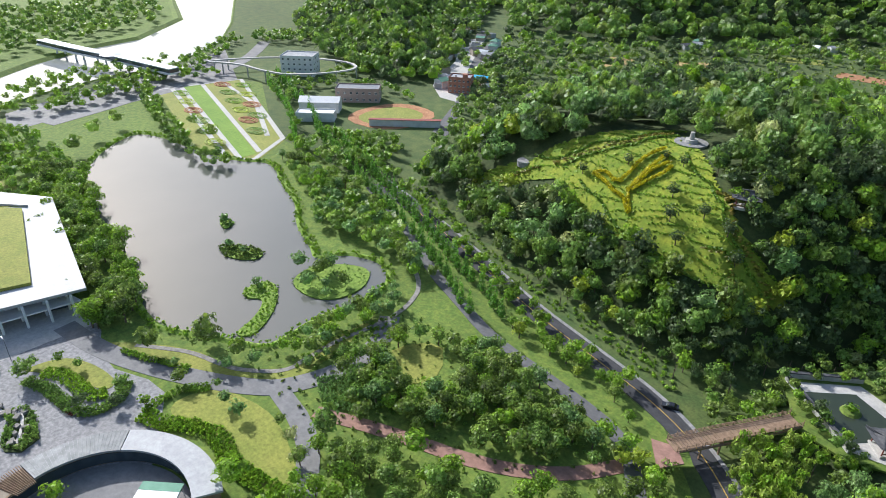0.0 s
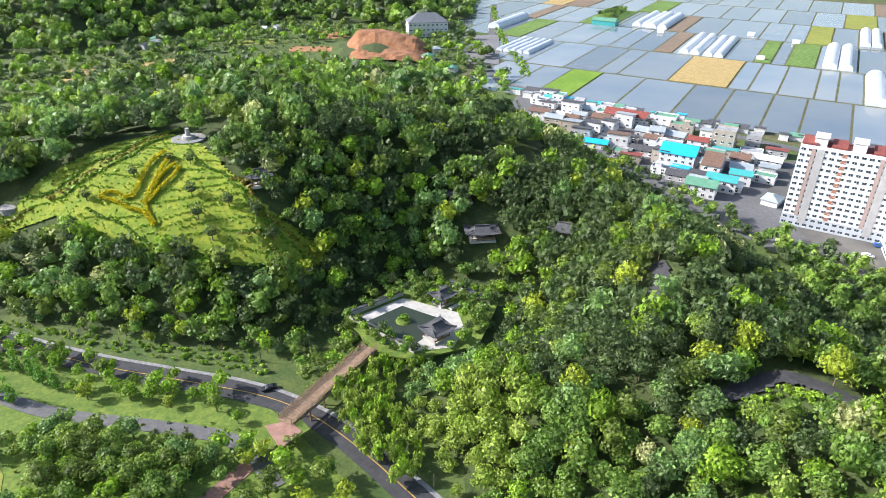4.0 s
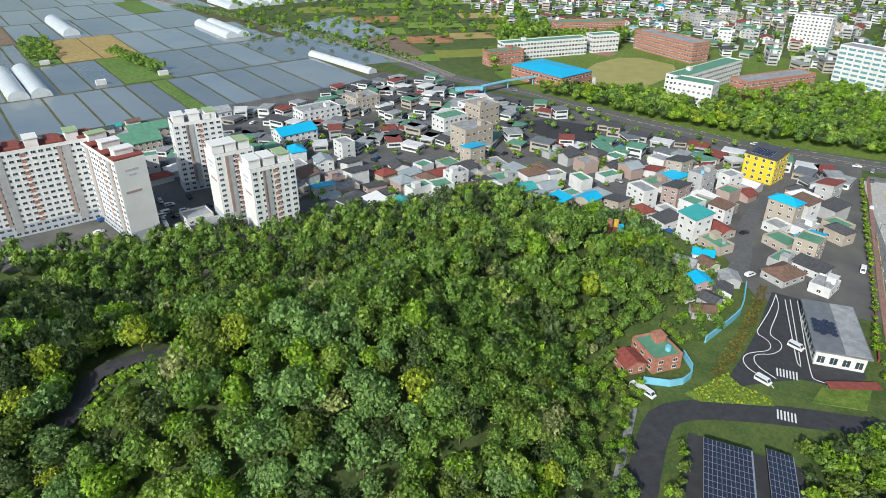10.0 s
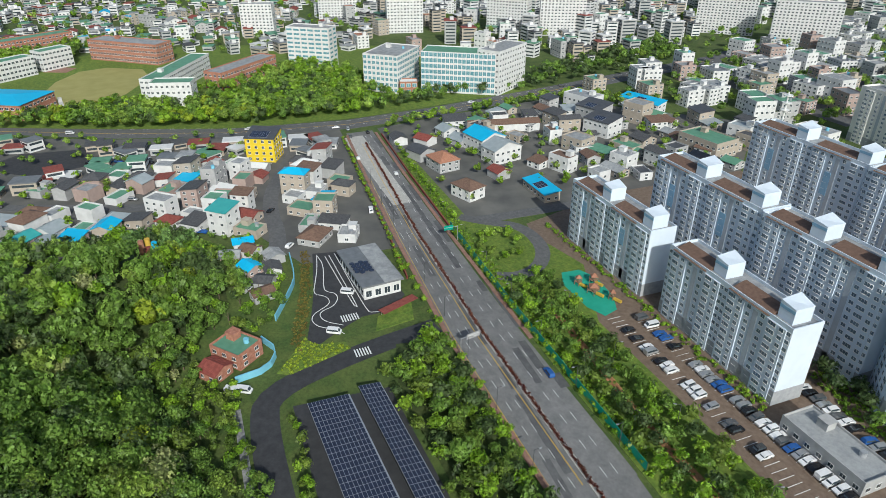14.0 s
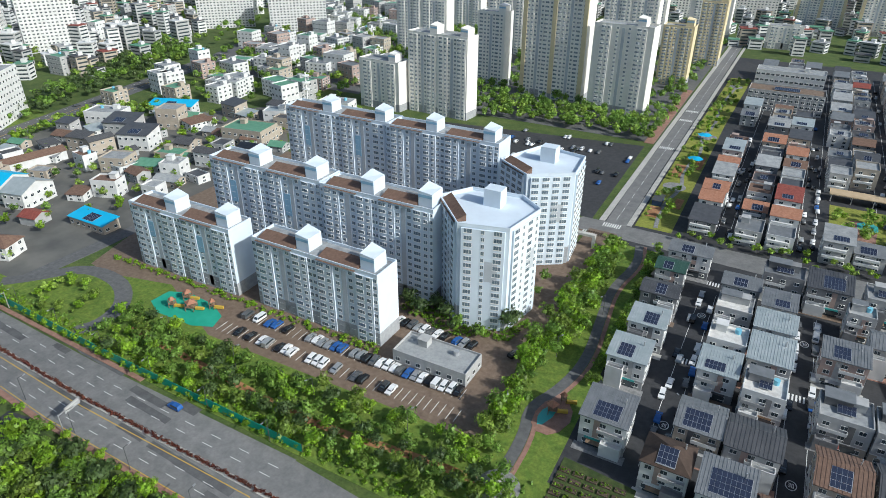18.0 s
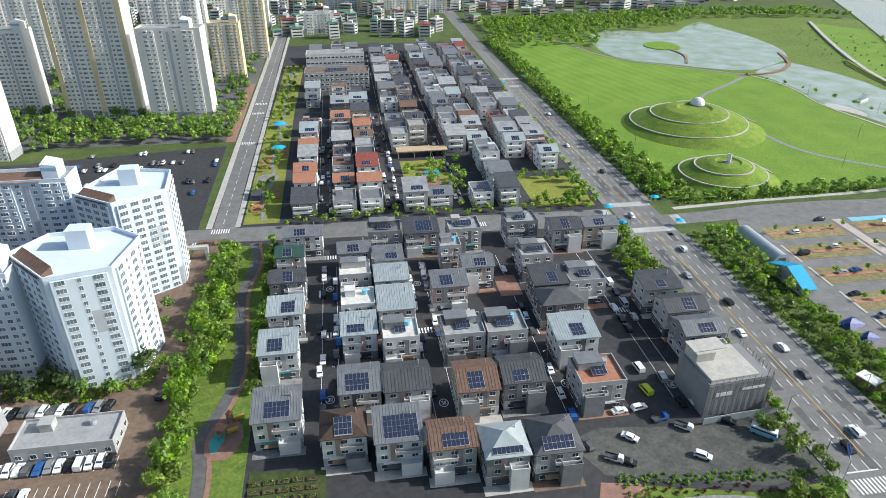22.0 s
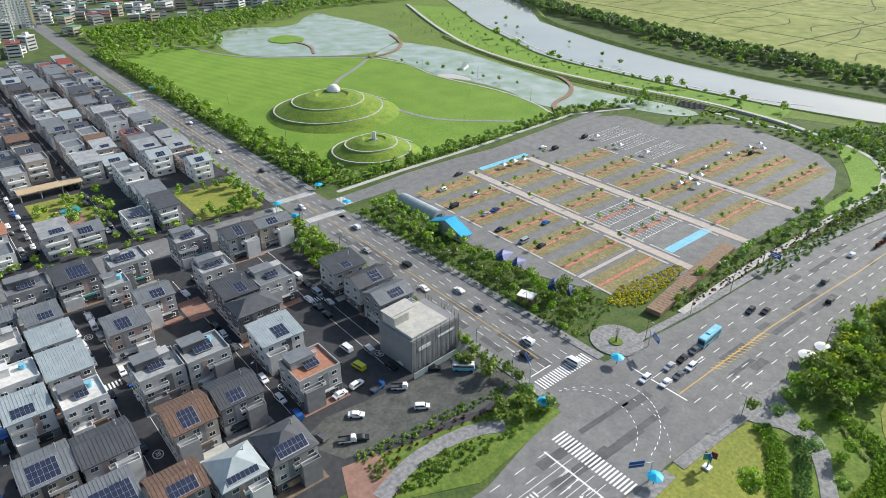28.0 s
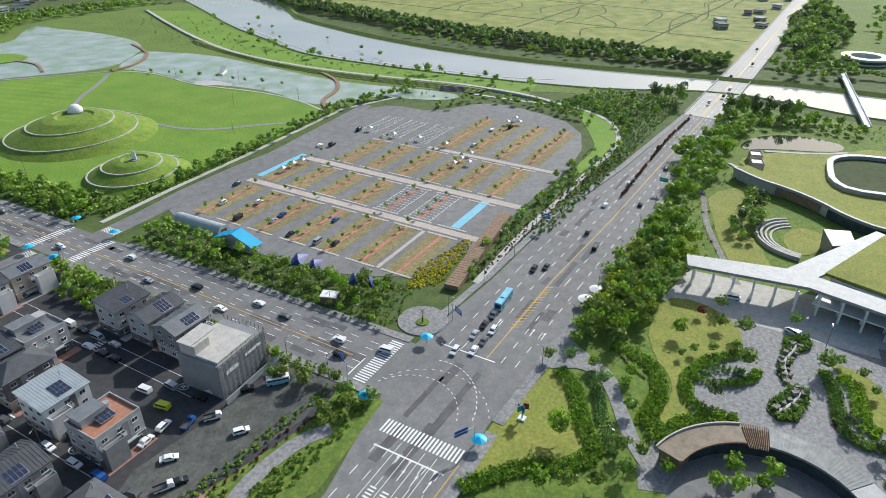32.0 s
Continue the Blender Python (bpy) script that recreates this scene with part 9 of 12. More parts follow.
for line, wide in (([((a[0] + b[0]) / 2, (a[1] + b[1]) / 2) for a, b in zip(hedge_lines[0][1:], hedge_lines[1])], 2.6), (offset(hedge_lines[3][4:], 2.6), 2.4), (hedge_lines[4], 4.5), (hedge_lines[2], 2.2)):
    terr += [(x + rt.uniform(-wide, wide) * 0.6, y + rt.uniform(-wide, wide) * 0.6, height_at(x, y) + 0.5, rt.uniform(0, 6), 1.0, 0.5) for x, y in dense(smooth_line(line, 1), 0.45)]
mass("terrace_shrubs", "ochre low shrubs along the slope", terr, "bush", 2, L_OCHRE)
crane = thing("topiary_crane", "golden hedge figure of a flying bird on the hillside", "topiary", 103, -212, 0)
for name, line, wide in (("neck", [(122.9, -215.6), (121.1, -217.1), (117.6, -216.9), (113.5, -214.3), (109.6, -214.1)], 0.85), ("wing", [(113.2, -213.8), (110.0, -214.7), (108.7, -219.0), (108.2, -224.7), (105.8, -229.6), (103.3, -233.0)], 0.9), ("wing", [(104.9, -211.0), (103.9, -217.0), (102.5, -222.5), (100.6, -230.0)], 0.9), ("wing", [(104.4, -211.5), (102.4, -218.7), (100.0, -223.2), (97.4, -225.6)], 0.9), ("wing", [(103.7, -211.4), (99.9, -216.4), (96.2, -220.5), (95.5, -223.8)], 0.9), ("body", [(121.9, -215.4), (115.1, -212.8), (111.1, -210.2), (105.0, -208.3), (102.4, -205.8), (99.9, -203.2)], 0.95), ("tail", [(105.2, -211.6), (101.9, -206.6), (99.2, -203.7)], 0.7)):
    spots = [(x - 103, y + 212, height_at(x, y) + 0.8, rt.uniform(0, 6), wide * 1.1, wide * 1.3) for x, y in dense(smooth_line(line, 1), 0.4)]
    part(name, join_copies(name, crown_mesh("bush", 1, 1, L_CRANE), spots, [L_CRANE]), [], crane)
for x, y, r in ((112, -222, 2.6), (88, -212, 3), (84, -204, 3.2), (74, -208, 3), (100, -228, 2), (64, -205, 3.2), (128, -216, 2.5), (92, -226, 2.4), (78, -198, 3), (58, -200, 3)):
    tree(x, y, r, L_DARK, "pine", group="trees on the hill meadow")

# ---- the parks ----
def plant(poly, step, seed, mix, rad, keep_out=(), shape="broad", level=0, group="park trees", tall=1.0):
    for x, y in scatter(poly, step, seed, keep_out):
        tree(x, y, rt.uniform(*rad), rt.choice(mix), shape, level=level, group=group, tall=tall)


def shrubs(name, poly, step, seed, mat, size, label, keep_out=(), level=1):
    mass(name, label, [(x, y, height_at(x, y) + 0.1, rt.uniform(0, 6), rt.uniform(*size), rt.uniform(*size) * 0.8) for x, y in scatter(poly, step, seed, keep_out)], "bush", level, mat)


GLADE_P = [(124, -104), (122, -119), (103, -121), (98, -108), (106, -100)]
plant([(128, -116), (134, -98), (126, -82), (100, -92), (76, -100), (60, -112), (52, -122), (76, -128), (107, -132)], 6, 21, [L_PARK, L_PARK, L_PARK, L_BLUEGREEN, L_LIGHT, L_BROAD, L_PARK, L_PARK], (2.4, 4.0), (GLADE_P,))
plant([(112, -66), (98, -80), (74, -88), (55, -100), (44, -114), (34, -106), (20, -92), (60, -55), (94, -50)], 6.8, 22, [L_PARK, L_PARK, L_LIGHT, L_BROAD], (2.4, 4.2))
plant([(112, -151), (77, -146), (50, -139), (47, -131), (76, -139), (107, -144)], 5.6, 23, [L_LIGHT, L_LIGHT, L_PARK, L_YELLOW], (2.0, 3.0))
plant([(352, -78), (292, -60), (255, -56), (216, -46), (198, -47), (196, -60), (216, -69), (253, -80), (289, -84), (347, -98)], 6.6, 24, [L_PARK, L_LIGHT, L_PARK, L_LIGHT, L_BROAD], (3.2, 5.2))
plant([(300, -182), (262, -168), (238, -160), (206, -142), (190, -146), (172, -150), (152, -142), (146, -150), (170, -160), (230, -184)], 5.4, 25, [L_PARK, L_PARK, L_LIGHT, L_BLUEGREEN], (2.6, 4.4))
plant([(152, -136), (150, -112), (150, -96), (150, -84), (142, -86), (140, -100), (140, -124)], 5.6, 26, [L_PARK, L_BLUEGREEN, L_LIGHT], (2.4, 3.8))
plant([(178, -113), (182, -122), (172, -132), (164, -126), (166, -114)], 7.5, 27, [L_BLUEGREEN, L_PARK], (2.4, 3.6))
for x, y, r in ((166, -69, 5.8), (171, -71, 3.6), (153, -68, 2.6), (156, -73, 3.2), (149, -75, 2.8), (166, -58, 1.6), (137, -86, 2), (137, -93, 1.8), (244, -119, 2.2), (188, -100, 2.2), (222, -108, 2), (344, -168, 5), (372, -172, 4.2), (395, -160, 4), (404, -140, 5), (392, -122, 5.5), (372, -104, 5.5), (178, -56, 4.2)):
    tree(x, y, r, L_PARK if r > 3 else L_BLUEGREEN)
for line, step in (([(112, -149), (140, -160), (180, -178), (235, -199), (300, -222)], 5.2), ([(122, -142), (150, -157), (190, -174), (236, -190), (300, -214), (360, -246), (440, -276)], 5.6), ([(300, -196), (360, -232), (430, -262)], 6)):
    for x, y in dense(line, step):
        tree(x + rt.uniform(-1, 1), y + rt.uniform(-1, 1), rt.uniform(1.7, 2.3), L_CEDAR, "cone", group="redwoods along the path", tall=1.35, stem=0.4)
plant([(60, -132), (44, -126), (30, -118), (20, -108), (26, -100), (42, -114), (60, -124)], 6.2, 28, [L_LIGHT, L_PARK, L_YELLOW], (2.6, 3.8))
plant([(160, 49), (200, 46), (300, 44), (420, 40), (420, 26), (330, 32), (250, 36), (215, 28), (206, 31), (184, 24), (168, 36)], 6.4, 29, [L_PARK, L_PARK, L_LIGHT, L_BROAD], (2.6, 4.2))
plant([(318, 13), (292, 17), (269, 14), (260, 6), (280, 4), (296, 5), (312, 4)], 5, 30, [L_PARK, L_DARK, L_BROAD], (2.2, 3.6), level=1)
for x, y, r, m in ((125, 36, 4.6, L_LIGHT), (154, 50, 2.4, L_PARK), (157, 44, 2.6, L_BLUEGREEN), (157, 37, 2.3, L_LIGHT), (151, 32, 2.8, L_BLUEGREEN), (158, 26, 2.8, L_LIGHT), (144, 22, 2.6, L_BROAD), (128, 20, 2.8, L_PARK), (153, 26, 2.2, L_LIGHT), (107, 34, 3.2, L_LIGHT), (110, 28, 3, L_PARK), (114, 22, 3, L_PARK), (121, 17, 2.8, L_BROAD), (129, 15, 2.6, L_PARK), (127, 8, 2.2, L_LIGHT),
                   (187, 18, 3.2, L_LIGHT), (209, 9, 3, L_PARK), (198, 7, 2.6, L_PARK), (197, 0, 3.6, L_PARK), (180, -3, 3.8, L_PARK), (161, 3, 3.4, L_DARK), (180, 12, 1.8, L_BROAD), (176, 15, 1.6, L_BROAD), (183, 7, 2, L_BROAD), (188, 1, 2, L_BROAD), (211, -14, 2.6, L_BROAD), (202, 14, 2, L_RED), (190, -24, 3.8, L_BROAD), (192, -34, 2, L_BROAD), (185, -37, 2, L_BROAD), (196, -28, 1.9, L_BROAD), (167, -31, 2.6, L_DARK), (166, -42, 2.8, L_BROAD), (160, -38, 2.4, L_DARK),
                   (135, -6, 3, L_LIGHT), (138, -15, 3, L_LIGHT), (129, -8, 3, L_LIGHT), (133, -13, 2.6, L_LIGHT), (128, -3, 2.6, L_LIGHT), (112, -46, 5, L_LIGHT), (140, -60, 2.4, L_BLUEGREEN), (133, -60, 2.7, L_BLUEGREEN), (122, -66, 2, L_PARK), (115, -65, 2.2, L_CREAM), (108, -61, 2.2, L_CREAM), (102, -57, 2.4, L_LIGHT), (157, -55, 2.8, L_PARK), (155, -44, 2, L_LIGHT), (148, -62, 1.7, L_BROAD), (98, -46, 4, L_LIGHT), (90, -42, 3.6, L_PARK), (84, -52, 3.8, L_PARK),
                   (109, -72, 5, L_BROAD), (97, -66, 4, L_PARK), (95, -76, 3, L_PARK), (99, -92, 3.6, L_PARK), (110, -93, 3.8, L_BROAD), (88, -84, 4.4, L_LIGHT), (77, -80, 4, L_BROAD), (82, -74, 3.4, L_PARK), (128, -99, 3.4, L_BROAD)):
    tree(x, y, r, m)
# clipped hedges of the park: rows of rounded bushes side by side
def hedge(wide, line, mat, label, size=0.95):
    spots = []
    for k in range(max(2, round(wide / 0.95))):
        d = (k + 0.5) * 0.95 - wide / 2
        spots += [(x + rt.uniform(-0.2, 0.2), y + rt.uniform(-0.2, 0.2), rt.uniform(-0.05, 0.2), rt.uniform(0, 6), size * rt.uniform(0.8, 1.15), rt.uniform(0.8, 1.2)) for x, y in dense(offset(smooth_line(line, 2), d), 0.9)]
    tagged(new("hedge", join_copies("hedge", crown_mesh("bush", 1, len(line) % 3, mat), spots, [mat])), label, "hedge", "park hedges")


for wide, line in ((5, [(151, 45), (147, 39), (139, 35), (131, 30), (127, 26), (122, 26), (116, 31), (113, 38), (106, 44), (98, 50)]), (5, [(171, 35), (171, 30), (169, 24), (163, 18), (154, 16), (145, 17), (139, 14), (137, 10)]), (4, [(188, -2), (184, 1), (178, 8), (170, 11), (163, 11), (156, 8), (155, 4), (155, -4)]), (2.5, [(168, 9), (168, 3), (173, -5), (180, -7)]), (4.5, [(155, -4), (153, 2), (148, 8), (141, 12)]), (3.2, [(153, -43), (155, -48), (155, -54), (150, -60)]), (2, [(184, -50), (176, -53), (168, -57), (162, -60)])):
    hedge(wide, line, L_HEDGE, "thick clipped green hedge curving through the park")
for wide, line in ((6, [(152, -42), (145, -44), (139, -49), (132, -52), (126, -52), (122, -50), (115, -50), (107, -52), (102, -53)]), (4.5, [(190, -29), (184, -33), (176, -34), (169, -34), (168, -38)])):
    hedge(wide, line, L_LIGHT, "broad bed of light green shrubs beside a lawn", 0.85)
for wide, line in ((3.5, [(190, -24), (182, -27), (174, -28), (167, -29), (162, -33), (163, -40), (168, -44)]), (3, [(121, -80), (116, -84), (118, -90), (125, -92)])):
    hedge(wide, line, L_BROAD, "dark green shrubs bordering a plaza island", 1.05)
for wide, line in ((4, [(155, 36), (146, 31), (138, 28), (133, 24), (127, 22)]), (4, [(172, 8), (177, 3), (177, -3)]), (9, [(128, -88), (122, -84), (115, -86), (112, -92)])):
    hedge(wide, line, L_BLUEGREEN, "grey-green ground cover beside a clipped hedge", 0.7)
for line, mat, label in (([(162, 20), (156, 19), (151, 19), (145, 20), (141, 19)], L_YELLOW, "narrow border of yellow flowers"), ([(168, 31), (164, 27), (161, 22)], L_CREAM, "narrow border of orange flowers"), ([(176, -27), (170, -27), (166, -28)], L_RED, "narrow border of red flowers")):
    spots = [(x + rt.uniform(-0.3, 0.3), y, 0.1, rt.uniform(0, 6), 0.7, 0.6) for x, y in dense(smooth_line(line, 2), 0.5)]
    tagged(new("flower_border", join_copies("flower_border", crown_mesh("bush", 1, 0, mat), spots, [mat])), label, "flower border", "flower borders")
plant([(189, 51), (259, 45), (277, 41), (263, 24), (220, 24), (192, 28), (179, 31), (168, 46)], 5.2, 90, [L_PARK, L_LIGHT, L_LIGHT, L_YELLOW, L_BROAD], (2.4, 4.0), level=1)
plant([(270, 45), (312, 45), (330, 50), (440, 44), (440, 36), (392, 36), (345, 45), (312, 40), (270, 40)], 7, 91, [L_PARK, L_BROAD, L_LIGHT], (2.6, 4.4), level=1)
for x, y, r in ((362, 31, 5.5), (352, 51, 6), (344, 52, 5), (312, 47, 5), (290, 43, 5), (296, 37, 5), (266, 42, 5), (248, 41, 4.6), (222, 40, 4.6), (264, 34, 4.6), (252, 30, 4.2), (240, 33, 4), (336, 30, 4), (326, 32, 3.4)):
    tree(x, y, r, rt.choice((L_PARK, L_LIGHT, L_LIGHT)), level=0)
plant([(232, -44), (300, -66), (340, -50), (420, -76), (448, -60), (448, -94), (380, -100), (300, -84), (236, -66)], 8, 92, [L_PARK, L_BROAD, L_LIGHT], (2.6, 4.4), level=1)
plant([(44, -154), (31, -178), (24, -164), (37, -142)], 4.2, 93, [L_PARK, L_BROAD, L_LIGHT], (1.6, 3.0), level=1)
plant([(29, -149), (20, -156), (10, -157), (-6, -165), (14, -150), (3, -116), (12, -110), (30, -136)], 3.4, 94, [L_BAMBOO, L_BAMBOO, L_LIGHT], (1.5, 2.4), level=1, tall=1.9)
for x, y in scatter([(33, -182), (24, -158), (9, -154), (-14, -166), (-22, -196), (10, -206)], 3.4, 95, (PAVED_COURT, [(27, -151), (21, -166), (14, -160), (22, -150)])):
    tree(x, y, rt.uniform(1.2, 2.5), rt.choice([L_PARK, L_BROAD, L_LIGHT, L_DARK]), z=4.0 if inside(COURT, x, y) else 1.0, level=1)
plant([(-150, 40), (-92, 42), (-60, 62), (-160, 63)], 4.6, 118, [L_BROAD, L_PARK, L_DARK, L_LIGHT], (1.8, 3.2), level=1)
plant([(-90, 10), (-90, 44), (-60, 60), (-30, 50), (-40, 0), (-80, 4)], 4.8, 119, [L_BROAD, L_PARK, L_LIGHT, L_YELLOW], (1.8, 3.2), level=1)
reeds = [(x + rt.uniform(-2, 2), y + rt.uniform(-2, 2), 0.3, rt.uniform(0, 6), rt.uniform(0.5, 1.1), rt.uniform(0.6, 1.2)) for x, y in dense(LAKE + LAKE[:1], 0.7)]
mass("shore_reeds", "tall green reeds along the lake shore", reeds, "bush", 1, L_LIGHT)
for k, isle in enumerate(([(226, -106), (220, -114), (208, -117), (205, -110), (216, -103)], [(246, -117), (249, -122), (240, -122), (237, -115)], [(190, -95), (190, -105), (183, -106), (171, -97), (162, -83), (168, -78), (171, -88), (179, -98), (184, -93)], [(183, -110), (187, -124), (178, -134), (168, -138), (160, -128), (160, -116), (168, -109)])):
    shrubs("islet_reeds", isle, (1.25, 1.25, 1.25, 1.6)[k], 120 + k, (L_PARK, L_BROAD, L_LIGHT, L_BROAD)[k], ((0.6, 1.2), (0.6, 1.2), (0.5, 0.9), (0.4, 0.7))[k], "thick green reeds covering a lake islet")
for x, y, r in ((188, -119, 4.2), (179, -126, 4), (175, -113, 3.6), (165, -114, 2.4), (150, -124, 3.6), (214, -110, 2.0), (222, -109, 1.8), (186, -100, 1.6), (243, -119, 1.8)):
    tree(x, y, r, L_BLUEGREEN, level=1, stem=0.3)
plant([(120, -76), (98, -86), (60, -104), (48, -122), (104, -134), (128, -116), (124, -92)], 6.5, 96, [L_BROAD, L_PARK, L_LIGHT, L_PARK], (2.2, 3.6), (GLADE_P,), level=1)
plant([(196, -49), (202, -60), (214, -57), (206, -46)], 6, 97, [L_PARK, L_BROAD], (2.4, 4.0), level=1)
plant([(64, -140), (110, -152), (160, -172), (226, -200), (300, -226), (296, -238), (222, -206), (150, -176), (100, -158), (60, -148)], 5.6, 98, [L_PARK, L_LIGHT, L_LIGHT], (2.0, 3.2), level=1)
plant([(300, -160), (330, -152), (470, -190), (474, -180), (330, -142), (298, -148)], 6, 99, [L_PARK, L_BROAD, L_LIGHT], (2.4, 4.0), level=1)
plant([(470, -120), (500, -190), (520, -230), (600, -330), (580, -330), (500, -246), (470, -250), (480, -200), (452, -130)], 9, 100, [L_PARK, L_BROAD, L_LIGHT], (2.6, 4.4), level=1)
plant([(240, -288), (300, -340), (370, -440), (450, -540), (340, -380), (392, -430), (360, -470), (290, -400), (240, -330)], 9, 101, [L_PARK, L_BROAD, L_DARK], (2.6, 4.6), level=2)
shrubs("park_groundcover", [(110, 46), (300, 42), (460, 40), (466, -90), (300, -90), (210, -70), (160, -90), (150, -130), (60, -136), (30, -110), (90, -40)], 4.6, 102, L_PARK, (0.4, 0.9), "low tufts and shrubs over the park ground", ([(379, 30), (400, 30), (418, 18), (428, -1), (424, -90), (300, -90), (300, -30), (320, -4), (350, 30)], [(310, 33), (331, 16), (320, 8), (301, 2), (290, -30), (255, -30), (236, -10), (236, 10)], [(222, 26), (206, 22), (120, -40), (140, -60), (222, -50), (340, -60), (440, -66), (424, -10), (300, 4)], [(96, 54), (216, 50), (216, -74), (96, -72)], [(150, -64), (300, -62), (300, -180), (160, -180)]), 2)
shrubs("valley_scrub", [(215, -440), (300, -330), (430, -540), (310, -605), (229, -715), (159, -770), (49, -715), (-20, -760), (-40, -480), (120, -445)], 9, 103, L_PARK, (0.9, 2.2), "scrub and bushes among valley fields", (KNOLL,), 2)
shrubs("park_shrubs", [(146, -100), (140, -124), (128, -118), (136, -84), (142, -80)], 2.6, 40, L_HEDGE, (0.7, 1.3), "low green shrubs beside the park path")
shrubs("bank_shrubs", [(118, -84), (128, -92), (126, -106), (112, -96)], 2.2, 41, L_BLUEGREEN, (0.7, 1.2), "grey-green ground cover shrubs")
shrubs("park_undergrowth", [(128, -116), (126, -82), (100, -92), (60, -112), (52, -122), (107, -132)], 3.4, 42, L_BROAD, (0.6, 1.2), "low undergrowth below park trees", (GLADE_P,))
shrubs("roadside_shrubs", [(232, -206), (156, -184), (112, -168), (79, -160), (52, -154), (46, -150), (60, -166), (98, -170), (138, -180), (200, -204)], 2.6, 43, L_LIGHT, (0.7, 1.4), "rough green growth at the foot of the hill")
# trees and shrubs on the plain
plant([(-429, -499), (-445, -498), (-406, -407), (-388, -403)], 5, 161, [L_BROAD, L_PARK], (2.2, 3.2), level=2)
plant([(-436, -615), (-453, -597), (-398, -516), (-380, -532)], 6, 162, [L_BROAD, L_PARK], (2.4, 3.4), level=2)
plant([(-180, -790), (-214, -850), (-230, -840), (-200, -775)], 7, 163, [L_DARK, L_BROAD], (2.8, 4.0), level=2)
shrubs("rail_scrub", [(-690, -640), (-628, -455), (-590, -361), (-548, -283), (-520, -230), (-508, -236), (-528, -286), (-566, -366), (-604, -460), (-664, -640)], 4.5, 164, L_BROAD, (1.0, 2.6), "rough scrub along the railway", (), 2)
shrubs("road_hedge", [(-64, -880), (-57, -700), (-66, -540), (-62, -520), (-72, -520), (-74, -560), (-64, -700), (-70, -880)], 3.4, 165, L_LIGHT, (1.0, 1.8), "bright green roadside hedge along the fields", (), 2)
# avenue, car park and river
belt = [L_PARK, L_LIGHT, L_LIGHT, L_PARK]
for x, y in dense([(112.5, 100), (112.5, 232)], 4.4) + dense([(114, 266), (114, 480)], 8):
    tree(x + rt.uniform(-1, 1), y, rt.uniform(1.6, 2.6), rt.choice(belt), group="street trees")
for x, y in dense([(143.4, 104), (142, 226)], 4.4):
    tree(x + rt.uniform(-0.5, 0.5), y, rt.uniform(1.2, 1.8), rt.choice(belt), group="street trees")
plant([(147, 108), (166, 112), (158, 150), (158, 226), (144, 226)], 5.0, 44, belt, (1.8, 3.0), group="street trees")
plant([(140, 266), (160, 266), (156, 330), (152, 420), (150, 640), (137, 640)], 4.8, 45, belt, (2.0, 3.2), level=1, group="street trees")
shrubs("belt_shrubs", [(139, 264), (164, 264), (156, 330), (152, 420), (150, 640), (137, 640)], 3.0, 175, L_BROAD, (0.8, 1.5), "undergrowth of the tree belt along the avenue", (), 2)
plant([(104, 186), (114, 186), (115, 236), (110, 214), (104, 212)], 5.5, 46, [L_LIGHT, L_PARK], (1.8, 2.8), group="street trees")
BANK_LAWN = [(300, 91), (320, 89.5), (362, 87.5), (398, 107), (408, 121), (400, 128), (364, 107), (342, 96), (308, 97)]
plant([(166, 97), (218, 99), (300, 100), (350, 98), (385, 112), (402, 150), (432, 132), (402, 90), (320, 82), (250, 91), (190, 93)], 7.5, 47, [L_PARK, L_LIGHT, L_BLUEGREEN], (1.6, 2.6), (BANK_LAWN,), level=1)
plant([(146, 258), (236, 259), (330, 264), (392, 244), (398, 250), (332, 270), (236, 265), (146, 266)], 4.2, 48, [L_PARK, L_LIGHT, L_BROAD], (1.5, 2.6), level=1)
shrubs("lawn_hedge", [(150, 255.5), (236, 258), (330, 264), (330, 267), (236, 262), (150, 261)], 1.6, 174, L_HEDGE, (0.6, 1.1), "thick hedge along the lawn's edge", (), 2)
plant([(150, 600), (240, 600), (260, 660), (380, 700), (380, 740), (150, 740)], 10, 49, [L_PARK, L_LIGHT], (2.4, 4), level=1)
plant([(560, 62), (556, 145), (558, 251), (578, 389), (616, 557), (700, 720), (745, 720), (655, 545), (612, 385), (592, 251), (588, 145), (590, 62)], 6.5, 50, [L_BROAD, L_DARK, L_BROAD], (3.4, 5), level=1)
for x, y, r in ((436, 262, 4.2), (432, 268, 3.6), (440, 252, 3.4), (432, 372, 4.4), (444, 424, 4), (450, 436, 3.4), (462, 470, 5), (444, 104, 3.5), (438, 131, 3.5), (438, 204, 3.2), (440, 177, 3.5), (446, 120, 3)):
    tree(x, y, r, L_PARK, level=1)
for x, y in ((447, 90), (453, 83), (444, 72), (458, 76), (448, 42), (450, 35), (447, 27), (449, 19), (446, 11), (452, 4), (456, 30)):
    tree(x, y, rt.uniform(4.4, 5.6), rt.choice((L_DARK, L_BROAD)), level=1, tall=1.25)
plant([(556, 34), (600, 38), (640, 20), (640, -24), (580, -30), (560, 0)], 11, 176, [L_PARK, L_BROAD], (3, 4.6), level=2)
plant([(536, 120), (530, 200), (536, 300), (556, 390), (580, 390), (556, 300), (552, 200), (556, 120)], 15, 177, [L_PARK, L_LIGHT], (2, 3.4), level=2)
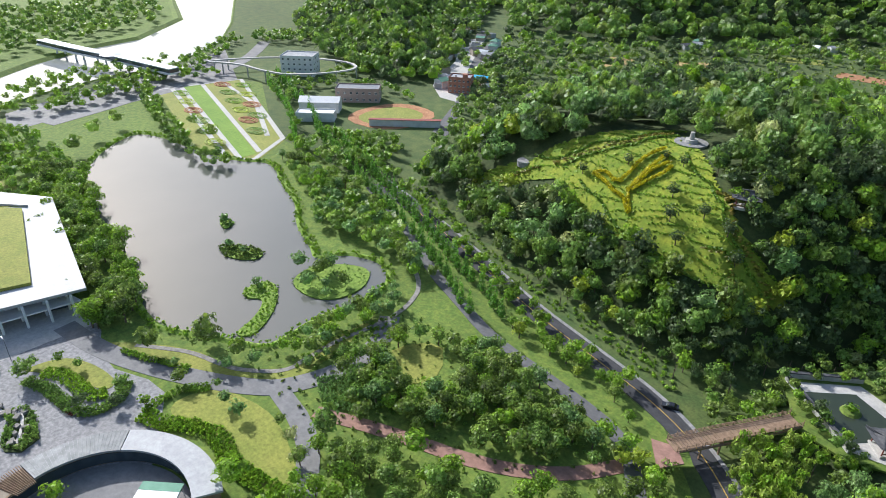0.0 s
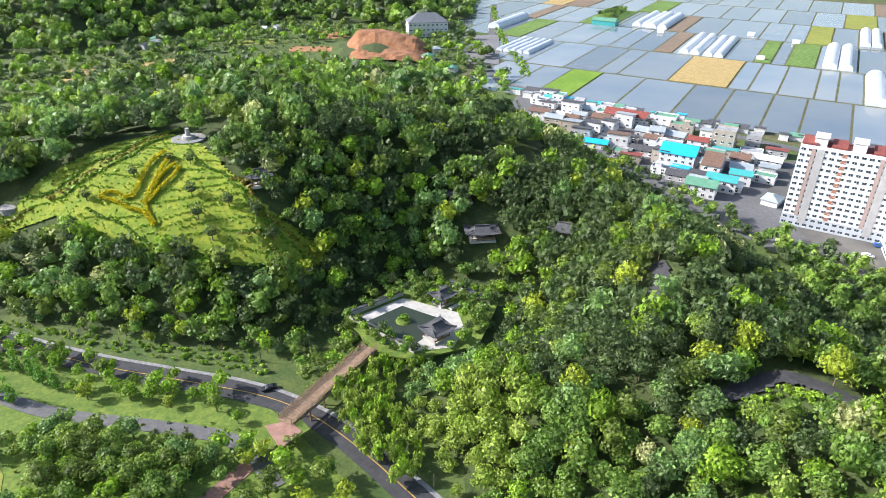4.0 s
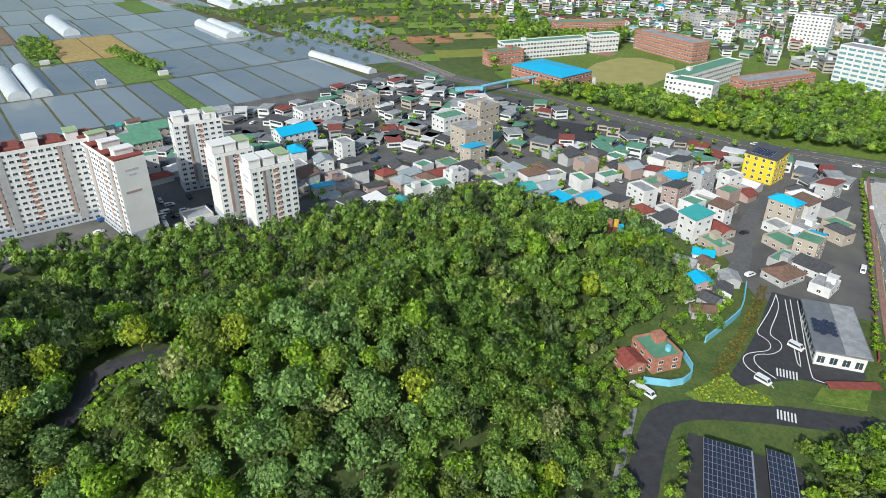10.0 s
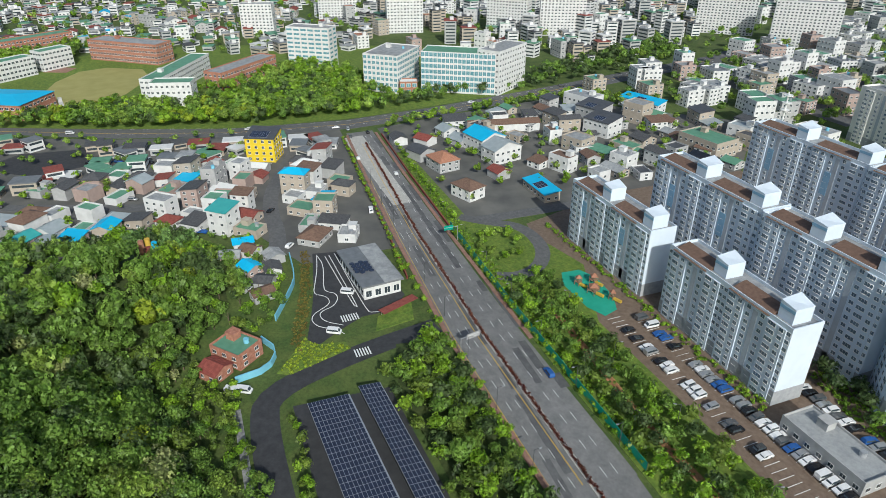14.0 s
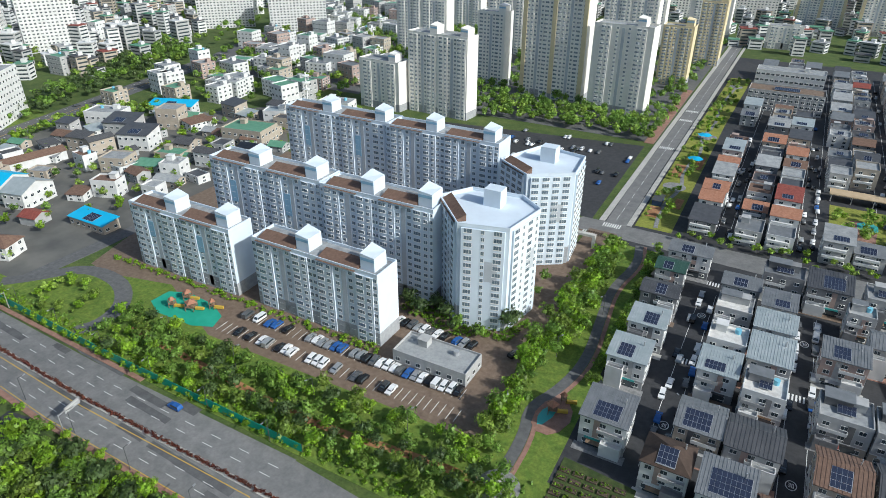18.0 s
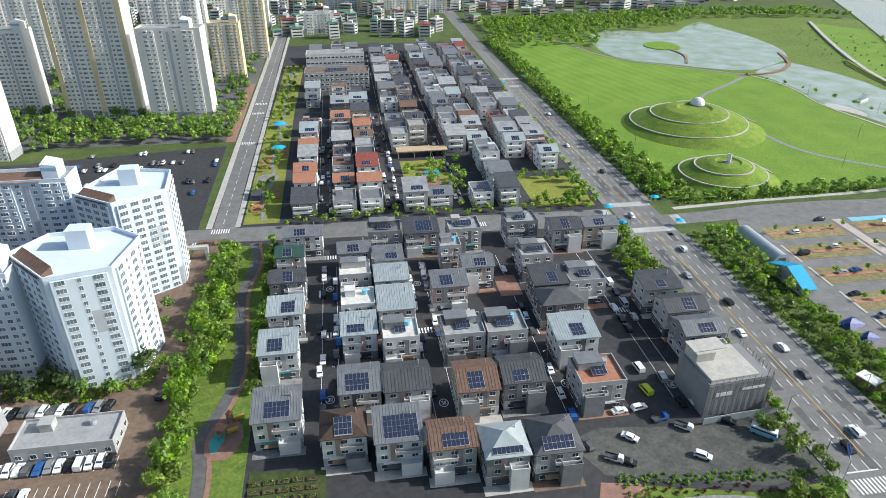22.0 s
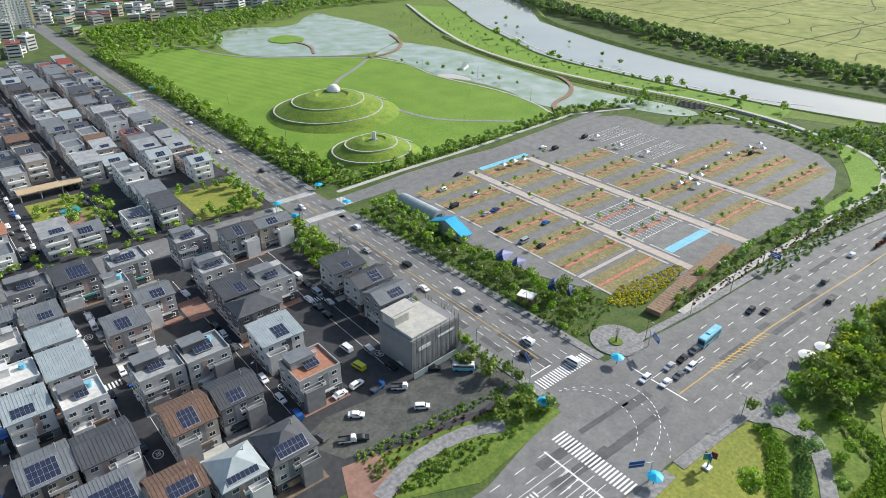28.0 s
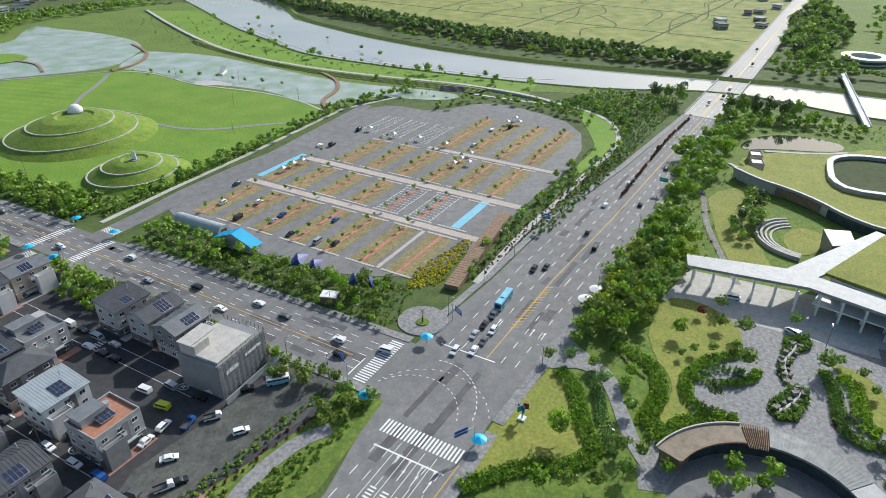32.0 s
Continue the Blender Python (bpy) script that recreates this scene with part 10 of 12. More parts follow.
for yy in (119, 136, 153, 170, 188, 206, 223):
    for x in range(178, 362, 8):
        if rt.random() < 0.8 and not (x > 300 and yy > 175) and not (x > 258 and yy > 210) and not (x < 258 and yy < 125):
            tree(x + rt.uniform(-1.5, 1.5), yy + rt.uniform(-0.3, 0.3), rt.uniform(0.8, 1.5), rt.choice((L_LIGHT, L_PARK)), level=2, stem=1.3, tall=1.1)
shrubs("avenue_shrubs", [(144.5, 100), (170, 108), (160, 150), (159, 228), (143.5, 228)], 2.3, 51, L_HEDGE, (0.5, 1.0), "green shrubs and ground cover beside the avenue")
shrubs("slope_shrubs", [(176, 92), (250, 92), (330, 82), (410, 94), (440, 132), (404, 156), (388, 114), (352, 98), (240, 99)], 2.6, 52, L_HEDGE, (0.6, 1.2), "thick green shrubs on the road bank", (BANK_LAWN,))
sheet("lawn_bank", BANK_LAWN, M_LAWN, "bright green grass strip beside the car park", "lawn", 0.16, 1)
setting("path_bank", Build().strip(smooth_line([(183, 90), (232, 91), (270, 89), (308, 89), (356, 86), (390, 100), (406, 122), (411, 140), (404, 171), (404, 224)], 2), 2.6, 0, 0.3), M_CONCRETE, "pale foot path on the green bank", "path")
shrubs("bank_growth", [(230, 81), (330, 77), (400, 75), (452, 72), (470, 84), (455, 130), (418, 150), (408, 120), (390, 98), (358, 84), (300, 87), (230, 88)], 2.5, 172, L_BROAD, (0.6, 1.3), "rough dark green growth on the bank by the river road", (BANK_LAWN,), 2)
plant([(396, 88), (440, 80), (452, 84), (440, 120), (420, 140), (412, 116)], 9, 173, [L_PARK, L_LIGHT, L_BROAD], (1.8, 3.2), level=2)
shrubs("slope_shrubs_red", [(190, 89.5), (260, 87), (340, 78), (330, 86), (250, 93), (190, 94)], 2.2, 53, L_RED, (0.5, 0.8), "reddish shrubs on the road bank")
shrubs("corner_shrubs", [(60, 91), (74, 86), (112, 86), (113, 92), (100, 88), (74, 92)], 1.9, 54, L_HEDGE, (0.6, 1.1), "clipped shrubs in the corner garden")
shrubs("corner_bed", [(60, 90), (74, 88), (90, 91), (112, 86), (113, 96), (98, 97), (88, 97), (72, 99), (60, 103)], 1.5, 131, L_PARK, (0.5, 1.1), "dense mixed shrubs in the corner garden", ([(58, 90), (58, 95), (72, 99.5), (91, 97.5), (100, 91), (97, 88), (88, 92.5), (73, 94.5)],))
shrubs("corner_bed_red", [(66, 99), (84, 98), (96, 96), (110, 90), (110, 95), (98, 99), (84, 101), (66, 103)], 2.2, 132, L_RED, (0.5, 0.9), "red-leaved shrubs in the corner garden")
shrubs("corner_shrubs_edge", [(60, 104), (112, 99), (112, 102), (60, 107.5)], 1.5, 55, L_LIGHT, (0.5, 0.9), "light green hedge round the gravel lot")
plant([(96, 86), (112, 86), (112, 100), (98, 100)], 6.5, 56, [L_PARK, L_BROAD], (2.2, 3.4), group="street trees")
plant([(103, 104), (112, 104), (113, 118), (104, 118)], 5, 57, [L_PARK, L_BROAD], (2.0, 3.0), group="street trees")
golden = [(x, y, 0.1, rt.uniform(0, 6), 0.8, 0.5) for x, y in scatter([(165, 110), (176, 101), (210, 105), (212, 109), (180, 114)], 1.3, 58)]
mass("golden_bed", "ochre flower bed beside the timber deck", golden, "bush", 1, L_CRANE)
plant([(-47, 266), (-34, 266), (-34, 430), (-32, 556), (-45, 556), (-47, 400)], 6.5, 180, [L_PARK, L_LIGHT, L_BROAD], (1.2, 2.4), ([(-47, 310), (-35, 310), (-35, 322), (-47, 322)], [(-45, 394), (-33, 394), (-33, 408), (-45, 408)]), level=2, group="trees of the garden strip")
for x, y, r in ((-86, 161, 3.4), (-80, 158, 3), (-64, 165, 4.6), (-95, 159, 3.6), (-91, 164, 3.4), (-71, 157, 2.6), (-101, 162, 3.4), (-65, 200, 2.6), (-64, 190, 2)):
    tree(x, y, r, L_DARK if r > 3 else L_BROAD, level=0, group="trees round the apartment tower")
far = scatter([(-180, 372), (-66, 372), (-68, 700), (-420, 740), (-420, 420)], 8.5, 181, ([(-162, 371), (-66, 371), (-66, 379), (-162, 379)],))
mass("estate_trees", "dark green trees round the feet of the far towers", [(x, y, 0.8, rt.uniform(0, 6), rt.uniform(2.4, 4.2), rt.uniform(2.6, 4.6)) for x, y in far if rt.random() < 0.55], "broad", 2, L_BROAD)
# apartments, green strip, expressway
plant([(-186, 95), (-170, 93), (-34, 91), (-34, 108), (-62, 114), (-150, 112), (-182, 114)], 5.0, 60, [L_PARK, L_BROAD, L_BROAD, L_DARK, L_LIGHT], (1.8, 3.2), ([(-182, 114), (-182, 134), (-148, 132), (-148, 116)],), group="trees of the green strip")
plant([(-53, 112), (-46, 112), (-48, 150), (-42, 176), (-46, 240), (-52, 240), (-56, 180)], 4.0, 61, [L_PARK, L_LIGHT, L_BROAD], (2.3, 3.8), group="trees of the narrow park")
plant([(-33, 150), (-31, 150), (-31, 244), (-34, 244), (-30, 176)], 3.6, 62, [L_PARK, L_LIGHT], (1.5, 2.4), group="trees of the narrow park")
shrubs("strip_shrubs", [(-320, 102), (-170, 91.5), (-34, 89), (-34, 96), (-170, 97), (-310, 105)], 2.2, 63, L_LIGHT, (0.6, 1.3), "light green shrubs along the expressway fence")
shrubs("apartment_shrubs", [(-222, 134.5), (-96, 134), (-96, 137.4), (-222, 137)], 1.9, 64, L_LIGHT, (0.6, 1.5), "green shrubs at the foot of the apartments")
shrubs("apartment_shrubs_round", [(-104, 160), (-82, 154), (-62, 160), (-58, 176), (-62, 172), (-82, 160), (-100, 172)], 1.8, 65, L_HEDGE, (0.7, 1.5), "clipped shrubs round the apartment tower")
plant([(-104, 158), (-84, 153), (-62, 158), (-84, 158)], 5.5, 66, [L_DARK, L_BROAD], (1.8, 2.8), group="trees at the apartments")
plant([(-98, 46), (-140, 44), (-158, 50), (-160, 61), (-96, 60)], 6.2, 67, [L_BROAD, L_LIGHT, L_PARK, L_DARK], (2.6, 4.2), group="trees beside the expressway")
plant([(-92, 8), (-144, 10), (-144, 12), (-92, 12)], 4, 68, [L_LIGHT, L_PARK], (1.4, 2.0), group="trees beside the lane")
shrubs("lane_shrubs", [(-176, 21), (-162, 11), (-160, 15), (-166, 33), (-170, 32), (-172, 24)], 1.4, 69, L_YELLOW, (0.5, 0.9), "low hedge planting beside the lane")
shrubs("yard_hedge", [(-236, 31), (-205, 25), (-190, 21), (-176, 16), (-170, 19), (-176, 21), (-193, 26), (-205, 29), (-234, 34)], 1.3, 70, L_BRONZE, (0.5, 1.0), "brownish hedge along the practice yard")
med = [(x, y + rt.uniform(-0.3, 0.3), 0.3, rt.uniform(0, 6), 0.75, 0.8) for x, y in dense([(-60, 75.2), (-92, 75.6), (-160, 76.6), (-234, 80.4), (-300, 86), (-350, 90)], 0.8)]
spots = [(x + rt.uniform(-0.5, 0.5), y + rt.uniform(-0.4, 0.4), 0.15, rt.uniform(0, 6), rt.uniform(0.5, 1.0), rt.uniform(0.8, 1.8)) for a, b in (((284, 65), (304, 65)), ((310, 65), (330, 65)), ((338, 65), (362, 65)), ((368, 65), (392, 64)), ((397, 63.5), (420, 61.5))) for x, y in dense([a, b], 0.9)]
mass("median_shrubs", "dark reddish shrubs in the planted median of the river road", spots, "bush", 1, L_RED)
mass("median_hedge", "dark clipped hedge on the expressway median", med, "bush", 1, L_RED)
for x, y in dense([(-92, 63.2), (-160, 63.6), (-205, 66)], 6.5) + dense([(-92, 90.6), (-160, 91.6), (-230, 95)], 5.5):
    tree(x, y + rt.uniform(-0.6, 0.6), rt.uniform(1.0, 1.9), L_LIGHT, group="street trees", level=1)
for x, y in dense([(-205, 64), (-235, 68), (-300, 73.5), (-360, 79)], 5):
    tree(x, y, rt.uniform(1.1, 1.8), L_LIGHT, group="street trees", level=1)
for x, y in dense([(-240, 100), (-300, 103), (-362, 106)], 6):
    tree(x, y, rt.uniform(1.2, 2.0), L_LIGHT, group="street trees", level=1)
plant([(-222, 104), (-224, 116), (-209, 119), (-197, 112), (-196, 102), (-210, 98)], 3.6, 71, [L_LIGHT, L_PARK], (1.2, 2.0), ([(-216, 104), (-216, 113), (-203, 112), (-203, 104)],), level=1)
plant([(-146, -4), (-112, 3), (-92, 2), (-84, -4), (-92, -8), (-112, -6), (-147, -12), (-160, -22), (-164, -10), (-158, 0)], 3.6, 104, [L_BROAD, L_PARK, L_LIGHT], (1.4, 2.4), level=1)
plant([(-166, -18), (-186, -2), (-212, 14), (-246, 8), (-262, -6), (-250, 12), (-214, 22), (-196, 18), (-184, 10), (-162, 4), (-160, -16)], 4.6, 105, [L_BROAD, L_PARK, L_LIGHT], (1.4, 2.6), ([(-184, -8), (-184, 10), (-160, 10), (-160, -14)],), level=1)
plant([(-92, 12), (-92, 62), (-60, 60), (-40, 20), (-80, 6)], 5.4, 106, [L_BROAD, L_PARK, L_LIGHT], (2.2, 3.6), level=1)
shrubs("verge_groundcover", [(-320, 102), (-170, 92), (-34, 90), (-34, 110), (-150, 114), (-186, 118), (-186, 100), (-310, 106)], 2.6, 107, L_BROAD, (0.5, 1.0), "green ground cover below the strip's trees", ([(-182, 114), (-182, 134), (-148, 132), (-148, 116)],), 2)
plant([(-240, 150), (-244, 290), (-300, 320), (-385, 240), (-376, 160), (-362, 112), (-330, 130)], 15, 108, [L_PARK, L_BROAD, L_LIGHT], (1.6, 3.0), level=2)
plant([(-236, 300), (-330, 330), (-410, 260), (-440, 420), (-540, 720), (-250, 760)], 19, 109, [L_BROAD, L_PARK], (2, 3.6), level=2)
plant([(-660, -40), (-560, 130), (-700, 200), (-1100, 260), (-1100, -320), (-700, -210)], 26, 110, [L_BROAD, L_PARK, L_LIGHT], (2.6, 5), level=2)
plant([(-500, 320), (-640, 800), (-1000, 800), (-1000, 260), (-600, 240)], 30, 111, [L_BROAD, L_PARK], (2.6, 5), level=2)
plant([(-146, -150), (-138, -212), (-122, -246), (-110, -284), (-96, -316), (-84, -350), (-92, -352), (-104, -316), (-120, -284), (-136, -246), (-150, -210), (-156, -160)], 6, 112, [L_BROAD, L_PARK, L_DARK], (2, 3.6), level=1)
plant([(160, 240), (240, 262), (340, 270), (400, 250), (440, 160), (452, 200), (470, 330), (520, 470), (560, 600), (470, 600), (440, 480), (430, 400), (396, 300), (350, 256), (236, 250)], 40, 113, [L_PARK, L_LIGHT, L_BROAD], (1.6, 3.2), level=2)
shrubs("meadow_tufts", [(335, 262), (395, 250), (430, 150), (430, 200), (430, 330), (436, 420), (520, 620), (470, 680), (430, 560), (412, 460), (400, 390), (402, 300), (398, 205)], 13, 114, L_LIGHT, (0.6, 1.6), "tufts of tall grass on the river meadow", (), 2)
plant([(400, 34), (425, 20), (436, -4), (430, -30), (440, -40), (456, -10), (446, 24), (420, 36)], 6, 115, [L_PARK, L_BROAD, L_LIGHT], (2.2, 3.6), level=2)
# town and campus
plant([(-455, -112), (-428, -42), (-410, 28), (-404, 98), (-414, 150), (-440, 150), (-540, 120), (-560, 40), (-470, -10), (-490, -60), (-500, -150)], 8.5, 171, [L_PARK, L_LIGHT, L_BROAD], (3, 5), ([(-560, -180), (-460, -150), (-460, -90), (-490, -40), (-560, 60), (-640, 100), (-700, -60)], [(-465, 118), (-415, 150), (-420, 240), (-470, 150)]), level=2)
plant([(-455, -112), (-428, -42), (-410, 28), (-404, 98), (-440, 104), (-450, 40), (-462, -10), (-480, -60), (-484, -100)], 7, 72, [L_PARK, L_LIGHT, L_BROAD, L_BROAD, L_DARK, L_YELLOW], (1.8, 5.2), level=1)
plant([(-460, 20), (-500, 60), (-530, 100), (-450, 116), (-420, 100), (-430, 60)], 7.5, 73, [L_LIGHT, L_BROAD, L_DARK, L_BROAD], (2, 5.2), level=1)
plant([(-500, -160), (-700, -220), (-700, -60), (-640, -90), (-560, -190)], 8, 74, [L_BROAD, L_PARK, L_LIGHT], (3, 6), level=2)
plant([(-407, 112), (-420, 236), (-462, 420), (-520, 420), (-450, 236), (-424, 130)], 9, 75, [L_BROAD, L_DARK], (3, 5), level=1)
plant([(-378, 108), (-384, 150), (-392, 220), (-400, 240), (-360, 300), (-350, 290), (-385, 235), (-376, 150), (-370, 110)], 6, 76, [L_LIGHT, L_PARK, L_BROAD], (2.4, 4), level=1)
plant([(-160, -140), (-210, -100), (-270, -50), (-300, 0), (-380, 60), (-400, -20), (-440, -110), (-350, -200), (-260, -250)], 14, 77, [L_PARK, L_LIGHT, L_BROAD], (1.5, 2.8), level=1)
plant([(-250, 100), (-370, 108), (-380, 230), (-300, 300), (-244, 250)], 26, 78, [L_PARK, L_LIGHT], (1.8, 3), level=1)
plant([(-170, 378), (-66, 376), (-70, 412), (-180, 420)], 6.5, 79, [L_PARK, L_BROAD], (2.4, 3.6), level=1)
plant([(28, 280), (60, 280), (58, 328), (28, 320)], 6.5, 81, [L_PARK, L_LIGHT, L_PARK], (1.8, 2.8), level=1)
plant([(-30, 258), (110, 254), (110, 268), (-30, 270)], 6.5, 82, [L_PARK, L_LIGHT, L_PARK], (1.4, 2.2), level=1)
plant([(-500, 300), (-280, 300), (-260, 700), (-620, 700)], 22, 83, [L_BROAD, L_PARK], (3, 5), level=2)
plant([(-700, -150), (-520, -260), (-520, -420), (-760, -640), (-900, -300)], 24, 84, [L_BROAD, L_LIGHT], (3, 5.5), level=2)
plant([(500, -70), (540, -140), (560, -200), (545, -240), (470, -190), (450, -130), (470, -90)], 12, 85, [L_PARK, L_LIGHT], (3, 4.5), level=1)
plant([(660, -180), (720, -320), (900, -390), (900, -120), (620, -100)], 15, 86, [L_BROAD, L_PARK], (4, 6), level=2)
plant([(455, -262), (360, -318), (300, -310), (275, -262), (330, -212), (430, -262)], 10, 87, [L_PARK, L_BROAD, L_LIGHT], (2.6, 4.2), ([(380, -225), (335, -215), (278, -246), (280, -306), (338, -306), (380, -292)],), level=1)
plant([(215, -202), (262, -274), (300, -330), (290, -340), (240, -282)], 8, 88, [L_PARK, L_BROAD], (2.6, 4), level=1)
plant([(150, 640), (260, 690), (400, 730), (560, 720), (590, 700), (560, 770), (380, 780), (150, 730)], 9, 133, [L_PARK, L_BROAD, L_LIGHT], (2.4, 4.4), level=2)
plant([(-35, 150), (-31, 150), (-31, 240), (-35, 240), (-33, 180)], 3.2, 134, [L_PARK, L_LIGHT, L_BROAD], (1.4, 2.6), level=1)
plant([(-52, 112), (-45, 112), (-47, 150), (-42, 176), (-45, 240), (-54, 240), (-55, 180)], 4.4, 135, [L_PARK, L_BROAD], (1.4, 2.4), level=1)
for line in ([(236, 258), (330, 262), (392, 244)], [(352, 336), (338, 420), (318, 476)], [(444, 180), (438, 262), (436, 340), (446, 430)]):
    for x, y in dense(line, 13):
        tree(x + rt.uniform(-2, 2), y + rt.uniform(-2, 2), rt.uniform(1.2, 2.4), L_PARK, level=2)
shrubs("meadow_growth", MEADOW, 2.1, 136, L_LIGHT, (0.4, 0.85), "small green shrubs covering the hill meadow", (), 2)
shrubs("meadow_growth_ochre", MEADOW, 5.2, 137, L_YELLOW, (0.5, 1.1), "ochre shrubs dotted over the hill meadow", (), 2)
plant([(352, 206), (392, 190), (394, 158), (376, 114), (390, 108), (408, 150), (404, 196), (366, 214)], 6.5, 138, [L_PARK, L_LIGHT], (1.4, 2.6), level=2)
plant(HILL_FOOT, 5.4, 140, [L_BROAD, L_BROAD, L_DARK, L_PARK], (2.6, 4.4), ([(-190, -165), (-205, -150), (-226, -172), (-222, -200), (-196, -196)], [(-160, -210), (-170, -196), (-200, -230), (-160, -280)]), level=1, tall=1.25)
plant([(100, 188), (115.4, 188), (115.4, 238), (104, 240), (100, 236)], 3.8, 141, [L_PARK, L_LIGHT, L_BROAD], (1.6, 2.6), ([(92, 216), (92, 238), (107, 238), (107, 216)],), level=1)
plant([(112.6, 120), (115.4, 120), (115.4, 188), (112.6, 188)], 3.2, 142, [L_PARK, L_LIGHT], (1.1, 1.7), level=1)
plant([(84, 264), (112, 262), (113, 298), (84, 300), (84, 292), (106, 290), (104, 270), (84, 271)], 5, 143, [L_PARK, L_BROAD, L_LIGHT], (1.5, 2.8), level=1)
# trees along the river, on the far bank and round the monorail
plant([(436, 46), (444, 46), (458, 6), (450, 4)], 5.5, 151, [L_BROAD, L_DARK], (3.0, 4.4), level=1)
plant([(612, 6), (676, 34), (820, 34), (1010, 20), (900, -6), (740, -24), (690, -8), (640, -4)], 9, 152, [L_BROAD, L_DARK, L_PARK], (4, 6.5), level=2)
plant([(690, -60), (760, -40), (920, -20), (1000, -90), (800, -120)], 22, 153, [L_PARK, L_LIGHT], (3, 5), level=2)
plant([(588, -22), (596, -22), (600, -60), (592, -60)], 7, 154, [L_PARK, L_BROAD], (2.6, 4), level=2)
plant([(306, -190), (308, -214), (276, -240), (250, -236), (240, -208), (252, -190)], 6.5, 155, [L_PARK, L_BROAD, L_LIGHT], (2.4, 4.2), ([(380, -225), (335, -215), (278, -246), (280, -306), (338, -306), (380, -292)],), level=1)
plant([(410, -300), (440, -352), (520, -370), (562, -330), (590, -350), (560, -420), (440, -420), (396, -330)], 9, 156, [L_BROAD, L_PARK, L_LIGHT], (2.8, 4.6), level=1)
plant([(408, -262), (400, -254), (372, -240), (376, -248)], 4.5, 157, [L_BROAD, L_PARK], (1.6, 2.2), level=1, tall=2.0)
for x, y in dense([(296, 65), (348, 65), (426, 62)], 7):
    tree(x, y, rt.uniform(0.8, 1.2), L_DARK, level=2)
balls = [(x, y, 0.3, rt.uniform(0, 6), 0.65, 0.8) for x, y in dense([(116.2, 104), (117, 200), (117.2, 232)], 3.2) + dense([(141.6, 106), (140, 200), (139.4, 226)], 3.2)]
mass("pavement_shrubs", "small round shrubs along the avenue pavements", balls, "bush", 1, L_BROAD)
for (shape, level, _), (mat, spots) in list(late_trees.items()):
    mass("more_trees", TREE_WORDS[mat.name] + "s standing in loose rows and groups", spots, shape, level, mat, 1)

# ---- vehicles ----
def car_meshes(kind):
    """Body, windows and wheel of a car; it looks along +x."""
    if kind == "van":
        prof, roofz, glass = [(-2.4, 0.35), (2.3, 0.35), (2.4, 0.95), (1.9, 1.15), (1.3, 1.95), (-2.35, 1.98), (-2.45, 0.9)], 1.98, [(1.86, 1.18), (1.33, 1.85), (-2.2, 1.88), (-2.2, 1.2)]
    elif kind == "truck":
        prof, roofz, glass = [(-2.5, 0.5), (2.3, 0.4), (2.4, 1.2), (2.0, 1.9), (0.9, 1.95), (0.8, 0.95), (-2.5, 0.95)], 1.95, [(2.3, 1.22), (1.98, 1.8), (1.0, 1.84), (1.0, 1.25)]
    elif kind == "suv":
        prof, roofz, glass = [(-2.25, 0.35), (2.2, 0.35), (2.25, 0.85), (1.1, 1.05), (0.45, 1.62), (-1.9, 1.66), (-2.3, 1.0)], 1.66, [(1.05, 1.07), (0.45, 1.55), (-1.8, 1.58), (-2.1, 1.08)]
    else:
        prof, roofz, glass = [(-2.3, 0.3), (2.25, 0.3), (2.3, 0.72), (1.15, 0.92), (0.4, 1.40), (-1.1, 1.42), (-1.75, 1.0), (-2.33, 0.9)], 1.42, [(1.08, 0.94), (0.4, 1.34), (-1.05, 1.36), (-1.65, 0.98)]
    body, n = Build(), len(prof)
    half = 0.92
    wid = [half if z < 1.06 or (kind in ("van",)) else half * 0.82 for _, z in prof]
    body.v = [(x, -w, z) for (x, z), w in zip(prof, wid)] + [(x, w, z) for (x, z), w in zip(prof, wid)]
    body.f = [tuple(range(n)), tuple(range(2 * n - 1, n - 1, -1))] + [(i, n + i, n + (i + 1) % n, (i + 1) % n) for i in range(n)]
    body.s = [0] * len(body.f)
    gl = Build()
    gw = [half + 0.012 if kind == "van" else half * (0.985 if z < 1.2 and kind in ("car", "suv") and z < 1.1 else 0.835) for _, z in glass]
    for sgn in (-1, 1):
        gl.add([(x, sgn * (w + 0.012), z) for (x, z), w in zip(glass, gw)], [(0, 1, 2, 3) if sgn < 0 else (3, 2, 1, 0)])
    (ax, az), (bx, bz) = glass[0], glass[1]
    gl.add([(ax + 0.06, -0.75, az), (ax + 0.06, 0.75, az), (bx + 0.06, 0.66, bz), (bx + 0.06, -0.66, bz)], [(0, 1, 2, 3)])
    (ax, az), (bx, bz) = glass[3], glass[2]
    if kind != "truck":
        gl.add([(ax - 0.1, -0.75, az), (ax - 0.1, 0.75, az), (bx - 0.08, 0.66, bz), (bx - 0.08, -0.66, bz)], [(3, 2, 1, 0)])
    wheel = Build()
    ring = [(0.33 * math.cos(i * 0.628), 0.33 * math.sin(i * 0.628)) for i in range(10)]
    wheel.v = [(x, -0.11, z) for x, z in ring] + [(x, 0.11, z) for x, z in ring]
    wheel.f = [tuple(range(10)), tuple(range(19, 9, -1))] + [(i, 10 + i, 10 + (i + 1) % 10, (i + 1) % 10) for i in range(10)]
    wheel.s = [0] * 12
    return body, gl, wheel


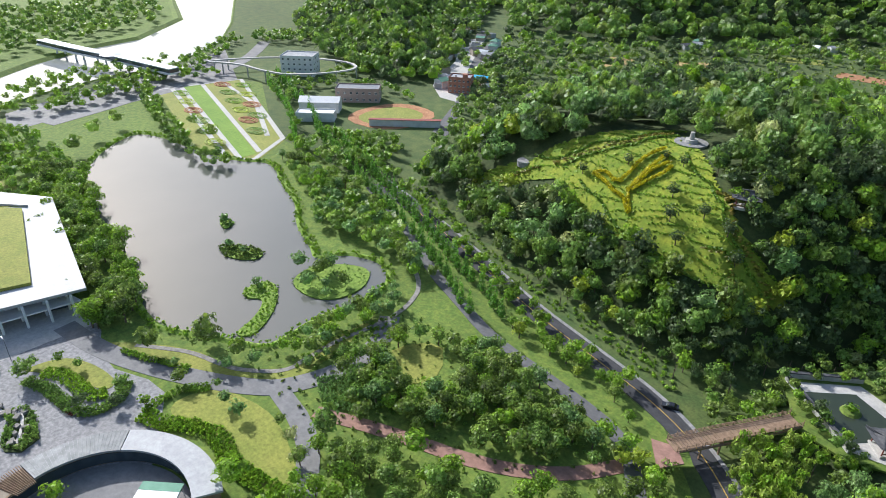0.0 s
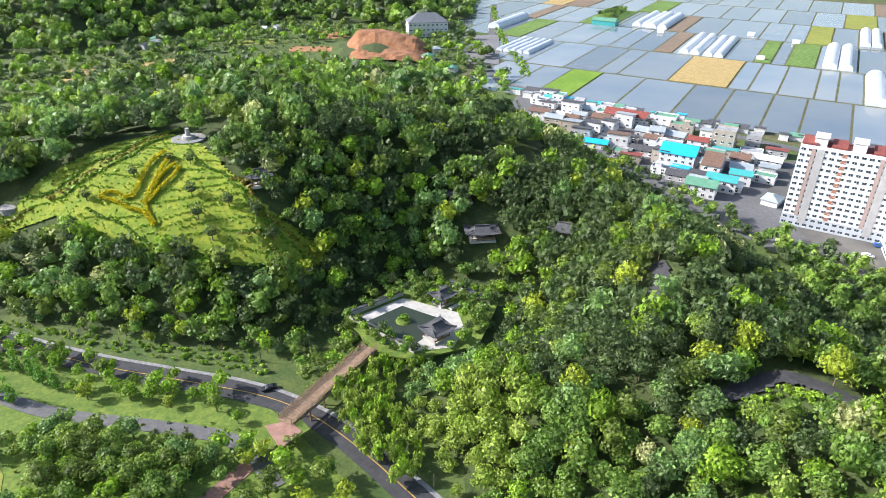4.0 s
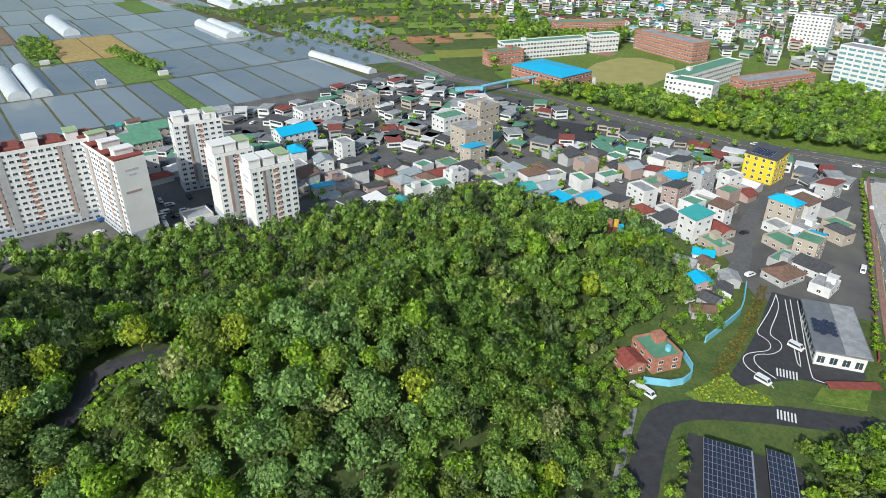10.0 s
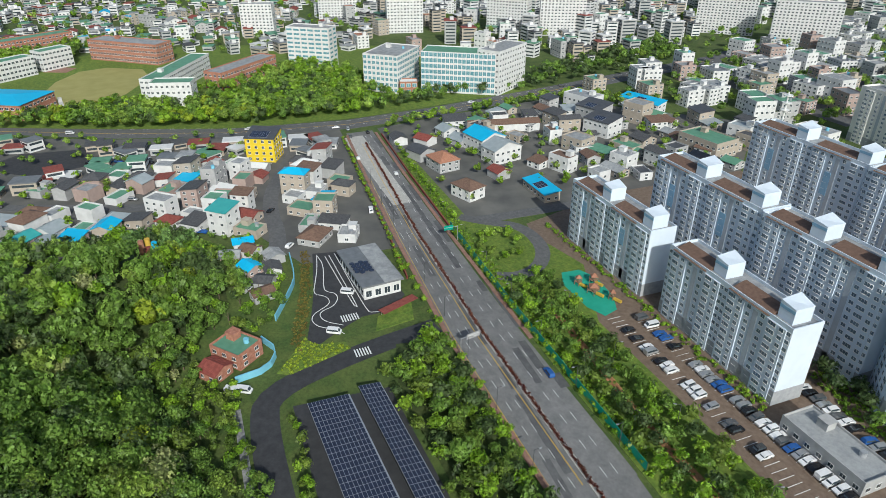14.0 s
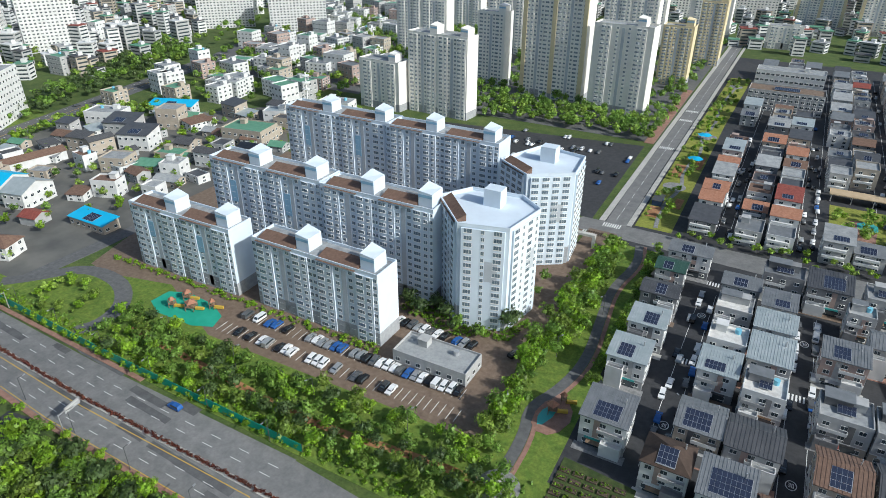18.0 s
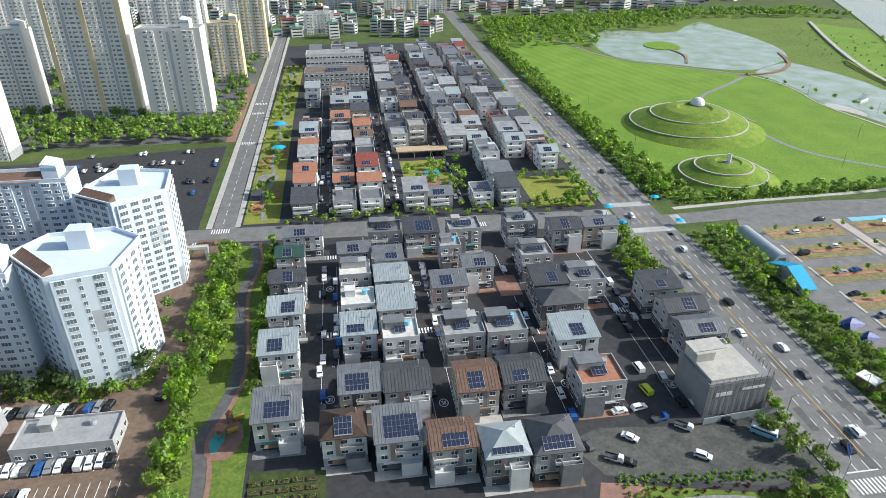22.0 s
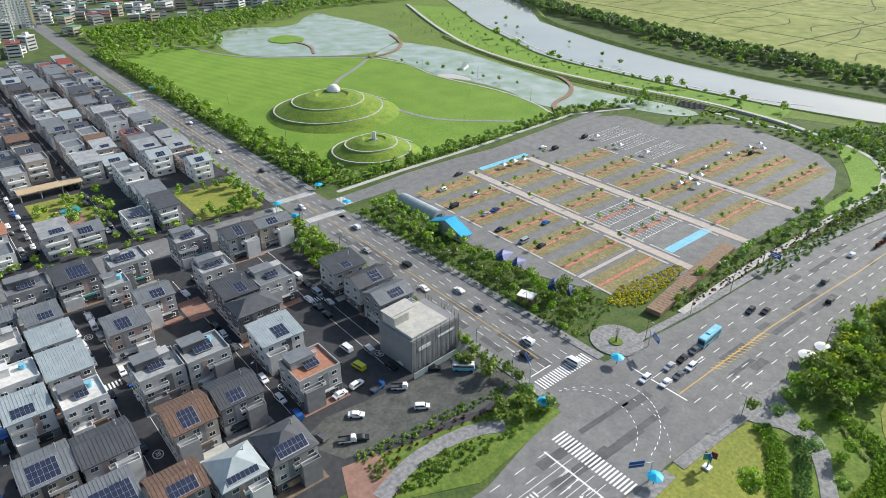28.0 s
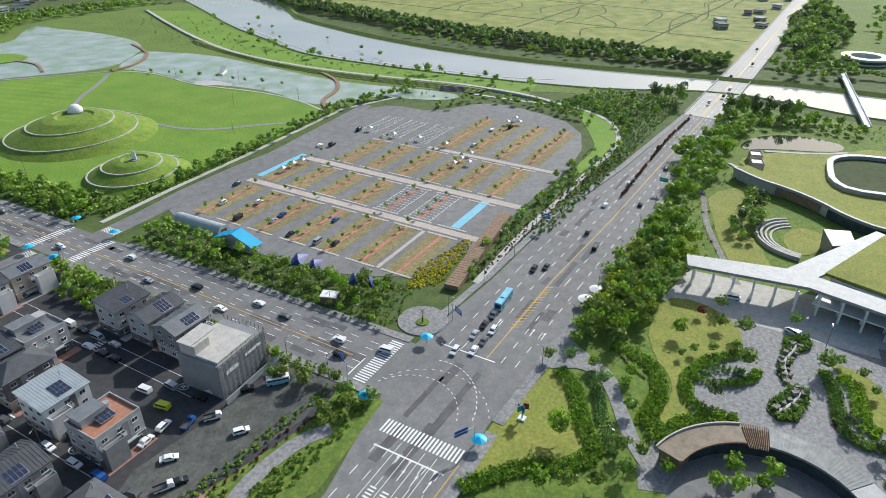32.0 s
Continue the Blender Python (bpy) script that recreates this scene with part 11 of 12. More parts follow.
PAINTS = {"white": material("white_car_paint", (0.80, 0.80, 0.80), (0.76, 0.76, 0.76), 0.5, 0.25, spec=0.6), "black": material("black_car_paint", (0.012, 0.012, 0.014), (0.02, 0.02, 0.022), 0.5, 0.2, spec=0.7), "grey": material("grey_car_paint", (0.13, 0.135, 0.14), (0.16, 0.16, 0.165), 0.5, 0.25, 0.3), "silver": material("silver_car_paint", (0.48, 0.49, 0.5), (0.44, 0.45, 0.46), 0.5, 0.3, 0.5), "blue": material("blue_car_paint", (0.03, 0.10, 0.32), (0.035, 0.12, 0.36), 0.5, 0.25), "lime": material("lime_paint", (0.55, 0.60, 0.03), (0.5, 0.55, 0.03), 0.5, 0.4), "red": material("red_car_paint", (0.30, 0.02, 0.02), (0.34, 0.03, 0.03), 0.5, 0.3)}
CAR_PARTS, FAR_CARS = {}, {}
wheel_mesh = car_meshes("car")[2].mesh("wheel", M_TYRE)


def car(x, y, turn, colour="white", kind="car", z=0.13, wheels=True, group="parked cars"):
    wheels = wheels and math.hypot(x, y) < 150
    if (kind, colour, wheels) not in CAR_PARTS:
        body, gl, _ = car_meshes(kind)
        if not wheels:
            for wx in (-1.75, 1.05):
                body.box(wx, wx + 0.7, -0.9, 0.9, 0, 0.5, 1)
        CAR_PARTS[kind, colour, wheels] = (body.mesh("body", PAINTS[colour], M_TYRE), gl.mesh("window_glass", M_GLASS))
    body, gl = CAR_PARTS[kind, colour, wheels]
    if math.hypot(x, y) > 215 and kind != "truck":
        if (kind, colour, "far") not in CAR_PARTS:
            one, g2, _ = car_meshes(kind)
            for wx in (-1.75, 1.05):
                one.box(wx, wx + 0.7, -0.9, 0.9, 0, 0.5, 1)
            one.add(g2.v, g2.f, 2)
            CAR_PARTS[kind, colour, "far"] = one.mesh("car", PAINTS[colour], M_TYRE, M_GLASS)
        if math.hypot(x, y) > 275:
            FAR_CARS.setdefault((kind, colour), []).append((x, y, z, radians(turn)))
            return None
        ob = tagged(new("car" if kind != "van" else "van", CAR_PARTS[kind, colour, "far"]), "%s %s on the asphalt" % (colour, {"car": "saloon car", "suv": "estate car", "van": "van"}[kind]), "car", group)
        ob.matrix_basis = pose(x, y, z, 0, 0, turn)
        return ob
    noun = {"car": "saloon car", "suv": "estate car", "van": "van", "truck": "small truck"}[kind]
    ob = thing("car" if kind in ("car", "suv") else kind, "%s %s on the asphalt" % (colour, noun), "car" if kind != "truck" else "truck", x, y, z, turn, group)
    part("body", body, [], ob), part("window_glass", gl, [], ob)
    if kind == "truck":
        part("cargo_bed", Build().box(-2.5, 0.7, -0.9, 0.9, 0.95, 1.0).box(-2.5, 0.7, -0.92, -0.87, 1.0, 1.35).box(-2.5, 0.7, 0.87, 0.92, 1.0, 1.35), M_STEEL, ob)
    if wheels:
        for wx in (-1.4, 1.4):
            for wy in (-0.84, 0.84):
                o = part("wheel", wheel_mesh, [], ob)
                o.matrix_basis = Matrix.Translation((wx, wy, 0.33))
    return ob


rc = random.Random(9)
COLOURS = ["white", "white", "white", "black", "black", "grey", "silver", "grey", "white", "silver", "black", "blue"]
def any_car(x, y, turn, wheels=True, z=0.13, group="parked cars"):
    car(x + rc.uniform(-0.15, 0.15), y + rc.uniform(-0.25, 0.25), turn + rc.uniform(-3, 3) + rc.choice((0, 180)), rc.choice(COLOURS), rc.choice(("car", "car", "car", "suv", "suv", "suv", "car", "van")), z, wheels, group)


# parked by the apartments
for k in range(34):
    if rc.random() < 0.86 and k not in (9, 10, 17):
        any_car(-146 + k * 2.45, 130.6, 90, group="cars at the apartments")
for k in range(26):
    if rc.random() < 0.55:
        any_car(-144 + k * 2.45, 121.8, 90, group="cars at the apartments")
for k in range(12):
    if rc.random() < 0.85:
        any_car(-99 + k * 2.5, 152.6 - 0.1 * k, 80, group="cars at the apartments")
any_car(-58, 154, 75)
for k in range(7):
    any_car(-150 + k * 6, 158 + 0.2 * k, 90, False, group="cars at the apartments")
for k in range(62):
    any_car(-150 + rc.randrange(33) * 2.5, rc.choice((276, 282, 296, 302, 316, 322, 338, 344, 360)), 90, False, 0.15, "cars on the far car park")
# streets of the housing quarter
for x, y0, y1 in ((-12, 132, 222), (-8, 132, 222), (19.5, 134, 222), (25, 134, 222), (56, 136, 216), (62, 140, 216), (88, 140, 214)):
    y = y0 + rc.uniform(0, 4)
    while y < y1:
        if rc.random() < 0.42:
            any_car(x, y, 90, z=0.1, group="cars in the streets")
        y += rc.choice((5.6, 6.5, 8))
for x in (-14, -10.5, 17, 21.5, 47, 51, 82):
    for k in range(12):
        if rc.random() < 0.5:
            any_car(x, 276 + k * 9 + rc.uniform(-2, 2), 90, False, 0.1, "cars in the streets")
for x, y, t, c, kd in ((69, 119, -40, "white", "car"), (85, 110, -35, "white", "suv"), (85, 120.5, -38, "white", "truck"), (76, 129.5, 10, "white", "suv"), (80, 124.5, 12, "blue", "truck"), (98, 121, -40, "black", "suv"), (81, 136, 100, "lime", "van"), (83, 146, 95, "white", "van"), (62, 112.5, -30, "white", "truck"), (65, 111, -30, "black", "car"), (57, 118, 100, "grey", "suv"), (70, 129, 8, "white", "car")):
    car(x, y, t, c, kd)
bus_small = thing("minibus", "white and turquoise minibus parked on gravel", "minibus", 105, 115, 0.12, -42)
part("body", Build().box(-3.4, 3.4, -1.05, 1.05, 0.4, 1.5), M_BLUEPAINT, bus_small), part("upper_body", Build().box(-3.4, 3.2, -1.03, 1.03, 1.5, 2.6), M_WHITE, bus_small)
part("window_glass", Build().box(-3.2, 3.0, -1.06, 1.06, 1.6, 2.2), M_GLASS, bus_small), part("roof_hatch", Build().box(-1.5, 1.2, -0.6, 0.6, 2.6, 2.8), M_STEEL, bus_small)
for wx in (-2.2, 2.2):
    for wy in (-0.95, 0.95):
        o = part("wheel", wheel_mesh, [], bus_small)
        o.matrix_basis = Matrix.Translation((wx, wy, 0.36)) @ Matrix.Diagonal((1.2, 1.2, 1.2, 1))
# main road and avenue
for x, y, t, c, kd in ((143.5, 77, 183, "white", "suv"), (146.5, 72, 183, "white", "car"), (152.5, 71.5, 183, "grey", "car"), (159, 71.3, 183, "white", "suv"), (154, 75.6, 183, "silver", "car"), (160.5, 75.2, 183, "black", "car"), (167, 75, 183, "grey", "suv"), (202, 75, 183, "black", "suv"), (206, 71.5, 183, "black", "car"), (230, 60, 3, "black", "suv"), (271, 69, 183, "white", "car"), (242, 67, 183, "grey", "truck"), (133, 96, 95, "white", "van"), (124, 107, 268, "black", "suv"), (130, 112, 90, "white", "suv"), (131.4, 136, 90, "grey", "car"), (133, 149, 90, "white", "car"), (124, 158, 268, "white", "car"), (132, 215, 90, "white", "suv"), (123.5, 247, 268, "white", "suv"), (129.6, 176, 90, "black", "suv"), (124, 195, 268, "silver", "car"), (130, 300, 90, "grey", "suv"), (124, 340, 268, "white", "car"), (131, 400, 90, "white", "car"), (300, 66, 183, "white", "suv"), (330, 55, 3, "grey", "car"), (360, 66, 183, "black", "car"), (390, 53, 3, "white", "suv"), (280, 55, 3, "black", "car"), (-132, 86.5, 178, "blue", "suv"), (-300, 92, 175, "white", "car"), (-368, 96, 175, "black", "suv"), (50, -148, 20, "black", "car")):
    car(x, y, t, c, kd, 0.14, group="cars on the road")
for x, y in ((460, 57), (500, 50), (540, 55), (590, 46), (650, 50), (480, 51)):
    car(x, y, 178, rc.choice(COLOURS), "suv", 1.42, True, "cars on the road")
for x, y in ((-392, -10), (-400, 30), (-384, 80), (-396, 140), (-405, 180), (-420, 260), (-440, 340), (-430, -70), (-455, -130)):
    any_car(x, y, 85, False, 0.12, "cars on the road")
bus = thing("bus", "blue city bus on the main road", "bus", 176, 75.4, 0.12, 183)
part("body", Build().box(-5.6, 5.6, -1.25, 1.25, 0.35, 3.1), M_BLUEPAINT, bus)
part("roof", Build().box(-5.5, 5.5, -1.15, 1.15, 3.1, 3.3).box(-2, 1.5, -0.7, 0.7, 3.3, 3.6), M_BLUEPAINT, bus)
part("window_glass", Build().box(-5.2, 5.3, -1.28, 1.28, 1.4, 2.5).box(5.5, 5.63, -1.1, 1.1, 1.2, 2.8), M_GLASS, bus)
for wx in (-3.4, 3.2):
    for wy in (-1.15, 1.15):
        o = part("wheel", wheel_mesh, [], bus)
        o.matrix_basis = Matrix.Translation((wx, wy, 0.45)) @ Matrix.Diagonal((1.4, 1.4, 1.4, 1))
for x, y in ((195, 208), (190, 190), (184, 189), (198, 166), (181, 153), (178, 160), (272, 226), (268, 232), (178, 204), (178, 174), (311, 157), (300, 228), (186, 222), (205, 232), (350, 152), (340, 160)):
    any_car(x, y, 5, True, 0.15, "cars on the grass car park")
for x, y, t in ((219, 6, -80), (207, -14, 60)):
    car(x, y, t, "white", "van", 0.15)
for x, y in ((-198, 41), (-176, 31), (-158, -3), (-157, 0)):
    car(x, y, 60, "white", rc.choice(("car", "van", "suv")), 0.14)
for k in range(46):
    any_car(rc.uniform(-150, -205), rc.uniform(-205, -240), -32, False, 0.1, "cars among white apartments") if k < 20 else any_car(rc.uniform(-260, -380), rc.uniform(-160, 40), rc.choice((-32, 58)), False, 0.1, "cars in the old quarter")

# ---- timber bridge and the old garden ----
ob = thing("timber_bridge", "brown timber footbridge on trestles over the road", "bridge", 0, 0, 0)
axis = [(41, -129.5), (34, -140.5), (27.5, -151), (21.5, -162)]
rise = [5.2, 5.9, 5.9, 5.2]
deck, planks = Build(), 44
for i in range(planks):
    s = i / planks * 3
    k = min(int(s), 2)
    f = s - k
    x, y, z = axis[k][0] + (axis[k + 1][0] - axis[k][0]) * f, axis[k][1] + (axis[k + 1][1] - axis[k][1]) * f, rise[k] + (rise[k + 1] - rise[k]) * f
    o = part("plank", Build().turned(x, y, 4.6, 0.78, z - 0.12, z, -30), M_TIMBER, ob)
for side in (-2.35, 2.35):
    line = offset(axis, side)
    rl = Build()
    for i in range(3):
        a, b = line[i], line[i + 1]
        for up in (0.35, 0.75, 1.15):
            q = [*offset([a, b], 0.06), *offset([a, b], -0.06)[::-1]]
            zz = (rise[i], rise[i + 1], rise[i + 1], rise[i])
            rl.add([(*p, h + up) for p, h in zip(q, zz)] + [(*p, h + up - 0.12) for p, h in zip(q, zz)], [(0, 1, 2, 3), (4, 7, 6, 5), (0, 4, 5, 1), (2, 6, 7, 3)])
    part("rail", rl, M_TIMBER, ob)
    for i, (x, y) in enumerate(dense(line, 2.6)):
        part("post", Build().turned(x, y, 0.16, 0.16, 4.8, 7.1, -30), M_TIMBER, ob)
    part("girder", Build().strip(line, 0.4, 4.4, 5.0), M_TIMBER, ob)
for x, y in ((37, -136), (34, -141), (27, -152)):
    for side in (-1.6, 1.6):
        part("trestle_leg", Build().turned(x + side * 0.86, y + side * -0.5, 0.4, 0.4, -0.2, 4.9, -30), M_TIMBER, ob)
    part("cross_beam", Build().turned(x, y, 4.2, 0.4, 4.0, 4.5, -30), M_TIMBER, ob)
sheet("bridge_abutment", [(47, -129), (40, -121), (34, -127), (38, -132), (43, -132)], M_GRASS, "grassy abutment below the footbridge", "bank", 4.9)
sheet("terrace_bridge", [(46, -128), (40, -120), (36, -126), (40, -130)], M_REDPAVE, "paved landing of the footbridge", "landing", 5.1)


def pavilion(x, y, z, w, d, h, turn, label):
    """An open timber pavilion with a swept tile roof."""
    ob = thing("pavilion", label, "pavilion", x, y, z, turn, "pavilions of the old garden")
    part("floor", Build().box(-w / 2, w / 2, -d / 2, d / 2, -0.4, 0.5), M_CONCRETE, ob)
    for a in (-w * 0.42, 0, w * 0.42):
        for b in (-d * 0.42, d * 0.42):
            part("column", Build().tube(a, b, 0.5, h, 0.16, 0.15), M_REDROOF, ob)
    part("railing", Build().box(-w * 0.44, w * 0.44, -d * 0.44, -d * 0.42, 0.8, 1.3).box(-w * 0.44, w * 0.44, d * 0.42, d * 0.44, 0.8, 1.3), M_TIMBER, ob)
    part("beam", Build().box(-w * 0.46, w * 0.46, -d * 0.46, d * 0.46, h - 0.1, h + 0.35), M_TIMBER, ob)
    bu, W_, D_ = Build(), w * 0.68, d * 0.70
    rings = [(1.0, 0.35, 0.45), (0.72, 0.62, 0.0), (0.45, 1.3, 0.0), (0.16, 2.4, 0.0)]
    vs = []
    for k, up, corner in rings:
        for px, py, c in ((-1, -1, 1), (0, -1, 0), (1, -1, 1), (1, 0, 0), (1, 1, 1), (0, 1, 0), (-1, 1, 1), (-1, 0, 0)):
            vs.append((px * W_ * (k if k > 0.2 else 0.42), py * D_ * (k if k > 0.2 else 0.02), h + up * d / 6 + corner * c))
    bu.v = vs
    bu.f = [(r * 8 + i, r * 8 + (i + 1) % 8, (r + 1) * 8 + (i + 1) % 8, (r + 1) * 8 + i) for r in range(3) for i in range(8)] + [tuple(range(24, 32)), tuple(range(7, -1, -1))]
    bu.s = [0] * len(bu.f)
    part("tile_roof", bu, M_KTILE, ob)
    part("ridge", Build().box(-W_ * 0.42, W_ * 0.42, -0.25, 0.25, h + 2.4 * d / 6 - 0.1, h + 2.4 * d / 6 + 0.45), M_KTILE, ob)
    for sx in (-1, 1):
        for sy in (-1, 1):
            part("hip_ridge", Build().strip([(sx * W_ * 0.99, sy * D_ * 0.99), (sx * W_ * 0.42, sy * D_ * 0.1)], 0.3, 0, 0.25), M_KTILE, ob).matrix_basis = Matrix.Translation((0, 0, h + 0.6 * d / 6 + 0.5)) @ Matrix.Shear("XY", 4, (0, 0))
    return ob


pavilion(1, -168, 4.2, 7, 6, 3.2, 40, "red-columned pavilion with a dark tile roof beside the pond")
pavilion(-1, -188, 4.2, 6, 5, 3.2, 40, "small dark-roofed pavilion on a stone terrace")
pavilion(65, -218, height_at(65, -218) + 0.4, 7, 6, 3.4, 20, "dark-roofed hilltop pavilion among pines")
pavilion(-16, -222, height_at(-16, -222) + 0.4, 10, 6, 3.2, 5, "dark-roofed old hall in the wood")
pavilion(-46, -216, height_at(-46, -216) + 0.4, 9, 6, 3.4, -25, "grey-roofed old hall in the wood")
pavilion(-8, -236, height_at(-8, -236) + 0.4, 9, 5, 3.2, 5, "low dark-roofed old hall in the wood")
ob = thing("garden_wall", "old stone and plaster wall with tile cap", "wall", 0, 0, 0)
for line in ([(30, -179), (8, -160)], [(30, -180), (13, -193)], [(-3, -200), (-17, -187)]):
    part("wall_body", Build().strip(line, 0.5, 3.4, 5.8), M_CONCRETE, ob), part("tile_cap", Build().strip(line, 1.1, 5.8, 6.15), M_KTILE, ob)
ob = thing("pond_islet", "small round islet with a shrub in the pond", "islet", 12, -177, 4.0)
part("mound", Build().tube(0, 0, 0, 0.7, 3, 2.2, 12), M_GRASS, ob), part("shrub", join_copies("shrub", crown_mesh("bush", 0, 0, L_LIGHT), [(0, 0, 0.6, 0, 2.2, 1.6)], [L_LIGHT]), [], ob)
stairs = thing("stone_stairs", "pale stone stairs up to the terrace", "stairs", -4, -186, 4.1, 40)
for k in range(6):
    part("step", Build().box(-2, 2, k * 0.35, k * 0.35 + 0.4, 0, 0.18 * (k + 1)), M_CONCRETE, stairs)
ob = thing("monument", "pale stone monument on a round hilltop terrace", "monument", 99, -246, height_at(99, -246) + 0.6)
part("terrace", Build().tube(0, 0, -3, 0.2, 6.5, 6.5, 24), M_PAVER, ob), part("base", Build().tube(0, 0, 0.2, 1.4, 2.6, 2.4, 12), M_CONCRETE, ob), part("pillar", Build().tube(0, 0, 1.4, 4.2, 1.1, 0.8, 10), M_CONCRETE, ob)
ob = thing("viewing_platform", "small round paved viewing terrace", "terrace", 161, -222, height_at(161, -222) + 0.4)
part("floor", Build().tube(0, 0, -2, 0.5, 3.6, 3.6, 18), M_PAVER, ob)
ob = thing("play_tower", "colourful inflatable-like play tower in the wood", "play tower", -238, -24, height_at(-238, -24))
for k, m_ in enumerate((M_REDROOF, M_BLUEROOF, M_YELLOW, M_ORANGE)):
    part("tower", Build().tube(2.2 * math.cos(k * 1.6), 2.2 * math.sin(k * 1.6), 0, 4.5 + k * 0.7, 1.3, 1.0, 10), m_, ob)

# ---- street furniture ----
def lamp_post(x, y, turn, h=8.0, group="street lamps"):
    if not LAMP:
        LAMP.append(Build().tube(0, 0, -0.1, h, 0.11, 0.07, 6).mesh("pole", M_STEEL)), LAMP.append(Build().box(0, 1.8, -0.05, 0.05, h - 0.1, h).mesh("arm", M_STEEL)), LAMP.append(Build().box(1.3, 2.1, -0.16, 0.16, h - 0.16, h - 0.02).mesh("lantern", M_ALU))
    ob = thing("street_lamp", "dark steel street lamp with a short arm", "street lamp", x, y, 0.1, turn, group)
    for name, me in zip(("pole", "arm", "lantern"), LAMP):
        part(name, me, [], ob)


LAMP = []
for k in range(9):
    lamp_post(114.6, 104 + k * 16, 0), lamp_post(142.4, 112 + k * 13, 180)
for k in range(8):
    lamp_post(160 + k * 24, 88.5 - k * 1.4, -90), lamp_post(150 + k * 26, 50.5 - k * 0.4, 90)
for k in range(9):
    lamp_post(-100 - k * 24, 63.6 + k * 1.6, 90), lamp_post(-100 - k * 24, 89.5 + k * 1.4, -90)
for x, y in ((-160, 110), (-130, 108), (-100, 108), (-70, 110), (-50, 130), (-46, 160), (-40, 190), (128, 24), (204, -24), (-7, 150), (26, 150), (55, 150), (94, 150), (260, 290), (300, 330), (330, 300), (345, 370), (330, 420), (160, 330), (165, 420)):
    lamp_post(x, y, 30 * x % 360, group="park lamps")


def parasol(x, y):
    ob = thing("parasol", "bright blue shade parasol at the crossing", "parasol", x, y, 0.2, 0, "parasols at the crossings")
    part("pole", Build().tube(0, 0, 0, 3.0, 0.08, 0.06, 6), M_STEEL, ob)
    part("canopy", Build().tube(0, 0, 2.7, 3.5, 2.1, 0.15, 8), M_BLUEROOF, ob)


for x, y in ((143, 87), (111, 88), (112, 52.6), (140.5, 236), (140.5, 261), (115, 254), (115, 238), (118, 476), (138, 490)):
    parasol(x, y)


def sign_gantry(x, y, turn, mat, w=4.0, label="blue road sign on a curved steel pole"):
    ob = thing("road_sign", label, "road sign", x, y, 0.2, turn, "road signs")
    part("pole", Build().tube(0, 0, 0, 6.6, 0.16, 0.13, 8), M_ALU, ob), part("arm", Build().box(-0.1, 6.0, -0.08, 0.08, 6.2, 6.4), M_ALU, ob)
    board = part("board", Build().box(2, 2 + w, -0.18, -0.08, 5.2, 7.2), mat, ob)
    part("lettering", Build().box(2.4, 1.6 + w, -0.2, -0.18, 6.4, 6.7).box(2.4, 0.9 + w, -0.2, -0.18, 5.7, 6.0), M_WHITE, board)


M_SIGNBLUE = material("sign_blue", (0.02, 0.10, 0.42), (0.025, 0.12, 0.46), 0.4, 0.4)
M_SIGNGREEN = material("sign_green", (0.01, 0.30, 0.22), (0.012, 0.34, 0.25), 0.4, 0.4)
sign_gantry(158, 86, -120, M_SIGNBLUE), sign_gantry(116, 98, 60, M_SIGNBLUE), sign_gantry(112, 54, 150, M_SIGNBLUE), sign_gantry(116, 232, 60, M_SIGNBLUE)
sign_gantry(300, 46, 90, M_SIGNGREEN, 4, "green road sign on a curved steel pole"), sign_gantry(-222, 94, -90, M_SIGNGREEN, 4, "green road sign on a curved steel pole"), sign_gantry(236, 88, -90, M_SIGNBLUE)
sign_gantry(-150, 65.2, 100, M_ALU, 5, "grey rear of an overhead road sign")
for x0, line in ((0, [(-90, 90.6), (-170, 92.4), (-234, 95.6)]),):
    fence = thing("noise_fence", "green mesh fence along the expressway", "fence", 0, 0, 0)
    part("mesh_panel", Build().strip(line, 0.12, 0.2, 3.0), M_SIGNGREEN, fence)
    for x, y in dense(line, 4):
        part("post", Build().tube(x, y, 0, 3.2, 0.08, 0.08, 5), M_STEEL, fence)
med = thing("median_barrier", "low red-brown barrier on the expressway median", "barrier", 0, 0, 0)
part("kerb", Build().strip([(-60, 75.2), (-90, 75.6), (-160, 76.6), (-234, 80.4), (-300, 86), (-350, 90)], 1.6, 0, 0.35), M_CONCRETE, med)
part("wall", Build().strip([(-200, 64.4), (-240, 68.6), (-300, 74), (-360, 80)], 0.5, 0, 1.4), M_REDROOF, med), part("wall", Build().strip([(-232, 95), (-300, 98.6), (-362, 103)], 0.5, 0, 1.4), M_REDROOF, med)
ob = thing("foot_bridge", "light blue arched footbridge over the ring road", "bridge", 0, 0, 0)
part("deck", Build().strip([(-440, -150), (-462, -138), (-482, -122)], 3, 5.6, 6.2), M_BLUEPAINT, ob)
part("ramp", Build().strip([(-440, -150), (-428, -166)], 3, 3, 5.8), M_BLUEPAINT, ob)
for x, y in ((-442, -149), (-462, -138), (-480, -124)):
    part("pier", Build().tube(x, y, 0, 5.6, 0.5, 0.5), M_BLUEPAINT, ob)
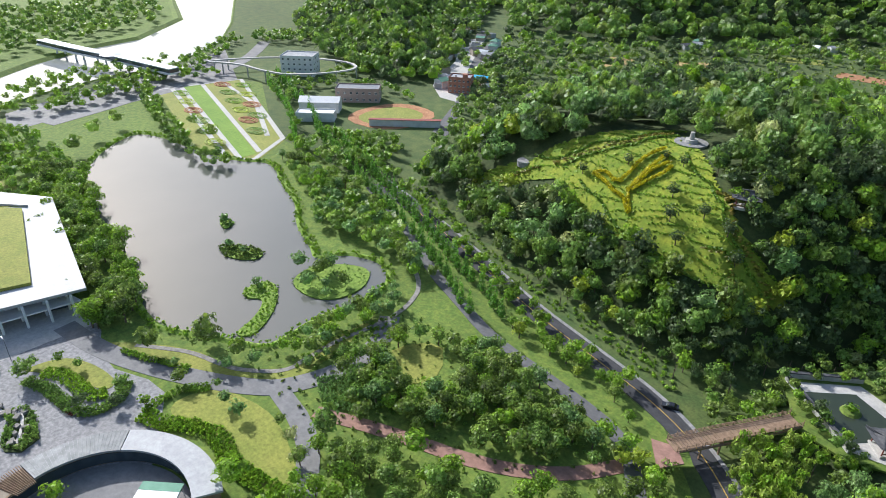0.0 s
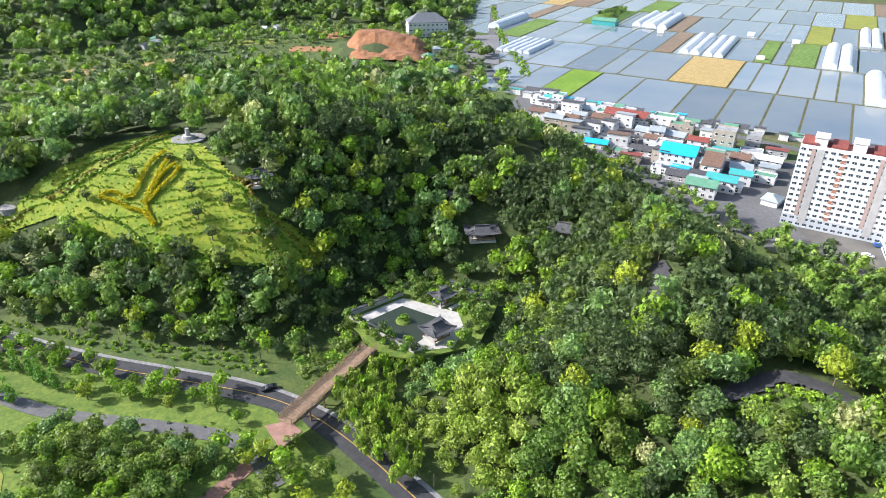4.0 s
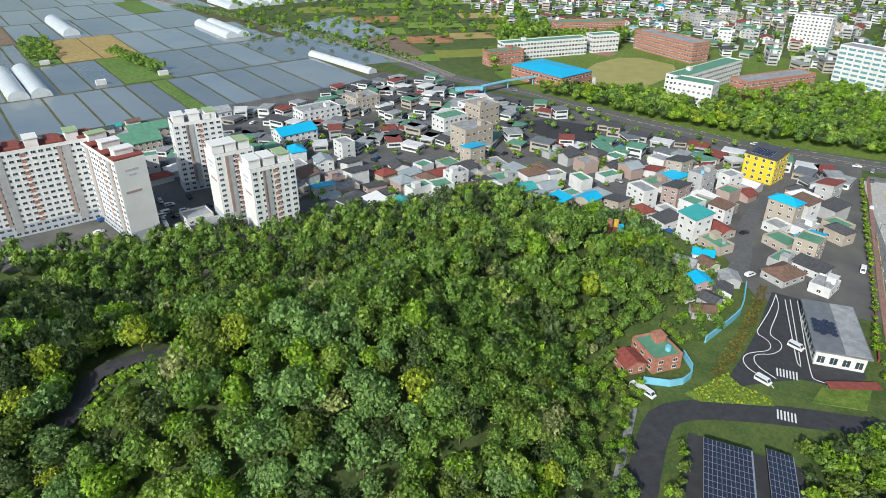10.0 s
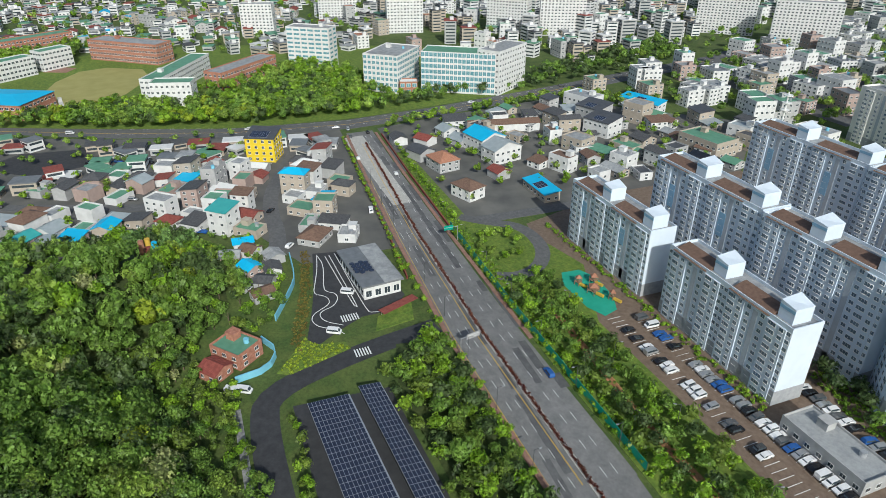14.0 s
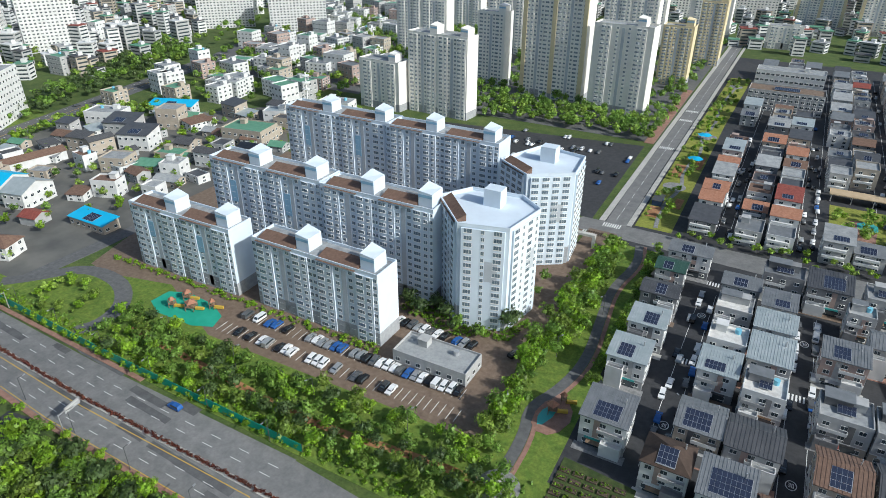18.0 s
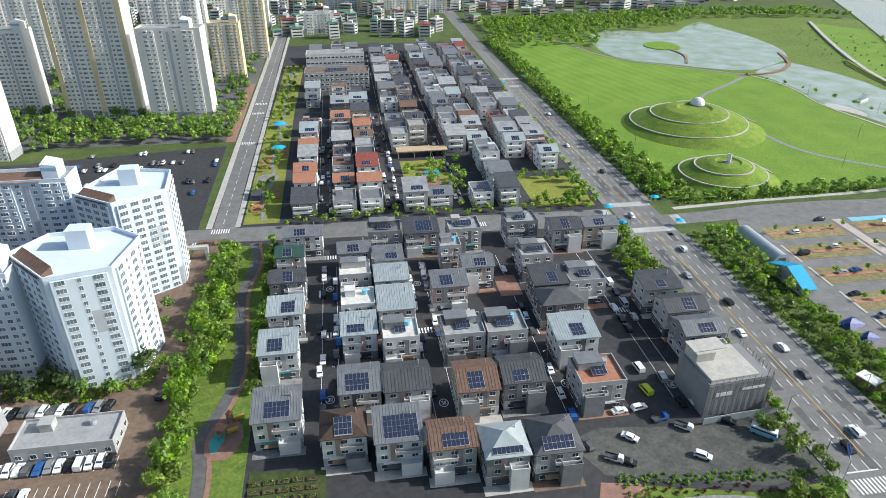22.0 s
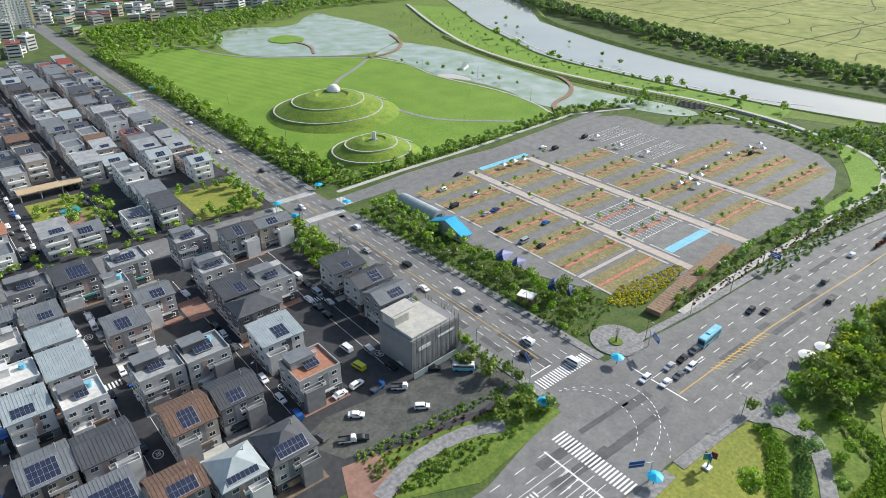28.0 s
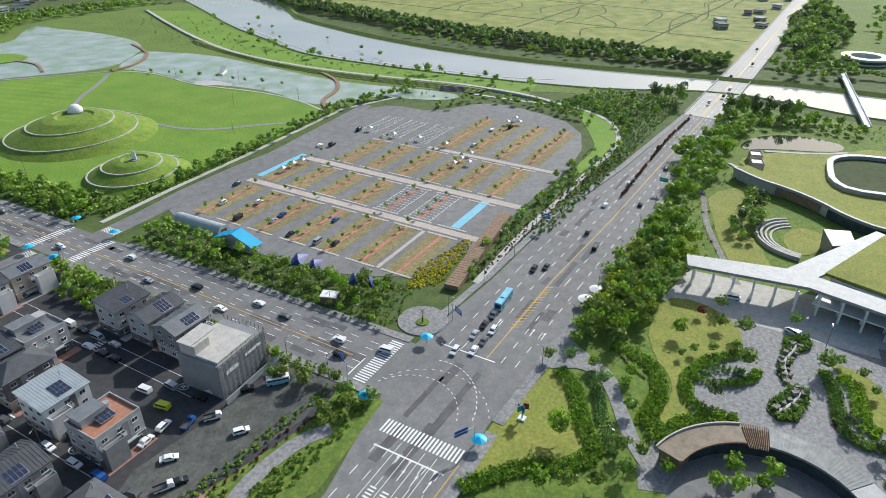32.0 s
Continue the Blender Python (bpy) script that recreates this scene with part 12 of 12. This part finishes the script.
# car park by the lawn
ob = thing("vaulted_shed", "long grey vaulted storage shed", "shed", 165, 199, 0, 2)
prof = [(3.6 * math.cos(math.pi * i / 12), 4.2 * math.sin(math.pi * i / 12)) for i in range(13)]
bu = Build()
bu.v = [(a, 0, b) for a, b in prof] + [(a, 26, b) for a, b in prof]
bu.f = [(i + 1, i, 13 + i, 14 + i) for i in range(12)] + [tuple(range(13)), tuple(range(25, 12, -1))]
bu.s = [0] * len(bu.f)
part("shell", bu, M_PALEMETAL, ob), part("door", Build().box(-1.6, 1.6, -0.1, 0.05, 0, 2.6), M_STEEL, ob)
block("blue_shed", "low shed with a bright blue roof", "shed", 160, 186, 5, 20, 3, 3, 1, wall=WALLS[1], roof="gable", roof_mat=M_BLUEROOF, size=(1.2, 1), spots=4, split=False)
M_TARP = material("blue_tarpaulin", (0.015, 0.03, 0.16), (0.025, 0.05, 0.24), 0.8, 0.5, bump=0.6)
for x, y, s in ((164, 158, 4.5), (164, 150, 4), (163, 130, 4), (164, 124, 3)):
    ob = thing("tarpaulin_heap", "dark blue tarpaulin over a heap", "tarpaulin", x, y, 0.1, 20, "tarpaulin heaps")
    part("cover", Build().add([(-s, -s * 0.6, 0), (s, -s * 0.6, 0), (s, s * 0.6, 0), (-s, s * 0.6, 0), (-s * 0.6, -s * 0.2, 1.8), (0, 0.2, 2.4), (s * 0.5, -0.1, 1.7)], [(0, 1, 6, 5, 4), (1, 2, 6), (2, 3, 4, 5, 6), (3, 0, 4)]), M_TARP, ob)
for x, y in ((229, 224), (237, 224), (243, 223), (303, 222), (301, 204), (303, 188), (302, 170), (279, 152), (287, 152), (296, 151), (354, 156), (364, 155), (358, 150), (284, 146)):
    ob = thing("white_tent", "small white peaked tent on the car park", "tent", x, y, 0.15, 5, "tents on the car park")
    part("roof", Build().add([(-1.6, -1.6, 2.2), (1.6, -1.6, 2.2), (1.6, 1.6, 2.2), (-1.6, 1.6, 2.2), (0, 0, 3.5)], [(0, 1, 4), (1, 2, 4), (2, 3, 4), (3, 0, 4), (3, 2, 1, 0)]), M_WHITE, ob)
    for a, b in ((-1.5, -1.5), (1.5, -1.5), (1.5, 1.5), (-1.5, 1.5)):
        part("leg", Build().tube(a, b, 0, 2.2, 0.05, 0.05, 5), M_ALU, ob)
ob = thing("timber_deck", "long brown timber ramp deck beside the car park", "deck", 0, 0, 0)
for i in range(40):
    k = i / 40
    part("plank", Build().turned(175 + 64 * k, 95.5 + 8 * k, 1.52, 5.4, 0.4, 2.2 + 0.6 * math.sin(k * 3.1), 7), M_TIMBER, ob)
setting("plaza_corner", Build().tube(153, 94.5, 0, 0.28, 8.5, 8.5, 40), M_PAVER, "round paved corner plaza with a bare tree", "plaza")
ob = thing("bare_tree", "leafless grey tree in a round bed", "tree", 152, 94, 0.3)
bu = Build().tube(0, 0, 0, 2.4, 0.3, 0.22, 8)
for k in range(26):
    a, up, out = k * 2.4, 1.6 + 0.12 * k, 1.6 + 0.9 * math.sin(k * 1.7)
    p0, p1 = (0.1 * math.cos(a), 0.1 * math.sin(a), up), (out * math.cos(a), out * math.sin(a), up + 1.6 + 0.06 * k)
    bu.add([(p0[0] - 0.06, p0[1], p0[2]), (p0[0] + 0.06, p0[1], p0[2]), (p0[0], p0[1] + 0.06, p0[2]), p1], [(0, 1, 3), (1, 2, 3), (2, 0, 3)])
part("branches", bu, M_BARK, ob), part("bed", Build().tube(0, 0, -0.2, 0.25, 2.2, 2.2, 20), M_GRASS, ob)
ob = thing("sculpture", "colourful flower-like sculpture on a white plinth", "sculpture", 127, 47, 0.1)
part("plinth", Build().box(-1, 1, -1, 1, 0, 0.5), M_WHITE, ob), part("stem", Build().tube(0, 0, 0.5, 4, 0.2, 0.15), M_TEAL, ob)
for k, m_ in enumerate((M_BLUEROOF, M_ORANGE, M_TEAL, M_SIGNBLUE, M_REDROOF)):
    part("petal", Build().turned(0.9 * math.cos(k * 1.25), 0.9 * math.sin(k * 1.25), 1.5, 0.25, 2.2 + 0.4 * k, 4.2 + 0.4 * k, k * 72), m_, ob)
ob = thing("dome", "white lattice dome on the mound", "dome", 218, 372, 11.6)
bu = Build()
for j in range(5):
    r0, r1, z0, z1 = 4.4 * math.cos(j * 0.314), 4.4 * math.cos((j + 1) * 0.314), 4.4 * math.sin(j * 0.314), 4.4 * math.sin((j + 1) * 0.314)
    bu.tube(0, 0, z0, z1, r0, max(r1, 0.02), 16)
part("shell", bu, M_WHITE, ob), part("base", Build().tube(0, 0, -0.6, 0.2, 5.2, 5.2, 24), M_PAVER, ob)
ob = thing("mound_sculpture", "white wing-like sculpture on the small mound", "sculpture", 190, 285, 8.0)
part("wing", Build().turned(0, 0, 0.5, 2.2, 0, 4.5, 20), M_WHITE, ob), part("wing", Build().turned(0.8, 0.6, 0.4, 1.4, 0, 3, 50), M_WHITE, ob), part("base", Build().tube(0, 0, -0.4, 0.2, 2.6, 2.6, 18), M_PAVER, ob)
ob = thing("pond_sculpture", "white ship-like float on the pond", "sculpture", 358, 400, 0.2, 30)
part("hull", Build().prism([(-7, -1.6), (4, -2.2), (8, 0), (4, 2.2), (-7, 1.6)], 0, 1.2), M_WHITE, ob)
for k in range(5):
    part("fin", Build().turned(-5 + k * 2.4, 0, 0.3, 2.2, 1.2, 3.0 + (k % 3) * 1.2, 20), M_WHITE, ob)
ob = thing("garden_shelter", "small timber shelter with a white roof", "shelter", 147, 129, 0.1, 20)
part("roof", Build().box(-2.2, 2.2, -3, 3, 2.7, 3.0), M_WHITE, ob), part("wall", Build().box(-2, 2, -2.8, 2.8, 0, 2.7), M_TIMBER, ob)
for x, y in ((189, 50), (197, 48.6), (206, 47.8)):
    ob = thing("cafe_canopy", "white and beige round canopy by the road", "canopy", x, y, 0.1, 0, "canopies by the road")
    part("roof", Build().tube(0, 0, 2.8, 3.6, 3.0, 0.3, 12), M_WHITE if x != 206 else WALLS[2], ob), part("pole", Build().tube(0, 0, 0, 2.8, 0.12, 0.1), M_STEEL, ob)
for x, y, s in ((-166, 124, 1.6), (-38.5, 136, 1.3), (-173, 122, 1.0), (-172, 128, 1.2), (-160, 128, 0.9), (-37, 141, 0.8)):
    ob = thing("climbing_tower", "colourful climbing frame on rubber floor", "play equipment", x, y, 0.2, 20, "play equipment")
    part("tower", Build().box(-s, s, -s, s, 1.4, 1.6).box(-s, -s + 0.2, -s, -s + 0.2, 0, 3).box(s - 0.2, s, s - 0.2, s, 0, 3).box(-s, -s + 0.2, s - 0.2, s, 0, 3).box(s - 0.2, s, -s, -s + 0.2, 0, 3), M_TIMBER, ob)
    part("roof", Build().tube(0, 0, 3, 4.2, s * 1.5, 0.1, 4), M_ORANGE, ob), part("slide", Build().turned(s + 1.4, 0, 3.2, 0.8, 0.3, 1.2, 0), M_YELLOW, ob)
ob = thing("gate_arch", "pale concrete gate over the apartment entrance", "gate", -63, 236, 0.1)
part("beam", Build().box(-6, 6, -1, 1, 4.6, 5.6), M_CONCRETE, ob), part("pillar", Build().box(-6, -4.8, -1, 1, 0, 4.6), M_CONCRETE, ob), part("pillar", Build().box(4.8, 6, -1, 1, 0, 4.6), M_CONCRETE, ob)
ob = thing("school_gate", "pale grey double arched school gate", "gate", -476, -78, 0.1, 100)
for y0 in (-7, 7):
    ring = [(y0 + r * math.cos(a / 12 * math.pi), 1.5 + r * 1.1 * math.sin(a / 12 * math.pi)) for r, run in ((7, range(13)), (5, range(12, -1, -1))) for a in run]
    part("arch", Build().profile(-1.2, 1.2, ring), M_CONCRETE, ob)
for y0 in (-13, 0, 13):
    part("pillar", Build().box(-1.3, 1.3, y0 - 1.2, y0 + 1.2, 0, 1.6), M_CONCRETE, ob)
ob = thing("round_fountain", "small round stone fountain on a paved plaza", "fountain", -41, 105, 0.26)
part("basin", Build().tube(0, 0, 0, 0.5, 1.6, 1.6, 20), M_CONCRETE, ob), part("pillar", Build().tube(0, 0, 0.5, 1.2, 0.4, 0.3, 10), M_CONCRETE, ob)
rock = thing("rock_garden", "rock garden with a small cascade on the plaza", "rock garden", 182, -16, 0.1)
isle = [(20, 4), (27, -3), (19, -4), (13, 0), (5, 1), (-2, 0), (-4, -5), (-9, -5), (-19, -3), (-21, 2), (-18, 5), (-14, 5), (-7, 1), (-4, 1), (0, 4), (6, 4)]
brook = smooth_line([(19, 0), (14, 1), (8, 3), (2, 2), (-4, 0), (-5, -3), (-12, -1), (-17, 2)], 2)
part("soil", Build().prism(isle, 0, 0.35), M_FORESTFLOOR, rock)
part("cascade", Build().strip(brook, 0.8, 0.3, 0.55), M_CONCRETE, rock, "white tumbling water over stones")
part("pool", Build().tube(-17, 1, 0.3, 0.5, 1.7, 1.7, 14), M_DARKWATER, rock, "small dark pool")
for k, (x, y) in enumerate(dense(brook, 1.0)):
    side = 1.1 if k % 2 else -1.1
    part("rock", Build().turned(x + 0.3 * side, y + side, 1.1 + k % 3 * 0.4, 0.9 + k % 2 * 0.5, 0.2, 0.8 + (k % 4) * 0.2, k * 37), M_GRAVEL, rock)
edge = [(x, y) for x, y in scatter(isle, 1.15, 77) if edge_distance(brook, x, y, False) > 1.2]
part("planting", join_copies("planting", crown_mesh("bush", 1, 2, L_BROAD), [(x, y, 0.2, rc.uniform(0, 6), rc.uniform(0.7, 1.2), rc.uniform(0.7, 1.3)) for x, y in edge], [L_BROAD]), [], rock, "dark rounded shrubs", kind="stuff")

# cars along the farther streets
for x in (-16, -13.5, 17, 19.5, 46.5, 49, 81, 52, 22, -9.5):
    for k in range(16):
        if rc.random() < 0.28:
            any_car(x, 276 + k * 19 + rc.uniform(-6, 6), 90, False, 0.1, "cars in the streets")
for line in STREETS:
    for x, y in dense(line, 11):
        if rc.random() < 0.3:
            any_car(x + rc.uniform(-3.4, 3.4), y + rc.uniform(-3.4, 3.4), math.degrees(math.atan2(line[1][1] - line[0][1], line[1][0] - line[0][0])), False, 0.14, "cars in the old quarter")
for k in range(34):
    any_car(-196 + rc.random() * 18 - 10 * (k % 3), -206 + k * 1.6 - 48 * (k % 2), 58, False, 0.1, "cars between the white blocks")

# allotment beds beside the houses
soil = material("dark_garden_soil", (0.07, 0.05, 0.035), (0.12, 0.09, 0.06), 0.8, 0.95, bump=0.5, big=0.3)
sheet("ground_allotment", [(-30, 102), (-11, 101), (-11, 120), (-30, 122)], M_FORESTFLOOR, "green allotment garden beside the houses", "garden", 0.17)
for i in range(5):
    for j in range(6):
        x, y = -28.4 + i * 3.5, 104.2 + j * 2.7
        bed = thing("garden_bed", "narrow allotment bed with rows of young plants", "garden bed", x, y, 0.1, 0, "allotment beds")
        part("soil", Build().tray(2.7, 1.5, -0.1, 0.42, 0.12, 0.34), soil, bed)
        part("plants", join_copies("plants", crown_mesh("bush", 2, (i + j) % 3, L_HEDGE), [(rc.uniform(-1.1, 1.1), rc.uniform(-0.5, 0.5), 0.3, rc.uniform(0, 6), 0.3, 0.35) for k in range(rc.randrange(3, 12))], [L_HEDGE]), [], bed, kind="stuff")

for x in (-13.2, -7.2, 18.4, 25.4, 56.2, 61.8, 88.6, 92.6):
    for k in range(13):
        if rc.random() < 0.28:
            any_car(x, 130 + k * 7.2 + rc.uniform(-1, 1), 90, False, 0.09, "cars in the streets")

for (kind, colour), spots in FAR_CARS.items():
    me = CAR_PARTS[kind, colour, "far"]
    tagged(new("distant_cars", join_copies("distant_cars", me, spots, list(me.materials))), "small distant %s cars on the streets" % colour, "cars", kind="stuff")
